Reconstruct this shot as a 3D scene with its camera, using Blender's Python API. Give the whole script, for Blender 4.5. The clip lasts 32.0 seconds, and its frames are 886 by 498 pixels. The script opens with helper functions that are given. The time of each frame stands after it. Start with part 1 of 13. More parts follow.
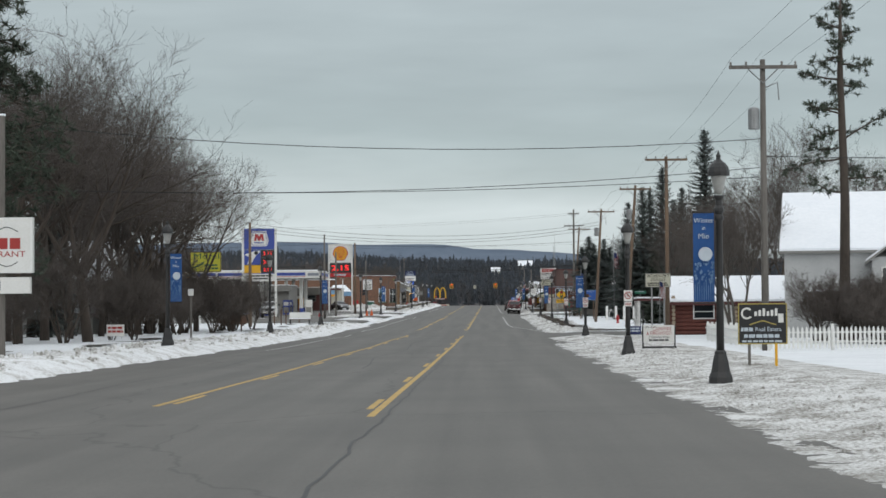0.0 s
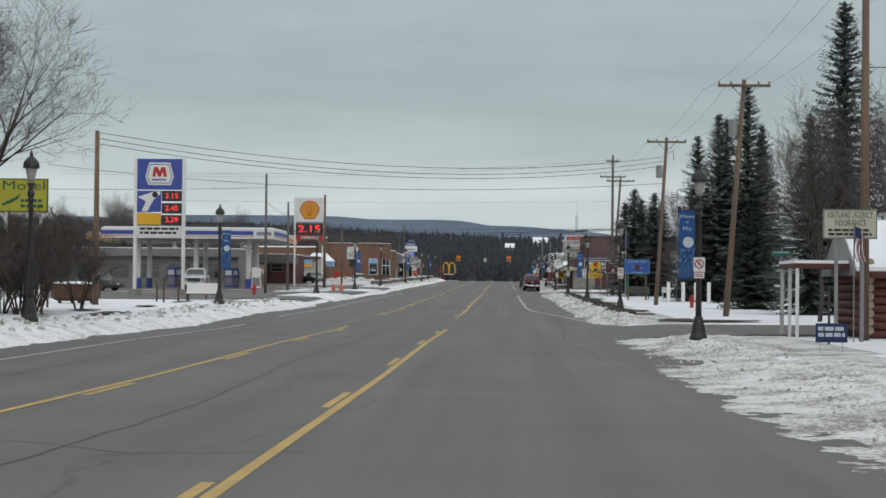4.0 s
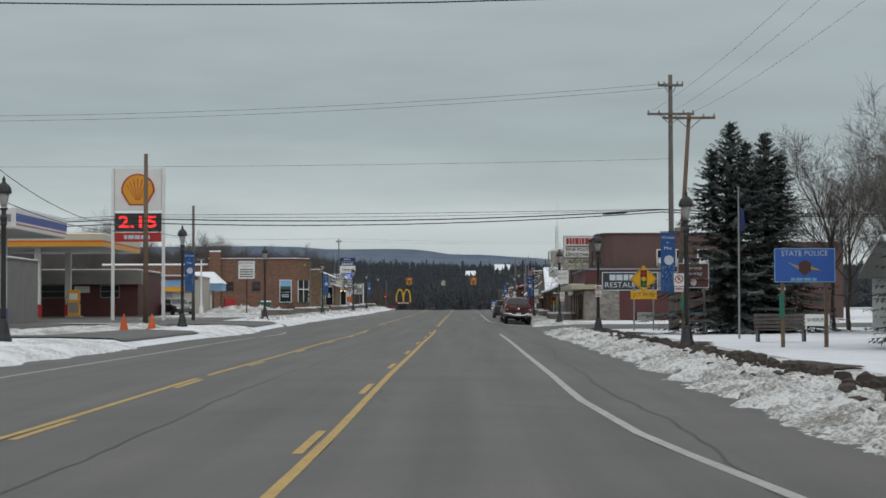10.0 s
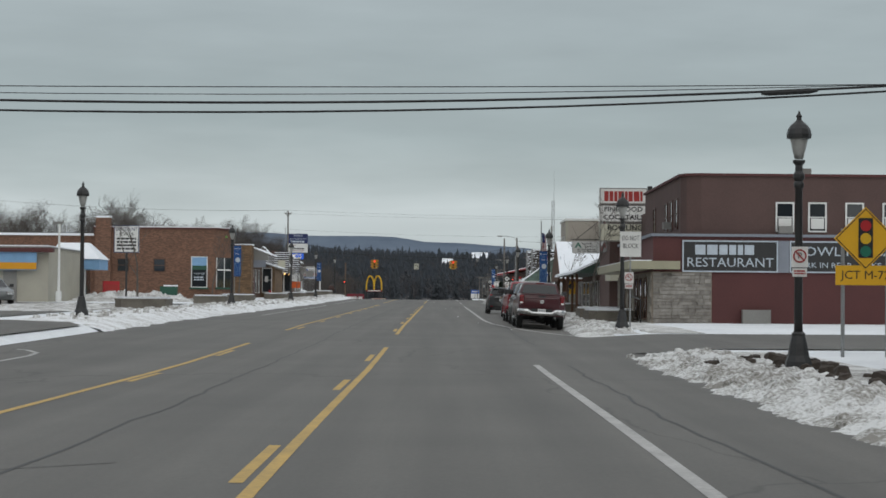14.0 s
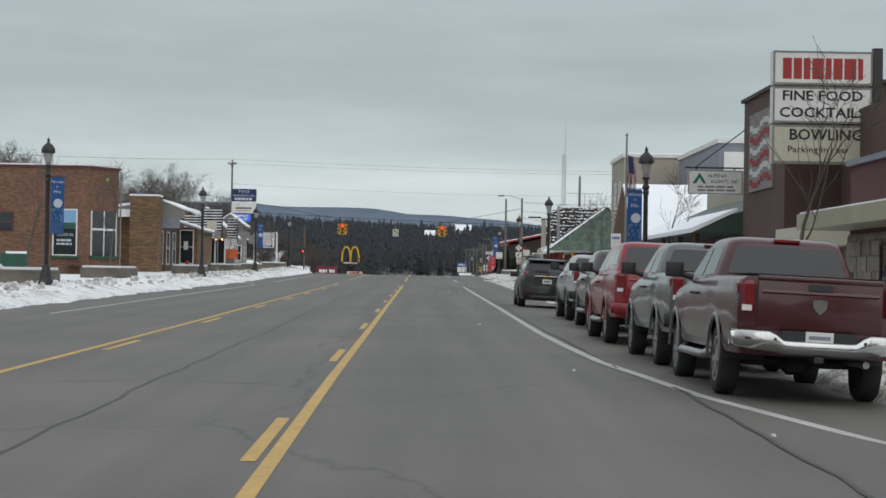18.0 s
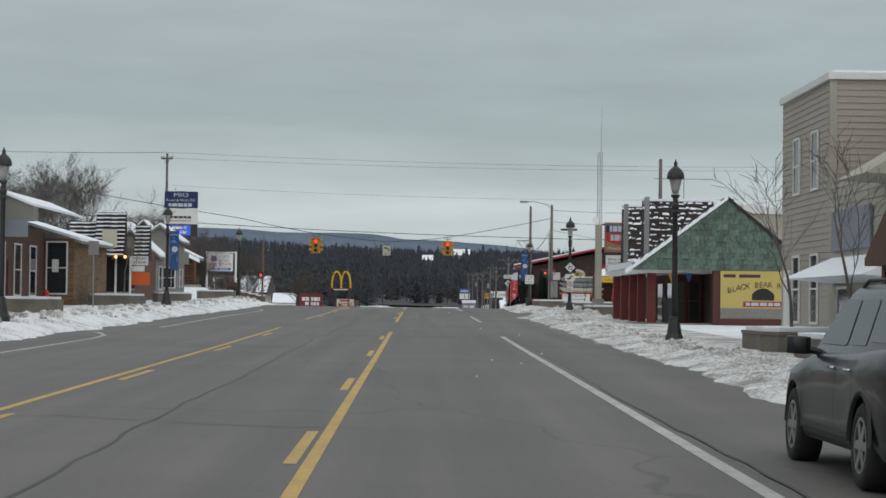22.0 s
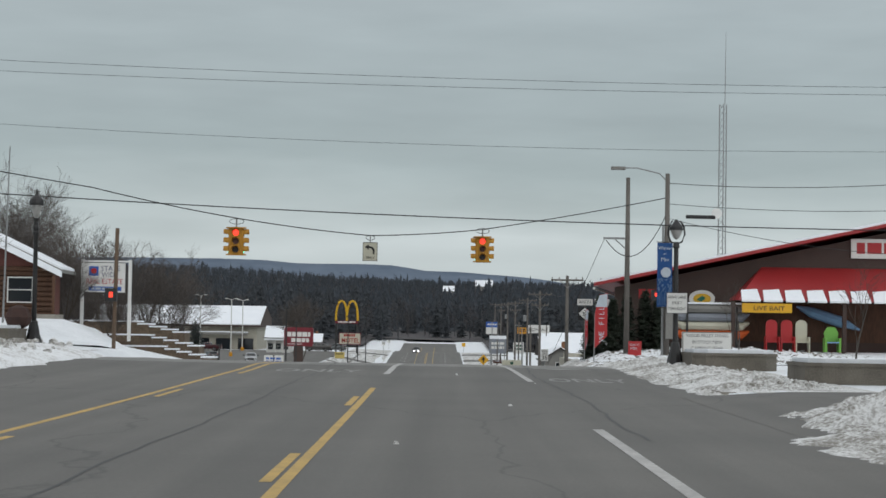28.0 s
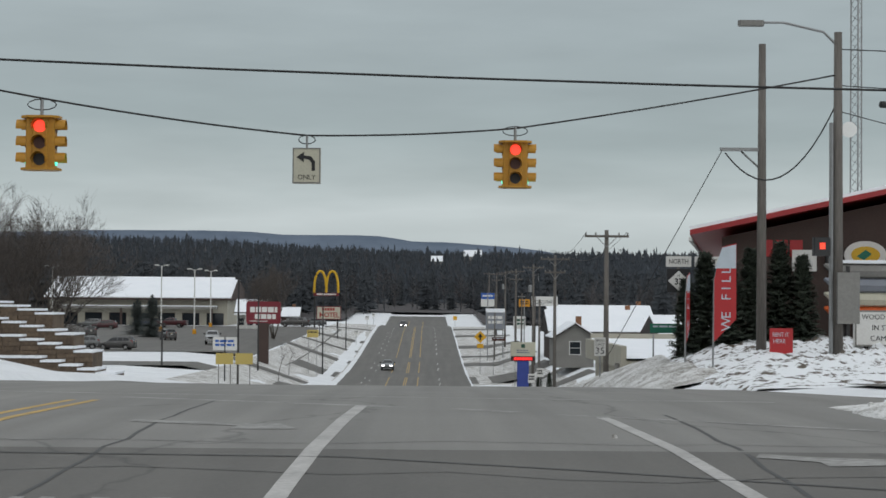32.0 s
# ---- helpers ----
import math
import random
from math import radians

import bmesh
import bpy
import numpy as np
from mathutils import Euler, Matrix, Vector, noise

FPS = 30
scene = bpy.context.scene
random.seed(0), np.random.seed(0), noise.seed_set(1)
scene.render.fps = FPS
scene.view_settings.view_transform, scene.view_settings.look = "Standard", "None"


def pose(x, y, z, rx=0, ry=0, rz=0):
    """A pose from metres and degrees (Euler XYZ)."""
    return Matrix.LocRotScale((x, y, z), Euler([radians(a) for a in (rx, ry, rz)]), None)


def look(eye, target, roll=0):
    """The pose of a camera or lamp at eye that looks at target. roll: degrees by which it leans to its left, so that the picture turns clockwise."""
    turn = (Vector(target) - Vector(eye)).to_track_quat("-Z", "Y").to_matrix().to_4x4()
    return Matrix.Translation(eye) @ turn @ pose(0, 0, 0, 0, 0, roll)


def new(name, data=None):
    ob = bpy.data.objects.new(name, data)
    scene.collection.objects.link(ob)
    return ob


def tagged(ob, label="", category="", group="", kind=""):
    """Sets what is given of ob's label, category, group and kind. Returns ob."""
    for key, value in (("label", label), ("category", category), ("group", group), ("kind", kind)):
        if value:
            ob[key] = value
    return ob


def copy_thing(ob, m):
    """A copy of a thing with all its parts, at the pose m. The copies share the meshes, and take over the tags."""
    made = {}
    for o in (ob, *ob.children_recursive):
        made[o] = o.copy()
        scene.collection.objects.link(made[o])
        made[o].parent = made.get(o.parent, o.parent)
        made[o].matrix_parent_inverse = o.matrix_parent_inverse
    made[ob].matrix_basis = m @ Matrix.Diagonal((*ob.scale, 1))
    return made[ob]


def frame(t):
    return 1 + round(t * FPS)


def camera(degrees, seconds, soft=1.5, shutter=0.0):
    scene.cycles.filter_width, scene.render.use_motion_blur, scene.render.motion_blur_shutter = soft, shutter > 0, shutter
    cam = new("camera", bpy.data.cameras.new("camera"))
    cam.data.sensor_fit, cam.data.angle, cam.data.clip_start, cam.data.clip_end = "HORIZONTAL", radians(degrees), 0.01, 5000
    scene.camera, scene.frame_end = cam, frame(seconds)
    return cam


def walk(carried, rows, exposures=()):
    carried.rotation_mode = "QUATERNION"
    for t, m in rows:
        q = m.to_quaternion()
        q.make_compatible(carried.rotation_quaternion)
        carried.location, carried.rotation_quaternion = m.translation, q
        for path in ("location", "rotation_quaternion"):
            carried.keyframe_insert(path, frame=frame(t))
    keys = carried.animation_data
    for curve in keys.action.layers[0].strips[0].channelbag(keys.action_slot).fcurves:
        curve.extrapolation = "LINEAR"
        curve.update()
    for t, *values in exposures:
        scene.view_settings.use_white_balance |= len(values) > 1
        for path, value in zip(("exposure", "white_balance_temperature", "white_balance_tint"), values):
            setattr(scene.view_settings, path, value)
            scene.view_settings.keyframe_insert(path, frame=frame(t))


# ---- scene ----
cam = camera(25.0, 32.0, soft=1.6)

# seconds, x, y, z, pitch, yaw, roll of the camera in the car
PATH = (
    (0, 0.360, -0.00, 1.555, 1.699, 1.323, -0.400),
    (0.5, 0.384, 8.21, 1.520, 1.185, 0.723, -0.340),
    (1, 0.406, 16.40, 1.482, 1.258, 0.423, -0.434),
    (1.5, 0.427, 24.40, 1.450, 0.603, 1.429, 0.058),
    (2, 0.446, 32.33, 1.423, 1.313, 0.642, -0.452),
    (2.5, 0.463, 40.32, 1.395, 1.473, 0.904, -0.588),
    (3, 0.516, 48.42, 1.360, 1.722, 1.172, 0.011),
    (3.5, 0.588, 56.33, 1.326, 0.936, 1.483, 0.229),
    (5.5, 0.826, 87.36, 1.242, 1.562, 2.250, 1.502),
    (6, 0.883, 95.22, 1.211, 1.392, 1.535, 0.853),
    (6.5, 0.916, 103.02, 1.200, 2.791, 1.649, 1.513),
    (7, 0.932, 110.72, 1.214, 2.084, 1.099, 0.949),
    (7.5, 0.847, 118.21, 1.225, 1.692, 0.469, 0.988),
    (8, 0.725, 125.77, 1.201, 2.003, 1.185, 1.216),
    (8.5, 0.564, 133.51, 1.156, 2.187, 0.494, 0.553),
    (9, 0.406, 141.24, 1.152, 1.664, 1.131, 0.694),
    (9.5, 0.270, 149.01, 1.225, 1.355, 0.802, 0.017),
    (10, 0.156, 156.79, 1.315, 1.900, 0.586, -0.158),
    (10.5, 0.066, 164.54, 1.352, 2.253, 0.563, -0.547),
    (11, -0.018, 172.30, 1.347, 2.257, -0.590, -0.385),
    (11.5, -0.037, 179.86, 1.358, 1.992, -0.328, -0.196),
    (12, -0.037, 187.47, 1.420, 2.142, 0.088, 0.623),
    (12.5, -0.023, 195.13, 1.502, 1.783, 0.151, 0.828),
    (13, -0.018, 202.97, 1.565, 1.790, 0.046, 0.577),
    (13.5, -0.032, 210.72, 1.605, 1.435, -0.249, 0.499),
    (14, -0.043, 218.36, 1.642, 1.573, -0.091, 0.485),
    (14.5, -0.109, 225.98, 1.691, 0.934, -0.383, 0.641),
    (16.5, -0.429, 255.59, 1.830, 1.250, -0.342, 0.251),
    (17, -0.436, 262.43, 1.872, 1.255, -0.417, 0.427),
    (17.5, -0.413, 269.04, 1.937, 0.796, -0.360, 0.677),
    (18, -0.409, 275.75, 2.014, 0.804, -0.619, 0.973),
    (18.5, -0.417, 282.41, 2.089, 0.624, -0.088, 0.978),
    (19, -0.446, 289.01, 2.166, 0.809, 0.051, 1.172),
    (19.5, -0.437, 295.68, 2.243, 1.630, -0.233, 0.114),
    (20, -0.436, 302.30, 2.306, 1.641, -0.018, 0.721),
    (20.5, -0.449, 308.99, 2.355, 1.897, -0.031, 0.655),
    (21, -0.466, 315.63, 2.399, 1.802, -0.287, 0.309),
    (21.5, -0.512, 322.19, 2.446, 1.649, -0.813, 0.258),
    (22, -0.566, 328.67, 2.496, 1.539, -0.684, 0.719),
    (22.5, -0.546, 335.18, 2.547, 1.634, -0.643, 0.828),
    (23, -0.514, 341.74, 2.599, 1.674, -0.799, 0.923),
    (23.5, -0.486, 348.21, 2.651, 1.548, -1.117, 0.533),
    (24, -0.419, 354.39, 2.699, 1.534, -1.081, 0.731),
    (24.5, -0.356, 360.73, 2.747, 1.644, -1.074, 0.540),
    (26.5, -0.210, 385.78, 2.924, 1.561, -0.801, 0.784),
    (27, -0.186, 391.99, 2.975, 2.315, -0.726, 0.779),
    (27.5, -0.136, 398.19, 3.030, 2.445, -0.330, 1.126),
    (28, -0.094, 404.39, 3.089, 2.459, -0.063, 0.902),
    (28.5, -0.086, 410.47, 3.152, 2.322, -0.061, 0.567),
    (29, -0.080, 416.40, 3.212, 2.350, -0.135, 0.107),
    (29.5, -0.154, 422.07, 3.264, 2.060, -0.458, -0.385),
    (30, -0.218, 427.43, 3.304, 2.224, -0.194, -0.243),
    (30.5, -0.243, 432.38, 3.339, 2.165, -0.097, -0.024),
    (31, -0.304, 437.21, 3.376, 1.972, -0.043, 0.118),
    (31.5, -0.349, 441.82, 3.417, 1.575, -0.044, 0.332),
    (32, -0.369, 446.39, 3.468, 1.628, -0.434, 0.470),
)
EXPOSURES = ((0, 0.25), (3, 0.2), (6, 0.0), (14, 0.0), (17, 0.18), (19, 0.24), (20, 0.22), (21, 0.12), (22, 0.05), (23, 0.04), (25, 0.06), (27, 0.1), (29, 0.0), (32, -0.03))
walk(cam, [(t, pose(x, y, z, 90 + p, 0, w) @ pose(0, 0, 0, 0, 0, r)) for t, x, y, z, p, w, r in PATH], EXPOSURES)

# the road's height along y, and its height across x
PROFILE = ((-20, 0.06), (0, 0.00), (20, -0.08), (40, -0.15), (60, -0.24), (80, -0.28), (100, -0.35), (120, -0.33), (140, -0.40), (160, -0.21), (180, -0.19), (200, -0.00), (220, 0.10), (240, 0.23), (260, 0.30), (280, 0.51), (300, 0.74), (320, 0.88), (340, 1.04), (360, 1.19), (380, 1.33), (400, 1.50), (420, 1.70), (440, 1.85), (460, 2.05), (465, 2.13), (470, 2.12), (480, 1.98), (490, 1.68), (500, 1.30), (510, 0.92), (520, 0.52), (540, -0.5), (560, -1.60), (600, -3.80), (640, -5.40), (680, -6.10), (720, -6.00), (760, -5.20), (800, -4.00), (850, -2.40), (890, -1.40), (920, -1.30), (960, -1.9), (1050, 0.5), (1200, 4),
           (1600, 15), (2200, 34), (3000, 60), (4000, 86), (5000, 75), (9500, 70))
PY = np.array([a for a, b in PROFILE], float)
PZ = np.array([b for a, b in PROFILE], float)


def rise(y):
    return float(np.interp(y, PY, PZ))


CX_ = (-4000, -45, -14, -12.0, -11.0, -6.0, 3.5, 4.6, 7.0, 30, 4000)
CZ_ = (0.2, 0.45, 0.42, 0.36, 0.12, 0.0, 0.0, -0.02, 0.12, 0.2, 0.2)


def gz(x, y):
    """Height of the ground at x, y."""
    z = rise(y) + float(np.interp(x, CX_, CZ_))
    # the corner lawns beyond the crossing stand above the road
    if x < -12:
        z += 2.1 * float(np.interp(y, [490, 512, 529, 531], [0, 1, 1, 0])) * min(1.0, max(0.0, -x - float(np.interp(y, [490, 500, 512, 528], [12, 12.5, 15.5, 17.5]))) / 4) + float(np.interp(y, [440, 480, 490], [0.0, 0.08, 0.0]))
        z += 0.5 * float(np.interp(-x, [17.5, 21], [0, 1])) * float(np.interp(y, [498, 511, 520, 527], [0, 1, 1, 0]))
        # the store's lot lies on a shelf above the dip
        shelf = max(z, float(np.interp(y, [545, 590, 640, 700, 850, 900], [-1.4, -2.3, -2.55, -2.4, -1.0, -0.7])))
        if y > 545 and x < -13:
            z += (shelf - z) * min(1.0, (-13 - x) / 9)
    if x > 10 and y > 545:
        shelf = max(z, float(np.interp(y, [545, 600, 640, 760, 850, 890], [-1.2, -2.8, -2.4, -3.0, -2.2, -1.4])))
        z += (shelf - z) * min(1.0, (x - 10) / 7)
    if x > 5.5:
        z += float(np.interp(y, [488, 493, 503, 512, 545], [0, 0.2, 0.85, 1.55, 0])) * min(1.0, (x - 5.5) / 3)
    if y > 1200 and x < 0:
        z += float(np.interp(x, [-900, -350, -150, 0], [30, 20, 6, 0])) * float(np.interp(y, [1200, 3900], [0, 1]))
    return z


# ---- world and light ----
def build_world():
    w = bpy.data.worlds.new("overcast_sky")
    scene.world = w
    w.use_nodes = True
    nt = w.node_tree
    n, l = nt.nodes, nt.links
    n.clear()
    out = n.new("ShaderNodeOutputWorld")
    bg = n.new("ShaderNodeBackground")
    bg.inputs["Strength"].default_value = 1.0
    sky = n.new("ShaderNodeTexSky")
    sky.sky_type = "NISHITA"
    sky.sun_disc = False
    sky.sun_elevation, sky.sun_rotation = radians(26), radians(200)
    thin = n.new("ShaderNodeMixRGB")
    thin.blend_type = "MULTIPLY"
    thin.inputs[0].default_value = 1.0
    thin.inputs[2].default_value = (0.1, 0.1, 0.1, 1)
    l.new(sky.outputs[0], thin.inputs[1])
    co = n.new("ShaderNodeTexCoord")
    sep = n.new("ShaderNodeSeparateXYZ")
    l.new(co.outputs["Generated"], sep.inputs[0])
    # long flat cloud banks: noise on the direction, stretched along the horizon
    mp = n.new("ShaderNodeMapping")
    mp.inputs["Scale"].default_value = (2.6, 2.6, 14.0)
    l.new(co.outputs["Generated"], mp.inputs[0])
    nz = n.new("ShaderNodeTexNoise")
    nz.inputs["Scale"].default_value = 1.6
    nz.inputs["Detail"].default_value = 4.0
    nz.inputs["Roughness"].default_value = 0.55
    l.new(mp.outputs[0], nz.inputs["Vector"])
    off = n.new("ShaderNodeMath")
    off.operation = "MULTIPLY_ADD"
    off.inputs[1].default_value = 0.07
    l.new(nz.outputs["Fac"], off.inputs[0])
    l.new(sep.outputs["Z"], off.inputs[2])
    ramp = n.new("ShaderNodeValToRGB")
    el = ramp.color_ramp.elements
    stops = [(0.0, (0.40, 0.43, 0.45)), (0.060, (0.50, 0.56, 0.58)), (0.078, (0.55, 0.61, 0.63)), (0.100, (0.43, 0.49, 0.505)),
             (0.120, (0.355, 0.415, 0.43)), (0.145, (0.345, 0.40, 0.415)), (0.19, (0.385, 0.44, 0.455)), (0.3, (0.47, 0.52, 0.54)), (0.55, (0.70, 0.745, 0.775)), (1.0, (0.88, 0.915, 0.945))]
    while len(el) < len(stops):
        el.new(0.5)
    for e, (p_, c_) in zip(el, stops):
        e.position, e.color = p_, (*c_, 1)
    l.new(off.outputs[0], ramp.inputs[0])
    # fine wisps
    nz2 = n.new("ShaderNodeTexNoise")
    nz2.inputs["Scale"].default_value = 5.0
    nz2.inputs["Detail"].default_value = 6.0
    l.new(mp.outputs[0], nz2.inputs["Vector"])
    mr = n.new("ShaderNodeMapRange")
    mr.inputs[3].default_value, mr.inputs[4].default_value = 0.87, 1.12
    l.new(nz2.outputs["Fac"], mr.inputs[0])
    ml = n.new("ShaderNodeMixRGB")
    ml.blend_type = "MULTIPLY"
    ml.inputs[0].default_value = 1.0
    l.new(ramp.outputs[0], ml.inputs[1])
    l.new(mr.outputs[0], ml.inputs[2])
    mix = n.new("ShaderNodeMixRGB")
    mix.inputs[0].default_value = 0.93
    l.new(thin.outputs[0], mix.inputs[1])
    l.new(ml.outputs[0], mix.inputs[2])
    l.new(mix.outputs[0], bg.inputs["Color"])
    l.new(bg.outputs[0], out.inputs[0])


build_world()
sun = new("sun", bpy.data.lights.new("sun", "SUN"))
sun.data.energy, sun.data.angle, sun.data.color = 0.7, radians(80), (1.0, 0.97, 0.93)
sun.matrix_world = look((0, 0, 100), (-34, 94, 51.2))
scene.view_settings.exposure = 0.0

# ---- materials ----
def mat(name, col, rough=0.8, metal=0.0, col2=None, grain=40.0, stain=1.5, amount=0.35, bump=0.15, emit=0.0, spec=0.4, stretch=(1, 1, 1), coat=0.0, island=0.0, objvar=0.0, dist=0.01, bias=0.5):
    """Two scales of variation between col and col2, with bump from the fine one."""
    m = bpy.data.materials.new(name)
    m.use_nodes = True
    nt = m.node_tree
    n, l = nt.nodes, nt.links
    b = n["Principled BSDF"]
    b.inputs["Roughness"].default_value = rough
    b.inputs["Metallic"].default_value = metal
    b.inputs["Specular IOR Level"].default_value = spec
    b.inputs["Coat Weight"].default_value = coat
    b.inputs["Coat Roughness"].default_value = 0.08
    col2 = col2 or tuple(c * 0.72 for c in col)
    tc = n.new("ShaderNodeTexCoord")
    mp = n.new("ShaderNodeMapping")
    mp.inputs["Scale"].default_value = stretch
    l.new(tc.outputs["Object"], mp.inputs[0])
    n1, n2 = n.new("ShaderNodeTexNoise"), n.new("ShaderNodeTexNoise")
    n1.inputs["Scale"].default_value, n2.inputs["Scale"].default_value = grain, stain
    n1.inputs["Detail"].default_value, n2.inputs["Detail"].default_value = 3.0, 4.0
    l.new(mp.outputs[0], n1.inputs["Vector"])
    l.new(mp.outputs[0], n2.inputs["Vector"])
    add = n.new("ShaderNodeMath")
    add.operation = "ADD"
    l.new(n1.outputs["Fac"], add.inputs[0])
    l.new(n2.outputs["Fac"], add.inputs[1])
    mr = n.new("ShaderNodeMapRange")
    mr.inputs[1].default_value, mr.inputs[2].default_value = 0.7, 1.3
    mr.inputs[3].default_value, mr.inputs[4].default_value = bias - amount, bias + amount
    l.new(add.outputs[0], mr.inputs[0])
    fac = mr.outputs[0]
    if island or objvar:
        src = n.new("ShaderNodeNewGeometry").outputs["Random Per Island"] if island else n.new("ShaderNodeObjectInfo").outputs["Random"]
        k = n.new("ShaderNodeMath")
        k.operation = "MULTIPLY_ADD"
        k.inputs[1].default_value, k.inputs[2].default_value = (island or objvar), -(island or objvar) / 2
        l.new(src, k.inputs[0])
        a2 = n.new("ShaderNodeMath")
        a2.operation = "ADD"
        l.new(fac, a2.inputs[0])
        l.new(k.outputs[0], a2.inputs[1])
        fac = a2.outputs[0]
    mx = n.new("ShaderNodeMixRGB")
    mx.inputs[1].default_value, mx.inputs[2].default_value = (*col, 1), (*col2, 1)
    l.new(fac, mx.inputs[0])
    l.new(mx.outputs[0], b.inputs["Base Color"])
    if emit:
        b.inputs["Emission Color"].default_value = (*col, 1)
        b.inputs["Emission Strength"].default_value = emit
    if bump:
        bp = n.new("ShaderNodeBump")
        bp.inputs["Strength"].default_value = bump
        bp.inputs["Distance"].default_value = dist
        l.new(n1.outputs["Fac"], bp.inputs["Height"])
        l.new(bp.outputs[0], b.inputs["Normal"])
    return m


def asphalt_mat(name, col, col2):
    """Worn asphalt: grain, long wheel-path streaks, patches and fine cracks."""
    m = mat(name, col, 0.66, col2=col2, grain=22, stain=0.25, amount=0.4, bump=0.25)
    nt = m.node_tree
    n, l = nt.nodes, nt.links
    b = n["Principled BSDF"]
    tc = n.new("ShaderNodeTexCoord")
    mp = n.new("ShaderNodeMapping")
    mp.inputs["Scale"].default_value = (1.4, 0.03, 1)
    l.new(tc.outputs["Object"], mp.inputs[0])
    st = n.new("ShaderNodeTexNoise")
    st.inputs["Scale"].default_value, st.inputs["Detail"].default_value = 1.0, 5
    l.new(mp.outputs[0], st.inputs["Vector"])
    mr = n.new("ShaderNodeMapRange")
    mr.inputs[1].default_value, mr.inputs[2].default_value, mr.inputs[3].default_value, mr.inputs[4].default_value = 0.3, 0.7, 0.82, 1.14
    l.new(st.outputs["Fac"], mr.inputs[0])
    mp2 = n.new("ShaderNodeMapping")
    mp2.inputs["Scale"].default_value = (0.11, 0.05, 1)
    l.new(tc.outputs["Object"], mp2.inputs[0])
    vo = n.new("ShaderNodeTexVoronoi")
    vo.feature = "DISTANCE_TO_EDGE"
    vo.inputs["Scale"].default_value = 1.0
    wob = n.new("ShaderNodeTexNoise")
    wob.inputs["Scale"].default_value, wob.inputs["Detail"].default_value = 4.0, 6.0
    l.new(mp2.outputs[0], wob.inputs["Vector"])
    ad = n.new("ShaderNodeMixRGB")
    ad.blend_type = "ADD"
    ad.inputs[0].default_value = 0.25
    l.new(mp2.outputs[0], ad.inputs[1])
    l.new(wob.outputs["Color"], ad.inputs[2])
    l.new(ad.outputs[0], vo.inputs["Vector"])
    cr = n.new("ShaderNodeMapRange")
    cr.inputs[1].default_value, cr.inputs[2].default_value, cr.inputs[3].default_value, cr.inputs[4].default_value = 0.0, 0.0045, 0.62, 1.0
    l.new(vo.outputs["Distance"], cr.inputs[0])
    old = b.inputs["Base Color"].links[0].from_socket
    m1, m2 = n.new("ShaderNodeMixRGB"), n.new("ShaderNodeMixRGB")
    for mm in (m1, m2):
        mm.blend_type = "MULTIPLY"
        mm.inputs[0].default_value = 1
    l.new(old, m1.inputs[1])
    l.new(mr.outputs[0], m1.inputs[2])
    l.new(m1.outputs[0], m2.inputs[1])
    l.new(cr.outputs[0], m2.inputs[2])
    l.new(m2.outputs[0], b.inputs["Base Color"])
    return m


def glass_mat(name, col, rough=0.06):
    m = bpy.data.materials.new(name)
    m.use_nodes = True
    b = m.node_tree.nodes["Principled BSDF"]
    b.inputs["Base Color"].default_value = (*col, 1)
    b.inputs["Roughness"].default_value = rough
    b.inputs["Specular IOR Level"].default_value = 0.6
    return m


ASPHALT = asphalt_mat("asphalt", (0.130, 0.122, 0.109), (0.088, 0.083, 0.075))
ASPHALT_PALE = asphalt_mat("bleached_asphalt", (0.215, 0.207, 0.192), (0.160, 0.154, 0.143))
SNOW = mat("snow", (0.84, 0.86, 0.88), 0.75, col2=(0.64, 0.66, 0.68), grain=6, stain=0.35, amount=0.4, bump=0.5, dist=0.06)
SNOW_DIRTY = mat("ploughed_dirty_snow", (0.70, 0.70, 0.69), 0.8, col2=(0.25, 0.235, 0.21), grain=16, stain=0.9, amount=0.95, bias=0.40, bump=0.8, dist=0.05)
SNOW_TRODDEN = mat("trodden_white_snow", (0.80, 0.81, 0.82), 0.8, col2=(0.36, 0.34, 0.31), grain=12, stain=0.8, amount=0.8, bias=0.15, bump=0.8, dist=0.05)
SNOW_LITTER = mat("thin_snow_over_leaf_litter", (0.80, 0.82, 0.84), 0.8, col2=(0.10, 0.08, 0.06), grain=4.5, stain=1.6, amount=2.2, bump=0.8, dist=0.08, bias=-0.25)
DIRT = mat("wet_dark_soil", (0.075, 0.06, 0.048), 0.9, col2=(0.035, 0.028, 0.024), grain=9, stain=1.2, bump=0.6, dist=0.05)
CONCRETE = mat("weathered_concrete", (0.33, 0.31, 0.27), 0.85, col2=(0.17, 0.155, 0.135), grain=18, stain=1.6, amount=0.45, bump=0.3)
YELLOW_PAINT = mat("worn_yellow_road_paint", (0.56, 0.36, 0.10), 0.7, col2=(0.36, 0.25, 0.09), grain=14, stain=1.2, amount=0.45)
WHITE_PAINT = mat("worn_white_road_paint", (0.50, 0.49, 0.47), 0.7, col2=(0.30, 0.29, 0.28), grain=14, stain=1.0, amount=0.45)
FADED_PAINT = mat("faded_white_road_paint", (0.33, 0.325, 0.31), 0.7, col2=(0.17, 0.165, 0.155), grain=9, stain=1.4, amount=0.6)
TAR = mat("tar", (0.045, 0.044, 0.042), 0.6, grain=20, amount=0.3)
BLACK = mat("black_painted_iron", (0.020, 0.020, 0.021), 0.45, col2=(0.034, 0.033, 0.032), grain=30, stain=3, bump=0.1)
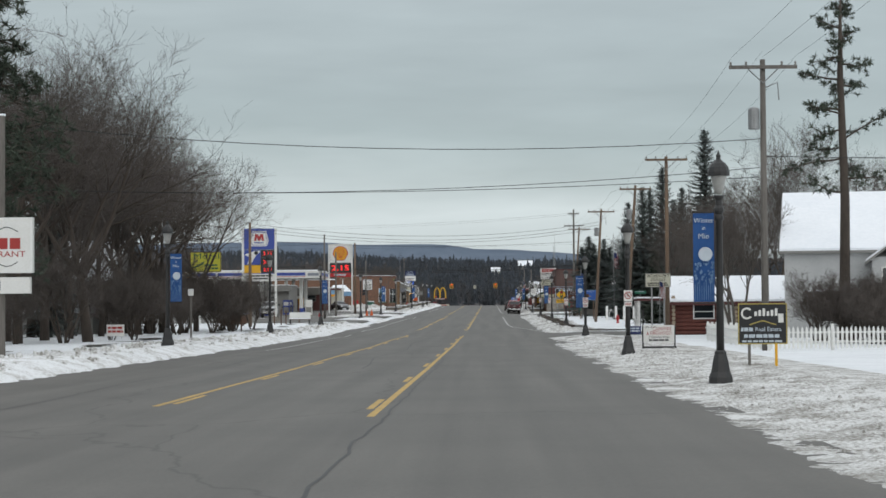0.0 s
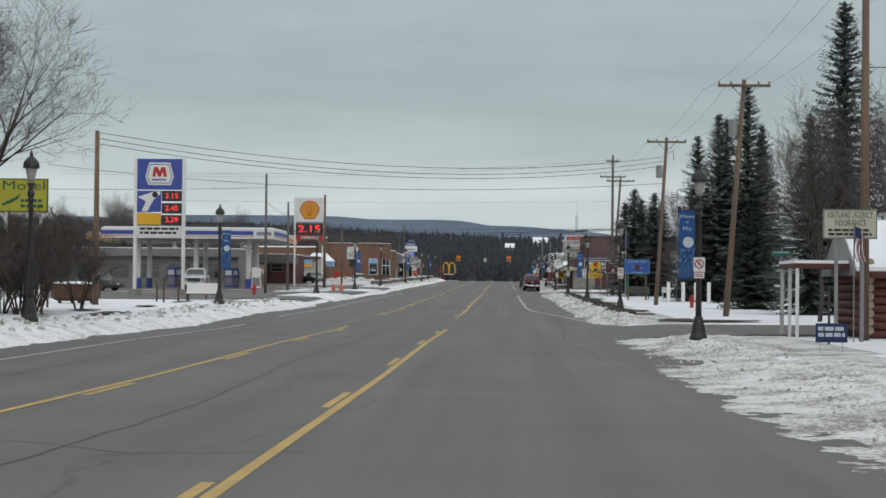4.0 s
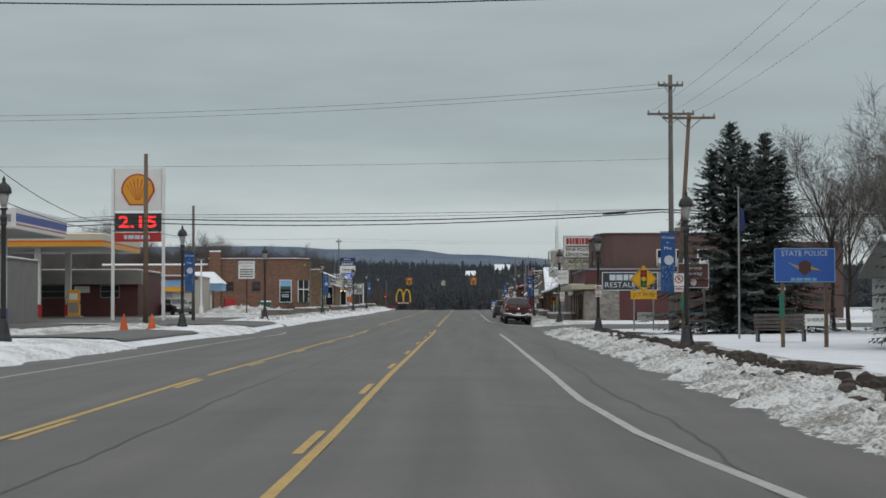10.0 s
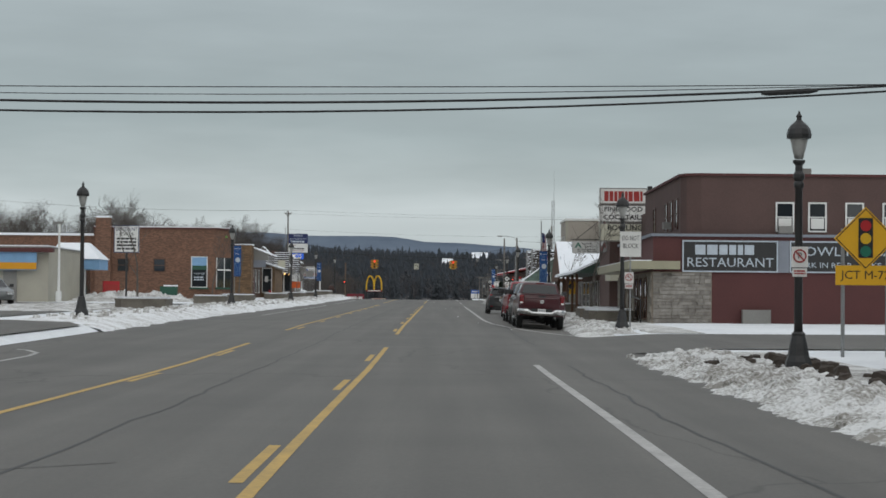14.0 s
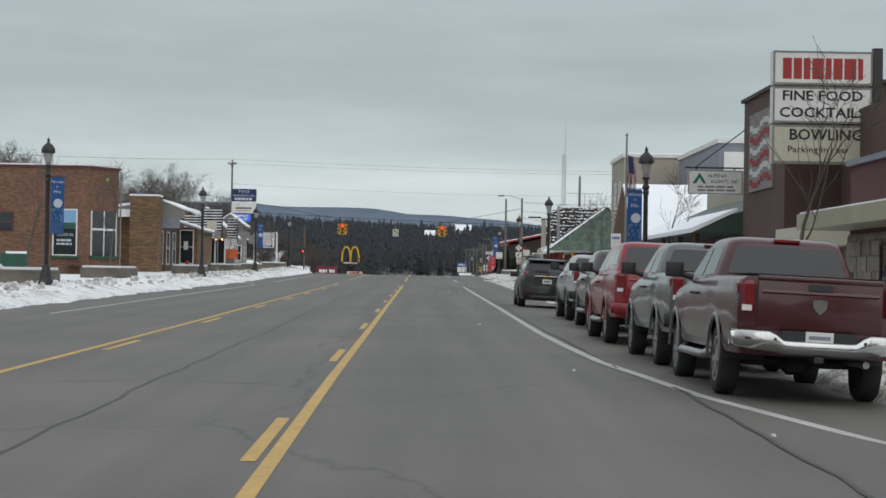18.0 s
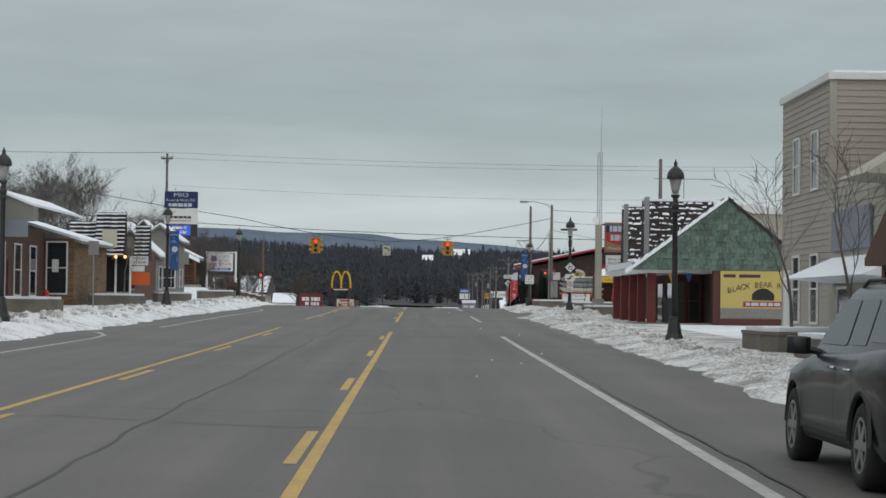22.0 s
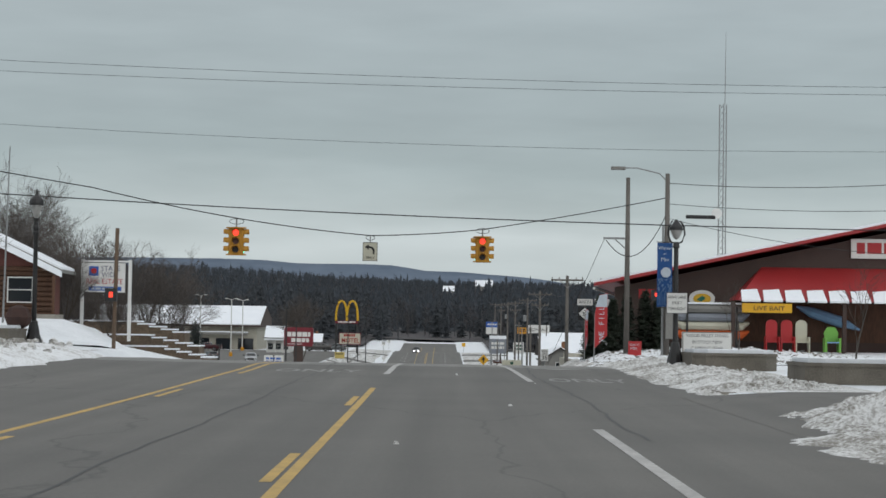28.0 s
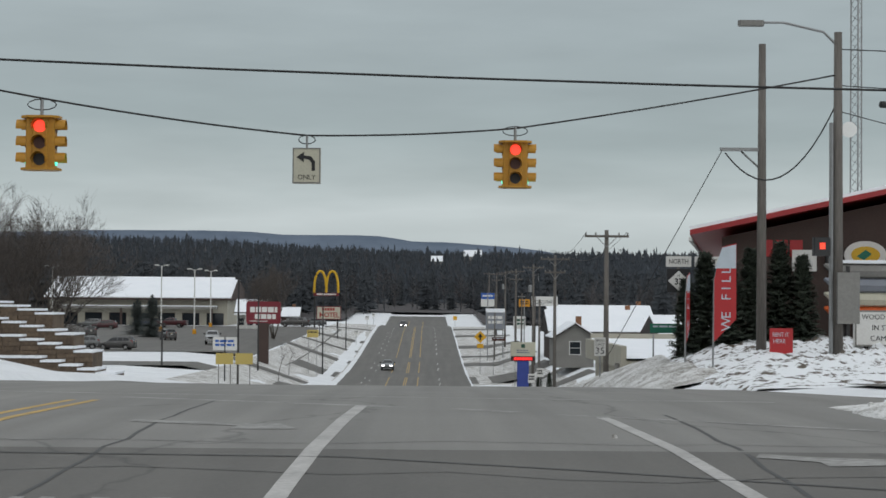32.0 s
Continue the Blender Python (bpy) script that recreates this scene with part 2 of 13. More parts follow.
LAMP_GLASS = mat("frosted_lamp_glass", (0.36, 0.36, 0.34), 0.3, col2=(0.26, 0.26, 0.25), grain=10, bump=0.02)
WOODPOLE = mat("weathered_pole_wood", (0.20, 0.135, 0.09), 0.9, col2=(0.10, 0.075, 0.058), grain=30, stain=2.5, amount=0.45, stretch=(1, 1, 0.08), bump=0.5)
WOODGREY = mat("grey_pole_wood", (0.17, 0.155, 0.14), 0.9, col2=(0.085, 0.078, 0.07), grain=30, stain=2.5, amount=0.45, stretch=(1, 1, 0.08), bump=0.5)
WIRE = mat("black_cable", (0.02, 0.02, 0.02), 0.6, bump=0)
BANNER = mat("blue_banner_cloth", (0.02, 0.085, 0.26), 0.8, col2=(0.018, 0.065, 0.20), grain=60, stain=2)
PALE = mat("pale_print", (0.52, 0.58, 0.64), 0.75, grain=60, stain=4, amount=0.3)
BANNER_TREES = mat("banner_pale_blue_print", (0.16, 0.26, 0.40), 0.75, col2=(0.06, 0.13, 0.27), grain=40, stain=8, amount=0.6)
WHITE = mat("white_paint", (0.74, 0.74, 0.72), 0.6, col2=(0.60, 0.60, 0.575), grain=20, stain=1.2, bump=0.1)
SIGNWHITE = mat("white_sign_sheet", (0.70, 0.70, 0.68), 0.45, col2=(0.58, 0.57, 0.54), grain=20, stain=1.5, bump=0.03)
CREAM = mat("cream_sign_sheet", (0.55, 0.53, 0.42), 0.5, col2=(0.42, 0.41, 0.33), grain=20, stain=2, bump=0.03)
INK = mat("black_print", (0.02, 0.02, 0.022), 0.6, bump=0)
RED_INK = mat("red_print", (0.36, 0.035, 0.03), 0.6, bump=0)
GREEN_SIGN = mat("green_sign_sheet", (0.015, 0.16, 0.10), 0.45, bump=0)
BLUE_SIGN = mat("blue_sign_sheet", (0.03, 0.11, 0.42), 0.45, col2=(0.025, 0.09, 0.34), bump=0)
BROWN_SIGN = mat("brown_sign_sheet", (0.085, 0.032, 0.022), 0.5, bump=0)
YELLOW_SIGN = mat("yellow_sign_sheet", (0.72, 0.39, 0.014), 0.45, col2=(0.60, 0.32, 0.014), bump=0)
LIME_SIGN = mat("yellow_green_motel_board", (0.40, 0.38, 0.03), 0.5, col2=(0.30, 0.29, 0.03), stain=1.5, bump=0.05)
GOLD_INK = mat("gold_print", (0.42, 0.33, 0.09), 0.5, bump=0)
STEEL = mat("galvanised_steel", (0.32, 0.33, 0.33), 0.5, 0.6, col2=(0.2, 0.2, 0.2), grain=25, stain=2, bump=0.1)
ROOF_SNOW = mat("roof_snow", (0.87, 0.89, 0.92), 0.7, col2=(0.77, 0.80, 0.84), grain=4, stain=0.4, bump=0.35, dist=0.05)
BRICK = mat("orange_brown_brick", (0.30, 0.145, 0.075), 0.9, col2=(0.16, 0.078, 0.045), grain=8, stain=0.7, amount=0.45, bump=0.35, objvar=0.3)
MORTAR = mat("mortar", (0.30, 0.25, 0.20), 0.95, grain=20, bump=0.3)
REDWALL = mat("dark_red_painted_wall", (0.105, 0.036, 0.034), 0.75, col2=(0.078, 0.028, 0.027), grain=14, stain=0.8, bump=0.15)
BROWNBRICK = mat("red_brown_painted_brick", (0.115, 0.070, 0.062), 0.85, col2=(0.080, 0.050, 0.045), grain=16, stain=0.6, bump=0.25)
STONE = mat("buff_split_stone", (0.34, 0.31, 0.26), 0.9, col2=(0.17, 0.15, 0.13), grain=5, stain=1.6, amount=0.45, bump=0.5, objvar=0.6, dist=0.03)
GREYSTONE = mat("grey_lap_stone", (0.33, 0.31, 0.28), 0.9, col2=(0.15, 0.135, 0.12), grain=5, stain=1.2, amount=0.4, bump=0.5, objvar=0.5, dist=0.03)
TAN = mat("tan_siding", (0.40, 0.36, 0.31), 0.7, col2=(0.32, 0.285, 0.245), grain=15, stain=0.6, bump=0.1)
BEIGE = mat("beige_painted_wall", (0.42, 0.40, 0.33), 0.8, col2=(0.32, 0.30, 0.25), grain=15, stain=0.7, bump=0.15)
GREYWALL = mat("grey_painted_wall", (0.24, 0.235, 0.22), 0.8, col2=(0.17, 0.165, 0.155), grain=15, stain=0.7, bump=0.15)
BROWNWALL = mat("dark_brown_siding", (0.075, 0.05, 0.042), 0.8, col2=(0.05, 0.034, 0.03), grain=14, stain=0.6, bump=0.2)
WOOD = mat("brown_stained_wood", (0.12, 0.06, 0.035), 0.75, col2=(0.06, 0.032, 0.02), grain=12, stain=1.5, stretch=(1, 1, 0.2), bump=0.3, objvar=0.3)
LOG = mat("red_brown_stained_log", (0.17, 0.055, 0.04), 0.7, col2=(0.095, 0.034, 0.028), grain=12, stain=1.2, bump=0.3, objvar=0.3)
LOGEND = mat("pale_log_end", (0.42, 0.34, 0.25), 0.8, grain=12, bump=0.3)
REDROOF = mat("red_metal_roof", (0.34, 0.026, 0.028), 0.45, col2=(0.26, 0.022, 0.024), grain=10, stain=0.8, bump=0.05)
GREENROOF = mat("dark_green_metal_roof", (0.035, 0.065, 0.05), 0.5, grain=10, stain=0.8, bump=0.05)
SHAKE_GREEN = mat("mossy_green_shake", (0.145, 0.21, 0.175), 0.95, col2=(0.075, 0.095, 0.08), grain=9, stain=2.2, amount=0.5, bump=0.6, objvar=0.6, island=0.0, dist=0.02)
SHAKE_DARK = mat("dark_wet_shake", (0.045, 0.035, 0.03), 0.9, col2=(0.022, 0.018, 0.017), grain=9, stain=2, bump=0.6, objvar=0.5, dist=0.02)
GLASS = glass_mat("dark_window_glass", (0.018, 0.022, 0.026))
CAR_GLASS = glass_mat("tinted_car_glass", (0.012, 0.014, 0.016), 0.04)
BLUE_PAINT = mat("blue_canopy_paint", (0.045, 0.075, 0.33), 0.4, bump=0.02)
SIGN_RED = mat("red_sign_face", (0.42, 0.02, 0.025), 0.4, col2=(0.34, 0.018, 0.02), bump=0)
SHELL_YELLOW = mat("yellow_shell_face", (0.66, 0.31, 0.015), 0.4, col2=(0.58, 0.25, 0.012), bump=0)
LED_RED = mat("red_led", (1.0, 0.03, 0.03), 0.4, emit=0.9, bump=0)
LAMP_RED = mat("red_signal_light", (1.0, 0.06, 0.03), 0.3, emit=1.2, bump=0)
LAMP_GREEN = mat("green_signal_light", (0.08, 1.0, 0.62), 0.3, emit=1.4, bump=0)
WARM = mat("warm_bulb", (1.0, 0.55, 0.16), 0.3, emit=3.0, bump=0)
LED_PANEL = mat("blue_led_panel", (0.03, 0.11, 0.55), 0.4, emit=0.5, bump=0)
LED_TEXT = mat("yellow_led_text", (0.9, 0.75, 0.1), 0.4, emit=0.8, bump=0)
SIGNAL_YELLOW = mat("yellow_signal_housing", (0.52, 0.25, 0.02), 0.5, col2=(0.36, 0.18, 0.02), grain=20, stain=3, bump=0.05)
TYRE = mat("tyre_rubber", (0.028, 0.028, 0.028), 0.9, grain=30, bump=0.2)
RIM = mat("alloy_rim", (0.42, 0.42, 0.42), 0.35, 0.8, bump=0)
CHROME = mat("chrome", (0.62, 0.62, 0.62), 0.15, 1.0, bump=0)
PLASTIC = mat("dark_plastic_trim", (0.032, 0.032, 0.033), 0.55, bump=0.05)
TAIL = mat("red_tail_lens", (0.20, 0.010, 0.014), 0.2, col2=(0.10, 0.006, 0.008), bump=0, coat=0.4)
TAIL_LIT = mat("lit_tail_lens", (0.9, 0.03, 0.02), 0.3, emit=0.7, bump=0)
HEADLIT = mat("lit_headlamp", (1.0, 0.97, 1.0), 0.2, emit=5.0, bump=0)
BARK = mat("dark_bark", (0.085, 0.068, 0.055), 0.95, col2=(0.045, 0.036, 0.030), grain=14, stain=3, bump=0.6, stretch=(1, 1, 0.3))
BARKGREY = mat("grey_bark", (0.13, 0.115, 0.10), 0.95, col2=(0.07, 0.06, 0.052), grain=14, stain=3, bump=0.6, stretch=(1, 1, 0.3))
TWIG = mat("bare_twigs", (0.115, 0.098, 0.088), 0.95, col2=(0.065, 0.056, 0.05), grain=3, stain=0.6, bump=0, island=0.3)
# needle green lightened to stand in for hazy air before the spruces
NEEDLE = mat("spruce_needles", (0.122, 0.142, 0.134), 0.9, col2=(0.070, 0.083, 0.079), grain=6, stain=0.8, amount=0.45, bump=0, island=0.6)
PINE = mat("pine_needles", (0.066, 0.082, 0.058), 0.9, col2=(0.034, 0.045, 0.034), grain=6, stain=0.8, amount=0.45, bump=0, island=0.6)
# haze over the distant woods is mixed into these three colours
FARWOOD = mat("far_conifer_foliage_hazed", (0.064, 0.071, 0.079), 0.95, col2=(0.048, 0.054, 0.061), grain=0.3, stain=0.02, amount=0.4, bump=0, island=0.25)
FARWOOD_HAZED = mat("far_conifer_foliage_haze_blue", (0.068, 0.080, 0.094), 0.95, col2=(0.044, 0.050, 0.060), grain=0.3, stain=0.01, amount=0.4, bump=0, island=0.5)
FARBARE = mat("far_bare_wood_hazed", (0.090, 0.084, 0.084), 0.95, col2=(0.062, 0.058, 0.060), grain=0.4, stain=0.03, amount=0.4, bump=0, island=0.5)
# distance haze is put into the hills' base colour as blue-grey
HILL = mat("wooded_hill_haze_coloured", (0.165, 0.20, 0.25), 1.0, col2=(0.115, 0.145, 0.19), grain=0.02, stain=0.004, amount=0.4, bump=0, spec=0.0)
HEDGE = mat("brown_bare_hedge", (0.075, 0.042, 0.035), 0.95, col2=(0.04, 0.025, 0.022), grain=4, stain=0.8, bump=0, island=0.5)
GOLDARCH = mat("yellow_arch_plastic", (0.70, 0.42, 0.02), 0.4, bump=0)
FLAG_RED = mat("faded_red_flag_cloth", (0.30, 0.05, 0.055), 0.85, bump=0.05)
FLAG_BLUE = mat("navy_flag_cloth", (0.025, 0.035, 0.11), 0.85, bump=0.05)
FLAG_WHITE = mat("white_flag_cloth", (0.58, 0.58, 0.58), 0.85, bump=0.05)
ORANGE = mat("orange_plastic", (0.62, 0.11, 0.02), 0.6, bump=0.05)
BEARYELLOW = mat("pale_yellow_sign_board", (0.54, 0.42, 0.13), 0.55, col2=(0.46, 0.36, 0.11), stain=1, bump=0.05)
BLUEGREY = mat("blue_grey_paint", (0.24, 0.26, 0.30), 0.6, bump=0.05)
SKYBLUE = mat("light_blue_paint", (0.22, 0.40, 0.62), 0.6, bump=0.05)
LIMEPLASTIC = mat("lime_green_plastic", (0.17, 0.42, 0.07), 0.5, bump=0.02)
DARKGREEN = mat("dark_green_paint", (0.02, 0.085, 0.055), 0.55, bump=0.05)
WALLBLOCK = mat("brown_retaining_block", (0.17, 0.125, 0.085), 0.9, col2=(0.085, 0.063, 0.047), grain=8, stain=1.2, amount=0.45, bump=0.5, objvar=0.4, dist=0.02)
CARPAINT = {
    "red": mat("dark_red_car_paint", (0.058, 0.006, 0.010), 0.3, 0.0, col2=(0.045, 0.006, 0.009), bump=0, coat=0.5, stain=1),
    "bright": mat("bright_red_car_paint", (0.24, 0.012, 0.022), 0.3, 0.0, col2=(0.19, 0.011, 0.018), bump=0, coat=0.5, stain=1),
    "silver": mat("silver_car_paint", (0.115, 0.12, 0.12), 0.35, 0.4, col2=(0.09, 0.095, 0.096), bump=0, coat=0.7, stain=1),
    "charcoal": mat("charcoal_car_paint", (0.075, 0.072, 0.07), 0.35, 0.3, col2=(0.06, 0.057, 0.055), bump=0, coat=0.7, stain=1),
    "white": mat("white_car_paint", (0.46, 0.47, 0.48), 0.35, 0.0, col2=(0.34, 0.34, 0.34), bump=0, coat=0.6, stain=1),
    "black": mat("black_car_paint", (0.010, 0.010, 0.011), 0.3, 0.0, col2=(0.014, 0.014, 0.015), bump=0, coat=0.3, stain=1),
    "taupe": mat("taupe_car_paint", (0.16, 0.14, 0.125), 0.35, 0.2, col2=(0.12, 0.105, 0.095), bump=0, coat=0.6, stain=1),
    "grey": mat("grey_car_paint", (0.10, 0.105, 0.11), 0.35, 0.2, col2=(0.08, 0.083, 0.088), bump=0, coat=0.6, stain=1),
    "blue": mat("navy_car_paint", (0.02, 0.035, 0.11), 0.35, 0.3, bump=0, coat=0.7, stain=1),
}

# ---- mesh building ----
class Geo:
    """Collects vertices and faces for one mesh."""

    def __init__(self):
        self.v, self.f = [], []

    def add(self, verts, faces):
        k = len(self.v)
        self.v += [tuple(p) for p in verts]
        self.f += [tuple(i + k for i in q) for q in faces]
        return self

    def box(self, x0, x1, y0, y1, z0, z1, bev=0.0):
        """A box; with bev its upright edges are chamfered."""
        if bev:
            b = min(bev, (x1 - x0) * 0.45, (y1 - y0) * 0.45)
            ring = [(x0 + b, y0), (x1 - b, y0), (x1, y0 + b), (x1, y1 - b), (x1 - b, y1), (x0 + b, y1), (x0, y1 - b), (x0, y0 + b)]
            return self.prism(ring, z0, z1)
        return self.add([(x0, y0, z0), (x1, y0, z0), (x1, y1, z0), (x0, y1, z0), (x0, y0, z1), (x1, y0, z1), (x1, y1, z1), (x0, y1, z1)],
                        [(3, 2, 1, 0), (4, 5, 6, 7), (0, 1, 5, 4), (1, 2, 6, 5), (2, 3, 7, 6), (3, 0, 4, 7)])

    def prism(self, ring, z0, z1):
        n = len(ring)
        return self.add([(x, y, z0) for x, y in ring] + [(x, y, z1) for x, y in ring],
                        [tuple(range(n - 1, -1, -1)), tuple(range(n, 2 * n))] + [(i, (i + 1) % n, n + (i + 1) % n, n + i) for i in range(n)])

    def extrude_y(self, ring, y0, y1):
        """A profile in x and z, carried along y."""
        n = len(ring)
        return self.add([(x, y0, z) for x, z in ring] + [(x, y1, z) for x, z in ring],
                        [tuple(range(n)), tuple(range(2 * n - 1, n - 1, -1))] + [(i, n + i, n + (i + 1) % n, (i + 1) % n) for i in range(n)])

    def extrude_x(self, ring, x0, x1):
        """A profile in y and z, carried along x."""
        n = len(ring)
        return self.add([(x0, y, z) for y, z in ring] + [(x1, y, z) for y, z in ring],
                        [tuple(range(n - 1, -1, -1)), tuple(range(n, 2 * n))] + [(i, (i + 1) % n, n + (i + 1) % n, n + i) for i in range(n)])

    def lathe(self, prof, n=12, x=0.0, y=0.0, z=0.0):
        """A turned shape from (radius, height) pairs."""
        vs, fs = [], []
        for r, h in prof:
            vs += [(x + r * math.cos(2 * math.pi * i / n), y + r * math.sin(2 * math.pi * i / n), z + h) for i in range(n)]
        for j in range(len(prof) - 1):
            fs += [(j * n + i, j * n + (i + 1) % n, (j + 1) * n + (i + 1) % n, (j + 1) * n + i) for i in range(n)]
        fs += [tuple(range(n - 1, -1, -1)), tuple(range((len(prof) - 1) * n, len(prof) * n))]
        return self.add(vs, fs)

    def tube(self, pts, radii, n=6):
        """A tapered tube along points."""
        pts = [Vector(p) for p in pts]
        if isinstance(radii, (int, float)):
            radii = [radii] * len(pts)
        vs, fs = [], []
        for i, p in enumerate(pts):
            d = (pts[min(i + 1, len(pts) - 1)] - pts[max(i - 1, 0)]).normalized()
            a = d.cross(Vector((0, 0, 1)) if abs(d.z) < 0.9 else Vector((1, 0, 0))).normalized()
            b = d.cross(a)
            vs += [tuple(p + radii[i] * (math.cos(2 * math.pi * k / n) * a + math.sin(2 * math.pi * k / n) * b)) for k in range(n)]
        for j in range(len(pts) - 1):
            fs += [(j * n + i, j * n + (i + 1) % n, (j + 1) * n + (i + 1) % n, (j + 1) * n + i) for i in range(n)]
        fs += [tuple(range(n - 1, -1, -1)), tuple(range((len(pts) - 1) * n, len(pts) * n))]
        return self.add(vs, fs)

    def disc(self, x, y, z, r, depth, n=16, axis="y"):
        """A round plate, its axis along y or x."""
        ring = [(r * math.cos(2 * math.pi * i / n), r * math.sin(2 * math.pi * i / n)) for i in range(n)]
        if axis == "y":
            return self.extrude_y([(x + a, z + b) for a, b in ring], y, y + depth)
        return self.extrude_x([(y + a, z + b) for a, b in ring], x, x + depth)

    def mesh(self, name, material):
        me = bpy.data.meshes.new(name)
        me.from_pydata(self.v, [], self.f)
        me.materials.append(material)
        me.update()
        return me


def thing(name, x, y, z, label, category, group="", turn=0.0, kind=""):
    """An empty at a thing's base, which its parts hang from."""
    ob = new(name)
    ob.empty_display_size = 0.2
    ob.matrix_world = pose(x, y, z, 0, 0, turn)
    return tagged(ob, label, category, group, kind)


def part(name, geo, material, parent, label="", smooth=False):
    """One mesh object under a thing or a part; geo is in the parent's own frame."""
    me = geo if isinstance(geo, bpy.types.Mesh) else geo.mesh(name, material)
    if smooth:
        me.shade_smooth()
    ob = new(name, me)
    ob.parent = parent
    if label:
        tagged(ob, label)
    return ob


def solo(name, geo, material, label, category="", group="", kind="", smooth=False, at=None):
    me = geo.mesh(name, material)
    if smooth:
        me.shade_smooth()
    ob = new(name, me)
    if at is not None:
        ob.matrix_world = at
    return tagged(ob, label, category, group, kind)


def words(text, size, material, parent, x, y, z, name="lettering", align="CENTER", width=None, face=-1, depth=0.004, bold=0.0, shear=0.0):
    """Lettering that stands upright and faces -y (face=-1), or +x or -x when face is 'x+' or 'x-'."""
    cu = bpy.data.curves.new(name, "FONT")
    cu.body, cu.size, cu.extrude, cu.align_x, cu.align_y, cu.resolution_u = text, size, depth / 2, align, "CENTER", 2
    cu.offset, cu.shear = bold, shear
    tmp = bpy.data.objects.new(name, cu)
    scene.collection.objects.link(tmp)
    me = bpy.data.meshes.new_from_object(tmp)
    bpy.data.objects.remove(tmp)
    me.materials.clear()
    me.materials.append(material)
    sx = 1.0
    if width and len(me.vertices):
        xs = [v.co.x for v in me.vertices]
        sx = width / max(1e-4, max(xs) - min(xs))
    turn = {-1: 0, "x+": 90, "x-": -90, 1: 180}[face]
    ob = new(name, me)
    ob.parent = parent
    ob.matrix_basis = pose(x, y, z, 90, 0, turn) @ Matrix.Diagonal((sx, 1, 1, 1))
    return ob


def bars(parent, x0, x1, y, z, h, material, rows=1, gap=0.5, pieces=5, name="unread_line", seed=1):
    """Lines of writing too small to read, as short plain bars."""
    rnd = random.Random(seed)
    ge = Geo()
    for r_ in range(rows):
        zz = z - r_ * h * (1 + gap)
        x, w = x0, (x1 - x0) / pieces
        while x < x1 - 0.3 * w:
            ww = w * rnd.uniform(0.5, 1.1)
            ge.box(x, min(x + ww, x1), y - 0.004, y, zz - h / 2, zz + h / 2)
            x += ww + w * 0.16
    return part(name, ge, material, parent)

# ---- ground, road and kerbs ----
def strip(x0, x1, ys, up, ge=None, lift=lambda x, y: 0.0, thick=0.0):
    """A band of ground between x0 and x1 (numbers or functions of y) that follows the road's height."""
    ge = ge or Geo()
    fx0, fx1 = (x0 if callable(x0) else (lambda y: x0)), (x1 if callable(x1) else (lambda y: x1))
    vs, fs = [], []
    for y in ys:
        for x in (fx0(y), fx1(y)):
            vs.append((x, y, rise(y) + float(np.interp(x, CX_, CZ_)) + up))
    for i in range(len(ys) - 1):
        fs.append((2 * i, 2 * i + 1, 2 * i + 3, 2 * i + 2))
    return ge.add(vs, fs)


def yrange(a, b, step):
    n = max(1, int(math.ceil((b - a) / step)))
    return [a + (b - a) * i / n for i in range(n + 1)]


def build_ground():
    xs = [-4000, -1500, -600, -250, -120, -70, -45, -30, -20, -17, -14, -12.0, -11.6, -11.0, -6, 0, 3.5, 4.6, 5.0, 5.78, 5.95, 7, 10, 13, 16, 24, 30, 50, 90, 180, 400, 900, 2000, 4000]
    ys = [-900, -300] + yrange(-60, 560, 10) + yrange(570, 1000, 15) + [1050, 1100, 1200, 1350, 1500, 1800, 2200, 2800, 3600, 4400, 6000, 9400]
    vs, fs = [], []
    for y in ys:
        for x in xs:
            z = gz(x, y) - (0.14 if -11.6 < x < right_edge(y) - 0.01 else 0.0) - (0.32 if 275 < y < 375 and 3 < x < 5.79 else 0.0)
            # the valley beyond the crossing and the land to its sides
            if y > 500 and x > 12:
                z += 0.0
            wob = 0.05 * noise.noise((x * 0.15, y * 0.15, 0)) if 7 < abs(x) < 60 and not (120 < y < 155 or 184 < y < 345 and x < 0 or 260 < y < 292 or 425 < y < 450 or 468 < y < 500) else 0
            vs.append((x, y, z + wob))
    w = len(xs)
    for j in range(len(ys) - 1):
        for i in range(w - 1):
            a = j * w + i
            fs.append((a, a + 1, a + w + 1, a + w))
    ge = Geo().add(vs, fs)
    tagged(solo("ground", ge, SNOW, "snow-covered ground beside a small-town main street", "ground", kind="structure", smooth=True))


def fall(x, y):
    """The parking lane beside the shops drops towards the kerb."""
    return -0.04 * max(0.0, x - 2.4) * float(np.interp(y, [284, 292, 352, 366], [0, 1, 1, 0]))


def right_edge(y):
    return float(np.interp(y, [0, 100, 112, 150, 470, 478, 500, 520, 560, 1000], [4.4, 4.4, 5.4, 5.8, 5.8, 8.5, 8.5, 6.0, 5.0, 5.0]))


def left_edge(y):
    return float(np.interp(y, [0, 470, 480, 500, 520, 1000], [-11.6, -11.6, -13, -13, -11.6, -11.6]))


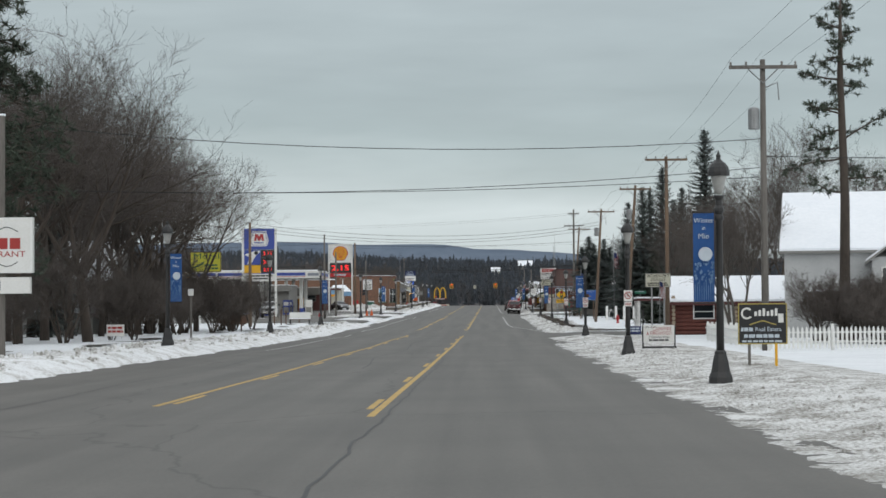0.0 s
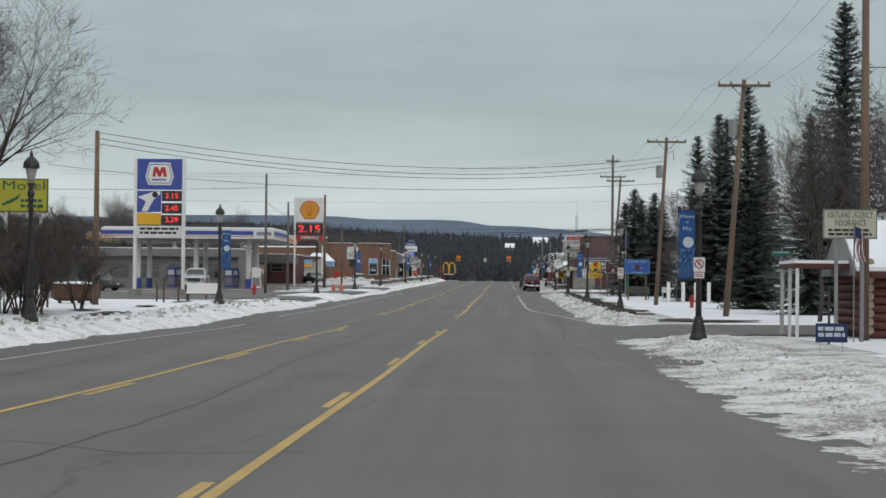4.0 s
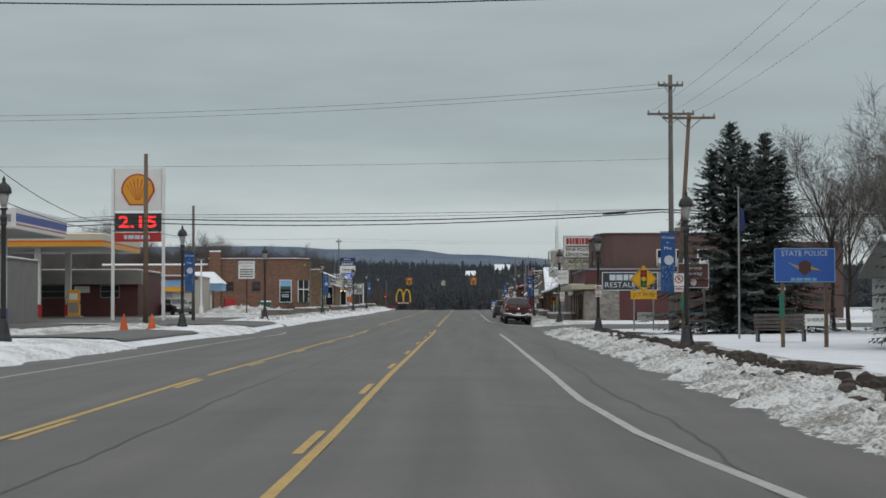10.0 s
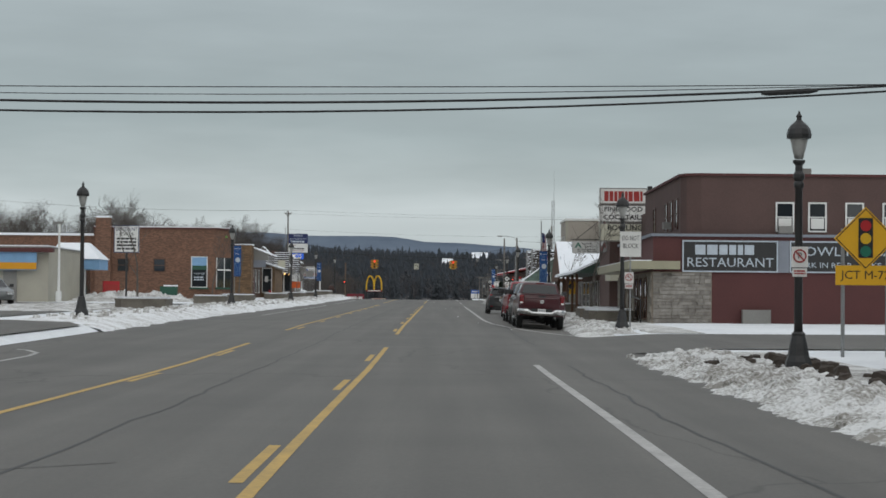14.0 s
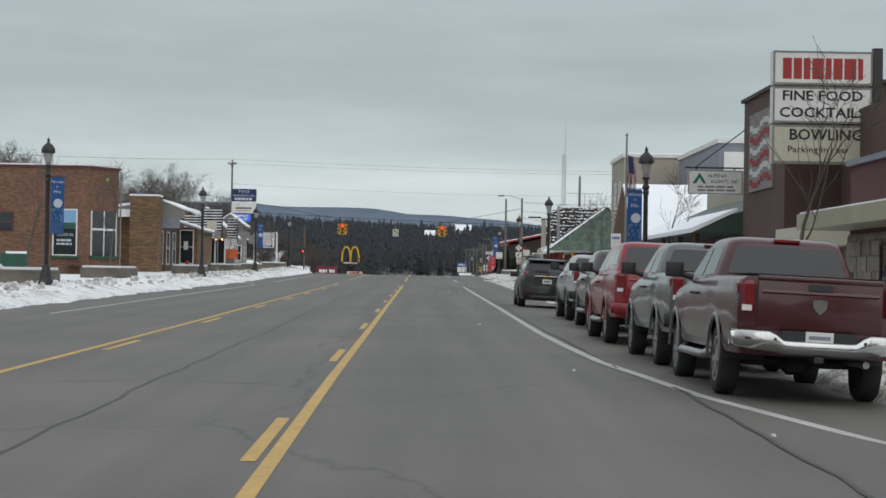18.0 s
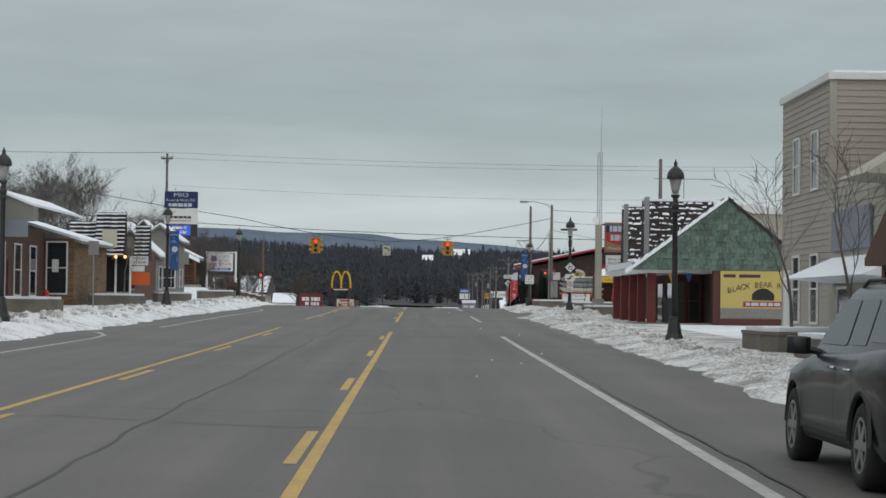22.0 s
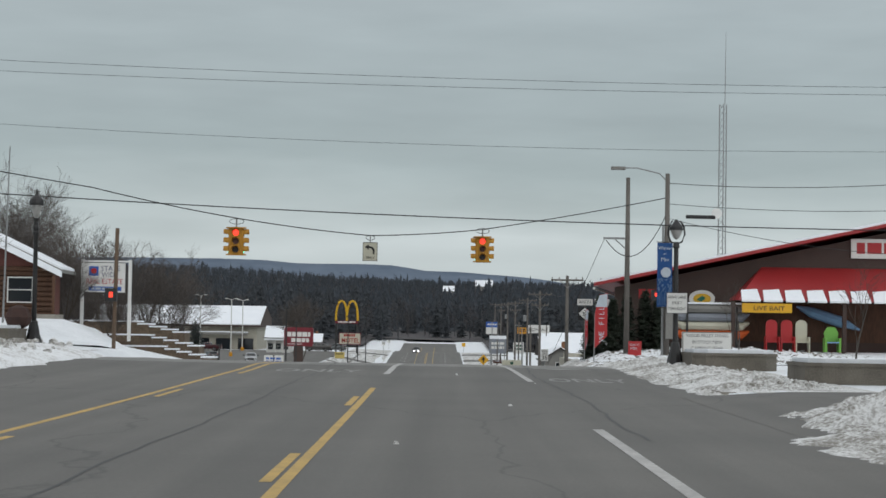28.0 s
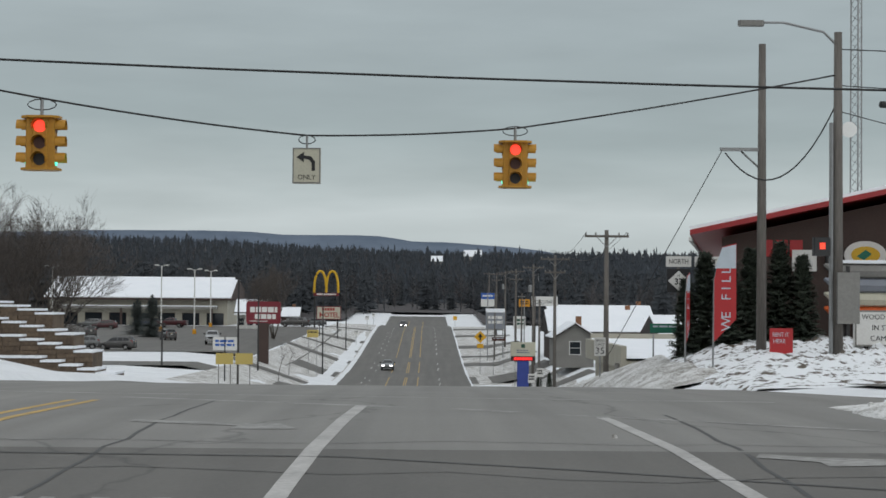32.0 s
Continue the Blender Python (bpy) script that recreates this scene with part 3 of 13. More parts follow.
def build_road():
    ge = Geo()
    ys = yrange(-60, 560, 5) + yrange(575, 1040, 15)
    cols = 14
    vs, fs = [], []
    for y in ys:
        a, b = left_edge(y), right_edge(y)
        for i in range(cols + 1):
            x = a + (b - a) * i / cols
            vs.append((x, y, rise(y) + float(np.interp(x, CX_, CZ_)) * (0.4 if x < -6 else 0.0) + fall(x, y)))
    w = cols + 1
    pale = Geo()
    for j in range(len(ys) - 1):
        for i in range(cols):
            k = j * w + i
            q = (k, k + 1, k + w + 1, k + w)
            if 464 < ys[j] < 514:
                pale.add([vs[c] for c in q], [(0, 1, 2, 3)])
            else:
                fs.append(q)
    ge.add(vs, fs)
    solo("road", ge, ASPHALT, "worn grey asphalt main street with cracks", "road", kind="structure")
    solo("road_crossing", pale, ASPHALT_PALE, "paler bleached asphalt of the crossing", "road", kind="structure")


def rz(x, y):
    return rise(y) + float(np.interp(x, CX_, CZ_)) * (0.4 if x < -6 else 0.0) + fall(x, y)


def line(name, pts, width, material, up=0.004):
    """A painted line along points (x, y), on the road."""
    fine = [pts[0]]
    for a, b in zip(pts, pts[1:]):
        n = max(1, int(math.hypot(b[0] - a[0], b[1] - a[1]) / (1.0 if a[1] > 440 else 2.5)))
        fine += [(a[0] + (b[0] - a[0]) * k / n, a[1] + (b[1] - a[1]) * k / n) for k in range(1, n + 1)]
    pts = fine
    vs, fs = [], []
    for i, (x, y) in enumerate(pts):
        a, b = pts[max(i - 1, 0)], pts[min(i + 1, len(pts) - 1)]
        d = Vector((b[0] - a[0], b[1] - a[1])).normalized()
        n_ = Vector((-d.y, d.x)) * width / 2
        vs += [(x + n_.x, y + n_.y, rz(x, y) + up), (x - n_.x, y - n_.y, rz(x, y) + up)]
    for i in range(len(pts) - 1):
        fs.append((2 * i + 1, 2 * i + 3, 2 * i + 2, 2 * i))
    return solo(name, Geo().add(vs, fs), material, "", kind="structure")


def straight(x, a, b, step=5):
    return [(x, y) for y in yrange(a, b, step)]


build_ground()
build_road()
# ---- street furniture ----
def lamp_master():
    lamp = thing("street_lamp", 0, 0, 0, "black cast-iron street lamp with a frosted lantern, standing in the snow", "street lamp", "lamps along the street")
    part("base", Geo().lathe([(0.30, 0.0), (0.30, 0.06), (0.27, 0.08), (0.26, 0.2), (0.21, 0.32), (0.17, 0.55), (0.13, 0.7), (0.135, 0.74), (0.10, 0.78)], 8), BLACK, lamp)
    part("shaft", Geo().lathe([(0.085, 0.76), (0.075, 2.2), (0.07, 3.55), (0.10, 3.58), (0.10, 3.66), (0.065, 3.70)], 12), BLACK, lamp, smooth=True)
    part("collar", Geo().lathe([(0.07, 3.68), (0.11, 3.76), (0.11, 3.82), (0.075, 3.88), (0.07, 4.0), (0.10, 4.03), (0.12, 4.06), (0.12, 4.10)], 12), BLACK, lamp)
    part("lantern_glass", Geo().lathe([(0.08, 4.12), (0.115, 4.25), (0.165, 4.48), (0.175, 4.54)], 10), LAMP_GLASS, lamp, "frosted lantern glass", smooth=True)
    part("lantern_cap", Geo().lathe([(0.235, 4.52), (0.24, 4.60), (0.215, 4.70), (0.16, 4.78), (0.09, 4.84), (0.05, 4.88), (0.045, 4.93), (0.06, 4.95), (0.03, 5.0), (0.008, 5.06)], 10), BLACK, lamp)
    return lamp


LAMP = lamp_master()


def banner(x, y, z, side):
    """A blue street banner hung on a lamp by two arms; side -1 towards the road on the right row."""
    b = thing("street_banner", x, y, z, "blue winter banner with a white moon, hung on a lamp", "banner", "winter banners")
    ge = Geo()
    x0, x1 = (side * 0.11, side * 0.56)
    x0, x1 = min(x0, x1), max(x0, x1)
    vs = []
    for i in range(7):
        zz = 1.80 + 1.9 * i / 6
        for j in range(4):
            vs.append((x0 + (x1 - x0) * j / 3, 0.02 * math.sin(i * 1.1 + j), zz))
    fs = [(i * 4 + j, i * 4 + j + 1, i * 4 + j + 5, i * 4 + j + 4) for i in range(6) for j in range(3)]
    k = len(vs)
    vs += [(a, c + 0.006, d) for a, c, d in vs]
    fs += [tuple(reversed([q + k for q in f])) for f in fs]
    ge.add(vs, fs)
    part("cloth", ge, BANNER, b)
    cx = (x0 + x1) / 2
    part("moon", Geo().disc(cx + 0.03, -0.06, 2.82, 0.15, 0.008, 20), PALE, b, "pale printed moon")
    tr = Geo()
    rnd = random.Random(5)
    for i in range(46):
        a = rnd.uniform(x0 + 0.03, x1 - 0.03)
        zz = rnd.uniform(2.25, 2.72) - 0.5 * abs(a - cx - 0.05)
        r_ = rnd.uniform(0.012, 0.04)
        tr.extrude_y([(a - r_, zz), (a, zz - r_), (a + r_, zz), (a, zz + r_ * 1.3)], -0.03 - 0.0006 * i, -0.024)
    for i in range(9):
        a = x0 + (x1 - x0) * (i + 0.7) / 9.5
        tr.box(a - 0.006, a + 0.006, -0.03, -0.024, 1.84, 2.15 + 0.06 * (i % 3))
    part("frosty_tree_print", tr, BANNER_TREES, b)
    for t_, s_, zz in (("Winter", 0.145, 3.54), ("in", 0.11, 3.38), ("Mio", 0.16, 3.20)):
        words(t_, s_, PALE, b, cx, -0.034, zz)
    for zz in (1.77, 3.72):
        part("arm", Geo().tube([(0, 0, zz), (side * 0.58, 0, zz)], 0.014), BLACK, b)
    return b


# base positions of the lamp posts (x, y), from parallax along the street
LAMPS_R = ((5.3, 43), (5.4, 73), (6.1, 120, ), (6.9, 171), (7.2, 220), (6.9, 257), (6.6, 291), (6.45, 337), (6.4, 383), (7.1, 430))
LAMPS_L = ((-12.4, 79), (-13.0, 121.4), (-13.4, 162.7), (-13.6, 216.4), (-13.4, 253), (-13.4, 293), (-13.0, 343), (-12.5, 386), (-13.0, 427.5), (-13.2, 469))
first = True
for row in (LAMPS_R, LAMPS_L):
    for x, y in row:
        m = pose(x, y, gz(x, y) - 0.02, 0, 0, 22.5)
        if first:
            LAMP.matrix_world = m
            first = False
        else:
            copy_thing(LAMP, m)


def utility_pole(x, y, h, arms, material=WOODPOLE, r=0.15, lean=0.0, label="", gear=False, twin=False):
    p = thing("utility_pole", x, y, gz(x, y) - 0.05, label or "weathered wooden utility pole with a crossarm", "utility pole", "utility poles")
    part("pole", Geo().tube([(0, 0, 0), (lean * 0.5, 0, h * 0.5), (lean, 0, h)], [r, r * 0.85, r * 0.68], 10), material, p, smooth=True)
    for za, half in arms:
        lx = lean * za / h
        part("crossarm", Geo().box(lx - half, lx + half, -0.19, -0.08, za - 0.07, za + 0.06), material, p)
        br = Geo()
        for s in (-1, 1):
            br.tube([(lx + s * half * 0.45, -0.1, za - 0.06), (lx, -0.12, za - 0.62)], 0.022, 4)
        part("brace", br, STEEL, p)
        for s in (-0.95, -0.5, 0.55, 0.95):
            part("insulator", Geo().lathe([(0.03, 0), (0.05, 0.03), (0.03, 0.06), (0.055, 0.09), (0.03, 0.15)], 8, lx + s * half, -0.135, za + 0.06), GREYWALL, p)
    if gear:
        part("transformer", Geo().lathe([(0.2, 0), (0.22, 0.03), (0.22, 0.75), (0.17, 0.82), (0.05, 0.86)], 12, lean * 0.8 - 0.36, -0.05, h * 0.76), STEEL, p, "grey transformer can")
        part("bracket", Geo().tube([(lean * 0.8, -0.05, h * 0.9), (lean * 0.8 + 0.55, -0.1, h * 0.92), (lean * 0.8 + 0.6, -0.1, h * 0.86)], 0.03, 5), STEEL, p)
    return p


def wire(name, a, b, sag, r=0.012, n=14, label="thin black overhead cable over the street", group="overhead wires"):
    pts = []
    for i in range(n + 1):
        s = i / n
        pts.append((a[0] + (b[0] - a[0]) * s, a[1] + (b[1] - a[1]) * s, a[2] + (b[2] - a[2]) * s - sag * 4 * s * (1 - s)))
    return solo(name, Geo().tube(pts, r, 4), WIRE, label, "cable", group)

# ---- side streets and lots ----
def lot(name, x0, x1, y0, y1, up, label, nx=4, ny=6, material=None):
    vs, fs = [], []
    for j in range(ny + 1):
        for i in range(nx + 1):
            x, y = x0 + (x1 - x0) * i / nx, y0 + (y1 - y0) * j / ny
            vs.append((x, y, gz(x, y) + (up(x) if callable(up) else up)))
    for j in range(ny):
        for i in range(nx):
            a = j * (nx + 1) + i
            fs.append((a, a + 1, a + nx + 2, a + nx + 1))
    return solo(name, Geo().add(vs, fs), material or ASPHALT, label, kind="structure")


lot("road_side_street", 9.4, 70, 128.5, 145.5, 0.03, "asphalt side street between snow banks", 50)
lot("road_side_street_2", 9.4, 70, 269.5, 284.5, 0.03, "asphalt side street beside the restaurant", 50)
lot("road_side_street_3", 9.4, 60, 432, 445, 0.03, "asphalt drive to the hardware store", 44)
lot("road_side_street_mouth_3", 4.8, 9.5, 431, 445, lambda x: 0.012 + 0.005 * (x - 4.8), "asphalt mouth of a drive", 42, 15)
lot("road_side_street_mouth", 4.8, 9.5, 128.5, 145.5, lambda x: 0.012 + 0.005 * (x - 4.8), "asphalt mouth of a side street", 42, 17)
lot("road_side_street_mouth_2", 4.8, 9.5, 269.5, 284.5, lambda x: 0.012 + 0.005 * (x - 4.8), "asphalt mouth of a side street", 39, 15)
lot("road_cross_street", 8.4, 90, 477.5, 488.5, 0.03, "asphalt cross street at the traffic lights", 60)
lot("road_cross_street_2", -90, -12.9, 478, 489.5, 0.03, "asphalt cross street at the traffic lights", 60)
lot("pavement_fuel_station", -70, -15.5, 184, 330, 0.03, "wet asphalt forecourt of the fuel stations", 10, 20)
lot("pavement_drive", -16.5, -11.6, 268, 283, 0.05, "asphalt drive into the lot", 24)
lot("pavement_drive_2", -16.5, -11.6, 226, 246, 0.05, "asphalt drive into the forecourt", 24)
lot("pavement_drive_3", -16.5, -11.6, 188, 200, 0.05, "asphalt drive into the forecourt", 24)
lot("pavement_shop_lot", -45, -15.8, 330, 344, 0.03, "asphalt lot with slush before the brick shop", 6, 4)

# ---- painted lines ----
for x, a, b in ((-1.50, 31, 140.5), (-1.48, 157.5, 273), (-1.49, 286.5, 397), (-1.50, 414.5, 447.5), (-5.52, 35, 144), (-5.5, 159, 276), (-5.6, 291, 402), (-5.6, 418, 476), (-5.25, 456, 476)):
    line("lane_line", straight(x, a, b), 0.125, YELLOW_PAINT)
for y0 in (33.5, 47.4, 61.7, 76, 90.2, 104.8, 119, 133.2, 161.3, 178.6, 192.3, 205.5, 219.8, 234.4, 250, 263.5, 290.5, 304.6, 318.6, 332.8, 346.0, 358.4, 373.3, 387.6, 422.7, 439):
    line("lane_dash", straight(-1.665, y0, y0 + 3.9), 0.12, YELLOW_PAINT)
    line("lane_dash", straight(-5.32, y0 + 2.4, y0 + 6.2), 0.12, YELLOW_PAINT)
for a, b in ((89, 143.5), (155, 250)):
    line("edge_line", straight(-9.6, a, b), 0.12, WHITE_PAINT)


def hook(x, y0, y1, out, back):
    """An edge line whose far end curls away from the road."""
    pts = straight(x, y0, y1)
    return pts + [(x + out * (1 - math.cos(a)), y1 + back * math.sin(a)) for a in (0.4, 0.8, 1.2, 1.57)]


line("edge_line", hook(-9.4, 252, 264, -2.6, 5), 0.13, WHITE_PAINT)
line("edge_line", hook(-9.5, 325, 384, -2.6, 8), 0.13, WHITE_PAINT)
line("edge_line", hook(-9.5, 398, 442, -1.6, 8), 0.13, WHITE_PAINT)
line("edge_line", [(4.9, 149), (4.4, 153), (3.75, 160), (3.3, 167), (2.8, 175), (2.35, 182), (2.1, 190)] + straight(2.08, 195, 262), 0.15, WHITE_PAINT)
line("edge_line", [(4.9, 287.5), (3.75, 293), (2.8, 298.5), (2.3, 305.5), (2.18, 312)] + straight(2.12, 318, 392.5), 0.15, WHITE_PAINT)
line("edge_line", straight(2.15, 416, 432.5), 0.15, WHITE_PAINT)
line("edge_line", [(2.15, 453), (2.08, 461), (1.95, 466), (1.79, 471)], 0.15, WHITE_PAINT)
line("lane_line", [(-1.49, 457.5), (-1.45, 462), (-1.37, 468), (-1.28, 474.5)], 0.17, WHITE_PAINT)
line("stop_line", [(-5.09, 477.4), (-2.8, 475.7), (-0.56, 473.9)], 0.28, FADED_PAINT)
line("stop_line", [(0.0, 473.6), (0.8, 472.5)], 0.28, FADED_PAINT)
line("crosswalk_line", [(1.3, 471.8), (3.0, 470.0), (4.7, 468.4)], 0.22, FADED_PAINT)
line("crosswalk_line", [(-11, 480.2), (-3, 478.8), (5, 477.2)], 0.2, FADED_PAINT)
line("road_crack", [(-11, 466.2), (-4.1, 464.4), (-1.1, 464.2), (0.8, 463.2), (3.1, 461.8), (6, 460.2)], 0.09, TAR)
# dashes on the road down in the valley
for i in range(22):
    y = 560 + i * 15.24
    line("lane_dash", straight(-7.6, y, y + 3.8, 2), 0.14, WHITE_PAINT)
    line("lane_dash", straight(1.2, y + 4, y + 7.8, 2), 0.14, WHITE_PAINT)
line("lane_line", straight(-3.2, 540, 900, 15), 0.10, YELLOW_PAINT)
line("lane_line", straight(-2.95, 540, 900, 15), 0.10, YELLOW_PAINT)


def road_word(text, x, y, w, length):
    """Lettering painted on the road, drawn out along it."""
    cu = bpy.data.curves.new("road_word", "FONT")
    cu.body, cu.size, cu.align_x, cu.resolution_u, cu.offset = text, 1.0, "CENTER", 2, 0.012
    tmp = bpy.data.objects.new("road_word", cu)
    scene.collection.objects.link(tmp)
    me = bpy.data.meshes.new_from_object(tmp)
    bpy.data.objects.remove(tmp)
    xs, ys = [v.co.x for v in me.vertices], [v.co.y for v in me.vertices]
    for v in me.vertices:
        a, b = x + (v.co.x - min(xs)) / (max(xs) - min(xs)) * w - w / 2, y + (v.co.y - min(ys)) / (max(ys) - min(ys)) * length
        v.co = (a, b, rz(a, b) + 0.006)
    me.materials.clear()
    me.materials.append(FADED_PAINT)
    tagged(new("road_word", me), "", kind="structure")


road_word("ONLY", -3.4, 458.5, 2.4, 2.4)
road_word("ONLY", 3.65, 453.2, 2.0, 2.6)


def road_arrow(ring):
    """What is left of a worn turn arrow."""
    vs = [(x, y, rz(x, y) + 0.006) for x, y in ring]
    solo("turn_arrow", Geo().add(vs, [tuple(range(len(vs)))]), FADED_PAINT, "", kind="structure")


road_arrow([(-3.76, 469.2), (-2.45, 468.5), (-2.5, 467.9), (-1.75, 468.0), (-2.05, 469.1), (-2.3, 468.95), (-3.74, 469.6)])
road_arrow([(2.6, 464.4), (3.1, 464.0), (3.1, 463.6), (3.9, 463.8), (4.4, 463.5), (4.4, 463.8), (3.8, 464.3), (3.1, 464.5), (2.7, 464.8)])


# ---- tar seams and cracks: thin dark ridges that wander along the lanes ----
def crack(x, y0, y1, amp, w, seed):
    pts = []
    for y in yrange(y0, y1, 1.1):
        pts.append((x + amp * noise.noise((seed, y * 0.06, 0)) + 0.10 * noise.noise((seed, y * 0.7, 3)), y))
    line("road_crack", pts, w, TAR, up=0.003)


crack(-3.6, 60, 140, 0.5, 0.05, 3.1)
crack(-3.85, 158, 205, 0.22, 0.05, 4.2)
crack(-3.66, 205, 290, 0.16, 0.05, 4.6)
crack(-3.55, 290, 390, 0.16, 0.045, 5.3)
crack(-3.4, 390, 476, 0.2, 0.045, 5.8)
crack(-1.28, 14, 72, 0.10, 0.045, 6.4)
crack(2.9, 108, 262, 0.5, 0.05, 7.5)
crack(2.75, 276, 300, 0.3, 0.05, 8.5)
crack(2.35, 304, 400, 0.1, 0.04, 9.1)
crack(2.6, 430, 472, 0.3, 0.05, 9.7)
crack(-8.0, 20, 120, 0.8, 0.05, 10.2)
for i, y in enumerate((26, 39, 58, 83, 111, 171, 208, 236, 299, 351, 404, 441, 462.5, 466)):
    pts = [(-11 + k * 0.9, y + 1.6 * noise.noise((i * 3.7, k * 0.35, 0)) + 0.3 * noise.noise((i, k * 1.7, 9))) for k in range(4 if y < 440 else 1, 9 + i % 6 if y < 440 else 18)]
    line("road_crack", pts, 0.03, TAR, up=0.003)

# ---- kerbs ----
for nm, a, b, side in (("kerb", 150, 268, 1), ("kerb", 286, 433, 1), ("kerb", 446, 470, 1), ("kerb", 286, 470, -1), ("kerb", 20, 186, -1)):
    ge = Geo()
    for y in yrange(a, b, 6)[:-1]:
        x = right_edge(y) if side > 0 else left_edge(y)
        z = rise(y) + (fall(x, y + 3) if side > 0 else 0)
        ge.box(x if side > 0 else x - 0.3, x + 0.3 if side > 0 else x, y, y + 5.97, z - 0.3, z + (0.08 if side > 0 else 0.275))
    solo(nm, ge, CONCRETE, "", kind="structure")


# ---- ploughed snow along the street ----
def bank(name, x0, x1, y0, y1, h, seed, step=0.17, rough=1.0, ends=3.0, side=1, label="heap of ploughed, dirty, lumpy snow along the kerb", mat_=None):
    """A heap between x0 and x1 with a broken, lumpy top."""
    nx = max(5, int(abs(x1 - x0) / step))
    ny = int((y1 - y0) / (step * 1.25))
    vs, fs = [], []
    for j in range(ny + 1):
        y = y0 + (y1 - y0) * j / ny
        e = min(1.0, (y - y0) / ends + 0.02, (y1 - y) / ends + 0.02)
        wob = 0.35 * noise.noise((seed, y * 0.35, 1)) + 0.18 * noise.noise((seed, y * 1.3, 2))
        for i in range(nx + 1):
            s = i / nx
            x = x0 + (x1 - x0) * s + (wob if (side > 0) == (s < 0.5) else wob * 0.4)
            body = math.sin(math.pi * min(1, s * 0.93 + 0.02)) ** 0.7
            p = Vector((x, y, seed))
            big = max(0.0, 0.78 - noise.voronoi(p * (1.5 + 0.5 * rough))[0][0])
            small = max(0.0, 0.8 - noise.voronoi(p * 4.6)[0][0])
            lump = 0.30 + 0.55 * noise.noise(p * 0.8) + 0.75 * big + rough * (0.42 * small + 0.16 * noise.noise(p * 7))
            vs.append((x + 0.04 * noise.noise(p * 5), y, gz(x, y) - min(0.10, h * 0.3) + max(0.0, h * e * body * lump) + (0.02 if 0 < i < nx else -0.12)))
    w = nx + 1
    for j in range(ny):
        for i in range(nx):
            a = j * w + i
            fs.append((a, a + 1, a + w + 1, a + w))
    return solo(name, Geo().add(vs, fs), mat_ or SNOW_DIRTY, label, "snow bank", "ploughed snow banks", kind="stuff", smooth=True)


bank("snow_bank", 3.7, 9.0, 14, 108, 0.11, 1.3, 0.11, 1.5)
bank("snow_bank", 4.0, 8.0, 108, 128, 0.2, 2.3, 0.11, 1.3)
bank("snow_bank", 4.3, 7.0, 147, 268, 0.34, 3.3, 0.11, 1.4)
bank("snow_bank", 4.9, 7.0, 286, 352, 0.2, 4.3, 0.12, 1.3)
bank("snow_bank", 4.5, 7.6, 352, 433, 0.20, 5.3, 0.12, 1.3)
bank("snow_bank", 5.2, 9.4, 426.5, 438.0, 0.55, 5.9, 0.14, 1.4, ends=2.5)
bank("snow_bank", 5.2, 8.2, 445, 476, 0.24, 6.3, 0.12, 1.4)
bank("snow_bank", 6.4, 22, 488.5, 511, 0.30, 6.9, 0.16, 1.8, label="mound of thin snow over dark leaf litter", mat_=SNOW_LITTER)
bank("snow_bank", 5.4, 7.4, 496, 540, 0.2, 7.9, 0.2, 1.4)
for a, b, h, seed in ((14, 187, 0.09, 7.3), (201, 225, 0.15, 8.3), (247, 267, 0.17, 8.8), (284, 470, 0.09, 9.3)):
    bank("snow_bank", -14.6, -10.9, a, b, h, seed, 0.2, 1.2, side=-1, label="low bank of trodden, mostly white snow along the kerb", mat_=SNOW_TRODDEN)
bank("snow_bank", -19, -14.5, 228, 262, 0.30, 10.3, 0.25, 1.3, side=-1)
bank("snow_bank", -24, -15, 300, 330, 0.25, 11.3, 0.3, 1.3, side=-1)
bank("snow_bank", -27, -17.5, 358, 368, 0.9, 12.3, 0.3, 1.2, side=-1)


# slush pressed flat between the kerb and the banks
for k, (xa, xb, ya, yb) in enumerate(((-12.9, -11.62, 14, 187), (-12.9, -11.62, 201, 225), (-12.9, -11.62, 247, 267), (-12.9, -11.62, 284, 472), (5.3, 9.5, 15, 127), (6.2, 8.6, 147, 268), (6.2, 9.0, 286, 433), (6.4, 9.0, 445, 476))):
    solo("ground_slush_%d" % (k + 1), strip(xa, (xa + xb) / 2, yrange(ya, yb, 4), 0.014, strip((xa + xb) / 2, xb, yrange(ya, yb, 4), 0.014)), SNOW_DIRTY, "trodden grey slush along the kerb", kind="structure")


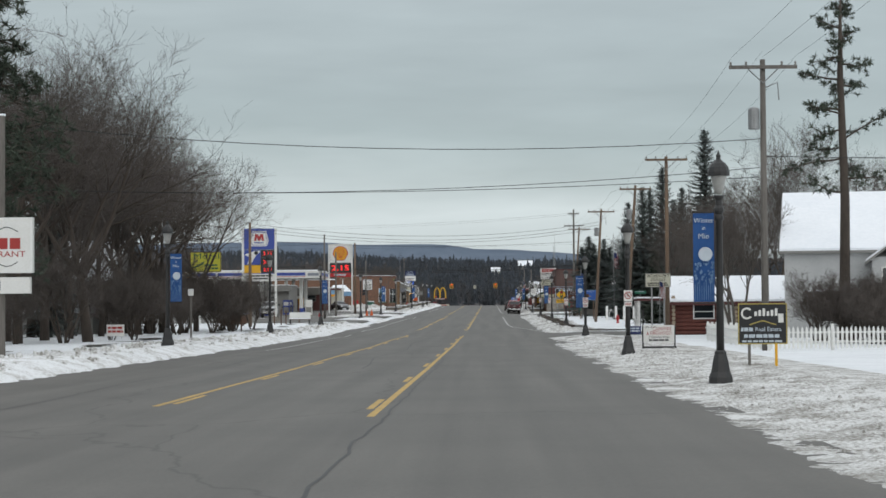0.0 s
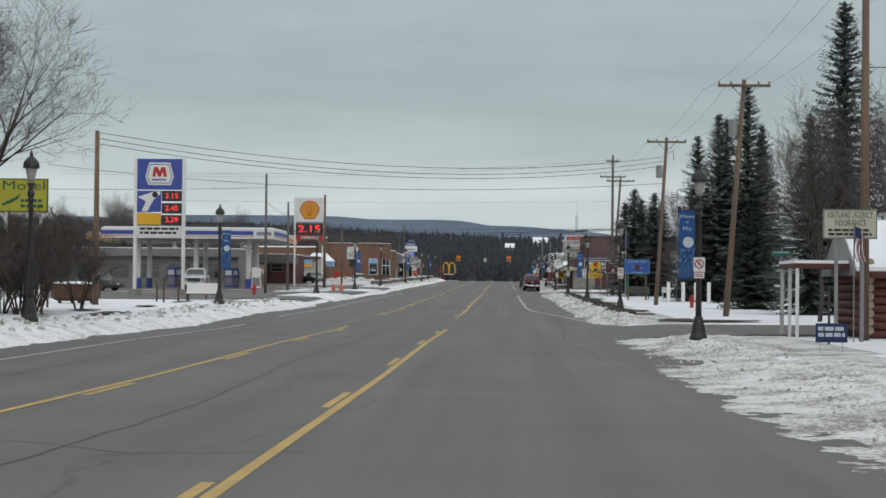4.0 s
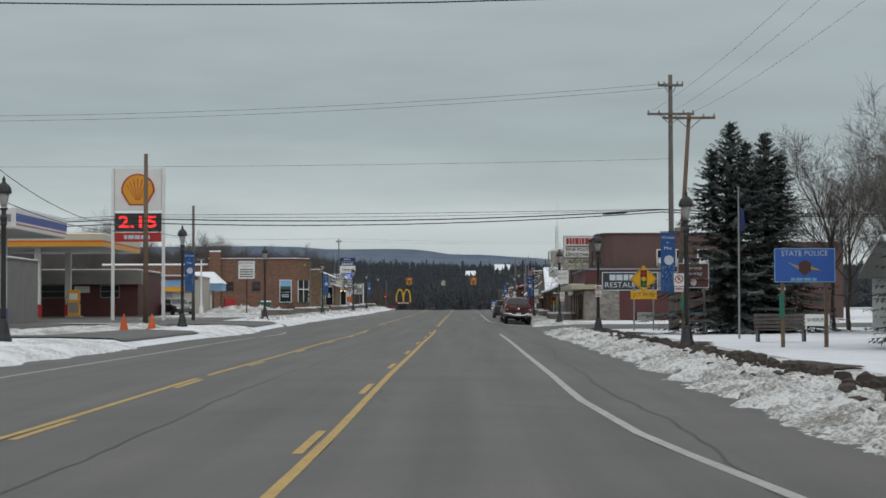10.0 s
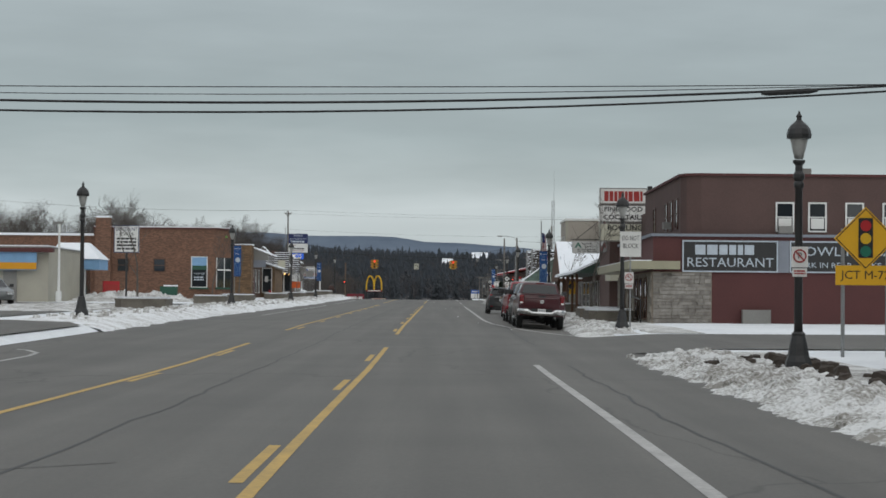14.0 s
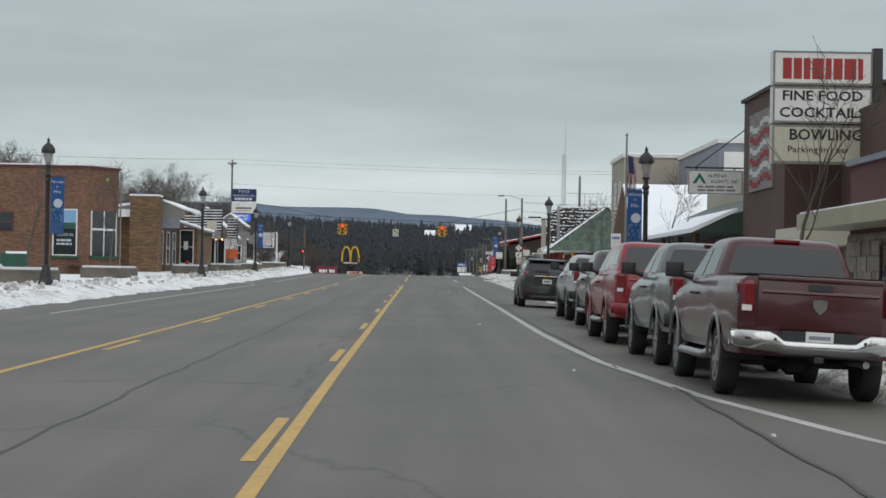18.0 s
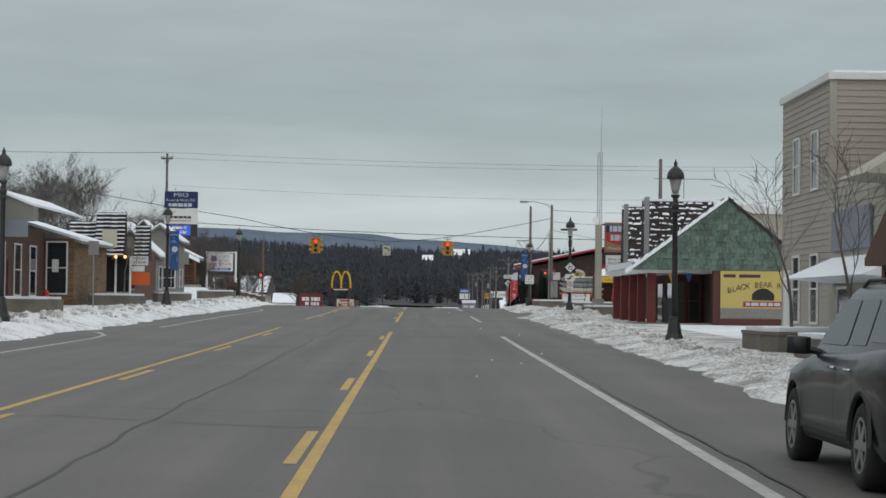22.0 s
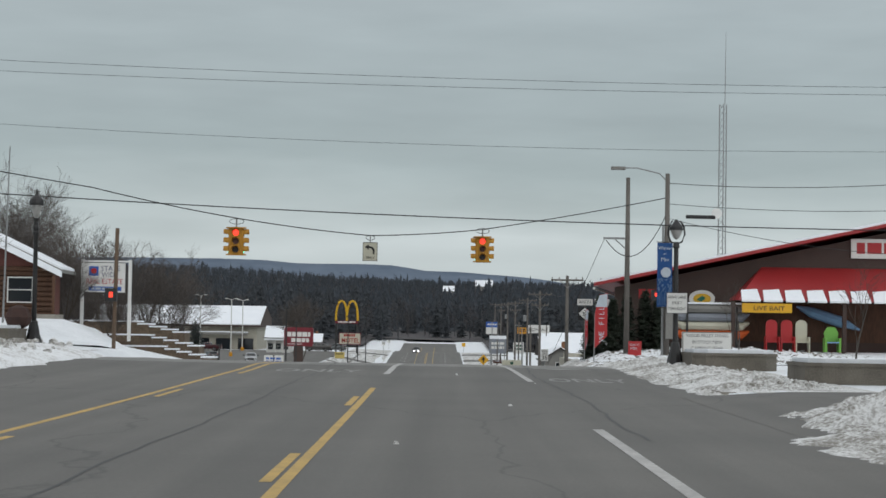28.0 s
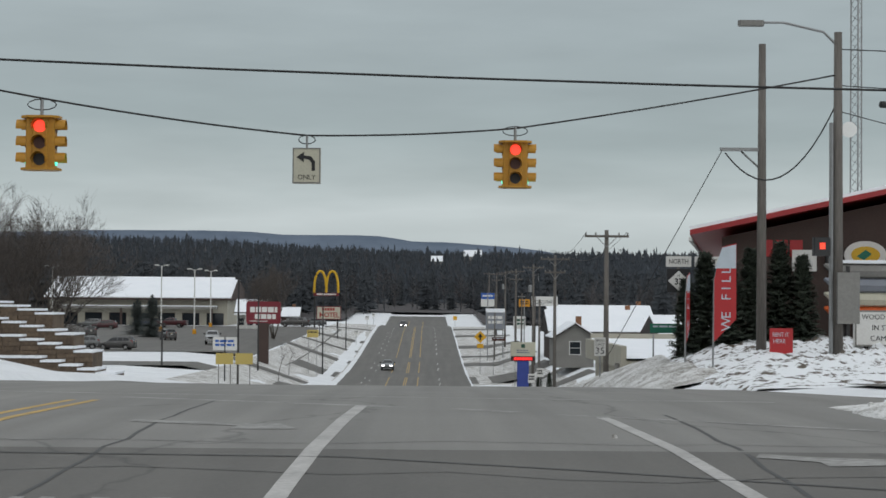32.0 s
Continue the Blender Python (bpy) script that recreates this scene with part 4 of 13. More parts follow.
def clods(name, x0, x1, y0, y1, n_, seed, smin, smax, material, label):
    """Frozen clods thrown up by the plough."""
    rnd = random.Random(seed)
    ge = Geo()
    for _ in range(n_):
        x, y, s = rnd.uniform(x0, x1), rnd.uniform(y0, y1), rnd.uniform(smin, smax)
        z = gz(x, y) + s * 0.2 + 0.12 * max(0, 1 - abs(x - (x0 + x1) / 2) / (x1 - x0) * 2)
        ring = []
        for k in range(6):
            a = k * math.pi / 3 + rnd.uniform(-0.3, 0.3)
            ring.append((a, rnd.uniform(0.7, 1.25)))
        vs = [(x + s * r_ * math.cos(a), y + s * r_ * math.sin(a), z - s * 0.5) for a, r_ in ring]
        vs += [(x + s * 0.75 * r_ * math.cos(a + 0.3), y + s * 0.75 * r_ * math.sin(a + 0.3), z + s * rnd.uniform(0.2, 0.6)) for a, r_ in ring]
        vs.append((x, y, z + s * rnd.uniform(0.5, 0.9)))
        fs = [(k, (k + 1) % 6, 6 + (k + 1) % 6, 6 + k) for k in range(6)] + [(6 + k, 6 + (k + 1) % 6, 12) for k in range(6)]
        ge.add(vs, fs)
    return solo(name, ge, material, label, "snow clods", kind="stuff")


clods("snow_clods", 4.6, 6.8, 150, 267, 1300, 3, 0.04, 0.16, SNOW_DIRTY, "broken lumps of dirty frozen snow on the bank")
clods("soil_clods", 5.4, 7.6, 160, 262, 420, 4, 0.06, 0.24, DIRT, "dark frozen soil clods thrown up by the plough")
clods("snow_clods", 4.0, 7.5, 20, 126, 1100, 5, 0.012, 0.045, SNOW_DIRTY, "small lumps of slush on the verge")
clods("snow_clods", 5.3, 7.2, 288, 431, 900, 6, 0.03, 0.12, SNOW_DIRTY, "lumps of slush on the kerb")
clods("snow_clods", 5.9, 8.5, 446, 475, 380, 7, 0.03, 0.12, SNOW_DIRTY, "lumps of slush at the corner")
clods("snow_clods", -14.3, -11.6, 20, 186, 500, 8, 0.04, 0.14, SNOW_DIRTY, "lumps of slush along the far kerb")
clods("snow_clods", -14.3, -11.6, 286, 470, 600, 9, 0.04, 0.16, SNOW_DIRTY, "lumps of slush along the far kerb")
clods("snow_clods", -1.2, 3.4, 290, 470, 16, 10, 0.015, 0.04, SNOW_DIRTY, "crumbs of snow lying on the road")


# bare, muddy and slushy patches on the verges
def patch(x, y, rx, ry, material, up, seed, label):
    ring = []
    for k in range(26):
        a = 2 * math.pi * k / 26
        r_ = 0.75 + 0.5 * noise.noise((math.cos(a) * 1.6, math.sin(a) * 1.6, seed))
        px_, py_ = x + rx * r_ * math.cos(a), y + ry * r_ * math.sin(a)
        ring.append((px_, py_, gz(px_, py_) + up))
    solo("ground_patch", Geo().add(ring + [(x, y, gz(x, y) + up + 0.02)], [(k, (k + 1) % 26, 26) for k in range(26)]), material, label, kind="structure")


rnd0 = random.Random(77)
for i in range(16):
    patch(rnd0.uniform(-17, -14.6), rnd0.uniform(30, 180), rnd0.uniform(0.4, 1.3), rnd0.uniform(1, 4), DIRT, 0.055 + 0.001 * i, i, "bare wet soil showing through the snow")
for i in range(26):
    patch(rnd0.uniform(-60, -17), rnd0.uniform(190, 326), rnd0.uniform(1, 5), rnd0.uniform(0.8, 3), SNOW_DIRTY, 0.05 + 0.001 * i, 40 + i, "slush left on the forecourt")
for i in range(9):
    patch(rnd0.uniform(7.4, 9.0), 152 + i * 12.5, rnd0.uniform(0.5, 1.1), rnd0.uniform(2, 5), DIRT, 0.05 + 0.001 * i, 80 + i, "bare wet soil behind the snow bank")
patch(9.5, 150.5, 3.0, 1.6, DIRT, 0.06, 91, "bare wet soil at the street corner")

# ---- trees ----
DENS = [1.0]


def grow(rnd, p, d, length, r, level, top, wood, twig, spread=0.75, up=0.25, droop=0.0):
    """One branch and all that grows from it."""
    steps = 5 if level < 2 else 3
    pts, rad = [p.copy()], [r]
    for i in range(steps):
        d = (d + Vector((rnd.uniform(-1, 1), rnd.uniform(-1, 1), rnd.uniform(-0.6, 1) * up - droop)) * (0.17 + 0.07 * level)).normalized()
        p = p + d * (length / steps)
        pts.append(p.copy())
        rad.append(max(0.0045, r * (1 - 0.72 * (i + 1) / steps)))
    (wood if level < 3 else twig).tube(pts, rad, 7 if level == 0 else (5 if level == 1 else (4 if level == 2 else 3)))
    if level >= top:
        return
    n = max(2, round((9, 8, 7, 6, 5)[level] * DENS[0]))
    rise_ = up * (1.0, 0.8, 0.6, 0.45, 0.3)[level]
    wide = spread if level < 2 else 0.66
    for k in range(n):
        s = rnd.uniform(0.30 if level == 0 else 0.18, 0.98)
        i = min(int(s * steps), steps - 1)
        f = s * steps - i
        q = pts[i].lerp(pts[i + 1], f)
        ax = Vector((rnd.gauss(0, 1), rnd.gauss(0, 1), rnd.gauss(0, 0.5)))
        side = (ax - ax.project(d)).normalized()
        nd = (d * (1 - wide * 0.5) + side * wide + Vector((0, 0, rise_))).normalized()
        grow(rnd, q, nd, length * rnd.uniform(0.52, 0.78) * (1.08 - 0.35 * s), max(0.007, rad[i] * rnd.uniform(0.45, 0.62)), level + 1, top, wood, twig, spread, up, droop)


def bare_tree(seed, h, r, top=4, spread=0.75, up=0.25, lean=(0, 0), bark=None, fork=0, bole=0.0):
    rnd = random.Random(seed)
    wood, twig = Geo(), Geo()
    if bole:
        wood.tube([(0, 0, -0.1), (0.05 * h * lean[0], 0, bole * h * 0.5), (0.1 * h * lean[0], 0, bole * h)], [r * 1.25, r, r * 0.9], 9)
        for k in range(fork):
            a = 2 * math.pi * k / fork + rnd.uniform(-0.5, 0.5)
            out = rnd.uniform(0.25, 0.85)
            grow(rnd, Vector((0.1 * h * lean[0], 0, bole * h * rnd.uniform(0.8, 0.99))), Vector((out * math.cos(a), out * math.sin(a), 1)).normalized(), h * rnd.uniform(0.52, 0.68), r * rnd.uniform(0.5, 0.7), 0, top, wood, twig, spread, up)
    elif fork:
        for k in range(fork):
            a = 2 * math.pi * k / fork + rnd.uniform(-0.4, 0.4)
            grow(rnd, Vector((0.12 * math.cos(a), 0.12 * math.sin(a), 0)), Vector((0.3 * math.cos(a) + lean[0], 0.3 * math.sin(a) + lean[1], 1)).normalized(), h * rnd.uniform(0.6, 0.75), r * 0.7, 0, top, wood, twig, spread, up)
    else:
        grow(rnd, Vector((0, 0, -0.1)), Vector((lean[0], lean[1], 1)).normalized(), h * 0.72, r, 0, top, wood, twig, spread, up)
    t = thing("bare_tree", 0, 0, 0, "leafless deciduous tree with fine dark twigs", "tree", "bare trees")
    part("trunk", wood, bark or BARK, t, smooth=True)
    part("crown", twig, TWIG, t)
    return t


def spruce(seed, h, w, material=None, low=0.06, thin=1.0, kind_="spruce_tree", label="tall dark spruce with drooping layered branches", tops=0):
    rnd = random.Random(seed)
    t = thing(kind_, 0, 0, 0, label, "tree", "conifers")
    part("trunk", Geo().tube([(0, 0, -0.1), (0.03, 0, h * 0.5), (0, 0, h * 0.985)], [0.018 * h, 0.011 * h, 0.015], 7), BARK, t)
    ge = Geo()

    def boughs(top, ox, oy, z_from, width):
        """Whorls of fronds round one leader, drooping and turned up at their tips."""
        z = z_from
        while z < top * 0.985:
            f = (z - z_from) / (top - z_from)
            reach = width * ((1 - f) ** 0.9) * (0.72 + 0.28 * min(1.0, f * 7)) * rnd.uniform(0.82, 1.1) + 0.12
            nb = max(4, int((6 + 4 * (1 - f)) * thin))
            a0 = rnd.uniform(0, 6.28)
            for k in range(nb):
                a = a0 + 6.283 * k / nb + rnd.uniform(-0.25, 0.25)
                L = reach * rnd.choice((0.7, 0.88, 0.96, 1.04, 1.16))
                ca, sa = math.cos(a), math.sin(a)
                zz = z + rnd.uniform(-0.14, 0.14)
                dr = 0.52 * (1 - f) + 0.05
                segs = 4 + int(L / 0.36)
                for i in range(segs + 1):
                    s0 = (i + 0.3 * rnd.random()) / segs
                    rr = L * s0
                    hz = zz + L * (-dr * s0 + (0.26 + 0.1 * f) * s0 * s0)
                    ln = (0.22 + 0.30 * L * max(0.0, 1 - s0) ** 0.8 * (0.35 + s0)) * rnd.uniform(0.75, 1.2)
                    px_, py_ = ox + rr * ca, oy + rr * sa
                    for sgn in (-1, 1):
                        b = a + sgn * rnd.uniform(0.5, 0.95)
                        cb, sb = math.cos(b), math.sin(b)
                        wd = 0.17 * ln + 0.025
                        ez = hz - ln * rnd.uniform(0.02, 0.34)
                        mz = (hz + ez) / 2 + 0.05 * ln
                        ge.add([(px_, py_, hz), (px_ + 0.55 * ln * cb - sb * wd, py_ + 0.55 * ln * sb + cb * wd, mz - 0.3 * wd), (px_ + ln * cb, py_ + ln * sb, ez), (px_ + 0.55 * ln * cb + sb * wd, py_ + 0.55 * ln * sb - cb * wd, mz - 0.3 * wd)], [(0, 1, 2, 3)])
                    dl = rnd.uniform(0.16, 0.36) * (0.55 + 0.25 * L) * (1.1 - 0.7 * s0)
                    ge.add([(px_ - 0.12 * sa, py_ + 0.12 * ca, hz), (px_ + 0.12 * sa, py_ - 0.12 * ca, hz), (px_ + 0.10 * ca, py_ + 0.10 * sa, hz - dl)], [(0, 1, 2)])
                tz = zz + L * (-dr + 0.26 + 0.1 * f)
                ge.add([(ox + 0.86 * L * ca - 0.07 * sa, oy + 0.86 * L * sa + 0.07 * ca, tz - 0.05), (ox + 0.86 * L * ca + 0.07 * sa, oy + 0.86 * L * sa - 0.07 * ca, tz - 0.05), (ox + (L + 0.16) * ca, oy + (L + 0.16) * sa, tz + 0.10)], [(0, 1, 2)])
            z += (0.24 + 0.28 * (1 - f)) * (h / 16) ** 0.5

    boughs(h, 0.0, 0.0, h * low, w)
    for k in range(tops):
        a = rnd.uniform(0, 6.28)
        ox, oy = 0.2 * w * math.cos(a), 0.2 * w * math.sin(a)
        boughs(h * rnd.uniform(0.86, 0.95), ox, oy, h * 0.55, 0.34 * w)
    ge.tube([(0, 0, h * 0.9), (0, 0, h * 1.01)], [0.08, 0.01], 4)
    part("crown", ge, material or NEEDLE, t)
    return t


def pine(seed, h, limbs, reach, first, puff=0.55, label="tall pine with tufted, gappy boughs", dense=3, blades=26):
    """A pine: bare trunk below, crooked limbs with tufts of needles."""
    rnd = random.Random(seed)
    t = thing("pine_tree", 0, 0, 0, label, "tree", "conifers")
    wood = Geo().tube([(0, 0, -0.1), (0.1, 0, h * 0.4), (-0.05, 0.05, h * 0.75), (0, 0, h)], [0.017 * h, 0.013 * h, 0.009 * h, 0.03], 8)
    ge = Geo()

    def tuft(p, s):
        for _ in range(blades):
            d = Vector((rnd.gauss(0, 1), rnd.gauss(0, 1), rnd.gauss(0.25, 0.8))).normalized()
            e = p + d * s * rnd.uniform(0.6, 1.1)
            n_ = d.cross(Vector((rnd.gauss(0, 1), rnd.gauss(0, 1), rnd.gauss(0, 1)))).normalized() * s * 0.085
            ge.add([tuple(p + n_), tuple(p - n_), tuple(e)], [(0, 1, 2)])

    for k in range(limbs):
        z = h * (first + (0.97 - first) * (k + rnd.random() * 0.6) / limbs)
        f = (z / h - first) / (1 - first)
        L = reach * (1 - 0.75 * f ** 1.6) * rnd.uniform(0.55, 1.1)
        a = rnd.uniform(0, 2 * math.pi)
        p, d = Vector((0, 0, z)), Vector((math.cos(a), math.sin(a), rnd.uniform(-0.25, 0.25)))
        pts = [p.copy()]
        for i in range(5):
            d = (d + Vector((rnd.uniform(-0.3, 0.3), rnd.uniform(-0.3, 0.3), rnd.uniform(-0.15, 0.25)))).normalized()
            p = p + d * L / 5
            pts.append(p.copy())
            if i > 0:
                for _ in range(dense):
                    q = p + Vector((rnd.gauss(0, 0.3), rnd.gauss(0, 0.3), rnd.gauss(0.05, 0.22))) * (0.6 + 0.18 * L)
                    wood.tube([tuple(p), tuple(q)], [0.018, 0.008], 3)
                    tuft(q, puff * rnd.uniform(0.75, 1.15))
        wood.tube(pts, [0.055, 0.05, 0.042, 0.034, 0.026, 0.016], 5)
        tuft(p, puff)
    part("trunk", wood, BARK, t, smooth=True)
    part("crown", ge, PINE, t)
    return t


def put(t, x, y, turn=0.0, s=1.0, z=None, fresh=False, label=""):
    """The master at its first place, or a copy of it."""
    m = pose(x, y, (gz(x, y) if z is None else z) - 0.05, 0, 0, turn) @ Matrix.Scale(s, 4)
    if fresh:
        t.matrix_world = m
        return t
    o = copy_thing(t, m)
    o.matrix_basis = m
    if label:
        o["label"] = label
    return o


T_BIG = bare_tree(11, 14.5, 0.30, 4, 0.9, 0.3, (0.06, 0.0))
T_MID = bare_tree(12, 10.5, 0.17, 4, 0.7, 0.35)
T_TALL = bare_tree(13, 12.5, 0.16, 4, 0.55, 0.55)
DENS[0] = 0.72
T_OAK = bare_tree(17, 13.0, 0.24, 4, 0.8, 0.3, fork=5, bole=0.26, lean=(0.3, 0))
T_OAK_B = bare_tree(18, 12.0, 0.2, 4, 0.75, 0.35, fork=4, bole=0.34)
DENS[0] = 0.78
T_FORK = bare_tree(14, 9.0, 0.16, 4, 0.65, 0.5, fork=4, bark=BARKGREY)
DENS[0] = 0.5
T_YOUNG = bare_tree(15, 4.6, 0.055, 3, 0.6, 0.5, bark=BARKGREY)
DENS[0] = 0.9
T_SHRUB = bare_tree(16, 3.2, 0.05, 3, 0.8, 0.4, fork=6)
S_BIG = spruce(21, 17.0, 4.5, thin=1.4)
S_CEDAR = spruce(24, 6.8, 2.3, PINE, low=0.01, thin=2.2, kind_="arborvitae", label="dense dark cone-shaped evergreen on the snowy lawn")
S_MID = spruce(22, 12.4, 5.3, thin=1.4, tops=2, label="broad dark spruce with dense drooping boughs")
S_SMALL = spruce(23, 4.0, 0.8, PINE, thin=2.6, kind_="cedar_shrub", label="narrow dark evergreen shrub", low=0.02)
P_TALL = pine(31, 17.0, 19, 2.7, 0.42, 0.30, dense=5, blades=20)
P_WIDE = pine(32, 16.0, 64, 5.2, 0.16, 0.36, "big spreading pine with layered boughs", 9, 18)

# woodland on the far side of the street, near the start
put(T_OAK, -18.6, 94, 200, 0.95, fresh=True)
put(T_OAK_B, -21.0, 90, 40, 1.0, fresh=True)
put(T_BIG, -23.0, 96, 40, fresh=True)
put(T_MID, -24, 84, 10, fresh=True)
put(T_TALL, -21.5, 104, 0, fresh=True)
put(T_FORK, 14.0, 112, 0, 0.85, fresh=True)
put(T_SHRUB, -17.5, 100, 0, fresh=True)
rw = random.Random(5)
for i, (x, y) in enumerate([(-22, 100), (-21.5, 112), (-24.5, 118), (-22.0, 121), (-25, 110), (-28, 98), (-27, 123), (-30, 112), (-23, 128), (-26.5, 134), (-21.5, 133), (-29, 140), (-31, 128), (-33, 118)]):
    put((T_OAK_B, T_MID, T_OAK, T_TALL)[i % 4], x, y, rw.uniform(0, 360), rw.uniform(0.85, 1.1))
for i in range(34):
    put(T_SHRUB, rw.uniform(-27, -17.6), rw.uniform(84, 137), rw.uniform(0, 360), rw.uniform(0.8, 1.5))
for i, (x, y, s) in enumerate([(-21.5, 127, 1.0), (-23.0, 138, 1.05), (-20.6, 119, 0.9), (-24.5, 147, 1.0)]):
    put((T_OAK, T_OAK_B)[i % 2], x, y, i * 83, s * 0.9)
put(T_OAK_B, -20.4, 141, 150, 0.85)
for i in range(10):
    put(T_SHRUB, rw.uniform(-19.5, -17.2), rw.uniform(126, 149), rw.uniform(0, 360), rw.uniform(0.8, 1.3))
put(P_WIDE, -18.5, 66, 0, 1.05, fresh=True)
put(P_WIDE, -22, 80, 130, 0.85)
put(S_BIG, 19, 172.5, 0, fresh=True)
put(S_MID, 12.9, 252, 0, 0.82, fresh=True)
for i, (x, y, s) in enumerate([(-24, 110, 0.55), (-25.5, 142, 0.55), (-33, 135, 0.5)]):
    put(S_BIG, x, y, i * 70, s)
# trees on the near side
put(P_TALL, 18.2, 101, 0, 1.05, fresh=True)
for x, y, turn, s in ((19.3, 218, 50, 0.98), (17.0, 217, 110, 0.85), (15.6, 219, 200, 0.76), (18.4, 224, 20, 0.86), (20.8, 221, 300, 0.78), (14.9, 216, 80, 0.52)):
    put(S_BIG, x, y, turn, s)
put(S_BIG, 16.5, 168, 250, 0.62)
put(S_CEDAR, 15.8, 186, 0, fresh=True)
put(S_BIG, 22.0, 192, 130, 0.72)
put(S_BIG, 24.5, 250, 200, 0.95)
put(S_MID, 15.0, 255, 70, 0.80)
for i, (x, y, s) in enumerate([(15.6, 133, 0.9), (20, 140, 1.05), (23, 155, 1.1), (16.5, 134, 0.9), (26, 138, 1.1), (14.5, 152, 0.7), (24, 205, 1.0), (22, 244, 0.9), (27, 236, 1.0)]):
    put((T_FORK, T_MID, T_TALL)[i % 3], x, y, i * 47, s)
for i, (x, y, s) in enumerate(((18.9, 258, 0.72), (20.2, 261, 0.78), (22.0, 261, 0.74), (23.6, 258, 0.78))):
    put((T_TALL, T_MID)[i % 2], x, y, 77 * i, s)
# hedge of bare brown shrubs before the white house
for i in range(26):
    put(T_SHRUB, rw.uniform(15.5, 21), rw.uniform(86, 100), rw.uniform(0, 360), rw.uniform(0.7, 1.0), label="dense brown leafless shrub beside the picket fence")
# behind the shops
put(T_YOUNG, 7.4, 318, 0, 1.25, fresh=True)
for i, (x, y, s) in enumerate([(8.2, 309, 1.0), (8.0, 345, 1.0), (8.2, 369, 1.0), (8.6, 377, 1.0), (-15.0, 318.5, 1.2), (-15.6, 374, 1.2), (-15.1, 350, 1.0), (-15, 426, 0.9), (-14.6, 467, 0.9), (9.8, 438.5, 0.0), (8.6, 462, 0.55), (9.6, 451, 0.6)]):
    if s:
        put(T_YOUNG, x, y, i * 61, s)
for i in range(30):
    x, y = -44 - 26 * rw.random() - (i % 3) * 8, 300 + i * 7.5
    put((T_MID, T_FORK, T_TALL)[i % 3], x, y, rw.uniform(0, 360), rw.uniform(0.75, 1.05))
for i, (x, y, s) in enumerate([(-34, 440, 1.0), (-37, 446, 1.1), (-40, 452, 1.0), (-33, 462, 0.9), (-44, 436, 1.0), (-31, 470, 0.95), (-24, 462, 0.95), (-26, 466, 0.9)]):
    put(T_FORK, x, y, i * 55, s)
# bare trees by the crossing
for i, (x, y, s) in enumerate([(-23, 540, 1.0), (-27, 532, 1.05), (-20, 548, 0.9), (-31, 545, 1.1), (-36, 555, 1.1), (-25, 560, 0.8), (-40, 540, 1.0), (-22, 552, 0.8)]):
    put((T_FORK, T_MID)[i % 2], x, y, i * 75, s)
for i in range(24):
    put(T_SHRUB, rw.uniform(-32, -18.5), rw.uniform(520, 560), rw.uniform(0, 360), rw.uniform(0.8, 1.4))

# ---- vehicles (local frame: rear bumper at y=0, front towards +y) ----
def arch(cy, r, z0, n=9):
    return [(cy + r * math.cos(math.pi * k / n), z0 + r * math.sin(math.pi * k / n)) for k in range(n + 1)]


def soften(ob, w=0.035):
    """Rounded edges for sheet metal."""
    m = ob.modifiers.new("edge", "BEVEL")
    m.width, m.segments, m.limit_method, m.angle_limit = w, 2, "ANGLE", radians(35)
    ob.data.shade_smooth()
    return ob


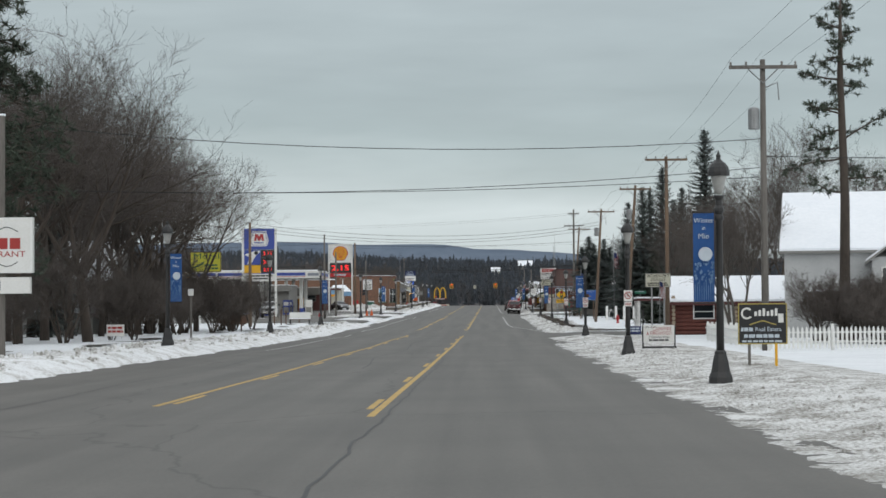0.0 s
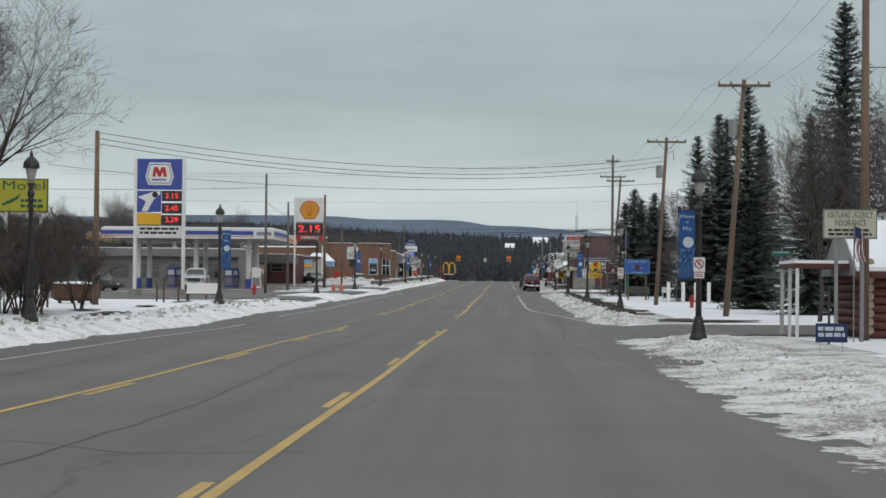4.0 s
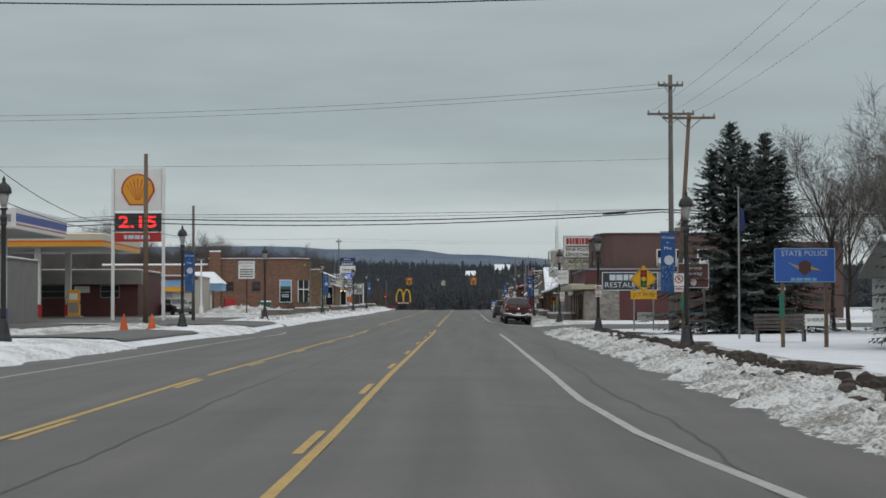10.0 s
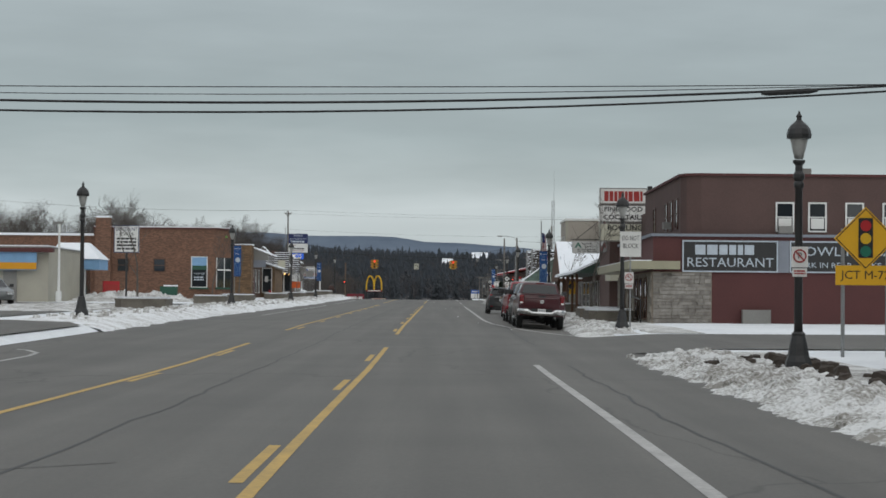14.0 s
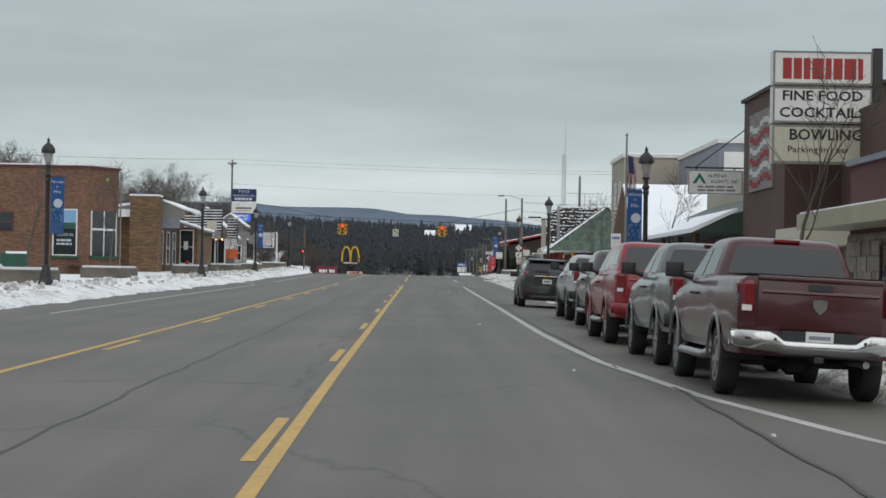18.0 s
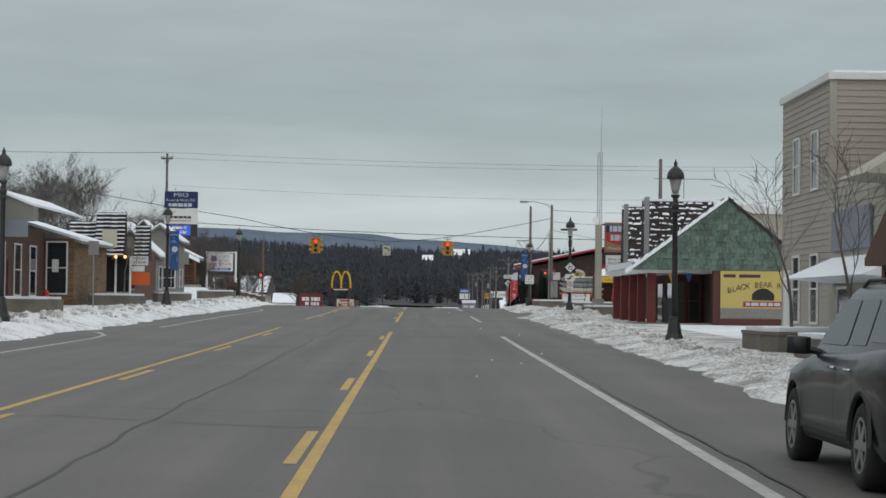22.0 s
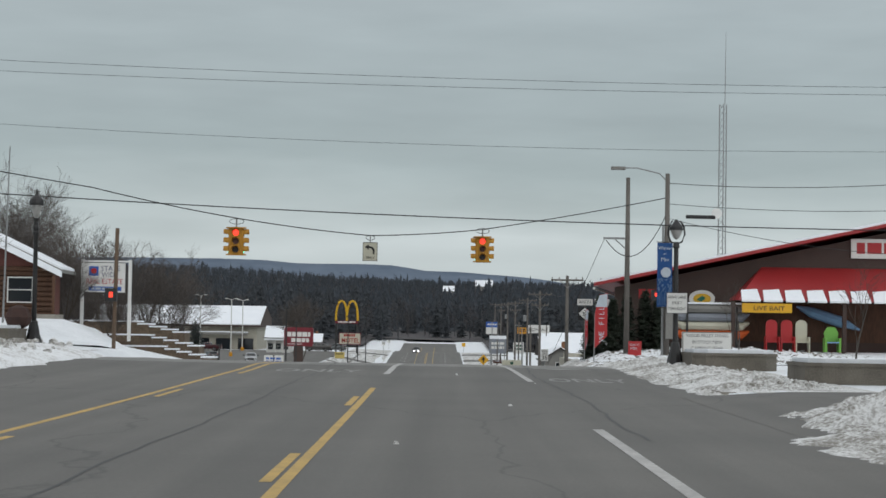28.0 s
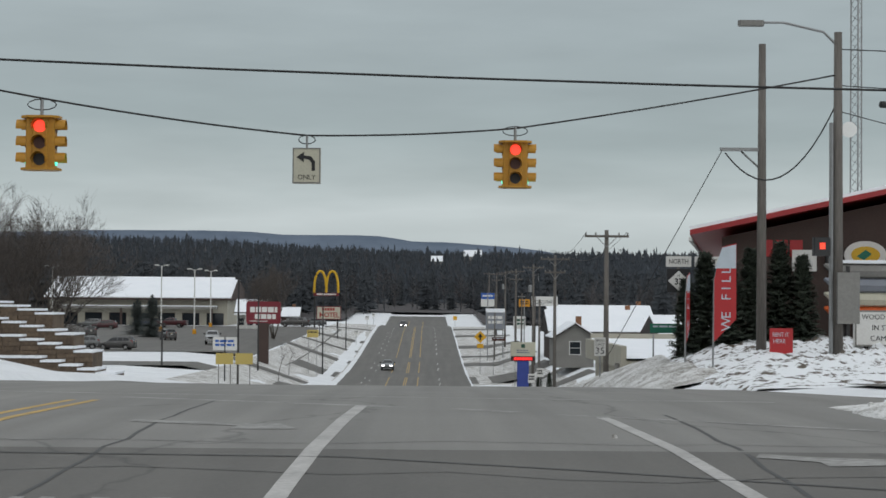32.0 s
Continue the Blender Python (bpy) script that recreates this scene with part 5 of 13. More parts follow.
def body_shell(L, h, sill, tops, axles, zc, R, tuck, rear_in, front_in, bulge):
    """The sheet-metal skin below the windows; also gives the half width of its side at y, z."""
    ty, tz = [a for a, b in tops], [b for a, b in tops]

    def half(y):
        w = h - rear_in * max(0.0, 1 - y / 0.42) ** 2.4 - front_in * max(0.0, 1 - (L - y) / 0.85) ** 2.4
        for cy in axles:
            w += 0.022 * max(0.0, 1 - (abs(y - cy) / (R + 0.22)) ** 2)
        return w

    rows = [(0.0, -tuck), (0.10, -tuck * 0.5), (0.30, -0.004), (0.52, 0.004), (0.74, -0.006), (0.88, -0.022), (0.95, -0.042), (0.99, -0.075), (1.0, -0.12)]
    fz, fx = [a for a, b in rows], [b for a, b in rows]

    def side(y, z):
        zt = float(np.interp(y, ty, tz))
        return half(y) + float(np.interp((z - sill) / (zt - sill), fz, fx))

    ys = sorted([0, 0.025, 0.06, 0.11, 0.18, 0.27, 0.36, L, L - 0.03, L - 0.08, L - 0.16, L - 0.28] + [L * k / 26 for k in range(2, 25)] + [cy + R * math.cos(math.pi * k / 12) for cy in axles for k in range(13)])
    ge, stations = Geo(), []
    for y in ys:
        if stations and y - stations[-1] < 0.012:
            continue
        stations.append(y)
    vs, fs = [], []
    for y in stations:
        zt, zl = float(np.interp(y, ty, tz)), sill
        for cy in axles:
            if abs(y - cy) < R:
                zl = max(zl, zc + math.sqrt(R * R - (y - cy) ** 2))
        ring = []
        for f in fz:
            z = zl + (zt - zl) * f
            dy = bulge * max(0.0, 1 - y / 0.4) * float(np.interp(z, [sill, sill + 0.08, sill + 0.32, sill + 0.42, zt], [0.4, 0.95, 1.0, 0.35, 0.0]))
            ring.append((side(y, max(z, sill + (zt - sill) * f)) if zl > sill else half(y) + float(np.interp(f, fz, fx)), y - dy, z))
        vs += [(-a, b, c) for a, b, c in ring] + [(0, y, zt + 0.022)] + [(a, b, c) for a, b, c in reversed(ring)]
    m = 2 * len(fz) + 1
    for j in range(len(stations) - 1):
        for i in range(m - 1):
            a = j * m + i
            fs.append((a, a + m, a + m + 1, a + 1))
    for base, flip in ((0, False), ((len(stations) - 1) * m, True)):
        for k in range(len(fz)):
            q = (base + k, base + k + 1, base + m - 2 - k, base + m - 1 - k) if k < len(fz) - 1 else (base + k, base + k + 1, base + m - 1 - k)
            fs.append(q[::-1] if flip else q)
    return ge.add(vs, fs), side


class Cabin:
    """Window box with leaning sides and a rounded roof: w, rear y and front y run from sill (0) to eaves (1)."""

    def __init__(self, w0, w1, r0, r1, f0, f1, zb, zr, corner=0.17, crown=0.07):
        self.p = (w0, w1, r0, r1, f0, f1, zb, zr)
        self.corner, self.crown = corner, crown

    def at(self, v):
        w0, w1, r0, r1, f0, f1, zb, zr = self.p
        return w0 + (w1 - w0) * v, r0 + (r1 - r0) * v, f0 + (f1 - f0) * v, zb + (zr - self.crown - zb) * v

    def shell(self):
        rings = []
        for v, inset, up in ((0, 0, 0), (0.5, 0, 0), (0.93, 0, 0), (1.0, 0.012, 0), (1.0, 0.05, 0.4), (1.0, 0.12, 0.72), (1.0, 0.26, 0.93), (1.0, 0.45, 1.0)):
            w, a, b, z = self.at(v)
            w, a, b = w - inset, a + inset * 1.2, b - inset * 1.6
            c = min(self.corner, w * 0.8)
            ring = []
            for cx, cy, s in ((w - c, b - c, 0), (-w + c, b - c, 90), (-w + c, a + c, 180), (w - c, a + c, 270)):
                ring += [(cx + c * math.cos(radians(s + k * 18)), cy + c * math.sin(radians(s + k * 18)), z + up * self.crown) for k in range(6)]
            rings.append(ring)
        n = len(rings[0])
        ge = Geo()
        fs = [(j * n + i, j * n + (i + 1) % n, (j + 1) * n + (i + 1) % n, (j + 1) * n + i) for j in range(len(rings) - 1) for i in range(n)]
        fs.append(tuple(range((len(rings) - 1) * n, len(rings) * n)))
        return ge.add([p for r_ in rings for p in r_], fs)

    def pane(self, pts, cut=0.14):
        """A flat pane with cut corners."""
        ring = []
        n = len(pts)
        for i in range(n):
            p, a, b = Vector(pts[i]), Vector(pts[i - 1]), Vector(pts[(i + 1) % n])
            ring += [p.lerp(a, cut), p.lerp(p.lerp(a, cut).lerp(p.lerp(b, cut), 0.5), 0.6), p.lerp(b, cut)]
        return Geo().add(ring, [tuple(range(len(ring)))])

    def side_pane(self, s, v0, v1, ya0, yb0, ya1, yb1, cut=0.08):
        """Between y ya0 and yb0 below, ya1 and yb1 above."""
        p = []
        for v, y in ((v0, ya0), (v0, yb0), (v1, yb1), (v1, ya1)):
            w, a, b, z = self.at(v)
            p.append((s * (w + 0.006), y, z))
        return self.pane(p if s > 0 else p[::-1], cut)

    def end_pane(self, v0, v1, k0, k1, front=False, cut=0.10):
        p = []
        for v, k in ((v0, -k0), (v0, k0), (v1, k1), (v1, -k1)):
            w, a, b, z = self.at(v)
            p.append((k * w, b + 0.006 if front else a - 0.006, z))
        return self.pane(p[::-1] if front else p, cut)


def wheel_mesh(r):
    n = 28
    prof = [(-0.09, 0.30), (-0.10, 0.60), (-0.122, 0.66), (-0.128, 0.80), (-0.118, 0.93), (-0.09, 0.995), (0.09, 0.995), (0.118, 0.93), (0.128, 0.80), (0.122, 0.66), (0.10, 0.60), (0.09, 0.30)]
    vs = [(x, r * q * math.cos(2 * math.pi * k / n), r * q * math.sin(2 * math.pi * k / n)) for x, q in prof for k in range(n)]
    fs = [(j * n + i, j * n + (i + 1) % n, (j + 1) * n + (i + 1) % n, (j + 1) * n + i) for j in range(len(prof) - 1) for i in range(n)]
    fs += [tuple(range(n - 1, -1, -1)), tuple(range((len(prof) - 1) * n, len(prof) * n))]
    ty = Geo().add(vs, fs)
    rim = Geo()
    x0, x1 = 0.098, 0.120
    for k in range(24):
        a, b = 2 * math.pi * k / 24, 2 * math.pi * (k + 1) / 24
        rim.extrude_x([(q * r * math.cos(t_), q * r * math.sin(t_)) for q, t_ in ((0.57, a), (0.645, a), (0.645, b), (0.57, b))], x0, x1)
    rim.disc(x0, 0, 0, r * 0.17, x1 - x0, 12, "x")
    for k in range(6):
        a = 2 * math.pi * k / 6
        c, d = math.cos(a), math.sin(a)
        rim.extrude_x([(c * q * r - d * e, d * q * r + c * e) for q, e in ((0.1, 0.042), (0.1, -0.042), (0.59, -0.03), (0.59, 0.03))], x0 + 0.004, x1 - 0.004)
    t_me, r_me = ty.mesh("tyre", TYRE), rim.mesh("rim", RIM)
    t_me.shade_smooth()
    return t_me, r_me


WHEELS = {}


def add_wheels(v, axles, half, r):
    if r not in WHEELS:
        WHEELS[r] = wheel_mesh(r)
    for cy in axles:
        for s in (-1, 1):
            w = new("wheel")
            w.parent = v
            w.matrix_basis = pose(s * half, cy, r, 0, 0, 0 if s > 0 else 180)
            part("tyre", WHEELS[r][0], TYRE, w)
            part("rim", WHEELS[r][1], RIM, w)


def curved_bar(h, y0, y1, back, zt, zb, dip=0.0, dip_w=0.4, n=24):
    """A bumper across the rear, wrapped round at its ends, its middle lowered by dip."""
    vs, fs = [], []
    for i in range(n + 1):
        x = -h + 2 * h * i / n
        k = abs(x) / h
        yb = y0 + back * k ** 7
        low = dip * (1 - min(1.0, max(0.0, (abs(x) - dip_w) / 0.13)))
        t_, b_ = zt - low, zb + 0.05 * k ** 4 - 0.25 * low
        m_ = (t_ + b_) / 2
        vs += [(x, yb + y1, t_ - 0.01), (x, yb + 0.02, t_), (x, yb + 0.002, t_ - 0.03), (x, yb - 0.004, m_), (x, yb + 0.012, b_ + 0.03), (x, yb + 0.05, b_), (x, yb + y1, b_ + 0.01)]
    for j in range(n):
        for i in range(6):
            a = j * 7 + i
            fs.append((a, a + 1, a + 8, a + 7))
    fs += [tuple(range(7)), tuple(range(n * 7 + 6, n * 7 - 1, -1))]
    return Geo().add(vs, fs)


def lamp_block(s, x0, x1, yb, yt, wrap, z0, z1, taper=0.0, lean=0.0):
    """A tail lamp on the corner: from x0 out to x1, wrapped round along y by wrap."""
    ring = [(x0, 0.03), (x0 + 0.02, 0.0), (x1 - 0.06, 0.0), (x1 - 0.015, 0.025), (x1 + 0.006, 0.08), (x1 + 0.008, wrap), (x0, wrap)]
    vs = []
    for f in (0.0, 0.12, 0.5, 0.88, 1.0):
        pinch = 0.02 if f in (0.0, 1.0) else 0.0
        vs += [(s * (a - taper * f - (pinch if a > x0 + 0.03 else -pinch * 0.6)), yb + (yt - yb) * f + b + pinch * 0.6, z0 + (z1 - z0) * f) for a, b in ring]
    n = len(ring)
    fs = [(j * n + i, j * n + (i + 1) % n, (j + 1) * n + (i + 1) % n, (j + 1) * n + i) for j in range(4) for i in range(n)] + [tuple(range(n - 1, -1, -1)), tuple(range(4 * n, 5 * n))]
    return Geo().add(vs, fs if s > 0 else [f[::-1] for f in fs])


def seam(side, s, pts, w=0.012):
    """A thin shut line over the side along (y, z) points."""
    vs, fs = [], []
    for y, z in pts:
        x = s * (side(y, z) + 0.002)
        vs += [(x, y, z), (x, y + w, z)]
    for i in range(len(pts) - 1):
        fs.append((2 * i, 2 * i + 1, 2 * i + 3, 2 * i + 2))
    return Geo().add(vs, fs)


def side_panel(side, s, y0, y1, z0, z1, out=0.004, n=10):
    """A strip of trim lying on the side."""
    vs, fs = [], []
    for i in range(n + 1):
        y = y0 + (y1 - y0) * i / n
        for k in range(4):
            z = z0 + (z1 - z0) * k / 3
            vs.append((s * (side(y, z) + (out if 0 < k < 3 else 0.001)), y, z))
    for i in range(n):
        for k in range(3):
            a = i * 4 + k
            fs.append((a, a + 4, a + 5, a + 1) if s > 0 else (a, a + 1, a + 5, a + 4))
    return Geo().add(vs, fs)


def wheel_wells(v, axles, zc, R, h, lip, lip_mat, side):
    for cy in axles:
        pts = arch(cy, R - 0.004, zc, 12)
        n = len(pts)
        for s in (-1, 1):
            a, b = s * (h - 0.04), s * (h - 0.5)
            ge = Geo().add([(a, y, z) for y, z in pts] + [(b, y, z) for y, z in pts], [(i, i + 1, n + i + 1, n + i) for i in range(n - 1)])
            part("wheel_well", ge, PLASTIC, v)
            if lip:
                vs, fs = [], []
                for k in range(n):
                    t_ = math.pi * k / (n - 1)
                    for q, e in ((R - 0.012, -0.02), (R - 0.012, 0.016), (R + lip * 0.6, 0.014), (R + lip, 0.0)):
                        y, z = cy + q * math.cos(t_), zc + q * math.sin(t_)
                        vs.append((s * (side(cy, 0.9) + e), y, z))
                for k in range(n - 1):
                    for i in range(3):
                        c = k * 4 + i
                        fs.append((c, c + 1, c + 5, c + 4) if s < 0 else (c, c + 4, c + 5, c + 1))
                part("wheel_arch_lip", Geo().add(vs, fs), lip_mat, v, smooth=True)


def plate_and_mark(v, y, z0, z1):
    pl = part("number_plate", Geo().box(-0.155, 0.155, y - 0.012, y, z0, z1), SIGNWHITE, v)
    part("plate_bar", Geo().box(-0.12, 0.12, y - 0.016, y - 0.012, z0 + 0.05, z1 - 0.045), BLUEGREY, pl)


def pickup(x, y, z, paint, label, L=5.75, W=1.98, H=1.90, cap=False, rear="paint", crew=True, lit=False, turn=0.0, steps=True, lower=None, tall_lamp=True):
    v = thing("pickup_truck", x, y, z, label, "pickup truck", "parked vehicles", turn)
    pm = CARPAINT[paint]
    h = W / 2 - 0.02
    ax0, ax1, r, R, zc = 1.26, L - 0.98, 0.41, 0.475, 0.43
    tops = [(0, 1.385), (2.02, 1.395), (2.1, 1.385), (L - 1.75, 1.335), (L - 1.3, 1.28), (L - 0.35, 1.17), (L - 0.08, 1.10), (L, 0.98)]
    g, side = body_shell(L, h, 0.52, tops, (ax0, ax1), zc, R, 0.055, 0.05, 0.20, 0.0)
    part("body", g, pm, v, smooth=True)
    wheel_wells(v, (ax0, ax1), zc, R, h, 0.06, CARPAINT[lower] if lower else pm, side)
    c0 = 2.08 if crew else 2.35
    cab = Cabin(h - 0.075, h - 0.255, c0, c0 + 0.14, L - 1.42, L - 2.22, 1.33, H)
    part("cab", cab.shell(), pm, v, smooth=True)
    glass = [part("rear_window", cab.end_pane(0.16, 0.90, 0.86, 0.86), CAR_GLASS, v, "dark rear window"), part("windscreen", cab.end_pane(0.06, 0.92, 0.88, 0.86, True), CAR_GLASS, v)]
    mid = (c0 + L - 1.55) / 2 + 0.05
    for s in (-1, 1):
        part("side_window", cab.side_pane(s, 0.14, 0.86, c0 + 0.24, mid - 0.06, c0 + 0.34, mid - 0.05), CAR_GLASS, v)
        part("side_window", cab.side_pane(s, 0.14, 0.86, mid + 0.06, L - 1.68, mid + 0.05, L - 2.22), CAR_GLASS, v)
        mr = part("mirror", Geo().box(s * (h + 0.17) - 0.12, s * (h + 0.17) + 0.12, L - 1.86, L - 1.72, 1.36, 1.56, 0.05), PLASTIC, v)
        soften(mr, 0.035)
        part("mirror_arm", Geo().tube([(s * (h - 0.08), L - 1.78, 1.36), (s * (h + 0.08), L - 1.78, 1.40)], [0.05, 0.035], 6), PLASTIC, v)
        for yy in (mid + 0.10, mid - 0.30):
            part("door_handle", Geo().tube([(s * (side(yy, 1.16) + 0.004), yy, 1.165), (s * (side(yy, 1.16) + 0.03), yy + 0.04, 1.17), (s * (side(yy, 1.16) + 0.03), yy + 0.17, 1.17), (s * (side(yy, 1.16) + 0.004), yy + 0.2, 1.165)], 0.018, 6), PLASTIC, v)
        for yy in (c0 + 0.14, mid, L - 1.52):
            part("door_seam", seam(side, s, [(yy, 0.56 + 0.077 * k) for k in range(11)]), PLASTIC, v)
        part("bed_seam", seam(side, s, [(c0 - 0.06, 0.56 + 0.08 * k) for k in range(11)], 0.02), PLASTIC, v)
        if lower:
            part("rocker_panel", side_panel(side, s, ax0 + R + 0.02, ax1 - R - 0.02, 0.53, 0.80), CARPAINT[lower], v, "paler two-tone rocker panel")
            part("rocker_panel", side_panel(side, s, 0.10, ax0 - R - 0.02, 0.55, 0.80, n=4), CARPAINT[lower], v, "paler two-tone rear corner")
        z0, z1 = (0.98, 1.34) if tall_lamp else (1.0, 1.30)
        part("tail_lamp", lamp_block(s, h - 0.235, h - 0.045, -0.014, -0.014, 0.22, z0, z1), TAIL_LIT if lit else TAIL, v, "red tail lamp")
        part("reverse_lens", Geo().box(s * (h - 0.14) - 0.055, s * (h - 0.14) + 0.055, -0.022, 0.0, z0 + 0.02, z0 + 0.085), SIGNWHITE, v)
        part("headlamp", Geo().box(s * (h - 0.30) - 0.2, s * (h - 0.30) + 0.2, L - 0.16, L + 0.012, 0.84, 1.06, 0.03), CHROME, v)
        if steps:
            part("side_step", Geo().tube([(s * (h - 0.1), c0 + 0.02, 0.48), (s * (h + 0.01), c0 + 0.14, 0.42), (s * (h + 0.01), L - 1.75, 0.42), (s * (h - 0.1), L - 1.6, 0.48)], 0.05, 8), RIM, v, smooth=True)
    soften(part("tailgate", Geo().box(-h + 0.25, h - 0.25, -0.022, 0.05, 0.80, 1.365), pm, v), 0.018)
    soften(part("tailgate_lip", Geo().box(-h + 0.25, h - 0.25, -0.045, 0.02, 1.345, 1.405), pm, v), 0.02)
    part("tailgate_crease", Geo().extrude_x([(-0.022, 1.25), (-0.036, 1.22), (-0.022, 1.20)], -h + 0.30, h - 0.30), pm, v)
    part("tailgate_handle", Geo().box(-0.14, 0.14, -0.034, -0.02, 1.255, 1.325), PLASTIC, v)
    part("emblem", Geo().extrude_y([(0, 0.99), (0.075, 1.06), (0.085, 1.15), (0, 1.165), (-0.085, 1.15), (-0.075, 1.06)], -0.042, -0.02), CHROME, v, "plain shield-shaped emblem")
    bm_ = CHROME if rear == "chrome" else (PLASTIC if rear == "black" else pm)
    part("rear_bumper", curved_bar(h + 0.01, -0.15, 0.14, 0.22, 0.79, 0.55, 0.10), bm_, v, smooth=True)
    part("plate_recess", Geo().box(-0.42, 0.42, -0.085, -0.02, 0.60, 0.80), PLASTIC, v)
    plate_and_mark(v, -0.086, 0.665, 0.80)
    for s in (-1, 1):
        for xx in (0.5, 0.82):
            part("bumper_sensor", Geo().disc(s * xx, -0.158, 0.70, 0.018, 0.02, 8), PLASTIC, v)
    part("front_bumper", Geo().prism([(-h + 0.12, L - 0.25), (h - 0.12, L - 0.25), (h - 0.22, L + 0.04), (0.3, L + 0.1), (-0.3, L + 0.1), (-h + 0.22, L + 0.04)], 0.5, 0.74), CHROME, v)
    part("grille", Geo().box(-0.5, 0.5, L - 0.1, L + 0.03, 0.78, 1.06, 0.02), PLASTIC, v)
    part("exhaust", Geo().tube([(0.55, -0.02, 0.46), (0.55, 0.9, 0.46)], 0.04, 8), STEEL, v)
    part("hitch", Geo().box(-0.05, 0.05, -0.12, 0.3, 0.46, 0.53), PLASTIC, v)
    part("axle", Geo().tube([(-h + 0.2, ax0, r), (-0.2, ax0, r), (-0.1, ax0, r), (0.1, ax0, r), (0.2, ax0, r), (h - 0.2, ax0, r)], [0.05, 0.06, 0.15, 0.15, 0.06, 0.05], 8), PLASTIC, v)
    part("underbody", Geo().box(-h + 0.28, h - 0.28, 0.20, L - 0.4, 0.50, 0.66), PLASTIC, v)
    part("third_brake_lamp", Geo().box(-0.16, 0.16, c0 + 0.13, c0 + 0.19, H - 0.062, H - 0.03), TAIL, v)
    add_wheels(v, (ax0, ax1), h - 0.13, r)
    if cap:
        cc = Cabin(h - 0.07, h - 0.19, 0.07, 0.30, 2.16, 2.16, 1.36, H + 0.03, 0.12)
        cp = part("bed_cap", cc.shell(), pm, v, "painted fibreglass bed cap", smooth=True)
        part("cap_rear_window", cc.end_pane(0.10, 0.92, 0.90, 0.88), CAR_GLASS, cp)
        for s in (-1, 1):
            part("cap_side_window", cc.side_pane(s, 0.28, 0.80, 0.55, 1.18, 0.66, 1.18), CAR_GLASS, cp)
            part("cap_side_window", cc.side_pane(s, 0.28, 0.80, 1.22, 1.86, 1.22, 1.86), CAR_GLASS, cp)
    else:
        part("bed_floor", Geo().box(-h + 0.16, h - 0.16, 0.10, c0 - 0.05, 1.414, 1.424), PLASTIC, v)
    return v


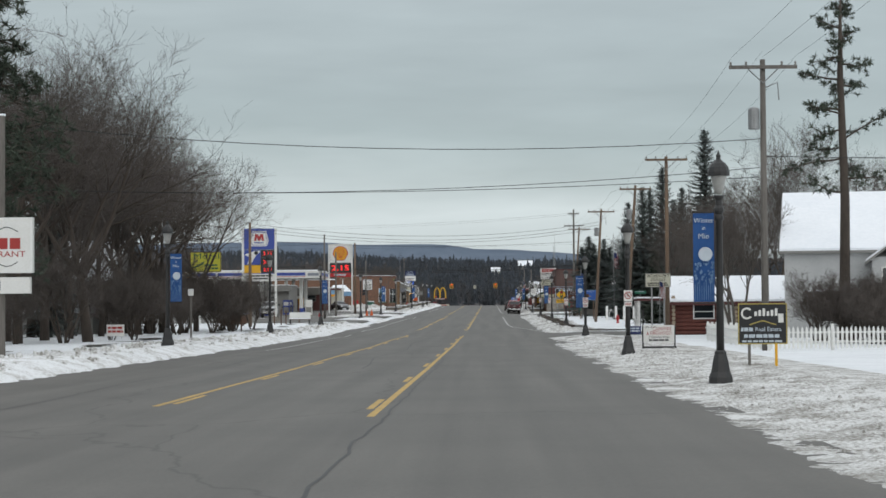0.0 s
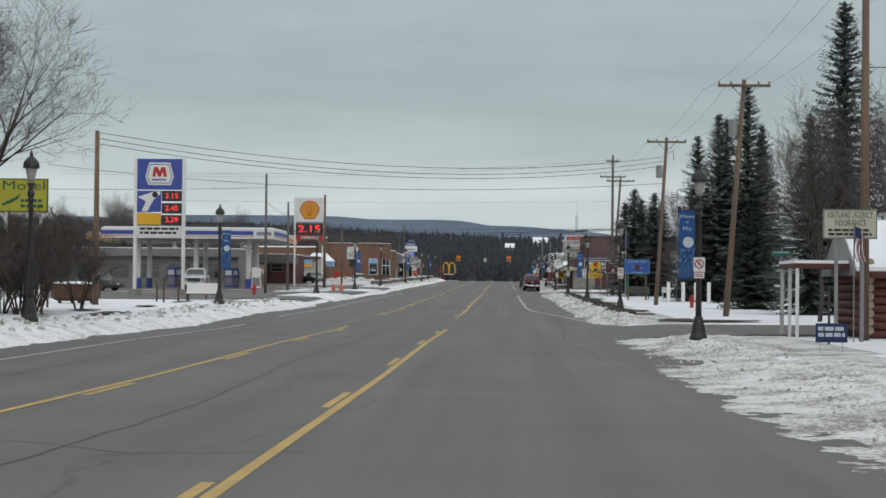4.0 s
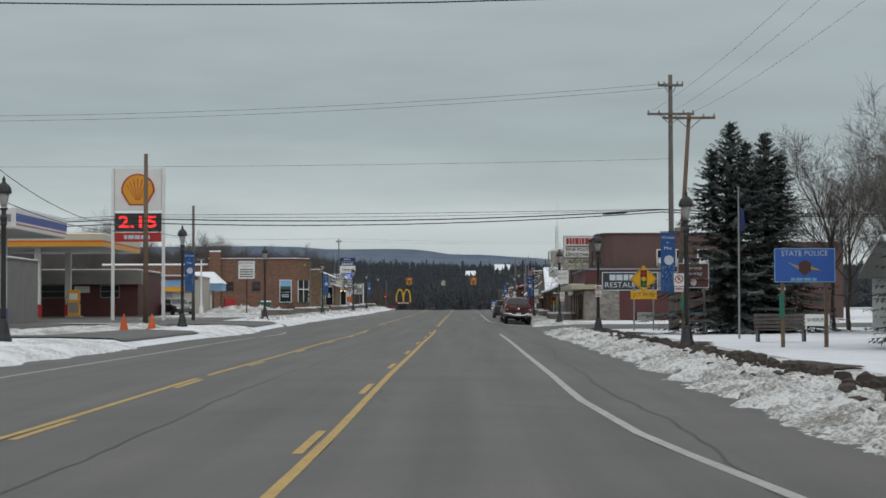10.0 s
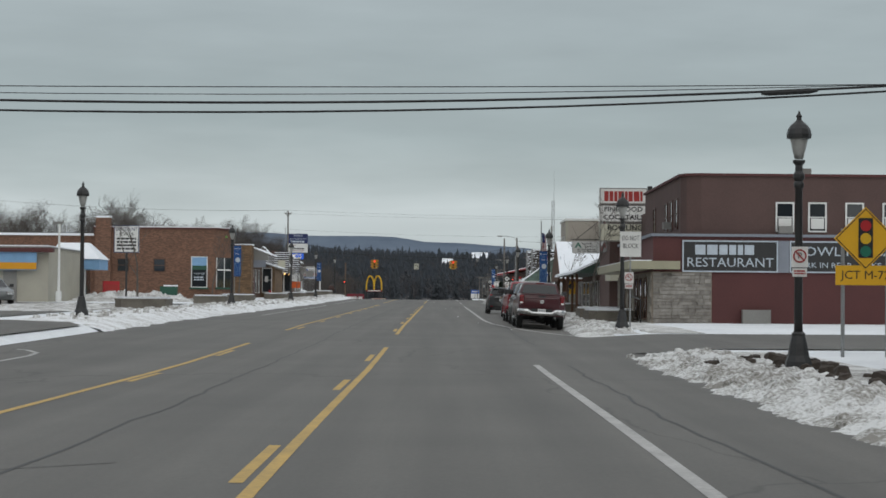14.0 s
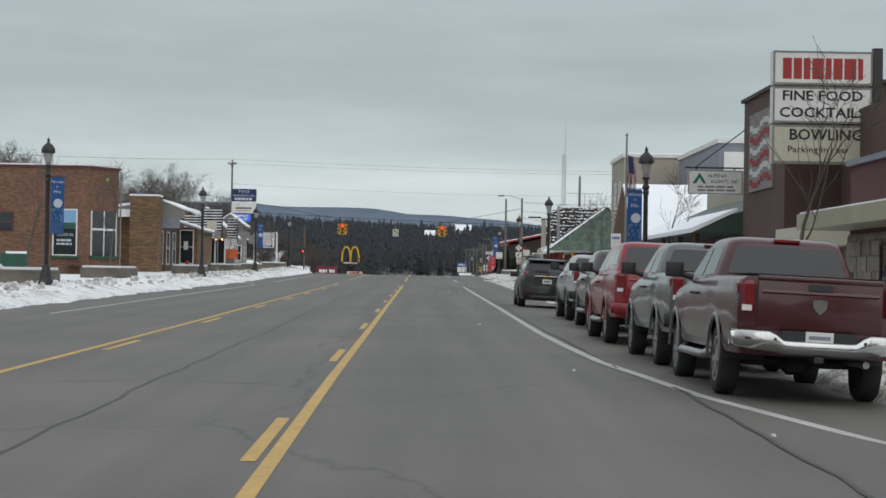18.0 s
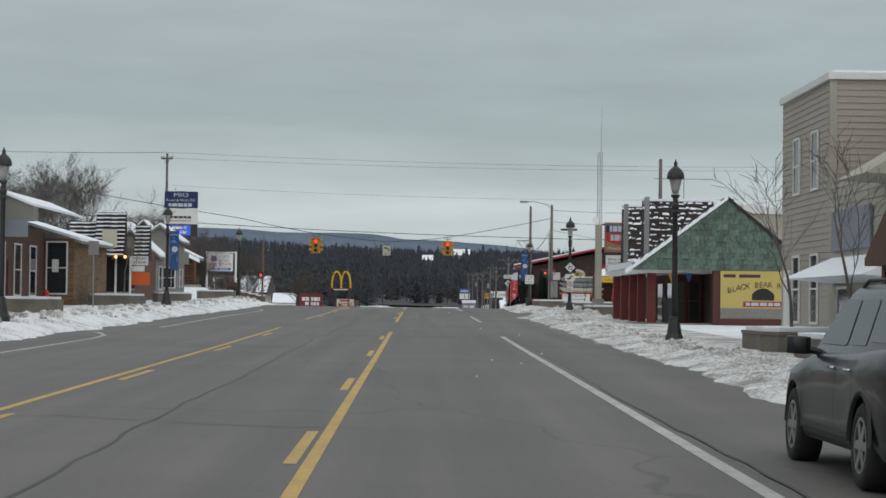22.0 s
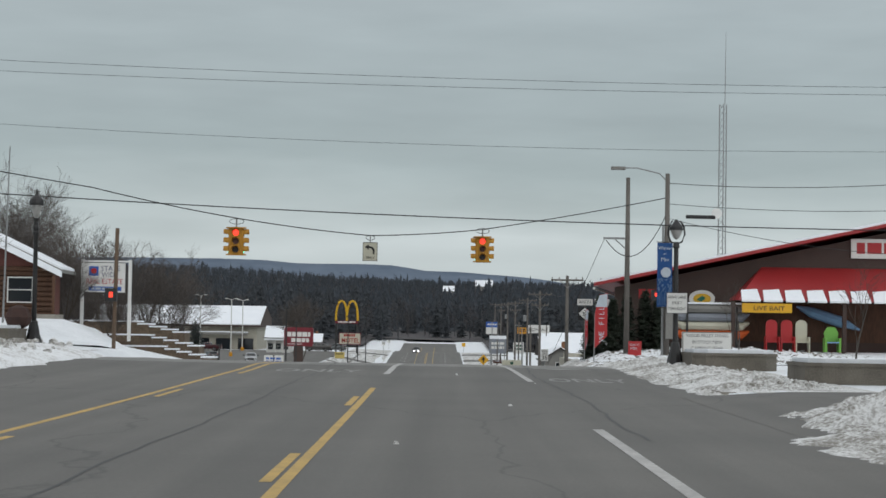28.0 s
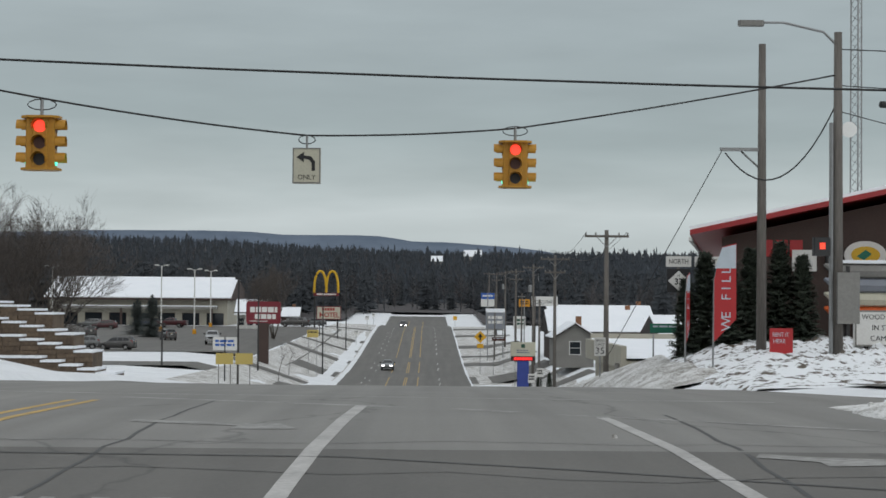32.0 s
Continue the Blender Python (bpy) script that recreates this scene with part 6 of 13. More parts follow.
def wagon(x, y, z, paint, label, L=4.75, W=1.84, H=1.68, name="suv", category="car", turn=0.0, sedan=False, lit_front=False, group="parked vehicles"):
    v = thing(name, x, y, z, label, category, group, turn)
    pm = CARPAINT[paint]
    h = W / 2 - 0.02
    r = 0.35 if not sedan else 0.32
    ax0, ax1, R, zc = 0.92, L - 0.95, r + 0.055, r + 0.01
    if sedan:
        tops = [(0, 0.93), (0.9, 0.96), (L - 1.35, 0.93), (L - 0.3, 0.76), (L - 0.06, 0.68), (L, 0.58)]
        cab = Cabin(h - 0.07, h - 0.25, 0.72, 1.35, L - 1.25, L - 2.15, 0.88, H)
    else:
        tops = [(0, 1.13), (0.5, 1.14), (1.4, 1.09), (L - 1.5, 1.03), (L - 1.15, 0.98), (L - 0.3, 0.84), (L - 0.06, 0.74), (L, 0.6)]
        cab = Cabin(h - 0.075, h - 0.245, 0.015, 0.40, L - 1.20, L - 2.10, 1.02, H, 0.19)
    g, side = body_shell(L, h, 0.27, tops, (ax0, ax1), zc, R, 0.06, 0.13, 0.24, 0.07)
    part("body", g, pm, v, smooth=True)
    wheel_wells(v, (ax0, ax1), zc, R, h, 0.045, PLASTIC if not sedan else pm, side)
    part("cabin", cab.shell(), pm, v, smooth=True)
    part("rear_window", cab.end_pane(0.34 if not sedan else 0.12, 0.90, 0.80, 0.80, cut=0.16), CAR_GLASS, v, "dark tinted rear window")
    part("windscreen", cab.end_pane(0.08, 0.92, 0.88, 0.86, True), CAR_GLASS, v)
    yr, yf = (0.55, L - 1.55) if not sedan else (1.15, L - 1.6)
    mid = (yr + yf) / 2 + 0.15
    for s in (-1, 1):
        if not sedan:
            part("side_window", cab.side_pane(s, 0.26, 0.86, yr - 0.05, 1.28, yr + 0.14, 1.28), CAR_GLASS, v)
        part("side_window", cab.side_pane(s, 0.20, 0.86, 1.36 if not sedan else yr, mid - 0.04, 1.36 if not sedan else yr + 0.35, mid - 0.04), CAR_GLASS, v)
        part("side_window", cab.side_pane(s, 0.18, 0.86, mid + 0.04, yf, mid + 0.04, yf - 0.50), CAR_GLASS, v)
        zm = 1.02 if not sedan else 0.95
        soften(part("mirror", Geo().box(s * (h + 0.11) - 0.11, s * (h + 0.11) + 0.11, yf - 0.16, yf - 0.03, zm, zm + 0.16, 0.05), PLASTIC if sedan else pm, v), 0.03)
        part("mirror_arm", Geo().tube([(s * (h - 0.1), yf - 0.08, zm + 0.02), (s * (h + 0.05), yf - 0.08, zm + 0.05)], 0.035, 6), PLASTIC, v)
        if sedan:
            part("tail_lamp", lamp_block(s, h - 0.42, h - 0.10, -0.02, 0.0, 0.24, 0.70, 0.88), TAIL, v, "red wrap-round tail lamp")
        else:
            part("tail_lamp", lamp_block(s, h - 0.275, h - 0.085, -0.022, 0.075, 0.26, 0.88, 1.235, 0.035), TAIL, v, "red wrap-round tail lamp")
            part("lens_bar", Geo().box(s * (h - 0.22) - 0.055, s * (h - 0.22) + 0.055, 0.012, 0.06, 1.05, 1.065), RED_INK, v)
        part("headlamp", Geo().box(s * (h - 0.33) - 0.2, s * (h - 0.33) + 0.2, L - 0.2, L + 0.008, 0.54, 0.68, 0.03), HEADLIT if lit_front else CHROME, v)
        for yy in (mid, yf + 0.12, 1.30):
            part("door_seam", seam(side, s, [(yy, 0.36 + 0.07 * k) for k in range(9)]), PLASTIC, v)
        zh = 0.93 if not sedan else 0.80
        for yy in (mid + 0.08, 1.42):
            part("door_handle", Geo().tube([(s * (side(yy, zh) + 0.003), yy, zh), (s * (side(yy, zh) + 0.028), yy + 0.03, zh), (s * (side(yy, zh) + 0.028), yy + 0.15, zh), (s * (side(yy, zh) + 0.003), yy + 0.18, zh)], 0.014, 6), CHROME if not sedan else pm, v)
        part("rocker_cladding", side_panel(side, s, ax0 + R + 0.03, ax1 - R - 0.03, 0.275, 0.42, 0.012), PLASTIC, v)
        if not sedan:
            part("roof_rail", Geo().tube([(s * (h - 0.29), 0.55, H - 0.05), (s * (h - 0.29), 0.7, H + 0.012), (s * (h - 0.29), L - 2.6, H + 0.012), (s * (h - 0.29), L - 2.4, H - 0.05)], 0.016, 6), PLASTIC, v)
            part("reflector", Geo().box(s * (h - 0.26) - 0.085, s * (h - 0.26) + 0.085, -0.078, -0.05, 0.46, 0.50), TAIL, v)
    if not sedan:
        part("roof_spoiler", Geo().extrude_x([(0.27, H - 0.075), (0.30, H - 0.045), (0.62, H - 0.02), (0.62, H - 0.06), (0.42, H - 0.10)], -h + 0.27, h - 0.27), pm, v)
        part("tailgate_seam", Geo().box(-h + 0.30, h - 0.30, -0.074, -0.05, 0.628, 0.640), PLASTIC, v)
        part("plate_panel", Geo().extrude_y([(-0.46, 0.80), (-0.38, 0.74), (0.38, 0.74), (0.46, 0.80), (0.46, 1.04), (-0.46, 1.04)], -0.022, 0.0), PLASTIC, v)
        part("tailgate_bar", Geo().tube([(-0.46, -0.025, 1.04), (-0.40, -0.04, 1.065), (0, -0.045, 1.075), (0.40, -0.04, 1.065), (0.46, -0.025, 1.04)], 0.02, 8), CHROME, v, "chrome strip over the plate", smooth=True)
        part("emblem", Geo().extrude_y([(-0.09, 1.055), (0.07, 1.055), (0.09, 1.09), (-0.07, 1.09)], -0.075, -0.05), GOLDARCH, v, "plain gold bar emblem")
        plate_and_mark(v, -0.024, 0.82, 0.975)
        part("rear_wiper", Geo().tube([(0.05, 0.10, 1.235), (-0.10, 0.112, 1.25), (-0.42, 0.118, 1.262)], 0.014, 5), PLASTIC, v)
        part("bumper_cladding", curved_bar(h - 0.10, -0.085, 0.2, 0.16, 0.42, 0.27), PLASTIC, v, smooth=True)
    else:
        plate_and_mark(v, -0.075, 0.50, 0.63)
    part("underbody", Geo().box(-h + 0.25, h - 0.25, 0.25, L - 0.35, 0.24, 0.5), PLASTIC, v)
    part("exhaust", Geo().tube([(-0.42, 0.0, 0.25), (-0.42, 0.6, 0.26)], 0.035, 8), STEEL, v)
    add_wheels(v, (ax0, ax1), h - 0.115, r)
    return v


def parked(fn, x, y, *a, **k):
    v = fn(x, y, 0, *a, **k)
    v.matrix_world = pose(x, y, rz(x, y + 2.4) - 0.01, 0, 2.3, 0)
    return v


parked(pickup, 4.0, 298.0, "red", "dark red crew-cab pickup with a chrome bumper, parked at the kerb", L=5.85, W=1.95, rear="chrome", lower="taupe")
parked(pickup, 4.08, 304.6, "silver", "gunmetal pickup truck parked at the kerb", rear="black", crew=True, steps=False)
parked(pickup, 4.08, 312.8, "bright", "bright red pickup with a matching bed cap, parked", cap=True, H=1.93)
parked(pickup, 4.42, 320.8, "charcoal", "charcoal pickup truck with chrome side steps, parked", rear="chrome")
parked(pickup, 4.45, 328.5, "white", "white and grey older pickup truck, parked", H=1.82, W=1.94, rear="black", crew=False, steps=False, lower="grey")
parked(wagon, 3.84, 343.6, "black", "shiny black SUV parked at the kerb")
wagon(-25.0, 327, gz(-25, 327) + 0.03, "silver", "silver saloon car parked facing the street", H=1.45, name="sedan_car", sedan=True, turn=205)
wagon(-30, 222, gz(-30, 222) + 0.03, "charcoal", "dark saloon car at the fuel pumps", H=1.45, name="sedan_car", sedan=True, turn=60)
pickup(-25.5, 235, gz(-25, 231) + 0.03, "white", "white pickup truck facing out of the fuel station", turn=185)
wagon(-38, 214, gz(-38, 214) + 0.03, "silver", "grey estate car behind the fuel station sign", turn=80)
wagon(-6.0, 735, rise(735), "silver", "grey car with lit headlamps far down the road", H=1.45, name="sedan_car", sedan=True, turn=180, lit_front=True, group="far cars")
wagon(-5.8, 905, rise(905) - 0.3, "charcoal", "dark car with bright headlamps on the far rise", name="suv", turn=180, lit_front=True, group="far cars")

# ---- signs and small things, near the start ----
def board(parent, x0, x1, z0, z1, material, y=0.0, d=0.06, name="panel", label=""):
    return part(name, Geo().box(x0, x1, y - d / 2, y + d / 2, z0, z1, 0.012), material, parent, label)


def post(parent, x, z1, w=0.09, material=None, y=0.05, name="post"):
    return part(name, Geo().box(x - w / 2, x + w / 2, y - w / 2, y + w / 2, -0.1, z1, 0.01), material or WHITE, parent)


def rim(parent, x0, x1, z0, z1, w, material, y=-0.034, name="border"):
    ge = Geo()
    for a, b, c, d in ((x0, x1, z1 - w, z1), (x0, x1, z0, z0 + w), (x0, x0 + w, z0 + w, z1 - w), (x1 - w, x1, z0 + w, z1 - w)):
        ge.box(a, b, y - 0.004, y + 0.004, c, d)
    return part(name, ge, material, parent)


def no_parking(x, y, z, zc=2.25):
    s = thing("no_parking_sign", x, y, z, "small white no-parking sign on a lamp post", "traffic sign", "no-parking signs")
    board(s, -0.16, 0.16, zc - 0.2, zc + 0.2, SIGNWHITE, -0.12, 0.015)
    part("ring", Geo().tube([(0.118 * math.cos(a), -0.131, zc + 0.02 + 0.118 * math.sin(a)) for a in [2 * math.pi * k / 20 for k in range(21)]], 0.016, 5), RED_INK, s)
    part("slash", Geo().extrude_y([(-0.09, zc + 0.09), (-0.07, zc + 0.11), (0.09, zc - 0.05), (0.07, zc - 0.07)], -0.141, -0.137), RED_INK, s)
    words("P", 0.17, INK, s, 0, -0.131, zc + 0.02)
    part("strap", Geo().box(-0.03, 0.03, -0.115, -0.08, zc - 0.1, zc + 0.1), STEEL, s)
    board(s, -0.14, 0.14, zc - 0.38, zc - 0.22, SIGNWHITE, -0.12, 0.015, "plate")
    bars(s, -0.11, 0.11, -0.13, zc - 0.27, 0.03, RED_INK, 2, 0.6, 3)


for x, y in ((5.4, 73), (6.1, 120), (6.9, 171), (6.95, 220), (6.9, 257), (7.1, 430)):
    no_parking(x, y, gz(x, y), 2.2 if y != 430 else 1.6)
banner(5.3, 43, gz(5.3, 43), -1)
banner(6.1, 120, gz(6.1, 120), -1)
banner(6.95, 220, gz(6.95, 220), -1)
banner(6.45, 337, gz(6.45, 337), -1)
for x, y in ((-12.4, 79), (-13.4, 162.7), (-13.4, 253), (-13.0, 343), (-13.0, 427.5)):
    banner(x, y, gz(x, y), 1)


def century():
    x, y = 7.7, 54
    s = thing("estate_agent_sign", x, y, gz(x, y), "black and gold estate agent sign on a yellow post", "sign")
    board(s, -0.66, 0.66, 0.62, 1.72, INK, 0, 0.05)
    rim(s, -0.66, 0.66, 0.62, 1.72, 0.03, GOLD_INK)
    lg = Geo()
    lg.lathe([(0.001, 0), (0.001, 0.001)], 4)
    for k in range(14):
        a, b = 0.7 + k * 0.35, 0.7 + (k + 1) * 0.35
        lg.extrude_y([(-0.42 + 0.11 * math.cos(a), 1.45 + 0.11 * math.sin(a)), (-0.42 + 0.16 * math.cos(a), 1.45 + 0.16 * math.sin(a)), (-0.42 + 0.16 * math.cos(b), 1.45 + 0.16 * math.sin(b)), (-0.42 + 0.11 * math.cos(b), 1.45 + 0.11 * math.sin(b))], -0.032, -0.027)
    for i in range(6):
        lg.box(-0.22 + i * 0.11, -0.15 + i * 0.11, -0.032, -0.027, 1.38, 1.50 + 0.04 * (i % 3))
    lg.box(0.42, 0.56, -0.032, -0.027, 1.20, 1.44)
    part("logo_shape", lg, SIGNWHITE, s, "plain white logo shapes")
    gb = Geo()
    gb.extrude_y([(-0.35, 1.16), (0.0, 1.27), (0.36, 1.16), (0.36, 1.13), (0.0, 1.24), (-0.35, 1.13)], -0.032, -0.027)
    part("gable_line", gb, GOLD_INK, s)
    words("Real Estate", 0.16, PALE, s, 0.15, -0.028, 1.02)
    bars(s, -0.58, -0.25, -0.027, 1.02, 0.10, PALE, 1, 0.5, 3)
    bars(s, -0.5, 0.52, -0.027, 0.84, 0.09, PALE, 1, 0.5, 6)
    bars(s, -0.55, 0.55, -0.027, 0.70, 0.05, PALE, 1, 0.5, 6, seed=4)
    post(s, 0.36, 0.66, 0.07, YELLOW_SIGN, 0.0)
    post(s, -0.36, 0.66, 0.07, WOODGREY, 0.0)


century()


def picket_fence():
    f = thing("picket_fence", 0, 0, 0, "white painted picket fence along the snowy lawn", "fence")
    pk = Geo().extrude_y([(-0.045, 0.06), (0.045, 0.06), (0.045, 0.80), (0.0, 0.90), (-0.045, 0.80)], -0.012, 0.012).mesh("picket", WHITE)

    def run(a, b, step=0.165):
        d = Vector((b[0] - a[0], b[1] - a[1]))
        L = d.length
        ang = math.degrees(math.atan2(d.y, d.x))
        n_ = int(L / step)
        for i in range(n_):
            s = (i + 0.5) / n_
            px_, py_ = a[0] + d.x * s, a[1] + d.y * s
            o = part("picket", pk, WHITE, f)
            o.matrix_basis = pose(px_, py_, gz(px_, py_), 0, 0, ang)
        for zz in (0.28, 0.64):
            n2 = d.normalized()
            r_ = Geo()
            q = Vector((-n2.y, n2.x)) * 0.03
            za, zb = gz(*a) + zz, gz(*b) + zz
            r_.add([(a[0] + q.x, a[1] + q.y, za), (b[0] + q.x, b[1] + q.y, zb), (b[0] + q.x, b[1] + q.y, zb + 0.07), (a[0] + q.x, a[1] + q.y, za + 0.07),
                    (a[0] + 2 * q.x, a[1] + 2 * q.y, za), (b[0] + 2 * q.x, b[1] + 2 * q.y, zb), (b[0] + 2 * q.x, b[1] + 2 * q.y, zb + 0.07), (a[0] + 2 * q.x, a[1] + 2 * q.y, za + 0.07)],
                   [(0, 1, 2, 3), (7, 6, 5, 4), (3, 2, 6, 7), (0, 4, 5, 1)])
            part("rail", r_, WHITE, f)
        for i in range(int(L / 2.4) + 1):
            s = min(1.0, i * 2.4 / L)
            px_, py_ = a[0] + d.x * s, a[1] + d.y * s
            part("fence_post", Geo().box(px_ - 0.06, px_ + 0.06, py_ + 0.03, py_ + 0.15, gz(px_, py_) - 0.1, gz(px_, py_) + 1.0), WHITE, f)

    run((11.0, 76.5), (17.5, 76.0))
    run((11.0, 76.6), (11.6, 104.0), 0.30)


picket_fence()


def window(parent, face, u, z, w, h, at, frame_m=None, glass_m=None, bars_=True, d=0.05, name="window"):
    """A window on a wall: face 's' looks to -y at y=at, 'e' to +x at x=at, 'w' to -x at x=at; u is its centre along the wall."""
    frame_m, glass_m = frame_m or WHITE, glass_m or GLASS
    wd = new(name)
    wd.parent = parent
    t = 0.07
    pieces = [(-w / 2 - t, w / 2 + t, h / 2, h / 2 + t), (-w / 2 - t, w / 2 + t, -h / 2 - t, -h / 2), (-w / 2 - t, -w / 2, -h / 2, h / 2), (w / 2, w / 2 + t, -h / 2, h / 2)]
    if bars_:
        pieces.append((-w / 2, w / 2, -0.025, 0.025))
    fr, gl = Geo(), Geo()
    if face == "s":
        for a, b, c, e in pieces:
            fr.box(u + a, u + b, at - d, at + 0.01, z + c, z + e)
        gl.box(u - w / 2, u + w / 2, at - d * 0.4, at + 0.005, z - h / 2, z + h / 2)
    else:
        s = 1 if face == "e" else -1
        for a, b, c, e in pieces:
            fr.box(min(at, at + s * d), max(at, at + s * d), u + a, u + b, z + c, z + e)
        gl.box(min(at, at + s * d * 0.4), max(at, at + s * d * 0.4), u - w / 2, u + w / 2, z - h / 2, z + h / 2)
    part("window_frame", fr, frame_m, wd)
    part("pane", gl, glass_m, wd)
    return wd


def gable_roof_y(parent, x0, x1, y0, y1, ze, zr, material, over=0.4, snow=True, name="roof", t=0.14):
    """A roof with its ridge along y."""
    xm = (x0 + x1) / 2
    sl = (zr - ze) / (xm - x0)
    a, b = x0 - over, x1 + over
    za = ze - over * sl
    part(name, Geo().extrude_y([(a, za), (xm, zr), (b, za), (b, za - t), (xm, zr - t), (a, za - t)], y0 - over, y1 + over), material, parent)
    if snow:
        part("roof_snow", Geo().extrude_y([(a + 0.02, za + 0.004), (a + 0.05, za + 0.14), (xm, zr + 0.13), (b - 0.05, za + 0.14), (b - 0.02, za + 0.004), (xm, zr + 0.004)], y0 - over + 0.05, y1 + over - 0.05), ROOF_SNOW, parent, "snow lying on the roof")


def gable_roof_x(parent, x0, x1, y0, y1, ze, zr, material, over=0.4, snow=True, name="roof", t=0.14):
    """A roof with its ridge along x."""
    ym = (y0 + y1) / 2
    sl = (zr - ze) / (ym - y0)
    a, b = y0 - over, y1 + over
    za = ze - over * sl
    part(name, Geo().extrude_x([(a, za - t), (b, za - t), (b, za), (ym, zr), (a, za)], x0 - over, x1 + over), material, parent)
    if snow:
        part("roof_snow", Geo().extrude_x([(a + 0.02, za + 0.004), (ym, zr + 0.004), (b - 0.02, za + 0.004), (b - 0.05, za + 0.14), (ym, zr + 0.14), (a + 0.05, za + 0.14)], x0 - over + 0.05, x1 + over - 0.05), ROOF_SNOW, parent, "snow lying on the roof")


def siding(parent, face, u0, u1, z0, z1, at, course, material, name="siding_board", slope=None):
    """Lapped boards, each a part; slope(z) may narrow them under a gable as (u0, u1)."""
    z = z0
    while z < z1 - 0.02:
        a, b = (u0, u1) if not slope else slope(z + course / 2)
        if b - a > 0.15:
            h = min(course, z1 - z)
            ge = Geo()
            if face == "s":
                ge.extrude_x([(at, z), (at, z + h), (at - 0.008, z + h), (at - 0.03, z)], a, b)
            elif face == "w":
                ge.extrude_y([(at, z), (at, z + h), (at - 0.008, z + h), (at - 0.03, z)][::-1], a, b)
            else:
                ge.extrude_y([(at, z), (at, z + h), (at + 0.008, z + h), (at + 0.03, z)], a, b)
            part(name, ge, material, parent)
        z += course


HOUSEWHITE = mat("weathered_white_clapboard", (0.50, 0.505, 0.50), 0.7, col2=(0.38, 0.385, 0.385), grain=20, stain=0.8, bump=0.1)


def white_house():
    x0, x1, y0, y1 = 16.6, 28, 110, 124
    z = gz(16, 110)
    h = thing("house", 0, 0, 0, "white clapboard two-storey house with a snowy roof", "house")
    part("wall", Geo().box(x0, x1, y0, y1, z - 0.2, z + 4.9), HOUSEWHITE, h)
    siding(h, "s", x0, x1, z + 0.2, z + 4.9, y0, 0.17, HOUSEWHITE)
    siding(h, "w", y0, y1, z + 0.2, z + 4.9, x0, 0.34, HOUSEWHITE)
    gable_roof_x(h, x0, x1, y0, y1, z + 4.9, z + 8.2, GREYWALL, 0.35)
    # porch wing with its own gable, towards the street
    part("wing_wall", Geo().box(x0 + 4.6, x0 + 9.2, y0 - 3.4, y0 - 0.03, z - 0.2, z + 4.3), HOUSEWHITE, h)
    siding(h, "s", x0 + 4.6, x0 + 9.2, z + 0.2, z + 4.3, y0 - 3.4, 0.17, HOUSEWHITE)
    gable_roof_y(h, x0 + 4.6, x0 + 9.2, y0 - 3.4, y0 + 2, z + 4.3, z + 6.0, GREYWALL, 0.35)
    window(h, "s", x0 + 5.5, z + 3.0, 0.7, 1.4, y0 - 3.43)
    window(h, "s", x0 + 8.2, z + 3.0, 0.7, 1.4, y0 - 3.43)
    window(h, "s", x0 + 2.4, z + 1.6, 0.9, 1.4, y0 - 0.03)
    part("porch_roof", Geo().box(x0 + 1.0, x0 + 4.6, y0 - 1.8, y0 - 0.03, z + 2.35, z + 2.5), GREYWALL, h)
    part("porch_snow", Geo().box(x0 + 1.0, x0 + 4.6, y0 - 1.8, y0 - 0.03, z + 2.5, z + 2.62), ROOF_SNOW, h)
    part("corner_board", Geo().box(x0 - 0.05, x0 + 0.1, y0 - 0.05, y0 + 0.1, z, z + 4.9), HOUSEWHITE, h)

    h.matrix_world = Matrix.Translation((x0, y0, 0)) @ pose(0, 0, 0, 0, 0, -10) @ Matrix.Translation((-x0, -y0, 0))


white_house()


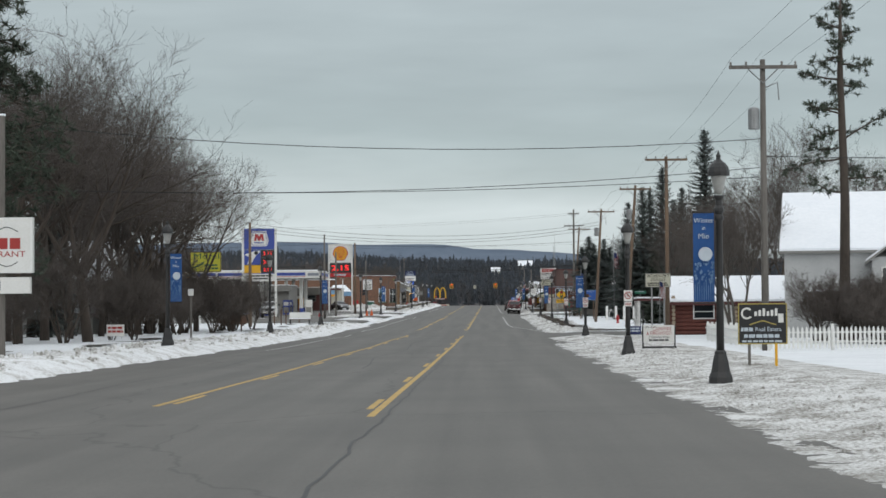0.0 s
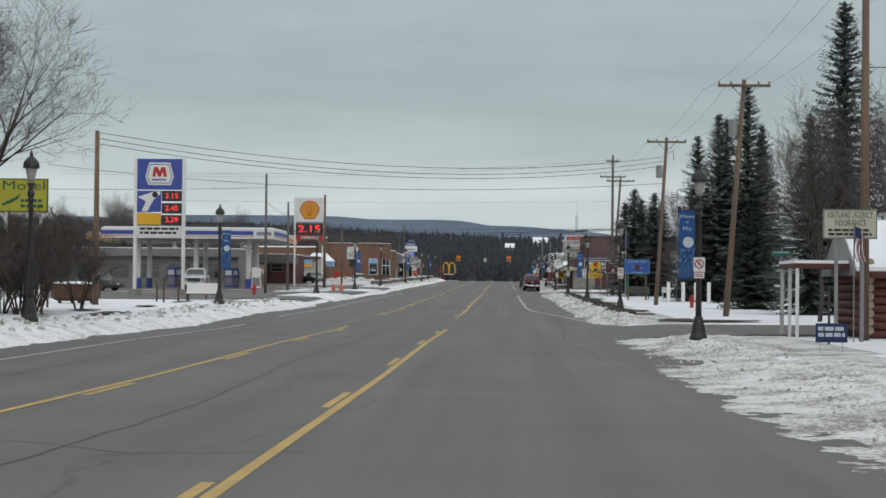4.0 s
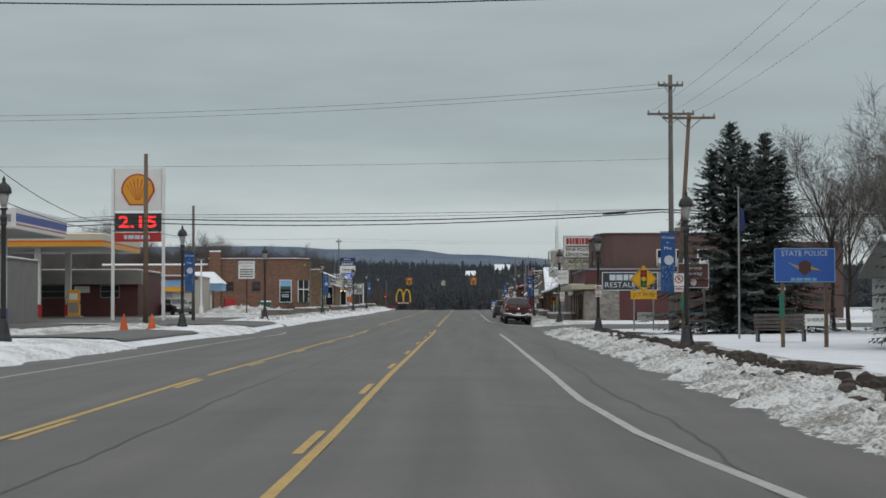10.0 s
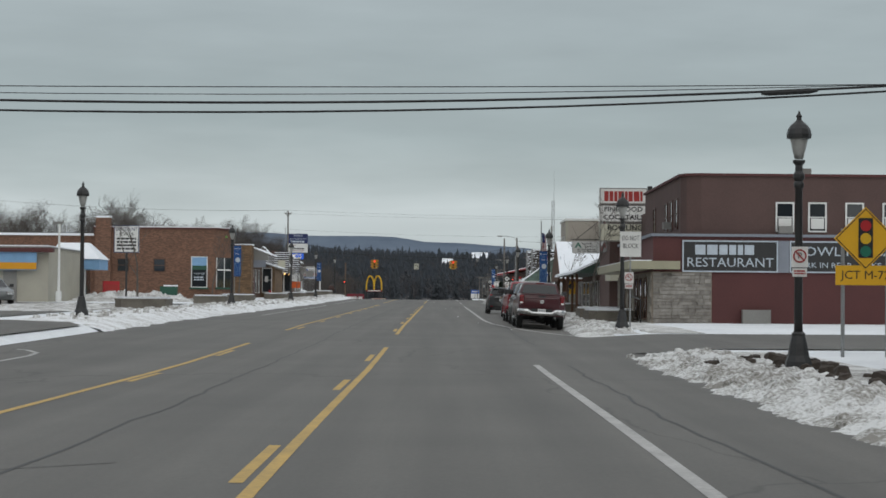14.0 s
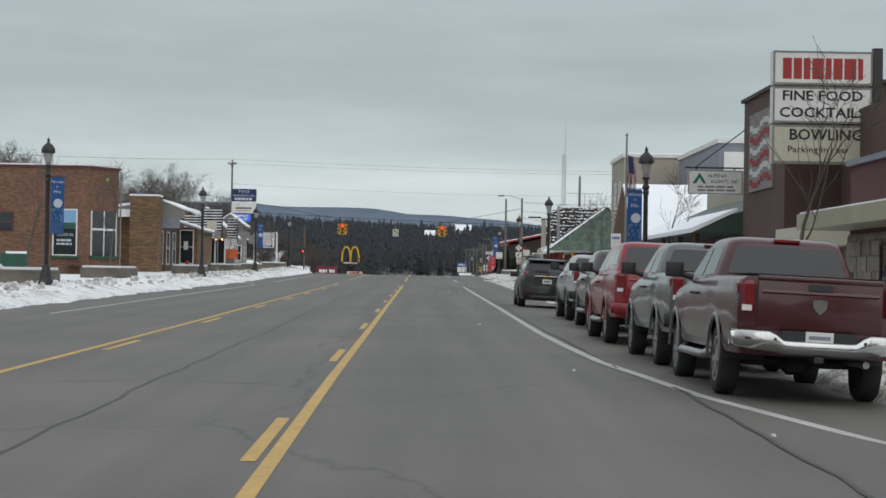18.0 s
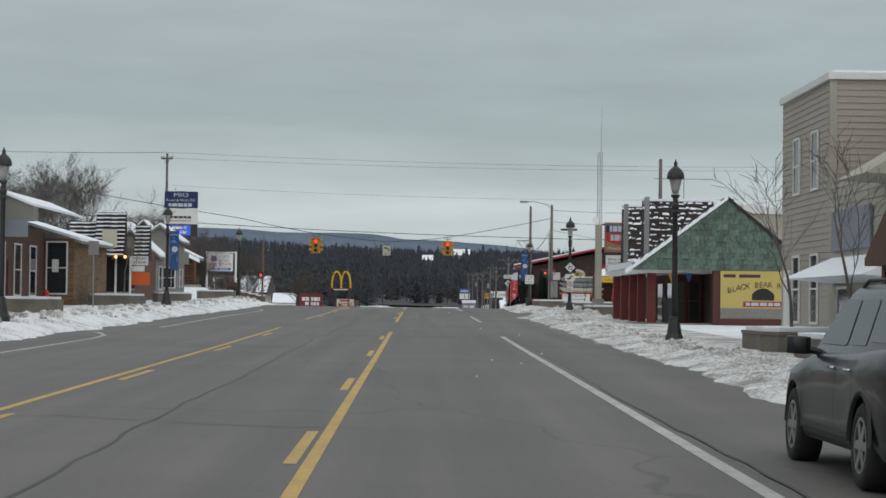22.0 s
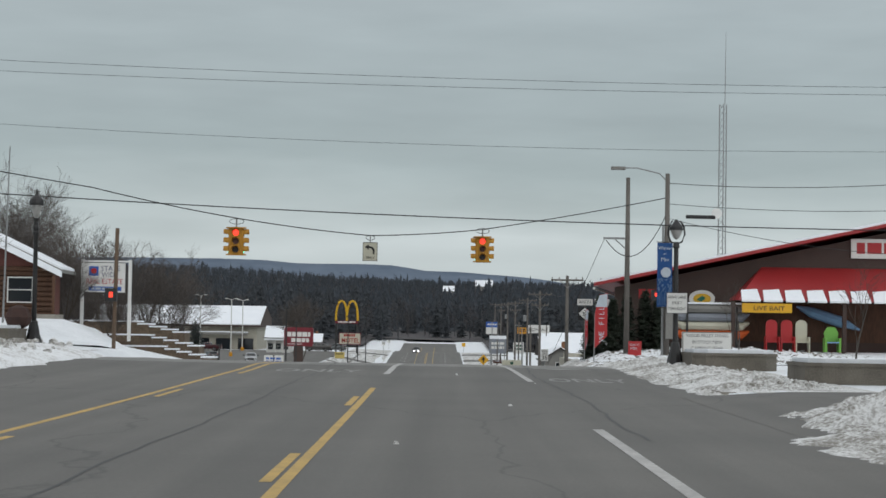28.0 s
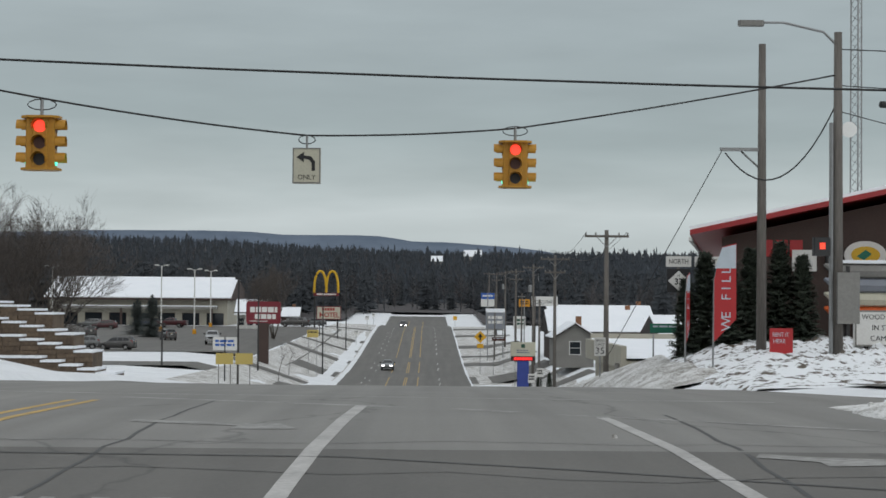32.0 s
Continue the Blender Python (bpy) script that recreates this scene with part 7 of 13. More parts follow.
def cabin():
    x0, x1, y0, y1 = 11.9, 19.5, 126, 131.5
    z = gz(12, 126)
    c = thing("log_cabin", 0, 0, 0, "small red-brown log cabin office with a snowy roof", "cabin")
    part("wall", Geo().box(x0 + 0.12, x1, y0 + 0.12, y1, z - 0.2, z + 2.3), LOG, c)
    for i in range(9):
        zz = z + 0.13 + 0.26 * i
        part("log", Geo().extrude_x([(y0 + 0.13 * math.cos(a), zz + 0.13 * math.sin(a)) for a in [math.pi * 2 * k / 8 for k in range(8)]], x0 - 0.25, x1 + 0.2), LOG, c)
        part("log", Geo().extrude_y([(x0 + 0.13 * math.cos(a), zz + 0.12 + 0.13 * math.sin(a)) for a in [math.pi * 2 * k / 8 for k in range(8)]], y0 - 0.25, y1), LOG, c)
        part("log_end", Geo().disc(x0 + 0.0, y0 - 0.29, zz + 0.12, 0.12, 0.03, 10), LOGEND, c, "pale sawn log end")
        part("log_end", Geo().disc(x0 + 3.9, y0 - 0.17, zz, 0.12, 0.03, 10), LOGEND, c, "pale sawn log end")
    window(c, "s", x0 + 1.9, z + 1.45, 1.2, 0.8, y0 - 0.16)
    window(c, "s", x0 + 5.6, z + 1.45, 1.0, 0.9, y0 - 0.16)
    gable_roof_x(c, x0, x1, y0, y1, z + 2.3, z + 3.6, GREYWALL, 0.5)
    part("fascia", Geo().box(x0 - 0.5, x1 + 0.5, y0 - 0.56, y0 - 0.5, z + 1.85, z + 2.05), REDWALL, c)
    # porch towards the street corner
    part("porch_roof", Geo().box(x0 - 2.2, x0 - 0.52, y0 + 0.5, y0 + 4, z + 2.15, z + 2.3), REDWALL, c)
    part("porch_snow", Geo().box(x0 - 2.2, x0 - 0.52, y0 + 0.5, y0 + 4, z + 2.3, z + 2.4), ROOF_SNOW, c)
    for yy in (y0 + 0.6, y0 + 2.2, y0 + 3.9):
        part("porch_post", Geo().box(x0 - 2.15, x0 - 2.05, yy - 0.05, yy + 0.05, z - 0.1, z + 2.15), WHITE, c)
    part("door", Geo().box(x0 + 3.0, x0 + 3.8, y0 - 0.19, y0 - 0.14, z + 0.1, z + 2.05), WHITE, c)


cabin()


def insurance_sign():
    x, y = 11.2, 131.5 - 8.5
    x, y = 10.6, 122.0
    s = thing("insurance_sign", x, y, gz(x, y), "cream office sign board on a steel post", "sign")
    board(s, -0.75, 0.8, 2.95, 3.8, CREAM)
    rim(s, -0.75, 0.8, 2.95, 3.8, 0.04, GREYWALL)
    words("KIRTLAND AGENCY", 0.27, INK, s, 0.03, -0.032, 3.63, width=1.3)
    words("INSURANCE", 0.27, INK, s, 0.03, -0.032, 3.4, width=0.9)
    bars(s, -0.6, 0.65, -0.032, 3.2, 0.07, INK, 2, 0.7, 6)
    post(s, -0.35, 3.75, 0.1, STEEL, 0.08)
    post(s, 0.4, 3.75, 0.1, STEEL, 0.08)
    f = thing("flag", x + 0.1, y - 0.3, gz(x, y), "small american flag hanging on a pole", "flag")
    flag_cloth(f, 0.0, 0.35, 2.3, 3.3)
    part("pole", Geo().tube([(0, 0.02, -0.1), (0, 0.02, 3.4)], 0.02, 6), STEEL, f)


def flag_cloth(f, x0, x1, z0, z1, n=7):
    """A limp striped flag; the stripes run along its fall."""
    for i in range(n):
        a, b = x0 + (x1 - x0) * i / n, x0 + (x1 - x0) * (i + 1) / n
        vs = []
        for k in range(9):
            zz = z1 - (z1 - z0) * k / 8
            sw = 0.22 * (x1 - x0) * math.sin(k * 0.8 + 0.4) + (x1 - x0) * 0.25 * k / 8
            y_ = 0.09 * math.sin(i * 1.7 + k * 0.5)
            vs += [(a * (0.55 + 0.45 * k / 8) + sw * 0.5, y_, zz), (b * (0.55 + 0.45 * k / 8) + sw * 0.5, y_ + 0.03, zz - 0.05)]
        ge = Geo().add(vs, [(2 * k, 2 * k + 1, 2 * k + 3, 2 * k + 2) for k in range(8)])
        ge.add([(p[0], p[1] + 0.006, p[2]) for p in vs], [(2 * k + 2, 2 * k + 3, 2 * k + 1, 2 * k) for k in range(8)])
        part("stripe", ge, FLAG_RED if i % 2 == 0 else FLAG_WHITE, f)
    cz = z1 - (z1 - z0) * 0.36
    part("canton", Geo().add([(x0 - 0.01, -0.12, z1), (x0 + (x1 - x0) * 0.45, -0.12, z1 - 0.06), (x0 + (x1 - x0) * 0.55, -0.10, cz), (x0 + 0.02, -0.10, cz + 0.05)], [(3, 2, 1, 0)]), FLAG_BLUE, f, "navy flag canton")


insurance_sign()


def sandwich():
    x, y = 7.15, 80.5
    s = thing("firewood_sign", x, y, gz(x, y), "white firewood sale board on a black skid frame", "sign")
    board(s, -0.62, 0.62, 0.28, 0.98, SIGNWHITE)
    words("SELF SERVE", 0.11, INK, s, -0.33, -0.032, 0.90, width=0.45)
    words("CAMPFIRE", 0.20, RED_INK, s, 0.12, -0.032, 0.82, width=0.75)
    words("& FIREWOOD", 0.20, RED_INK, s, 0.0, -0.032, 0.65, width=1.0)
    words("2 Blocks East", 0.14, INK, s, 0.0, -0.032, 0.50, width=0.85)
    bars(s, -0.4, 0.45, -0.032, 0.38, 0.07, INK, 1, 0.5, 4)
    for xx in (-0.64, 0.64):
        part("skid", Geo().box(xx - 0.03, xx + 0.03, -0.45, 0.45, 0.0, 0.06), BLACK, s)
        part("upright", Geo().box(xx - 0.03, xx + 0.03, 0.03, 0.09, 0.05, 0.95), BLACK, s)
    part("rail", Geo().box(-0.67, 0.67, -0.42, -0.36, 0.06, 0.14), BLACK, s)


sandwich()


def yard_sign(x, y, w, h, material, label, ink=PALE, turn=0.0):
    s = thing("yard_sign", x, y, gz(x, y), label, "sign", "yard signs", turn)
    board(s, -w / 2, w / 2, 0.25, 0.25 + h, material, 0, 0.012)
    bars(s, -w * 0.42, w * 0.42, -0.008, 0.25 + h * 0.72, h * 0.2, ink, 2, 0.6, 3)
    for xx in (-w * 0.35, w * 0.35):
        part("stake", Geo().tube([(xx, 0.01, -0.1), (xx, 0.01, 0.3)], 0.006, 4), STEEL, s)


yard_sign(8.4, 111.5, 0.75, 0.45, FLAG_BLUE, "small blue yard sign stuck in the snow")
yard_sign(-17.3, 94, 0.85, 0.55, SIGNWHITE, "small red and white yard sign by the trees", RED_INK)


def pole_sign(name, x, y, h, w, hh, material, label, text=(), ink=INK, pm=STEEL, post_w=0.06, bars_=0, posts=(0.0,), z=None, group=""):
    s = thing(name, x, y, gz(x, y) if z is None else z, label, "sign", group)
    for xx in posts:
        post(s, xx, h, post_w, pm, 0.045)
    board(s, -w / 2, w / 2, h - hh, h, material, 0, 0.02)
    for i, (t_, sz, dz, wd) in enumerate(text):
        words(t_, sz, ink, s, 0, -0.013, h - dz, width=wd)
    if bars_:
        bars(s, -w * 0.4, w * 0.4, -0.011, h - hh * 0.3, hh * 0.18, ink, bars_, 0.6, 3)
    return s


pole_sign("street_name_sign", 10.6, 136, 2.9, 0.75, 0.2, GREEN_SIGN, "green street name sign on a steel post", bars_=1, ink=PALE)
pole_sign("bus_stop_post", 9.4, 118, 1.6, 0.06, 0.8, BLACK, "black wooden marker post", pm=BLACK)


def restaurant_sign():
    x, y = -14.6, 61.0
    s = thing("restaurant_sign", x, y, gz(x, y), "white illuminated restaurant sign on a steel pole", "sign")
    part("pole", Geo().lathe([(0.13, -0.1), (0.12, 2.4), (0.12, 7.4)], 10, -0.05, 0.14), WOODGREY, s)
    part("pole_cap", Geo().lathe([(0.14, 7.4), (0.14, 7.46)], 10, -0.05, 0.14), ROOF_SNOW, s)
    board(s, -1.5, 0.98, 2.55, 4.25, SIGNWHITE, 0, 0.25)
    rim(s, -1.5, 0.98, 2.55, 4.25, 0.07, WHITE, -0.13)
    bars(s, -1.3, 0.75, -0.127, 3.45, 0.34, RED_INK, 1, 0.5, 5)
    words("RESTAURANT", 0.26, RED_INK, s, -0.25, -0.128, 3.12, width=2.0)
    fl = Geo()
    for sg, zz in ((1, 3.86), (-1, 2.84)):
        pts = [(-1.1 + 0.18 * k, -0.13, zz + sg * 0.10 * math.sin(k * 1.1)) for k in range(10)]
        fl.tube(pts, [0.012] * 10, 4)
    part("flourish", fl, INK, s)
    board(s, -1.5, 0.9, 1.92, 2.42, SIGNWHITE, 0, 0.2, "letter_board")
    bars(s, -1.4, 0.1, -0.102, 2.16, 0.28, INK, 1, 0.5, 4)
    board(s, -1.5, -0.95, 2.5, 3.3, GREYWALL, -0.3, 0.03, "traffic_sign_back")


restaurant_sign()


def old_house():
    x0, x1, y0, y1 = -33, -24.2, 128, 138
    z = gz(-25, 128)
    h = thing("house", 0, 0, 0, "grey weathered house with a snowy roof behind trees", "house")
    part("wall", Geo().box(x0, x1, y0, y1, z - 0.2, z + 3.6), GREYWALL, h)
    siding(h, "s", x0, x1, z, z + 3.6, y0, 0.35, GREYWALL)
    gable_roof_x(h, x0, x1, y0, y1, z + 3.6, z + 6.0, GREYWALL)
    window(h, "s", x0 + 6, z + 2.0, 1.0, 1.2, y0 - 0.03)
    window(h, "s", x0 + 3, z + 2.0, 1.0, 1.2, y0 - 0.03)
    part("shed_roof", Geo().add([(x0 + 4, y0 - 4, z + 1.5), (x1, y0 - 4, z + 1.5), (x1, y0, z + 2.3), (x0 + 4, y0, z + 2.3), (x0 + 4, y0 - 4, z + 1.35), (x1, y0 - 4, z + 1.35), (x1, y0, z + 2.15), (x0 + 4, y0, z + 2.15)], [(0, 1, 2, 3), (7, 6, 5, 4), (0, 4, 5, 1), (1, 5, 6, 2)]), ROOF_SNOW, h)
    part("shed_wall", Geo().box(x0 + 4.2, x1 - 0.2, y0 - 3.8, y0 - 0.04, z - 0.1, z + 1.34), GREYWALL, h)


old_house()


def motel_sign():
    x, y = -22.1, 158
    s = thing("motel_sign", x, y, gz(x, y), "faded yellow-green motel sign board on two posts", "sign")
    board(s, -1.25, 1.2, 4.35, 5.95, LIME_SIGN, 0, 0.15)
    rim(s, -1.25, 1.2, 4.35, 5.95, 0.05, BROWN_SIGN, -0.08)
    words("Motel", 0.62, DARKGREEN, s, 0.05, -0.08, 5.6, width=2.0)
    part("printed_shape", Geo().extrude_y([(-1.0, 4.75), (-0.35, 5.05), (-0.1, 5.25), (-0.2, 5.0), (-0.55, 4.8), (-0.95, 4.65)], -0.086, -0.078), DARKGREEN, s, "plain dark printed shape")
    bars(s, -0.1, 1.0, -0.078, 4.9, 0.14, DARKGREEN, 2, 0.8, 4)
    board(s, -0.85, 0.75, 2.75, 3.85, CREAM, 0, 0.1, "letter_board")
    bars(s, -0.7, 0.6, -0.052, 3.65, 0.13, INK, 4, 0.8, 4, seed=8)
    for xx in (-0.8, 0.85):
        post(s, xx, 4.4, 0.14, WHITE, 0.0)
    for i, xx in enumerate((-0.55, 0.1, 0.5)):
        part("slat", Geo().box(xx - 0.14, xx + 0.14, -0.03, 0.03, 0.3, 2.6), WHITE, s)


motel_sign()


def tub():
    s = thing("planter_tub", -20.6, 163, gz(-20.6, 163), "large dark wooden planter tub topped with snow", "planter")
    part("tub", Geo().lathe([(0.95, 0.12), (1.2, 0.25), (1.32, 0.95), (1.25, 0.97)], 16), WOOD, s)
    part("snow_cap", Geo().lathe([(1.2, 0.93), (1.1, 1.02), (0.5, 1.08), (0.01, 1.1)], 16), ROOF_SNOW, s)
    for a in range(4):
        part("foot", Geo().box(math.cos(a * 1.57) * 0.8 - 0.07, math.cos(a * 1.57) * 0.8 + 0.07, math.sin(a * 1.57) * 0.8 - 0.07, math.sin(a * 1.57) * 0.8 + 0.07, -0.05, 0.14), WOOD, s)


tub()
for i, (x, y) in enumerate(((-17.2, 141), (-18.6, 147), (-17.4, 170), (-18.3, 173), (-17.6, 176), (-17.2, 184), (-19.5, 152))):
    m = thing("marker_post", x, y, gz(x, y), "short dark wooden post standing in the snow", "post", "marker posts")
    part("post", Geo().lathe([(0.05, -0.1), (0.05, 1.1 + 0.1 * (i % 3)), (0.03, 1.14 + 0.1 * (i % 3))], 7), WOOD, m)
pole_sign("blank_sign", -15.6, 106.5, 2.6, 0.3, 0.35, SIGNWHITE, "small white road sign on a grey post", pm=WOODGREY, post_w=0.1)


def bench_board():
    s = thing("bench", -16.6, 178.5, gz(-16.6, 178.5), "street bench with a snowy white advertising backrest", "bench")
    board(s, -0.95, 0.95, 0.45, 1.05, SIGNWHITE, 0.2, 0.05, "backrest")
    part("seat", Geo().box(-0.95, 0.95, -0.3, 0.17, 0.40, 0.45), WOOD, s)
    part("snow_cap", Geo().box(-0.93, 0.93, -0.28, 0.15, 0.45, 0.53, 0.05), ROOF_SNOW, s)
    for xx in (-0.85, 0.85):
        part("leg", Geo().box(xx - 0.05, xx + 0.05, -0.28, 0.22, -0.05, 0.40), BLACK, s)


bench_board()

# poles
utility_pole(10.9, 76.7, 11.2, ((10.9, 1.3),), WOODGREY, label="grey wooden utility pole with transformer and crossarm", gear=True)
utility_pole(11.35, 123.7, 11.1, ((10.9, 1.3),), WOODPOLE)
utility_pole(11.3, 160, 11.4, ((11.1, 1.25),), WOODPOLE, label="orange-brown wooden utility pole with a grey crossarm", gear=True, lean=0.8)
utility_pole(10.8, 197.3, 11.2, ((10.9, 1.3),), WOODPOLE, gear=True, lean=0.65)
utility_pole(11.7, 267.8, 14.2, ((13.6, 0.7), (12.0, 1.3)), WOODGREY, r=0.17)
utility_pole(11.5, 263.5, 11.7, ((11.4, 1.4),), WOODPOLE, lean=0.75)
utility_pole(-18.6, 158, 8.3, (), WOODPOLE, label="bare wooden pole beside the fuel station sign")
utility_pole(-17.5, 216.2, 9.2, (), WOODGREY, r=0.12, label="thin dark wooden pole with service cables")
utility_pole(-17.4, 231, 7.6, (), WOODGREY, r=0.12, label="thin dark wooden pole with service cables")
utility_pole(-17.75, 269.2, 9.7, (), WOODPOLE, r=0.16, label="dark wooden pole in front of a fuel sign")
utility_pole(-17.3, 285.7, 7.5, (), WOODGREY, r=0.12, label="thin dark wooden pole with service cables")
P_ = {"p1": (10.9, 76.7, 10.9), "p2": (11.35, 123.7, 10.75), "p3": (11.3, 160, 10.6), "p4": (11.4, 197.3, 10.9), "p5": (11.7, 267.8, 12.4)}
ks = list(P_)
for a, b in zip(ks, ks[1:]):
    for dx in (-1.2, 0.0, 1.2):
        wire("power_line", (P_[a][0] + dx, P_[a][1], P_[a][2] + 0.15 + (0.3 if dx == 0 else 0)), (P_[b][0] + dx, P_[b][1], P_[b][2] + 0.15), 0.5, 0.006)
for dx in (-1.2, 0.0, 1.2):
    wire("power_line", (10.9 + dx, 76.7, 11.1), (10.6 + dx, 20, 11.3), 0.4, 0.006)
# lines over the street
wire("street_wire", (10.9, 76.7, 7.97), (-24, 76.7, 9.65), 0.98, 0.014)
wire("street_wire", (10.9, 78, 6.95), (-22, 79, 6.6), 0.6, 0.012)
wire("street_wire", (10.9, 78, 6.58), (-22, 79, 6.55), 0.42, 0.012)
wire("street_wire", (10.9, 76.7, 7.3), (40, 84, 8.5), 0.4, 0.014)
wire("street_wire", (11.35, 123.7, 7.9), (60, 128, 9.0), 0.4, 0.014)
wire("street_wire", (11.3, 160, 6.3), (30, 166, 4.0), 0.5, 0.016)
for za, zb, sag in ((9.96, 8.37, 1.19), (9.67, 8.09, 1.26), (9.36, 7.83, 1.21)):
    wire("street_wire", (11.2, 197.3, za), (-18.6, 158, zb), sag, 0.014)
wire("street_wire", (11.3, 197.3, 8.2), (-30, 197.3, 9.15), 0.96, 0.014)
wire("street_wire", (11.4, 197.3, 7.3), (30, 215, 9.0), 0.5, 0.016)
wire("street_wire", (11.4, 197.3, 6.2), (15.5, 213, 3.6), 0.3, 0.014)
wire("street_wire", (-17.5, 216.2, 8.6), (-60, 190, 8.0), 0.5, 0.014)
wire("street_wire", (11.7, 267.8, 14.2), (-45, 267.8, 12.75), 0.82, 0.008)
wire("street_wire", (11.7, 267.8, 13.95), (-45, 267.8, 12.45), 0.82, 0.008)
wire("street_wire", (11.7, 267.8, 9.98), (-45, 267.8, 9.9), 0.3, 0.007)
for zr, zl, sag, r_ in ((7.18, 6.95, 0.07, 0.012), (7.18, 6.85, 0.2, 0.010), (7.15, 6.75, 0.34, 0.030), (7.02, 6.5, 0.38, 0.026)):
    wire("trunk_cable", (11.2, 267.8, zr), (-17.75, 267.8, zl), sag, r_, label="black telephone cable over the street")
    wire("trunk_cable", (-17.75, 267.8, zl), (-60, 276, zl + 0.1), 0.4, r_, label="black telephone cable over the street")
    wire("trunk_cable", (11.2, 267.8, zr), (40, 268, zr + 0.2), 0.4, r_, label="black telephone cable over the street")
solo("cable_splice", Geo().tube([(7.9, 267.8, 6.92), (8.1, 267.8, 6.94), (9.1, 267.8, 7.0), (9.3, 267.8, 7.01)], [0.03, 0.07, 0.07, 0.03], 8), WIRE, "black cable splice case on the trunk cable", "cable")
wire("service_cable", (-17.5, 216.2, 7.6), (-17.4, 231, 7.1), 0.25, 0.016)
wire("service_cable", (-17.4, 231, 7.0), (-17.75, 269.2, 6.6), 0.9, 0.016)
wire("service_cable", (-17.5, 216.2, 7.0), (-17.75, 269.2, 6.2), 1.1, 0.016)
wire("service_cable", (-17.75, 269.2, 6.4), (-17.3, 285.7, 6.6), 0.3, 0.016)
wire("service_cable", (12.6, 263.5, 7.9), (22, 240, 9.5), 0.6, 0.014)

# ---- left side: fuel stations, diner, brick shop ----
def brick_mat(name, c1, c2, mortar, axis="x", bw=0.21, bh=0.075):
    """Laid brick drawn by the procedural brick pattern, for walls that stay far off."""
    m = mat(name, c1, 0.9, col2=c2, grain=8, stain=0.6, amount=0.4, bump=0.2)
    n, l = m.node_tree.nodes, m.node_tree.links
    b = n["Principled BSDF"]
    old = b.inputs["Base Color"].links[0].from_socket
    tc = n.new("ShaderNodeTexCoord")
    sp, cb = n.new("ShaderNodeSeparateXYZ"), n.new("ShaderNodeCombineXYZ")
    ad = n.new("ShaderNodeMath")
    ad.operation = "ADD"
    l.new(tc.outputs["Object"], sp.inputs[0])
    l.new(sp.outputs["X"], ad.inputs[0])
    l.new(sp.outputs["Y"], ad.inputs[1])
    l.new(ad.outputs[0], cb.inputs["X"])
    l.new(sp.outputs["Z"], cb.inputs["Y"])
    br = n.new("ShaderNodeTexBrick")
    br.inputs["Scale"].default_value = 1.0
    br.inputs["Brick Width"].default_value, br.inputs["Row Height"].default_value = bw, bh
    br.inputs["Mortar Size"].default_value = 0.006
    br.inputs["Color1"].default_value, br.inputs["Color2"].default_value, br.inputs["Mortar"].default_value = (1.15, 1.1, 1.05, 1), (0.62, 0.6, 0.6, 1), (*mortar, 1)
    l.new(cb.outputs[0], br.inputs["Vector"])
    mx = n.new("ShaderNodeMixRGB")
    mx.blend_type = "MULTIPLY"
    mx.inputs[0].default_value = 1
    l.new(old, mx.inputs[1])
    l.new(br.outputs["Color"], mx.inputs[2])
    l.new(mx.outputs[0], b.inputs["Base Color"])
    return m


ORANGE_BRICK = brick_mat("orange_brown_laid_brick", (0.215, 0.118, 0.078), (0.14, 0.08, 0.056), (0.85, 0.9, 0.95))
THIN_STONE = brick_mat("brown_thin_coursed_stone", (0.23, 0.15, 0.085), (0.13, 0.085, 0.052), (0.5, 0.5, 0.5), bw=0.5, bh=0.09)
PAINTED_BRICK = brick_mat("red_brown_painted_laid_brick", (0.118, 0.074, 0.064), (0.090, 0.057, 0.050), (0.8, 0.8, 0.8))


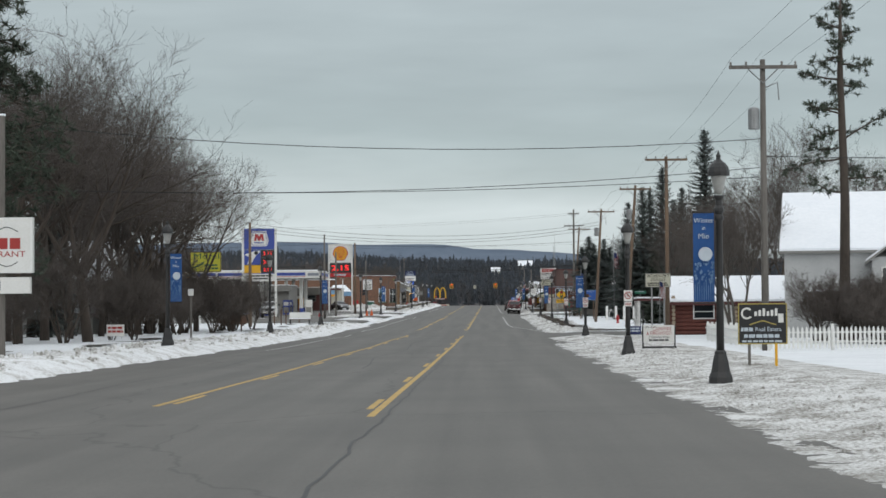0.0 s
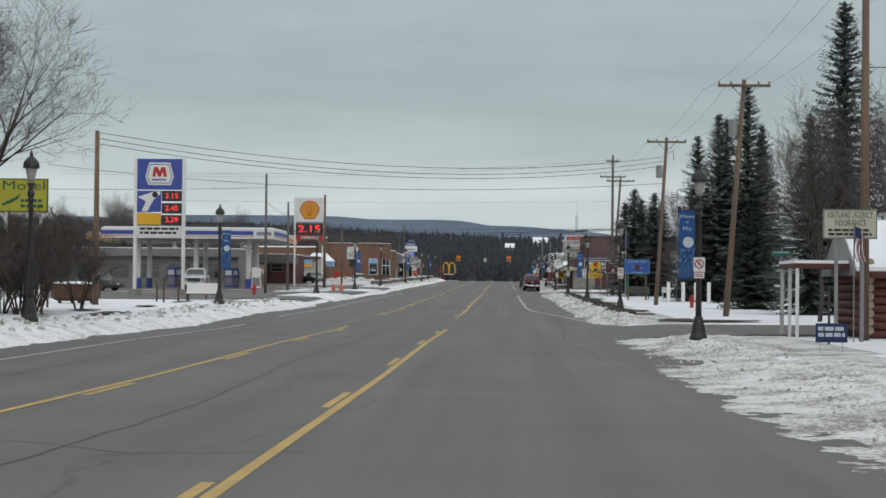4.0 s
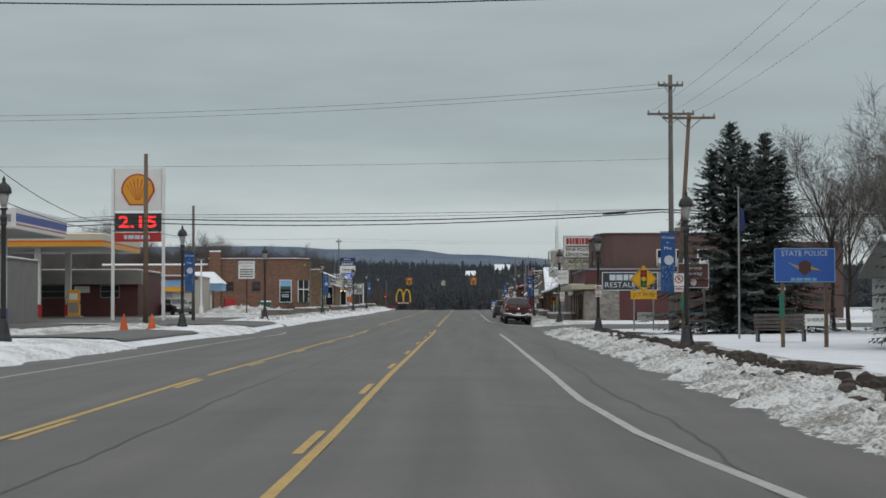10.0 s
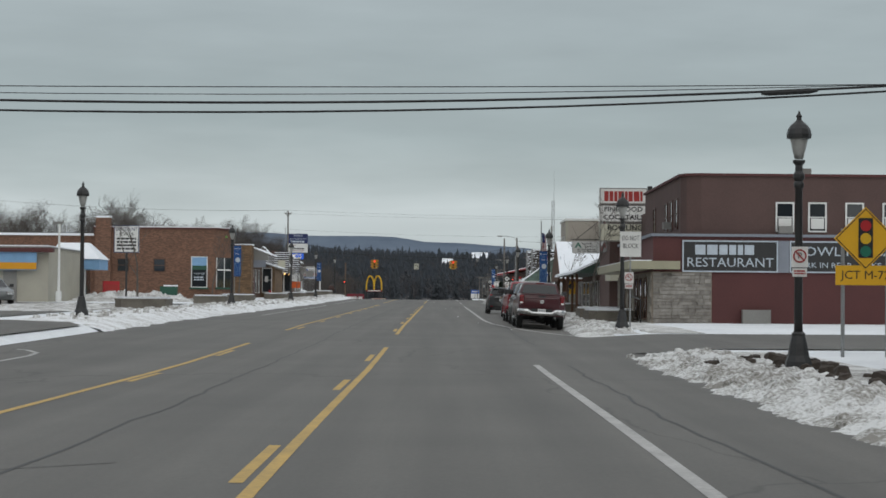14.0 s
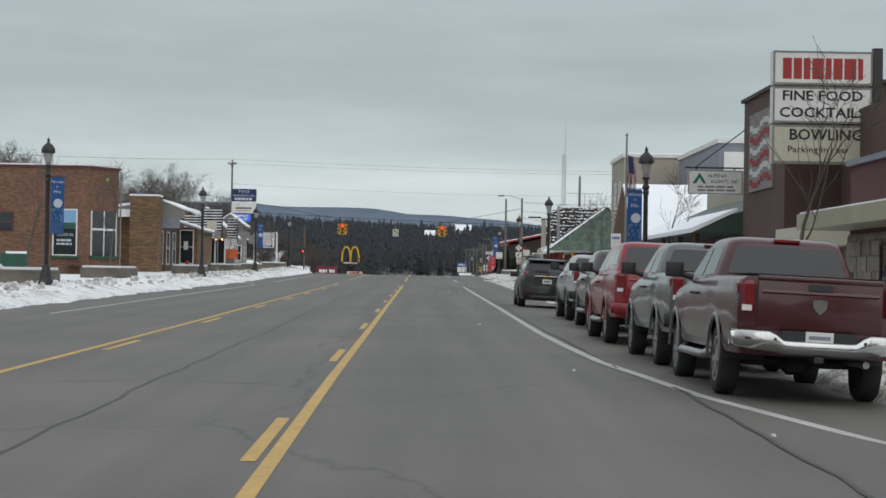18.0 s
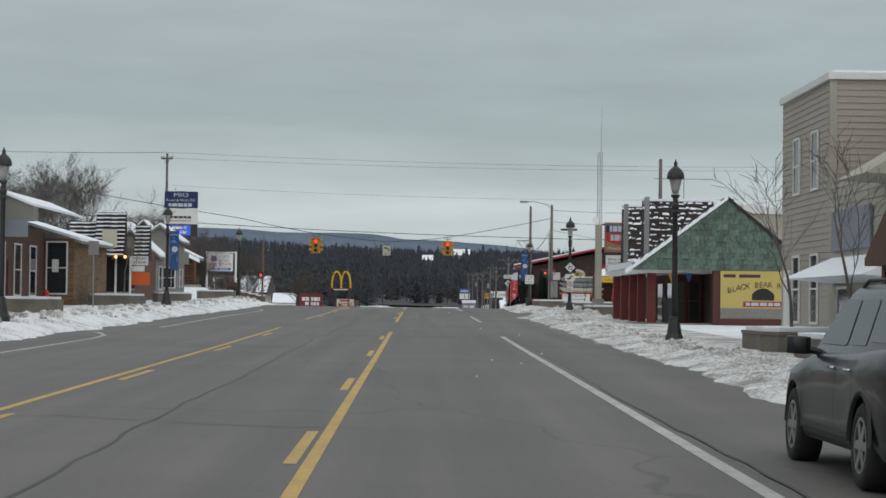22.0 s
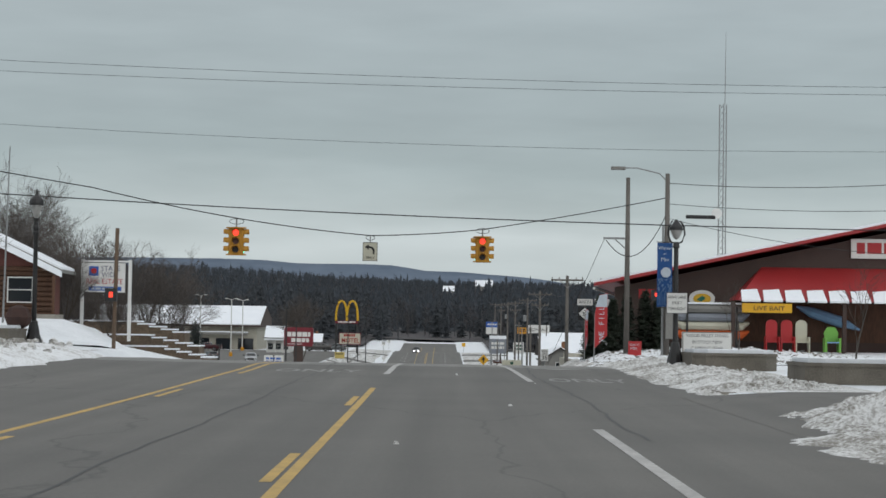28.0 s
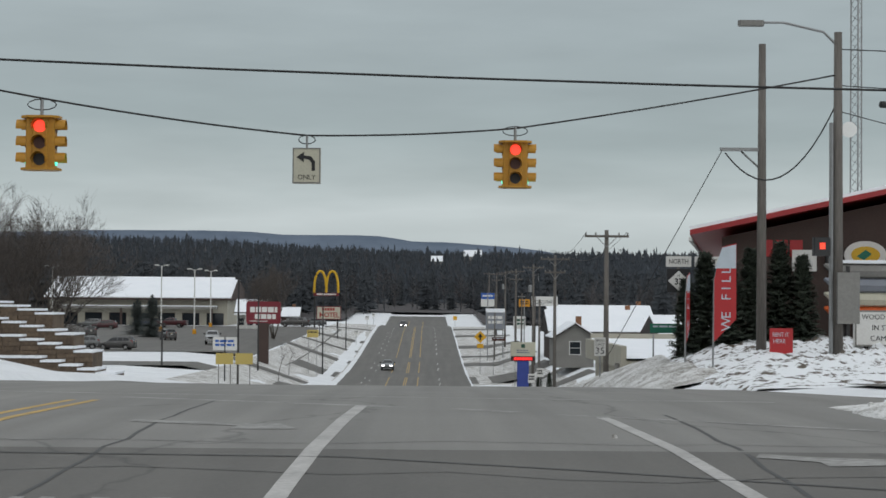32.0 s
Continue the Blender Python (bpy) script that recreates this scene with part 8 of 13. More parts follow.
def marathon_sign():
    x, y = -22.35, 197
    s = thing("fuel_price_sign", x, y, gz(x, y), "tall blue and white fuel price sign on white posts", "sign")
    for xx in (-1.62, 1.62):
        post(s, xx, 9.2, 0.22, WHITE, 0.0)
        part("footing", Geo().box(xx - 0.4, xx + 0.4, -0.4, 0.4, -0.1, 0.45, 0.05), CONCRETE, s)
    b = board(s, -1.5, 1.5, 7.1, 9.15, BLUE_PAINT, 0, 0.3)
    part("logo_plate", Geo().extrude_y([(-0.95, 7.95), (-0.7, 8.9), (0.7, 8.9), (0.95, 7.95), (0.75, 7.4), (-0.75, 7.4)], -0.17, -0.15), SIGNWHITE, s, "white six-sided logo plate")
    part("logo_line", Geo().extrude_y([(-0.85, 7.97), (-0.64, 8.8), (0.64, 8.8), (0.85, 7.97), (0.68, 7.5), (-0.68, 7.5)], -0.176, -0.17), BLUE_PAINT, s)
    part("logo_field", Geo().extrude_y([(-0.8, 7.98), (-0.6, 8.74), (0.6, 8.74), (0.8, 7.98), (0.64, 7.55), (-0.64, 7.55)], -0.182, -0.176), SIGNWHITE, s)
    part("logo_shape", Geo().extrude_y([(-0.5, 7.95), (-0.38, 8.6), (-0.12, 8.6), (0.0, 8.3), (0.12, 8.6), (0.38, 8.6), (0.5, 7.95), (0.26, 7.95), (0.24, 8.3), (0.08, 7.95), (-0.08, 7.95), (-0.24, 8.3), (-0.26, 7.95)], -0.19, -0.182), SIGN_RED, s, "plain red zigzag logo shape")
    bars(s, -0.52, 0.52, -0.182, 7.75, 0.13, BLUE_PAINT, 1, 0.5, 6)
    board(s, -1.5, 0.1, 5.6, 7.02, BLUE_PAINT, 0, 0.24, "loyalty_panel")
    part("swoosh", Geo().extrude_y([(-1.45, 6.6), (-0.4, 6.95), (0.05, 6.98), (0.05, 6.8), (-0.4, 6.4), (-0.8, 5.65), (-1.2, 5.65), (-0.9, 6.3)], -0.13, -0.12), SIGNWHITE, s)
    part("badge", Geo().disc(-0.3, -0.14, 6.75, 0.2, 0.02, 14), INK, s)
    board(s, 0.16, 1.5, 6.32, 7.02, PLASTIC, 0, 0.24, "price_panel")
    board(s, 0.16, 1.5, 5.5, 6.2, PLASTIC, 0, 0.24, "price_panel")
    board(s, 0.16, 1.5, 4.75, 5.4, PLASTIC, 0, 0.24, "price_panel")
    board(s, -1.5, 0.1, 4.75, 5.52, YELLOW_SIGN, 0, 0.24, "diesel_panel")
    for zz, t_ in ((6.67, "2.15"), (5.85, "2.45"), (5.07, "2.29")):
        words(t_, 0.5, LED_RED, s, 0.83, -0.125, zz, width=0.85)
    board(s, -1.5, 1.5, 3.95, 4.68, SIGNWHITE, 0, 0.2, "letter_board")
    bars(s, -1.3, 1.3, -0.102, 4.48, 0.16, INK, 2, 0.7, 6, seed=5)


marathon_sign()


def pump(x, y, c, label):
    p = thing("fuel_pump", x, y, gz(x, y) + 0.03, label, "fuel pump", "fuel pumps")
    part("island", Geo().box(-0.6, 0.6, -0.5, 0.5, 0, 0.15, 0.1), CONCRETE, p)
    part("cabinet", Geo().box(-0.42, 0.42, -0.26, 0.26, 0.15, 2.0, 0.04), c, p)
    part("display", Geo().box(-0.3, 0.3, -0.275, -0.26, 1.3, 1.75), SIGNWHITE, p)
    part("lower_panel", Geo().box(-0.34, 0.34, -0.275, -0.26, 0.35, 1.1), GREYWALL, p)
    for s in (-1, 1):
        part("hose", Geo().tube([(s * 0.44, 0, 1.7), (s * 0.62, -0.1, 1.2), (s * 0.55, -0.1, 0.6), (s * 0.46, 0, 1.0)], 0.022, 5), PLASTIC, p)
        part("nozzle", Geo().box(s * 0.46 - 0.04, s * 0.46 + 0.04, -0.08, 0.04, 0.98, 1.2), PLASTIC, p)


def canopy(name, x0, x1, y0, y1, z0, z1, cols, fascia, stripes, label, snow=True):
    c = thing(name, 0, 0, 0, label, "fuel station canopy")
    part("deck", Geo().box(x0, x1, y0, y1, z0, z1), fascia, c)
    for i, (za, zb, m_) in enumerate(stripes):
        part("stripe", Geo().box(x0 - 0.012, x1 + 0.012, y0 - 0.012, y1 + 0.012, za, zb), m_, c)
    if snow:
        part("roof_snow", Geo().box(x0 + 0.1, x1 - 0.1, y0 + 0.1, y1 - 0.1, z1, z1 + 0.10, 0.2), ROOF_SNOW, c)
    part("soffit", Geo().box(x0 + 0.05, x1 - 0.05, y0 + 0.05, y1 - 0.05, z0 - 0.03, z0), SIGNWHITE, c)
    for x, y in cols:
        part("column", Geo().box(x - 0.22, x + 0.22, y - 0.22, y + 0.22, gz(x, y), z0 - 0.03, 0.03), WHITE, c)
        part("column_base", Geo().box(x - 0.26, x + 0.26, y - 0.26, y + 0.26, gz(x, y), gz(x, y) + 1.0, 0.03), BLUE_PAINT if name == "fuel_canopy" else SIGN_RED, c)
    return c


cm = canopy("fuel_canopy", -37, -20.8, 250, 262, 5.45, 6.4, ((-34, 253), (-28.5, 253), (-23.5, 253), (-34, 259), (-28.5, 259), (-23.5, 259)), SIGNWHITE, ((5.62, 5.68, SIGN_RED), (5.78, 6.16, BLUE_PAINT)), "white fuel canopy with blue and red stripes")
part("logo_panel", Geo().box(-22.7, -20.78, 249.96, 250.0, 5.5, 6.35), SIGNWHITE, cm)
part("logo_panel_stripe", Geo().box(-22.4, -21.0, 249.93, 249.96, 5.75, 6.1), BLUEGREY, cm)
part("roof_rail", Geo().box(-29, -22.8, 251, 251.2, 6.75, 6.95), BLACK, cm)
for xx in (-28.9, -22.9):
    part("rail_post", Geo().box(xx - 0.1, xx + 0.1, 251, 251.2, 6.4, 7.0), BLACK, cm)
for x, y in ((-31, 254), (-25.5, 254), (-31, 258), (-25.5, 258)):
    pump(x, y, BLUE_PAINT, "blue fuel pump under the canopy")
pump(-22.0, 247, SIGNWHITE, "white and red fuel pump at the forecourt edge")
canopy("fuel_canopy_far", -48, -25, 296, 312, 6.2, 7.05, ((-30, 298), (-38, 298), (-30, 309), (-38, 309)), SHELL_YELLOW, ((6.5, 6.62, ORANGE), (6.62, 7.0, CREAM)), "yellow and cream fuel canopy behind the other one")
for x, y in ((-34, 299), (-28, 301)):
    pump(x, y, SHELL_YELLOW, "yellow and red fuel pump under the canopy")


def shop_block(name, x0, x1, y0, y1, h, wall, label, cat="building", snow=True, fascia=None, cap=0.25, z=None):
    zb = gz(x1, y0) if z is None else z
    b = thing(name, 0, 0, 0, label, cat)
    part("wall", Geo().box(x0, x1, y0, y1, zb - 0.3, zb + h), wall, b)
    part("coping", Geo().box(x0 - 0.08, x1 + 0.08, y0 - 0.08, y1 + 0.08, zb + h, zb + h + 0.09), GREYWALL, b)
    if snow:
        part("roof_snow", Geo().box(x0 + 0.02, x1 - 0.02, y0 + 0.02, y1 - 0.02, zb + h + 0.09, zb + h + 0.18, 0.1), ROOF_SNOW, b)
    if fascia:
        part("fascia", Geo().box(x0 - 0.6, x1 + 0.4, y0 - 0.7, y0 - 0.003, zb + h - cap * 3, zb + h - 0.02), fascia, b)
    return b, zb


b, zb = shop_block("station_shop", -52, -27, 272, 284, 3.9, GREYWALL, "low grey fuel station shop with wide windows", fascia=GREYWALL)
for i in range(5):
    window(b, "s", -30 - i * 3.2, zb + 1.7, 2.2, 1.5, 272, GREYWALL)
part("door", Geo().box(-47.5, -46.3, 271.95, 272, zb, zb + 2.1), GLASS, b)
b, zb = shop_block("red_diner", -34.8, -25.5, 314, 326, 3.6, REDWALL, "low dark red building with a grey fascia", fascia=GREYWALL, cap=0.35)
window(b, "s", -32.6, zb + 2.0, 2.6, 0.9, 314, GREYWALL)
window(b, "s", -27.7, zb + 2.0, 1.4, 0.9, 314, GREYWALL)
part("sign_plate", Geo().box(-30.5, -29.3, 313.9, 313.96, zb + 1.9, zb + 2.4), SIGNWHITE, b)
b, zb = shop_block("red_snack_kiosk", -33.5, -28.4, 336, 341, 3.2, REDWALL, "dark red snack kiosk with white lace trim", cat="kiosk")
window(b, "s", -31, zb + 1.9, 3.6, 1.0, 336, WHITE)
part("arched_gable", Geo().extrude_y([(-33.4, zb + 3.2), (-32.4, zb + 3.7), (-31, zb + 3.95), (-29.6, zb + 3.7), (-28.5, zb + 3.2)], 335.9, 336.1), REDWALL, b)
part("snow_line", Geo().box(-33.4, -28.5, 335.7, 335.98, zb + 2.55, zb + 2.7), ROOF_SNOW, b)
b, zb = shop_block("cream_shop", -36, -26.2, 352, 364, 3.6, BEIGE, "cream painted shop with a blue and yellow poster", fascia=REDWALL, cap=0.1)
part("poster", Geo().box(-30.2, -26.9, 351.5, 351.56, zb + 2.1, zb + 3.5), SKYBLUE, b, "blue and yellow printed poster")
part("poster_band", Geo().box(-30.2, -26.9, 351.47, 351.5, zb + 2.15, zb + 2.6), SHELL_YELLOW, b)
part("door", Geo().box(-29.2, -28.3, 351.9, 352, zb, zb + 2.05), GREYWALL, b)


def kiosk():
    z = gz(-27, 367)
    k = thing("drive_up_kiosk", 0, 0, z, "small drive-up kiosk with a snowy hipped roof", "kiosk")
    part("body", Geo().box(-28.7, -26.4, 366.6, 369.2, -0.1, 2.55), GLASS, k)
    for x in (-28.7, -26.4):
        part("corner_post", Geo().box(x - 0.1, x + 0.1, 366.5, 366.7, -0.1, 2.55), WHITE, k)
    part("lattice", Geo().box(-28.75, -28.2, 366.5, 366.56, 0, 2.5), WHITE, k)
    part("fascia", Geo().box(-29.1, -27.2, 365.95, 369.9, 2.55, 3.0), SHELL_YELLOW, k)
    part("fascia_blue", Geo().box(-27.2, -25.2, 365.95, 369.9, 2.3, 3.05), SKYBLUE, k)
    part("roof_snow", Geo().add([(-29.2, 365.8, 3.06), (-25.1, 365.8, 3.06), (-25.1, 370.2, 3.06), (-29.2, 370.2, 3.06), (-28.4, 367.2, 4.3), (-26.3, 367.2, 4.3), (-26.3, 368.8, 4.3), (-28.4, 368.8, 4.3)], [(3, 2, 1, 0), (4, 5, 6, 7), (0, 1, 5, 4), (1, 2, 6, 5), (2, 3, 7, 6), (3, 0, 4, 7)]), ROOF_SNOW, k, "thick snow on the kiosk roof")


kiosk()
l_ = thing("lot_lamp", -25.5, 352, gz(-25.5, 352), "white lamp post with a flat light head", "street lamp")
part("post", Geo().lathe([(0.2, 0), (0.2, 0.7), (0.09, 0.72), (0.07, 5.2)], 8), WHITE, l_)
part("head", Geo().box(-0.45, 0.3, -0.15, 0.15, 5.2, 5.35, 0.05), GREYWALL, l_)
rb = thing("red_rack", -24.3, 366, gz(-24.3, 366), "red metal newspaper rack leaning in the snow", "rack", turn=15)
part("box", Geo().box(-0.6, 0.6, -0.3, 0.3, 0.25, 1.45, 0.05), SIGN_RED, rb)
part("label_plate", Geo().box(-0.45, 0.45, -0.31, -0.3, 0.7, 1.2), RED_INK, rb)
part("leg", Geo().box(-0.5, 0.5, -0.2, 0.2, 0.0, 0.25), BLACK, rb)


def discount_sign():
    x, y = -21.2, 353.3
    s = thing("grocery_sign", x, y, gz(x, y), "white discount grocery sign on a dark steel post", "sign")
    b0 = 4.85 - 1.5
    board(s, -0.85, 0.85, b0, b0 + 1.85, SIGNWHITE, 0, 0.12)
    rim(s, -0.85, 0.85, b0, b0 + 1.85, 0.05, FLAG_BLUE, -0.064)
    words("DISCOUNT", 0.34, FLAG_BLUE, s, 0, -0.064, b0 + 1.58, width=1.45)
    words("FOODS", 0.32, INK, s, 0, -0.064, b0 + 1.25, width=0.95)
    bars(s, -0.65, 0.65, -0.062, b0 + 0.95, 0.13, INK, 4, 0.75, 4, seed=3)
    part("post", Geo().tube([(0, 0.05, -0.1), (0, 0.05, b0 + 0.2)], 0.07, 8), BLACK, s)


discount_sign()


def brick_shop():
    x0, x1, y0, y1 = -29.5, -19.2, 388.5, 402
    z = gz(-19.2, 388.5)
    b = thing("brick_shop", 0, 0, 0, "flat-roofed orange brick shop with green-framed windows", "shop")
    # the street front is set at an angle at the corner
    ring = [(x0, y0), (x1, y0), (-17.9, y0 + 2.6), (-20.8, y0 + 11), (x0, y1)]
    part("wall", Geo().prism(ring, z - 0.3, z + 6.0), ORANGE_BRICK, b)
    part("coping", Geo().prism([(x0 - 0.1, y0 - 0.1), (x1 + 0.05, y0 - 0.1), (-17.78, y0 + 2.55), (-20.7, y0 + 11.1), (x0 - 0.1, y1)], z + 6.0, z + 6.12), REDWALL, b)
    part("roof_snow", Geo().prism([(x0, y0), (x1, y0), (-17.9, y0 + 2.6), (-20.8, y0 + 11), (x0, y1)], z + 6.12, z + 6.2), ROOF_SNOW, b)
    part("chimney", Geo().box(x0 + 0.2, x0 + 1.5, y0 - 0.5, y0 - 0.004, z - 0.2, z + 6.9), ORANGE_BRICK, b)
    part("chimney_snow", Geo().box(x0 + 0.2, x0 + 1.5, y0 - 0.5, y0 - 0.004, z + 6.9, z + 7.05, 0.1), ROOF_SNOW, b)
    window(b, "s", -27.0, z + 2.9, 0.9, 1.0, y0, WOOD)
    window(b, "s", -23.9, z + 2.9, 0.9, 1.0, y0, WOOD)
    w = window(b, "s", -20.5, z + 2.35, 1.25, 2.5, y0, WHITE, bars_=False)
    part("transom", Geo().box(-21.12, -19.88, y0 - 0.045, y0 - 0.03, z + 2.55, z + 2.9), DARKGREEN, w)
    part("transom_pane", Geo().box(-21.12, -19.88, y0 - 0.045, y0 - 0.03, z + 2.9, z + 3.6), SKYBLUE, w)
    part("sill", Geo().box(-21.3, -19.7, y0 - 0.16, y0, z + 0.9, z + 1.03), DARKGREEN, w)
    words("FURNITURE", 0.22, PALE, w, -20.5, y0 - 0.046, z + 2.2, width=0.95)
    bars(w, -20.95, -20.1, y0 - 0.044, z + 1.9, 0.12, PALE, 2, 0.7, 3)
    # corner window on the slanted front
    d = Vector((-17.9 - x1, 2.6, 0)).normalized()
    c = Vector(((x1 - 17.9) / 2, y0 + 1.3, 0))
    fr = new("corner_window")
    fr.parent = b
    fr.matrix_basis = Matrix.Translation((c.x, c.y, 0)) @ pose(0, 0, 0, 0, 0, math.degrees(math.atan2(d.y, d.x)))
    part("pane", Geo().box(-1.15, 1.15, -0.03, 0.0, z + 1.05, z + 3.6), GLASS, fr)
    g_ = Geo()
    for a, e in ((-1.22, -1.15), (1.15, 1.22), (-0.04, 0.04)):
        g_.box(a, e, -0.06, 0.01, z + 1.05, z + 3.6)
    g_.box(-1.22, 1.22, -0.06, 0.01, z + 2.5, z + 2.62)
    part("window_frame", g_, WHITE, fr)
    part("sill", Geo().box(-1.3, 1.3, -0.14, 0.0, z + 0.9, z + 1.05), DARKGREEN, fr)
    part("downpipe", Geo().tube([(-17.8, y0 + 2.7, z), (-17.8, y0 + 2.7, z + 5.9)], 0.05, 6), GREYWALL, b)
    part("vent_lamp", Geo().disc(-18.35, y0 + 1.2, z + 5.4, 0.1, 0.05, 10), LIMEPLASTIC, b)
    part("bench_ledge", Geo().box(-20.3, -19.3, y0 - 0.5, y0 - 0.02, z + 0.45, z + 0.5), WOOD, b)
    # low wing behind
    part("wing_wall", Geo().box(-42, x0 - 0.02, y0 + 1.0, y1, z - 0.3, z + 5.4), ORANGE_BRICK, b)
    part("wing_snow", Geo().box(-42, x0 - 0.02, y0 + 0.8, y1, z + 5.4, z + 5.6, 0.1), ROOF_SNOW, b)


brick_shop()
gb = thing("electric_cabinet", -22.6, 385, gz(-22.6, 385), "green electric cabinet with snow on its lid", "cabinet")
part("body", Geo().box(-0.7, 0.7, -0.4, 0.4, 0, 1.1, 0.04), DARKGREEN, gb)
part("snow_cap", Geo().box(-0.4, 0.72, -0.42, 0.42, 1.1, 1.22, 0.08), ROOF_SNOW, gb)


PLANTER = mat("damp_exposed_aggregate_concrete", (0.20, 0.18, 0.15), 0.9, col2=(0.10, 0.09, 0.075), grain=30, stain=1.6, amount=0.45, bump=0.4)


def planter(x, y, w, d, label="long concrete street planter topped with snow", h=0.5, turn=0.0):
    p = thing("street_planter", x, y, gz(x, y) - 0.02, label, "planter", "street planters", turn)
    b = 0.35
    ring = [(-w / 2, -d / 2 + b), (-w / 2 + b, -d / 2), (w / 2 - b, -d / 2), (w / 2, -d / 2 + b), (w / 2, d / 2 - b), (w / 2 - b, d / 2), (-w / 2 + b, d / 2), (-w / 2, d / 2 - b)]
    part("body", Geo().prism(ring, 0, h), PLANTER, p)
    part("rim", Geo().prism([(a * 1.02, c * 1.02) for a, c in ring], h - 0.08, h), PLANTER, p)
    part("snow_cap", Geo().prism([(a * 0.94, c * 0.92) for a, c in ring], h, h + 0.1), ROOF_SNOW, p)
    return p


for x, y, w, d in ((-14.9, 319, 2.5, 3.4), (-15.2, 351, 2.0, 3.4), (-15.7, 374, 2.4, 3.4), (-15.2, 404, 2.0, 4), (-15.2, 426, 2.4, 3.6), (-15.0, 446, 2.0, 3), (-14.6, 467.5, 2.4, 3.4),
                   (7.6, 309, 2.0, 4.2), (8.0, 318.5, 2.2, 4.0), (8.0, 345.5, 1.6, 4), (8.3, 369.5, 1.8, 3.6), (8.7, 377, 2.4, 3.4), (9.3, 430.0, 3.0, 2.4), (8.3, 462.5, 2.4, 3.2), (9.9, 452, 3.0, 3.0), (11.6, 438.6, 0.1, 0.1)):
    if w > 0.2:
        planter(x, y, w, d)


# ---- left shops before the crossing ----
def stone_pier():
    z = gz(-19, 410)
    b = thing("stone_pier_shop", 0, 0, 0, "low shop with a broad brown stone pier", "shop")
    part("pier", Geo().box(-20.0, -18.1, 410, 412.2, z - 0.3, z + 5.1), THIN_STONE, b)
    part("pier_snow", Geo().box(-20.05, -18.05, 409.95, 412.25, z + 5.1, z + 5.2, 0.05), ROOF_SNOW, b)
    part("wall", Geo().box(-32, -20.02, 411.5, 424, z - 0.3, z + 3.7), THIN_STONE, b)
    part("roof_band", Geo().box(-32.3, -20.04, 410.6, 424, z + 3.7, z + 4.2), ROOF_SNOW, b)
    window(b, "s", -21.6, z + 1.8, 0.9, 1.6, 411.5)
    part("front_wall", Geo().box(-24, -18.4, 412.22, 424, z - 0.3, z + 3.6), WOOD, b)
    part("front_gable", Geo().extrude_y([(-22.5, z + 3.6), (-16.7, z + 3.7), (-16.7, z + 4.3), (-18.2, z + 4.9), (-22.5, z + 4.2)], 412.3, 413.3), GREYWALL, b)
    part("gable_snow", Geo().extrude_y([(-22.5, z + 4.2), (-18.2, z + 4.9), (-16.7, z + 4.3), (-16.7, z + 4.4), (-18.2, z + 5.02), (-22.5, z + 4.4)], 412.2, 424), ROOF_SNOW, b)
    part("sign_board", Geo().box(-18.35, -16.9, 412.1, 412.25, z + 3.0, z + 3.7), BLUEGREY, b)
    for yy in (414, 417.5, 421):
        window(b, "e", yy, z + 1.7, 1.4, 2.2, -18.38)
    part("door", Geo().box(-18.4, -18.33, 415.3, 416.3, z, z + 2.1), REDWALL, b)
    part("wall_far", Geo().box(-26, -17.0, 424.02, 434, z - 0.3, z + 3.3), THIN_STONE, b)
    gable_roof_y(b, -26, -17.0, 424.5, 434, z + 3.3, z + 4.6, GREYWALL, 0.3)
    window(b, "s", -17.8, z + 1.9, 0.9, 2.4, 424.0)
    part("open_sign", Geo().box(-18.0, -17.7, 423.85, 423.9, z + 1.7, z + 2.3), SIGNWHITE, b)


stone_pier()


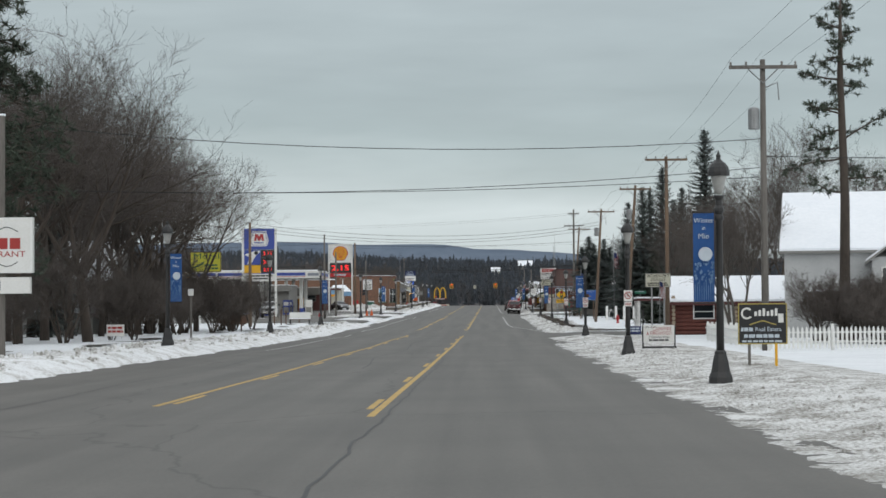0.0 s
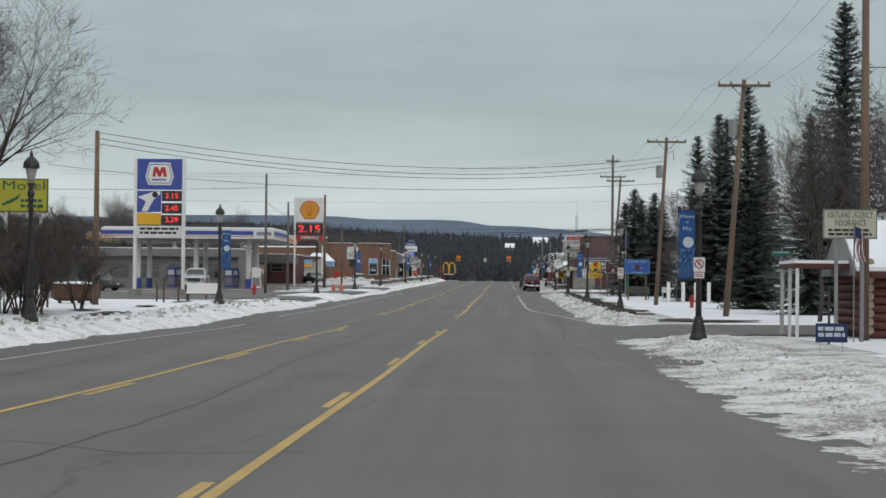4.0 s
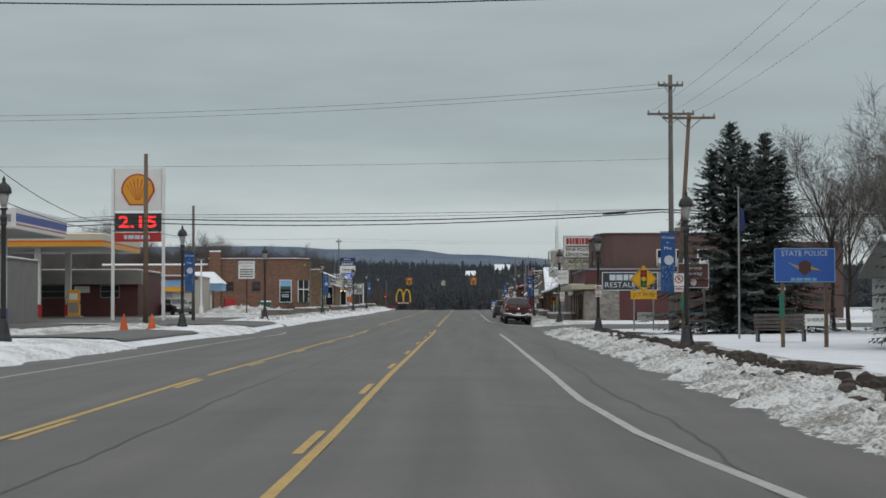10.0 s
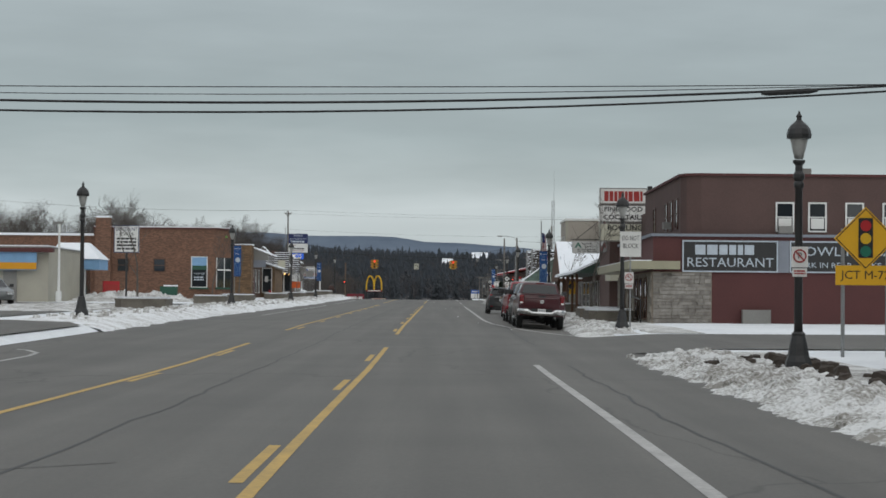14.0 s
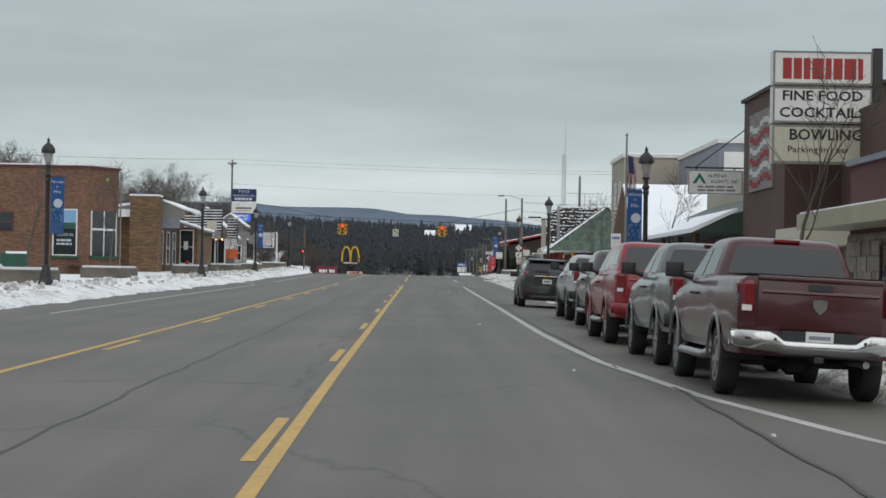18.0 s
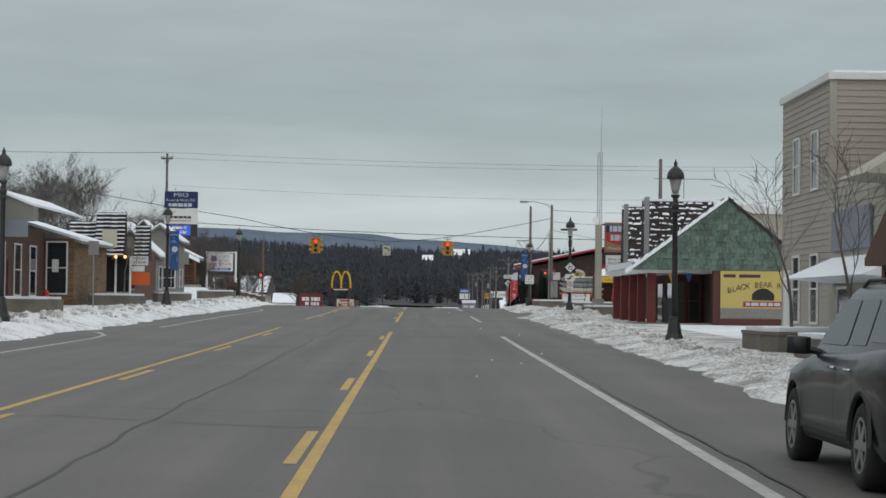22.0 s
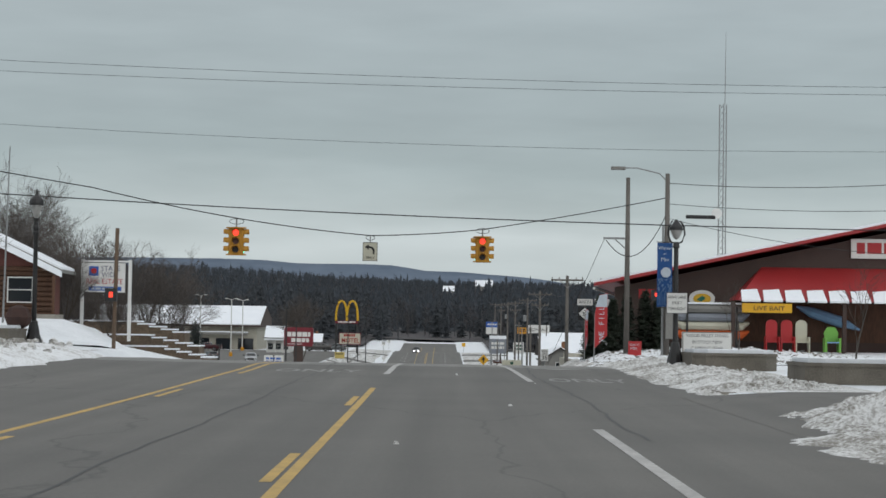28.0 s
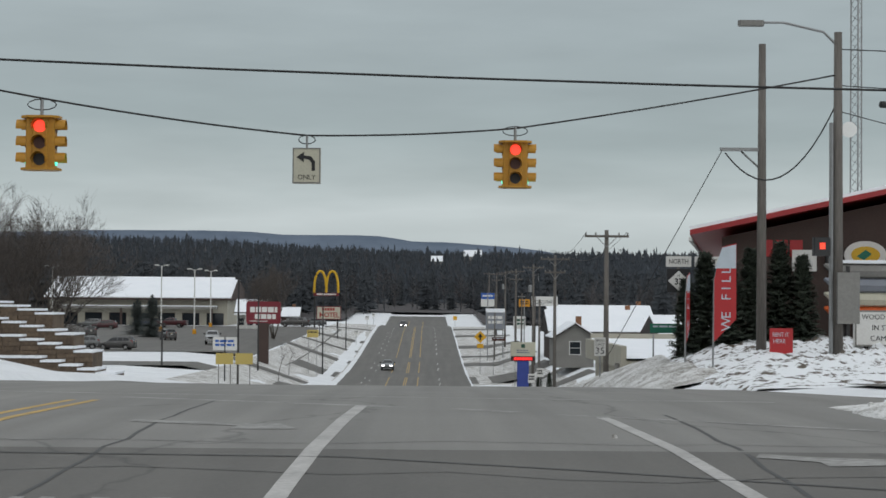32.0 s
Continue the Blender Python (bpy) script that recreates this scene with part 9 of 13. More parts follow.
def shingle_front():
    z = gz(-17, 438)
    b = thing("shingled_shop", 0, 0, 0, "wooden shop front with a stepped, snowy shingle mansard", "shop")
    part("wall", Geo().box(-27, -17.3, 438.8, 456, z - 0.3, z + 3.2), WOOD, b)
    part("pier", Geo().box(-20.6, -18.9, 436.9, 438.78, z - 0.3, z + 3.3), THIN_STONE, b)
    part("glass_front", Geo().box(-18.85, -16.4, 438.6, 438.78, z + 0.6, z + 2.5), GLASS, b)
    part("glass_side", Geo().box(-17.28, -17.2, 440, 446, z + 0.7, z + 2.5), GLASS, b)
    part("base_panel", Geo().box(-18.85, -16.4, 438.55, 438.78, z, z + 0.6), BEIGE, b)
    for x in (-18.8, -18.0, -17.2, -16.4):
        part("mullion", Geo().box(x - 0.05, x + 0.05, 438.5, 438.6, z, z + 2.55), WHITE if x > -18 else WOOD, b)
    rows = 9
    for nm, x0, x1, za, zb, y0 in (("left", -19.7, -18.25, 2.7, 4.45, 437.6), ("tall", -18.2, -16.6, 2.5, 4.95, 437.3), ("right", -16.35, -15.55, 2.4, 4.35, 439.4)):
        part("mansard_board", Geo().add([(x0, y0, z + za), (x1, y0, z + za), (x1, y0 + 1.0, z + zb), (x0, y0 + 1.0, z + zb), (x0, y0 + 1.4, z + za), (x1, y0 + 1.4, z + za)], [(0, 1, 2, 3), (0, 3, 4), (1, 5, 2), (4, 3, 2, 5)]), SHAKE_DARK, b)
        n_ = int((zb - za) / 0.21)
        for i in range(n_):
            s0, s1 = i / n_, (i + 1) / n_
            ge = Geo().add([(x0 - 0.03, y0 + s0 - 0.06, z + za + (zb - za) * s0), (x1 + 0.03, y0 + s0 - 0.06, z + za + (zb - za) * s0), (x1 + 0.03, y0 + s1 - 0.02, z + za + (zb - za) * s1), (x0 - 0.03, y0 + s1 - 0.02, z + za + (zb - za) * s1), (x0 - 0.03, y0 + s0, z + za + (zb - za) * s0), (x1 + 0.03, y0 + s0, z + za + (zb - za) * s0)], [(0, 1, 2, 3), (1, 0, 4, 5)])
            part("shingle_course", ge, SHAKE_DARK, b)
            ge = Geo()
            k = 4
            for j in range(k):
                a, e = x0 + (x1 - x0) * j / k, x0 + (x1 - x0) * (j + 0.93) / k
                h0 = (zb - za) * (s0 + 0.45 / n_)
                yy = y0 + s0 + 0.45 / n_ - 0.10
                ge.box(a, e, yy, yy + 0.1, z + za + h0 + 0.02 * (j % 2), z + za + h0 + 0.085)
            part("snow_ledge", ge, ROOF_SNOW, b)
    for x in (-19.5, -18.9, -18.4, -17.6, -17.0, -16.5):
        part("bulb", Geo().lathe([(0.02, 0.0), (0.07, 0.04), (0.08, 0.09), (0.03, 0.16)], 8, x, 437.2, z + 2.42), WARM, b, "glowing warm bulb")
    part("hanging_sign", Geo().box(-17.75, -16.95, 437.1, 437.2, z + 3.0, z + 4.0), CREAM, b)
    part("side_sign", Geo().box(-16.4, -15.5, 439.0, 439.08, z + 2.1, z + 2.6), SIGNWHITE, b)
    part("orange_sign", Geo().box(-16.4, -15.4, 439.0, 439.08, z + 1.0, z + 1.7), ORANGE, b)
    part("small_sign", Geo().box(-16.4, -15.7, 439.0, 439.08, z + 1.75, z + 2.05), SIGNWHITE, b)
    words("PARKING", 0.2, FLAG_BLUE, b, -15.95, 438.99, z + 2.46, width=0.75)
    words("IN REAR", 0.2, FLAG_BLUE, b, -15.95, 438.99, z + 2.24, width=0.7)
    # gabled shop behind it
    part("gable_wall", Geo().extrude_y([(-20.6, z - 0.3), (-17.3, z - 0.3), (-17.3, z + 3.2), (-18.95, z + 4.6), (-20.6, z + 3.2)], 456.05, 460), GREYWALL, b)
    gable_roof_y(b, -20.6, -17.3, 456.05, 460, z + 3.2, z + 4.65, GREYWALL, 0.3)
    part("chimney", Geo().box(-20.2, -19.7, 458, 458.5, z + 3.6, z + 5.6), BROWNBRICK, b)
    window(b, "e", 458, z + 1.6, 1.4, 1.4, -17.28)


shingle_front()


def gable_shop(x0, x1, y0, y1, h, hr, label):
    z = gz(x1, y0)
    b = thing("gabled_shop", 0, 0, 0, label, "shop")
    xm = (x0 + x1) / 2
    part("wall", Geo().extrude_y([(x0, z - 0.3), (x1, z - 0.3), (x1, z + h), (xm, z + hr), (x0, z + h)], y0, y1), GREYWALL, b)
    gable_roof_y(b, x0, x1, y0, y1, z + h, z + hr + 0.05, GREYWALL, 0.35)
    window(b, "s", xm + 0.6, z + 1.5, 1.0, 1.4, y0)
    window(b, "e", (y0 + y1) / 2, z + 1.5, 1.6, 1.2, x1)
    part("door", Geo().box(xm - 0.9, xm, y0 - 0.05, y0, z, z + 2.0), WOOD, b)


gable_shop(-20.7, -18.1, 474, 478.3, 4.4, 5.3, "small grey gabled shop with a snowy roof")


def mio_sign():
    x, y = -18.6, 480
    s = thing("rental_shop_sign", x, y, gz(x, y), "blue and white pylon sign with a lit message panel", "sign")
    z0 = 2.2
    part("pole", Geo().box(-0.25, 0.25, -0.1, 0.3, -0.1, 8.2), BLACK, s)
    z1 = 10.65 - gz(x, y)
    board(s, -1.25, 1.25, z1 - 1.25, z1, FLAG_BLUE, -0.1, 0.3)
    words("MIO", 0.44, PALE, s, 0, -0.252, z1 - 0.28, width=1.1)
    words("Rental & Retail, INC", 0.3, PALE, s, 0, -0.252, z1 - 0.66, width=2.2)
    bars(s, -0.95, 0.95, -0.252, z1 - 1.02, 0.24, PALE, 1, 0.5, 5)
    board(s, -1.25, 1.25, z1 - 2.45, z1 - 1.29, SIGNWHITE, -0.1, 0.3, "phone_panel")
    bars(s, -0.8, 0.9, -0.252, z1 - 1.95, 0.18, INK, 1, 0.5, 5)
    part("check_shape", Geo().extrude_y([(-0.9, z1 - 1.55), (-0.75, z1 - 1.72), (-0.2, z1 - 1.42), (-0.75, z1 - 1.66)], -0.258, -0.25), RED_INK, s)
    bars(s, -0.8, 0.9, -0.252, z1 - 2.22, 0.06, RED_INK, 1, 0.5, 4)
    board(s, -1.0, 1.25, z1 - 3.4, z1 - 2.47, PLASTIC, -0.1, 0.3, "message_cabinet")
    board(s, -0.95, 0.75, z1 - 3.32, z1 - 2.55, LED_PANEL, -0.26, 0.02, "message_panel", "lit blue message panel")
    for t_, dz in (("BRING IT", 2.75), ("TO US!", 3.08)):
        words(t_, 0.26, LED_TEXT, s, -0.1, -0.275, z1 - dz, width=1.1)
    utility_pole(-20.3, 484.5, 11.6, ((11.2, 0.45),), WOODGREY, r=0.13, label="grey utility pole behind the rental sign")


mio_sign()
for x, y, w, h, t_ in ((-15.2, 452, 0.9, 0.75, 3.0), (-14.6, 415, 0.45, 0.6, 2.9), (-16.2, 455, 0.8, 0.6, 3.3)):
    pole_sign("back_of_sign", x, y, t_, w, h, GREYWALL, "grey back of a road sign on a post", group="sign backs")
hy = thing("fire_hydrant", -16.8, 416, gz(-16.8, 416), "red fire hydrant in the snow", "hydrant", "hydrants")
part("body", Geo().lathe([(0.16, 0), (0.16, 0.06), (0.11, 0.08), (0.11, 0.55), (0.14, 0.57), (0.14, 0.62), (0.1, 0.72), (0.03, 0.78)], 10), SIGN_RED, hy)
part("outlet", Geo().tube([(-0.22, 0, 0.42), (0.22, 0, 0.42)], 0.06, 8), SIGN_RED, hy)
copy_thing(hy, pose(-17.2, 207, gz(-17.2, 207)))
copy_thing(hy, pose(12.5, 190, gz(12.5, 190)))
cn = thing("traffic_cone", -14.6, 243.5, gz(-14.6, 243.5), "orange traffic cone on the snowy verge", "cone", "traffic cones")
part("cone", Geo().lathe([(0.2, 0.04), (0.03, 0.75)], 10), ORANGE, cn)
part("base", Geo().box(-0.24, 0.24, -0.24, 0.24, 0, 0.05), ORANGE, cn)
copy_thing(cn, pose(-14.4, 250, gz(-14.4, 250)))


def shell_sign():
    x, y = -21.0, 286.5
    s = thing("fuel_sign", x, y, gz(x, y), "tall white fuel sign with a yellow scallop and red prices", "sign")
    t_ = 10.95 - gz(x, y)
    for xx in (-1.65, 1.65):
        post(s, xx, t_, 0.2, WHITE, 0.0)
    board(s, -1.5, 1.5, t_ - 2.75, t_ - 0.05, SIGNWHITE, 0, 0.3)
    ge, gr = Geo(), Geo()
    fan = [(0.98 * math.sin(a) * (1.0 if abs(a) < 1.9 else 0.9), t_ - 1.45 + 0.98 * math.cos(a)) for a in [-2.2 + 4.4 * k / 18 for k in range(19)]] + [(0.5, t_ - 2.35), (-0.5, t_ - 2.35)]
    gr.extrude_y([(a * 1.12, t_ - 1.45 + (c - t_ + 1.45) * 1.1) for a, c in fan], -0.17, -0.15)
    ge.extrude_y(fan, -0.19, -0.165)
    part("scallop_rim", gr, SIGN_RED, s, "red rim of the scallop shape")
    part("scallop", ge, SHELL_YELLOW, s, "plain yellow scallop shape")
    rib = Geo()
    for k in range(-3, 4):
        a = k * 0.36
        rib.extrude_y([(0.12 * k / 3 - 0.015, t_ - 2.1), (0.12 * k / 3 + 0.015, t_ - 2.1), (0.8 * math.sin(a) + 0.03, t_ - 1.5 + 0.8 * math.cos(a)), (0.8 * math.sin(a) - 0.03, t_ - 1.5 + 0.8 * math.cos(a))], -0.197, -0.188)
    part("scallop_rib", rib, SIGN_RED, s)
    board(s, -1.5, 1.5, t_ - 4.15, t_ - 2.95, PLASTIC, 0, 0.3, "price_panel")
    words("2.15", 1.05, LED_RED, s, 0, -0.156, t_ - 3.55, width=2.5, bold=0.02)
    board(s, -1.5, 1.5, t_ - 4.8, t_ - 4.2, SIGN_RED, 0, 0.28, "fuel_grade_panel")
    bars(s, -0.9, 0.9, -0.142, t_ - 4.5, 0.26, PALE, 1, 0.5, 5)


shell_sign()

# ---- right side: park corner, restaurant, shops ----
def police_sign():
    x, y = 11.15, 221.3
    s = thing("police_post_sign", x, y, gz(x, y), "bright blue police post sign on wooden posts", "sign")
    board(s, -0.98, 0.98, 2.1, 3.2, BLUE_SIGN, 0, 0.06)
    rim(s, -0.98, 0.98, 2.1, 3.2, 0.03, SKYBLUE)
    words("STATE POLICE", 0.24, PALE, s, 0, -0.034, 3.03, width=1.5)
    part("shield", Geo().extrude_y([(-0.2, 2.72), (0, 2.82), (0.2, 2.72), (0.18, 2.45), (0, 2.32), (-0.18, 2.45)], -0.042, -0.032), BROWN_SIGN, s, "plain shield shape")
    part("wings", Geo().extrude_y([(-0.55, 2.75), (-0.2, 2.62), (-0.2, 2.52)], -0.04, -0.032).extrude_y([(0.2, 2.62), (0.55, 2.48), (0.2, 2.5)], -0.04, -0.032), GOLD_INK, s)
    bars(s, -0.45, 0.45, -0.032, 2.2, 0.09, SKYBLUE, 1, 0.5, 4)
    for xx in (-0.7, 0.7):
        post(s, xx, 2.4, 0.12, WOODPOLE, 0.1)
    part("marker_plate", Geo().box(-0.82, -0.66, 0.02, 0.03, 0.95, 1.75), GREEN_SIGN, s)


police_sign()


def county_sign():
    x, y = 10.8, 249.5
    s = thing("county_sign", x, y, gz(x, y), "brown historic county sign with cream lettering", "sign")
    board(s, -0.72, 0.72, 2.15, 3.3, BROWN_SIGN, 0, 0.05)
    rim(s, -0.72, 0.72, 2.15, 3.3, 0.03, PALE, -0.029)
    words("Oscoda", 0.24, PALE, s, 0, -0.028, 3.08, width=0.8)
    words("County", 0.24, PALE, s, 0, -0.028, 2.82, width=0.8)
    part("stripe", Geo().box(-0.69, 0.69, -0.03, -0.024, 2.56, 2.6), ORANGE, s)
    part("plain_emblem", Geo().disc(0, -0.034, 2.42, 0.16, 0.01, 8), PALE, s)
    for xx in (-0.5, 0.5):
        post(s, xx, 2.3, 0.11, WOODPOLE, 0.08)
    part("marker_plate", Geo().box(-0.6, -0.42, 0.0, 0.012, 1.2, 1.75), GREEN_SIGN, s)


county_sign()


def signal_ahead():
    x, y = 9.9, 265
    s = thing("signal_ahead_sign", x, y, gz(x, y), "yellow diamond signal-ahead sign with a plate below", "traffic sign")
    c, h = 3.25 - gz(x, y) + 0.0, 0.74
    part("diamond", Geo().extrude_y([(0, c - h), (h, c), (0, c + h), (-h, c)], -0.02, 0.0), YELLOW_SIGN, s)
    ge = Geo()
    for a, b, e, f in ((0, -1, 1, 0), (1, 0, 0, 1), (0, 1, -1, 0), (-1, 0, 0, -1)):
        ge.extrude_y([(a * h * 0.95, c + b * h * 0.95), (e * h * 0.95, c + f * h * 0.95), (e * h * 0.91, c + f * h * 0.91), (a * h * 0.91, c + b * h * 0.91)], -0.025, -0.02)
    part("border", ge, INK, s)
    part("signal_body", Geo().box(-0.17, 0.17, -0.03, -0.022, c - 0.45, c + 0.48), INK, s)
    for dz, m_ in ((0.3, SIGN_RED), (0.0, GOLDARCH), (-0.3, GREEN_SIGN)):
        part("signal_dot", Geo().disc(0, -0.04, c + dz, 0.13, 0.01, 16), m_, s)
    board(s, -0.7, 0.7, 2.16 - gz(x, y), 2.62 - gz(x, y), YELLOW_SIGN, 0, 0.03, "plate")
    words("JCT M-72", 0.28, INK, s, 0, -0.017, 2.39 - gz(x, y), width=1.15)
    for xx in (-0.52, 0.52):
        post(s, xx, 3.0, 0.08, STEEL, 0.05)


signal_ahead()
pb = thing("park_bench", 11.9, 231, gz(11.9, 231), "grey slatted park bench standing in the snow", "bench")
for i in range(4):
    part("back_slat", Geo().box(-0.95, 0.95, 0.20 + 0.03 * i, 0.24 + 0.03 * i, 0.5 + 0.14 * i, 0.61 + 0.14 * i), WOODGREY, pb)
for i in range(3):
    part("seat_slat", Geo().box(-0.95, 0.95, -0.28 + 0.15 * i, -0.16 + 0.15 * i, 0.42, 0.46), WOODGREY, pb)
for xx in (-0.85, 0.85):
    part("leg", Geo().box(xx - 0.04, xx + 0.04, -0.28, 0.24, 0, 0.42), BLACK, pb)


def flag_pole(x, y, h, z0, z1, w, label, purple=False):
    f = thing("flag_pole", x, y, gz(x, y), label, "flag pole", "flag poles")
    part("pole", Geo().tube([(0, 0.03, -0.1), (0, 0.03, h)], [0.045, 0.03], 8), STEEL, f)
    part("finial", Geo().lathe([(0.01, 0), (0.06, 0.05), (0.01, 0.12)], 8, 0, 0.03, h), STEEL, f)
    if purple:
        part("cloth", Geo().add([(0.03, 0, z1), (0.22, 0.03, z1 - 0.15), (0.26, 0.0, z0 + 0.2), (0.05, 0.05, z0), (0.03, 0.03, z1)], [(0, 1, 2, 3)]), FLAG_BLUE, f)
    else:
        flag_cloth(f, 0.04, w, z0, z1, 9)


flag_pole(13.8, 216, 8.4, 5.5, 7.2, 0.62, "steel flag pole with a limp american flag")
flag_pole(11.2, 237, 6.0, 4.2, 5.3, 0.3, "steel flag pole with a limp dark flag", True)
flag_pole(6.1, 339.5, 5.5, 3.2, 4.9, 0.4, "steel flag pole with a limp american flag")


def sheriff_office():
    z = gz(20, 246)
    b = thing("sheriff_office", 0, 0, 0, "white single-storey office with a brick pier and sign", "office")
    part("wall", Geo().box(20.6, 33, 247, 257, z - 0.3, z + 3.0), WHITE, b)
    siding(b, "s", 20.6, 33, z, z + 3.0, 247, 0.3, WHITE)
    gable_roof_x(b, 20.6, 33, 247, 257, z + 3.0, z + 4.6, GREYWALL, 0.6)
    part("brick_pier", Geo().box(21.6, 22.2, 245.4, 246.0, z, z + 3.0), BROWNBRICK, b)
    for xx in (24.0, 27.0, 30.0):
        window(b, "s", xx, z + 1.7, 1.4, 1.2, 246.97)
    part("sign_board", Geo().box(14.8, 15.9, 243.0, 243.1, z + 0.4, z + 0.9), SIGNWHITE, b)
    words("SHERIFF", 0.22, INK, b, 15.35, 242.99, z + 0.65, width=0.85)
    part("sign_leg", Geo().box(14.85, 14.93, 243.02, 243.08, z - 0.1, z + 0.4).box(15.77, 15.85, 243.02, 243.08, z - 0.1, z + 0.4), WHITE, b)


sheriff_office()
for x, y in ((12.6, 209), (13.3, 205), (14.0, 203), (15.2, 206)):
    mp_ = thing("white_marker", x, y, gz(x, y), "white-painted short post in the snowy lawn", "post", "white posts")
    part("post", Geo().box(-0.12, 0.12, -0.12, 0.12, -0.05, 1.5, 0.02), WHITE, mp_)


def stones(parent, x0, x1, y, z0, z1, material, seed, w=(0.3, 0.7), h=(0.13, 0.24), axis="s", pitch=0.0):
    """Coursed split stones, each its own piece, standing proud of the joint."""
    rnd = random.Random(seed)
    z = z0
    while z < z1 - 0.05:
        hh = min(rnd.uniform(*h), z1 - z)
        x = x0
        while x < x1 - 0.02:
            ww = min(rnd.uniform(*w), x1 - x)
            p = rnd.uniform(0.02, 0.07)
            g_ = Geo()
            if axis == "s":
                g_.box(x + 0.008, x + ww - 0.008, y - p, y, z + 0.008, z + hh - 0.008)
            else:
                g_.box(y - p, y, x + 0.008, x + ww - 0.008, z + 0.008, z + hh - 0.008)
            part("stone", g_, material, parent)
            x += ww
        z += hh


AWNING = mat("dull_olive_cream_metal", (0.36, 0.34, 0.235), 0.55, col2=(0.27, 0.255, 0.18), grain=20, stain=1.2, bump=0.05)


def restaurant():
    z = gz(10, 304)
    b = thing("restaurant", 0, 0, 0, "two-storey red-brown brick restaurant with painted wall signs", "restaurant")
    part("wall", Geo().box(9.1, 20.8, 304, 320, z - 0.3, 4.62), REDWALL, b)
    part("parapet", Geo().box(9.0, 20.9, 303.9, 320.1, 4.62, 4.74), BLUEGREY, b)
    ring = [(11.2, 304.3), (20.7, 304.3), (20.7, 320), (10.4, 320), (10.4, 305.1), (10.6, 304.55)]
    part("upper_wall", Geo().prism(ring, 4.74, 7.25), BROWNBRICK, b)
    part("upper_coping", Geo().prism([(11.15, 304.2), (20.8, 304.2), (20.8, 320.1), (10.3, 320.1), (10.3, 305.05), (10.52, 304.45)], 7.25, 7.36), REDWALL, b)
    for xx in (14.8, 16.2, 17.8, 19.4):
        window(b, "s", xx, 5.5, 0.66, 1.15, 304.3, WHITE)
        part("window_blind", Geo().box(xx - 0.28, xx + 0.28, 304.25, 304.262, 5.0, 5.45), SIGNWHITE, b)
    part("air_conditioner", Geo().box(14.5, 15.1, 303.95, 304.28, 4.78, 5.1), GREYWALL, b)
    for yy in (306.4, 308.4, 310.4, 315.4):
        window(b, "w", yy, 5.7, 0.8, 1.2, 10.4, BROWN_SIGN)
    part("air_conditioner", Geo().box(10.0, 10.38, 308.1, 308.7, 5.1, 5.4), GREYWALL, b)
    # stone corner
    part("stone_backing", Geo().box(9.08, 11.62, 303.97, 304.0, z - 0.2, 3.1), MORTAR, b)
    stones(b, 9.1, 11.6, 303.97, z - 0.1, 3.05, GREYSTONE, 4, (0.22, 0.6), (0.10, 0.19))
    part("stone_backing_side", Geo().box(9.06, 9.1, 304.0, 320, z - 0.2, 3.1), MORTAR, b)
    stones(b, 304, 320, 9.06, z - 0.1, 3.05, STONE, 5, (0.25, 0.45), (0.22, 0.34), "w")
    # awning band
    part("awning", Geo().box(8.0, 10.2, 303.4, 320.5, 3.2, 3.55), AWNING, b, "dull olive-cream metal awning band")
    part("awning_snow", Geo().box(8.05, 9.0, 303.5, 320.4, 3.55, 3.59), ROOF_SNOW, b)
    for yy in (306, 308, 310, 313, 316):
        window(b, "w", yy, 1.95, 0.9, 1.7, 9.0, WOOD)
    # painted boards on the long wall
    for x0, x1 in ((10.35, 14.45), (14.95, 20.1)):
        part("sign_board", Geo().box(x0, x1, 303.93, 303.985, 3.12, 4.45), BLACK, b)
        g_ = Geo()
        for a, c, e, f in ((x0, x1, 4.4, 4.46), (x0, x1, 3.1, 3.16), (x0, x0 + 0.06, 3.16, 4.4), (x1 - 0.06, x1, 3.16, 4.4)):
            g_.box(a, c, 303.91, 303.93, e, f)
        part("sign_border", g_, PALE, b)
    part("sign_gap", Geo().box(14.47, 14.93, 303.93, 303.985, 3.1, 4.46), BLUEGREY, b)
    bars(b, 10.9, 13.6, 303.93, 4.06, 0.42, PALE, 1, 0.5, 6, seed=6)
    words("RESTAURANT", 0.56, PALE, b, 12.4, 303.92, 3.5, width=3.7)
    words("BOWLING BAR", 0.56, PALE, b, 17.5, 303.92, 4.0, width=4.6)
    words("PARK IN REAR - TAKE OUT", 0.32, PALE, b, 17.5, 303.92, 3.42, width=4.6)
    part("meter_box", Geo().box(12.9, 14.1, 303.6, 303.96, z, z + 0.6), GREYWALL, b)
    part("white_shed", Geo().box(20.85, 24, 305, 314, z - 0.2, 5.6), WHITE, b)
    part("shed_band", Geo().box(20.86, 24, 304.9, 304.99, 3.5, 3.9), DARKGREEN, b)
    part("back_wing", Geo().box(21, 30, 314.1, 326, z - 0.2, 7.0), BROWNBRICK, b)
    part("roof_vent", Geo().box(16.4, 17.0, 310, 310.6, 7.36, 8.0), GREYWALL, b)
    part("hand_rail", Geo().tube([(8.6, 304.2, z), (8.6, 304.2, z + 1.0), (8.6, 309, z + 1.2), (8.6, 309, z)], 0.035, 6), BLACK, b)
    # recessed entrance beyond
    part("entrance_wall", Geo().box(11.0, 20, 320.12, 330, z - 0.2, 6.6), BROWNBRICK, b)
    part("entrance_stone", Geo().box(10.95, 10.99, 320.2, 330, z - 0.1, 3.0), MORTAR, b)
    stones(b, 320.2, 325.5, 10.95, z, 3.0, GREYSTONE, 7, (0.5, 1.0), (0.2, 0.3), "w")
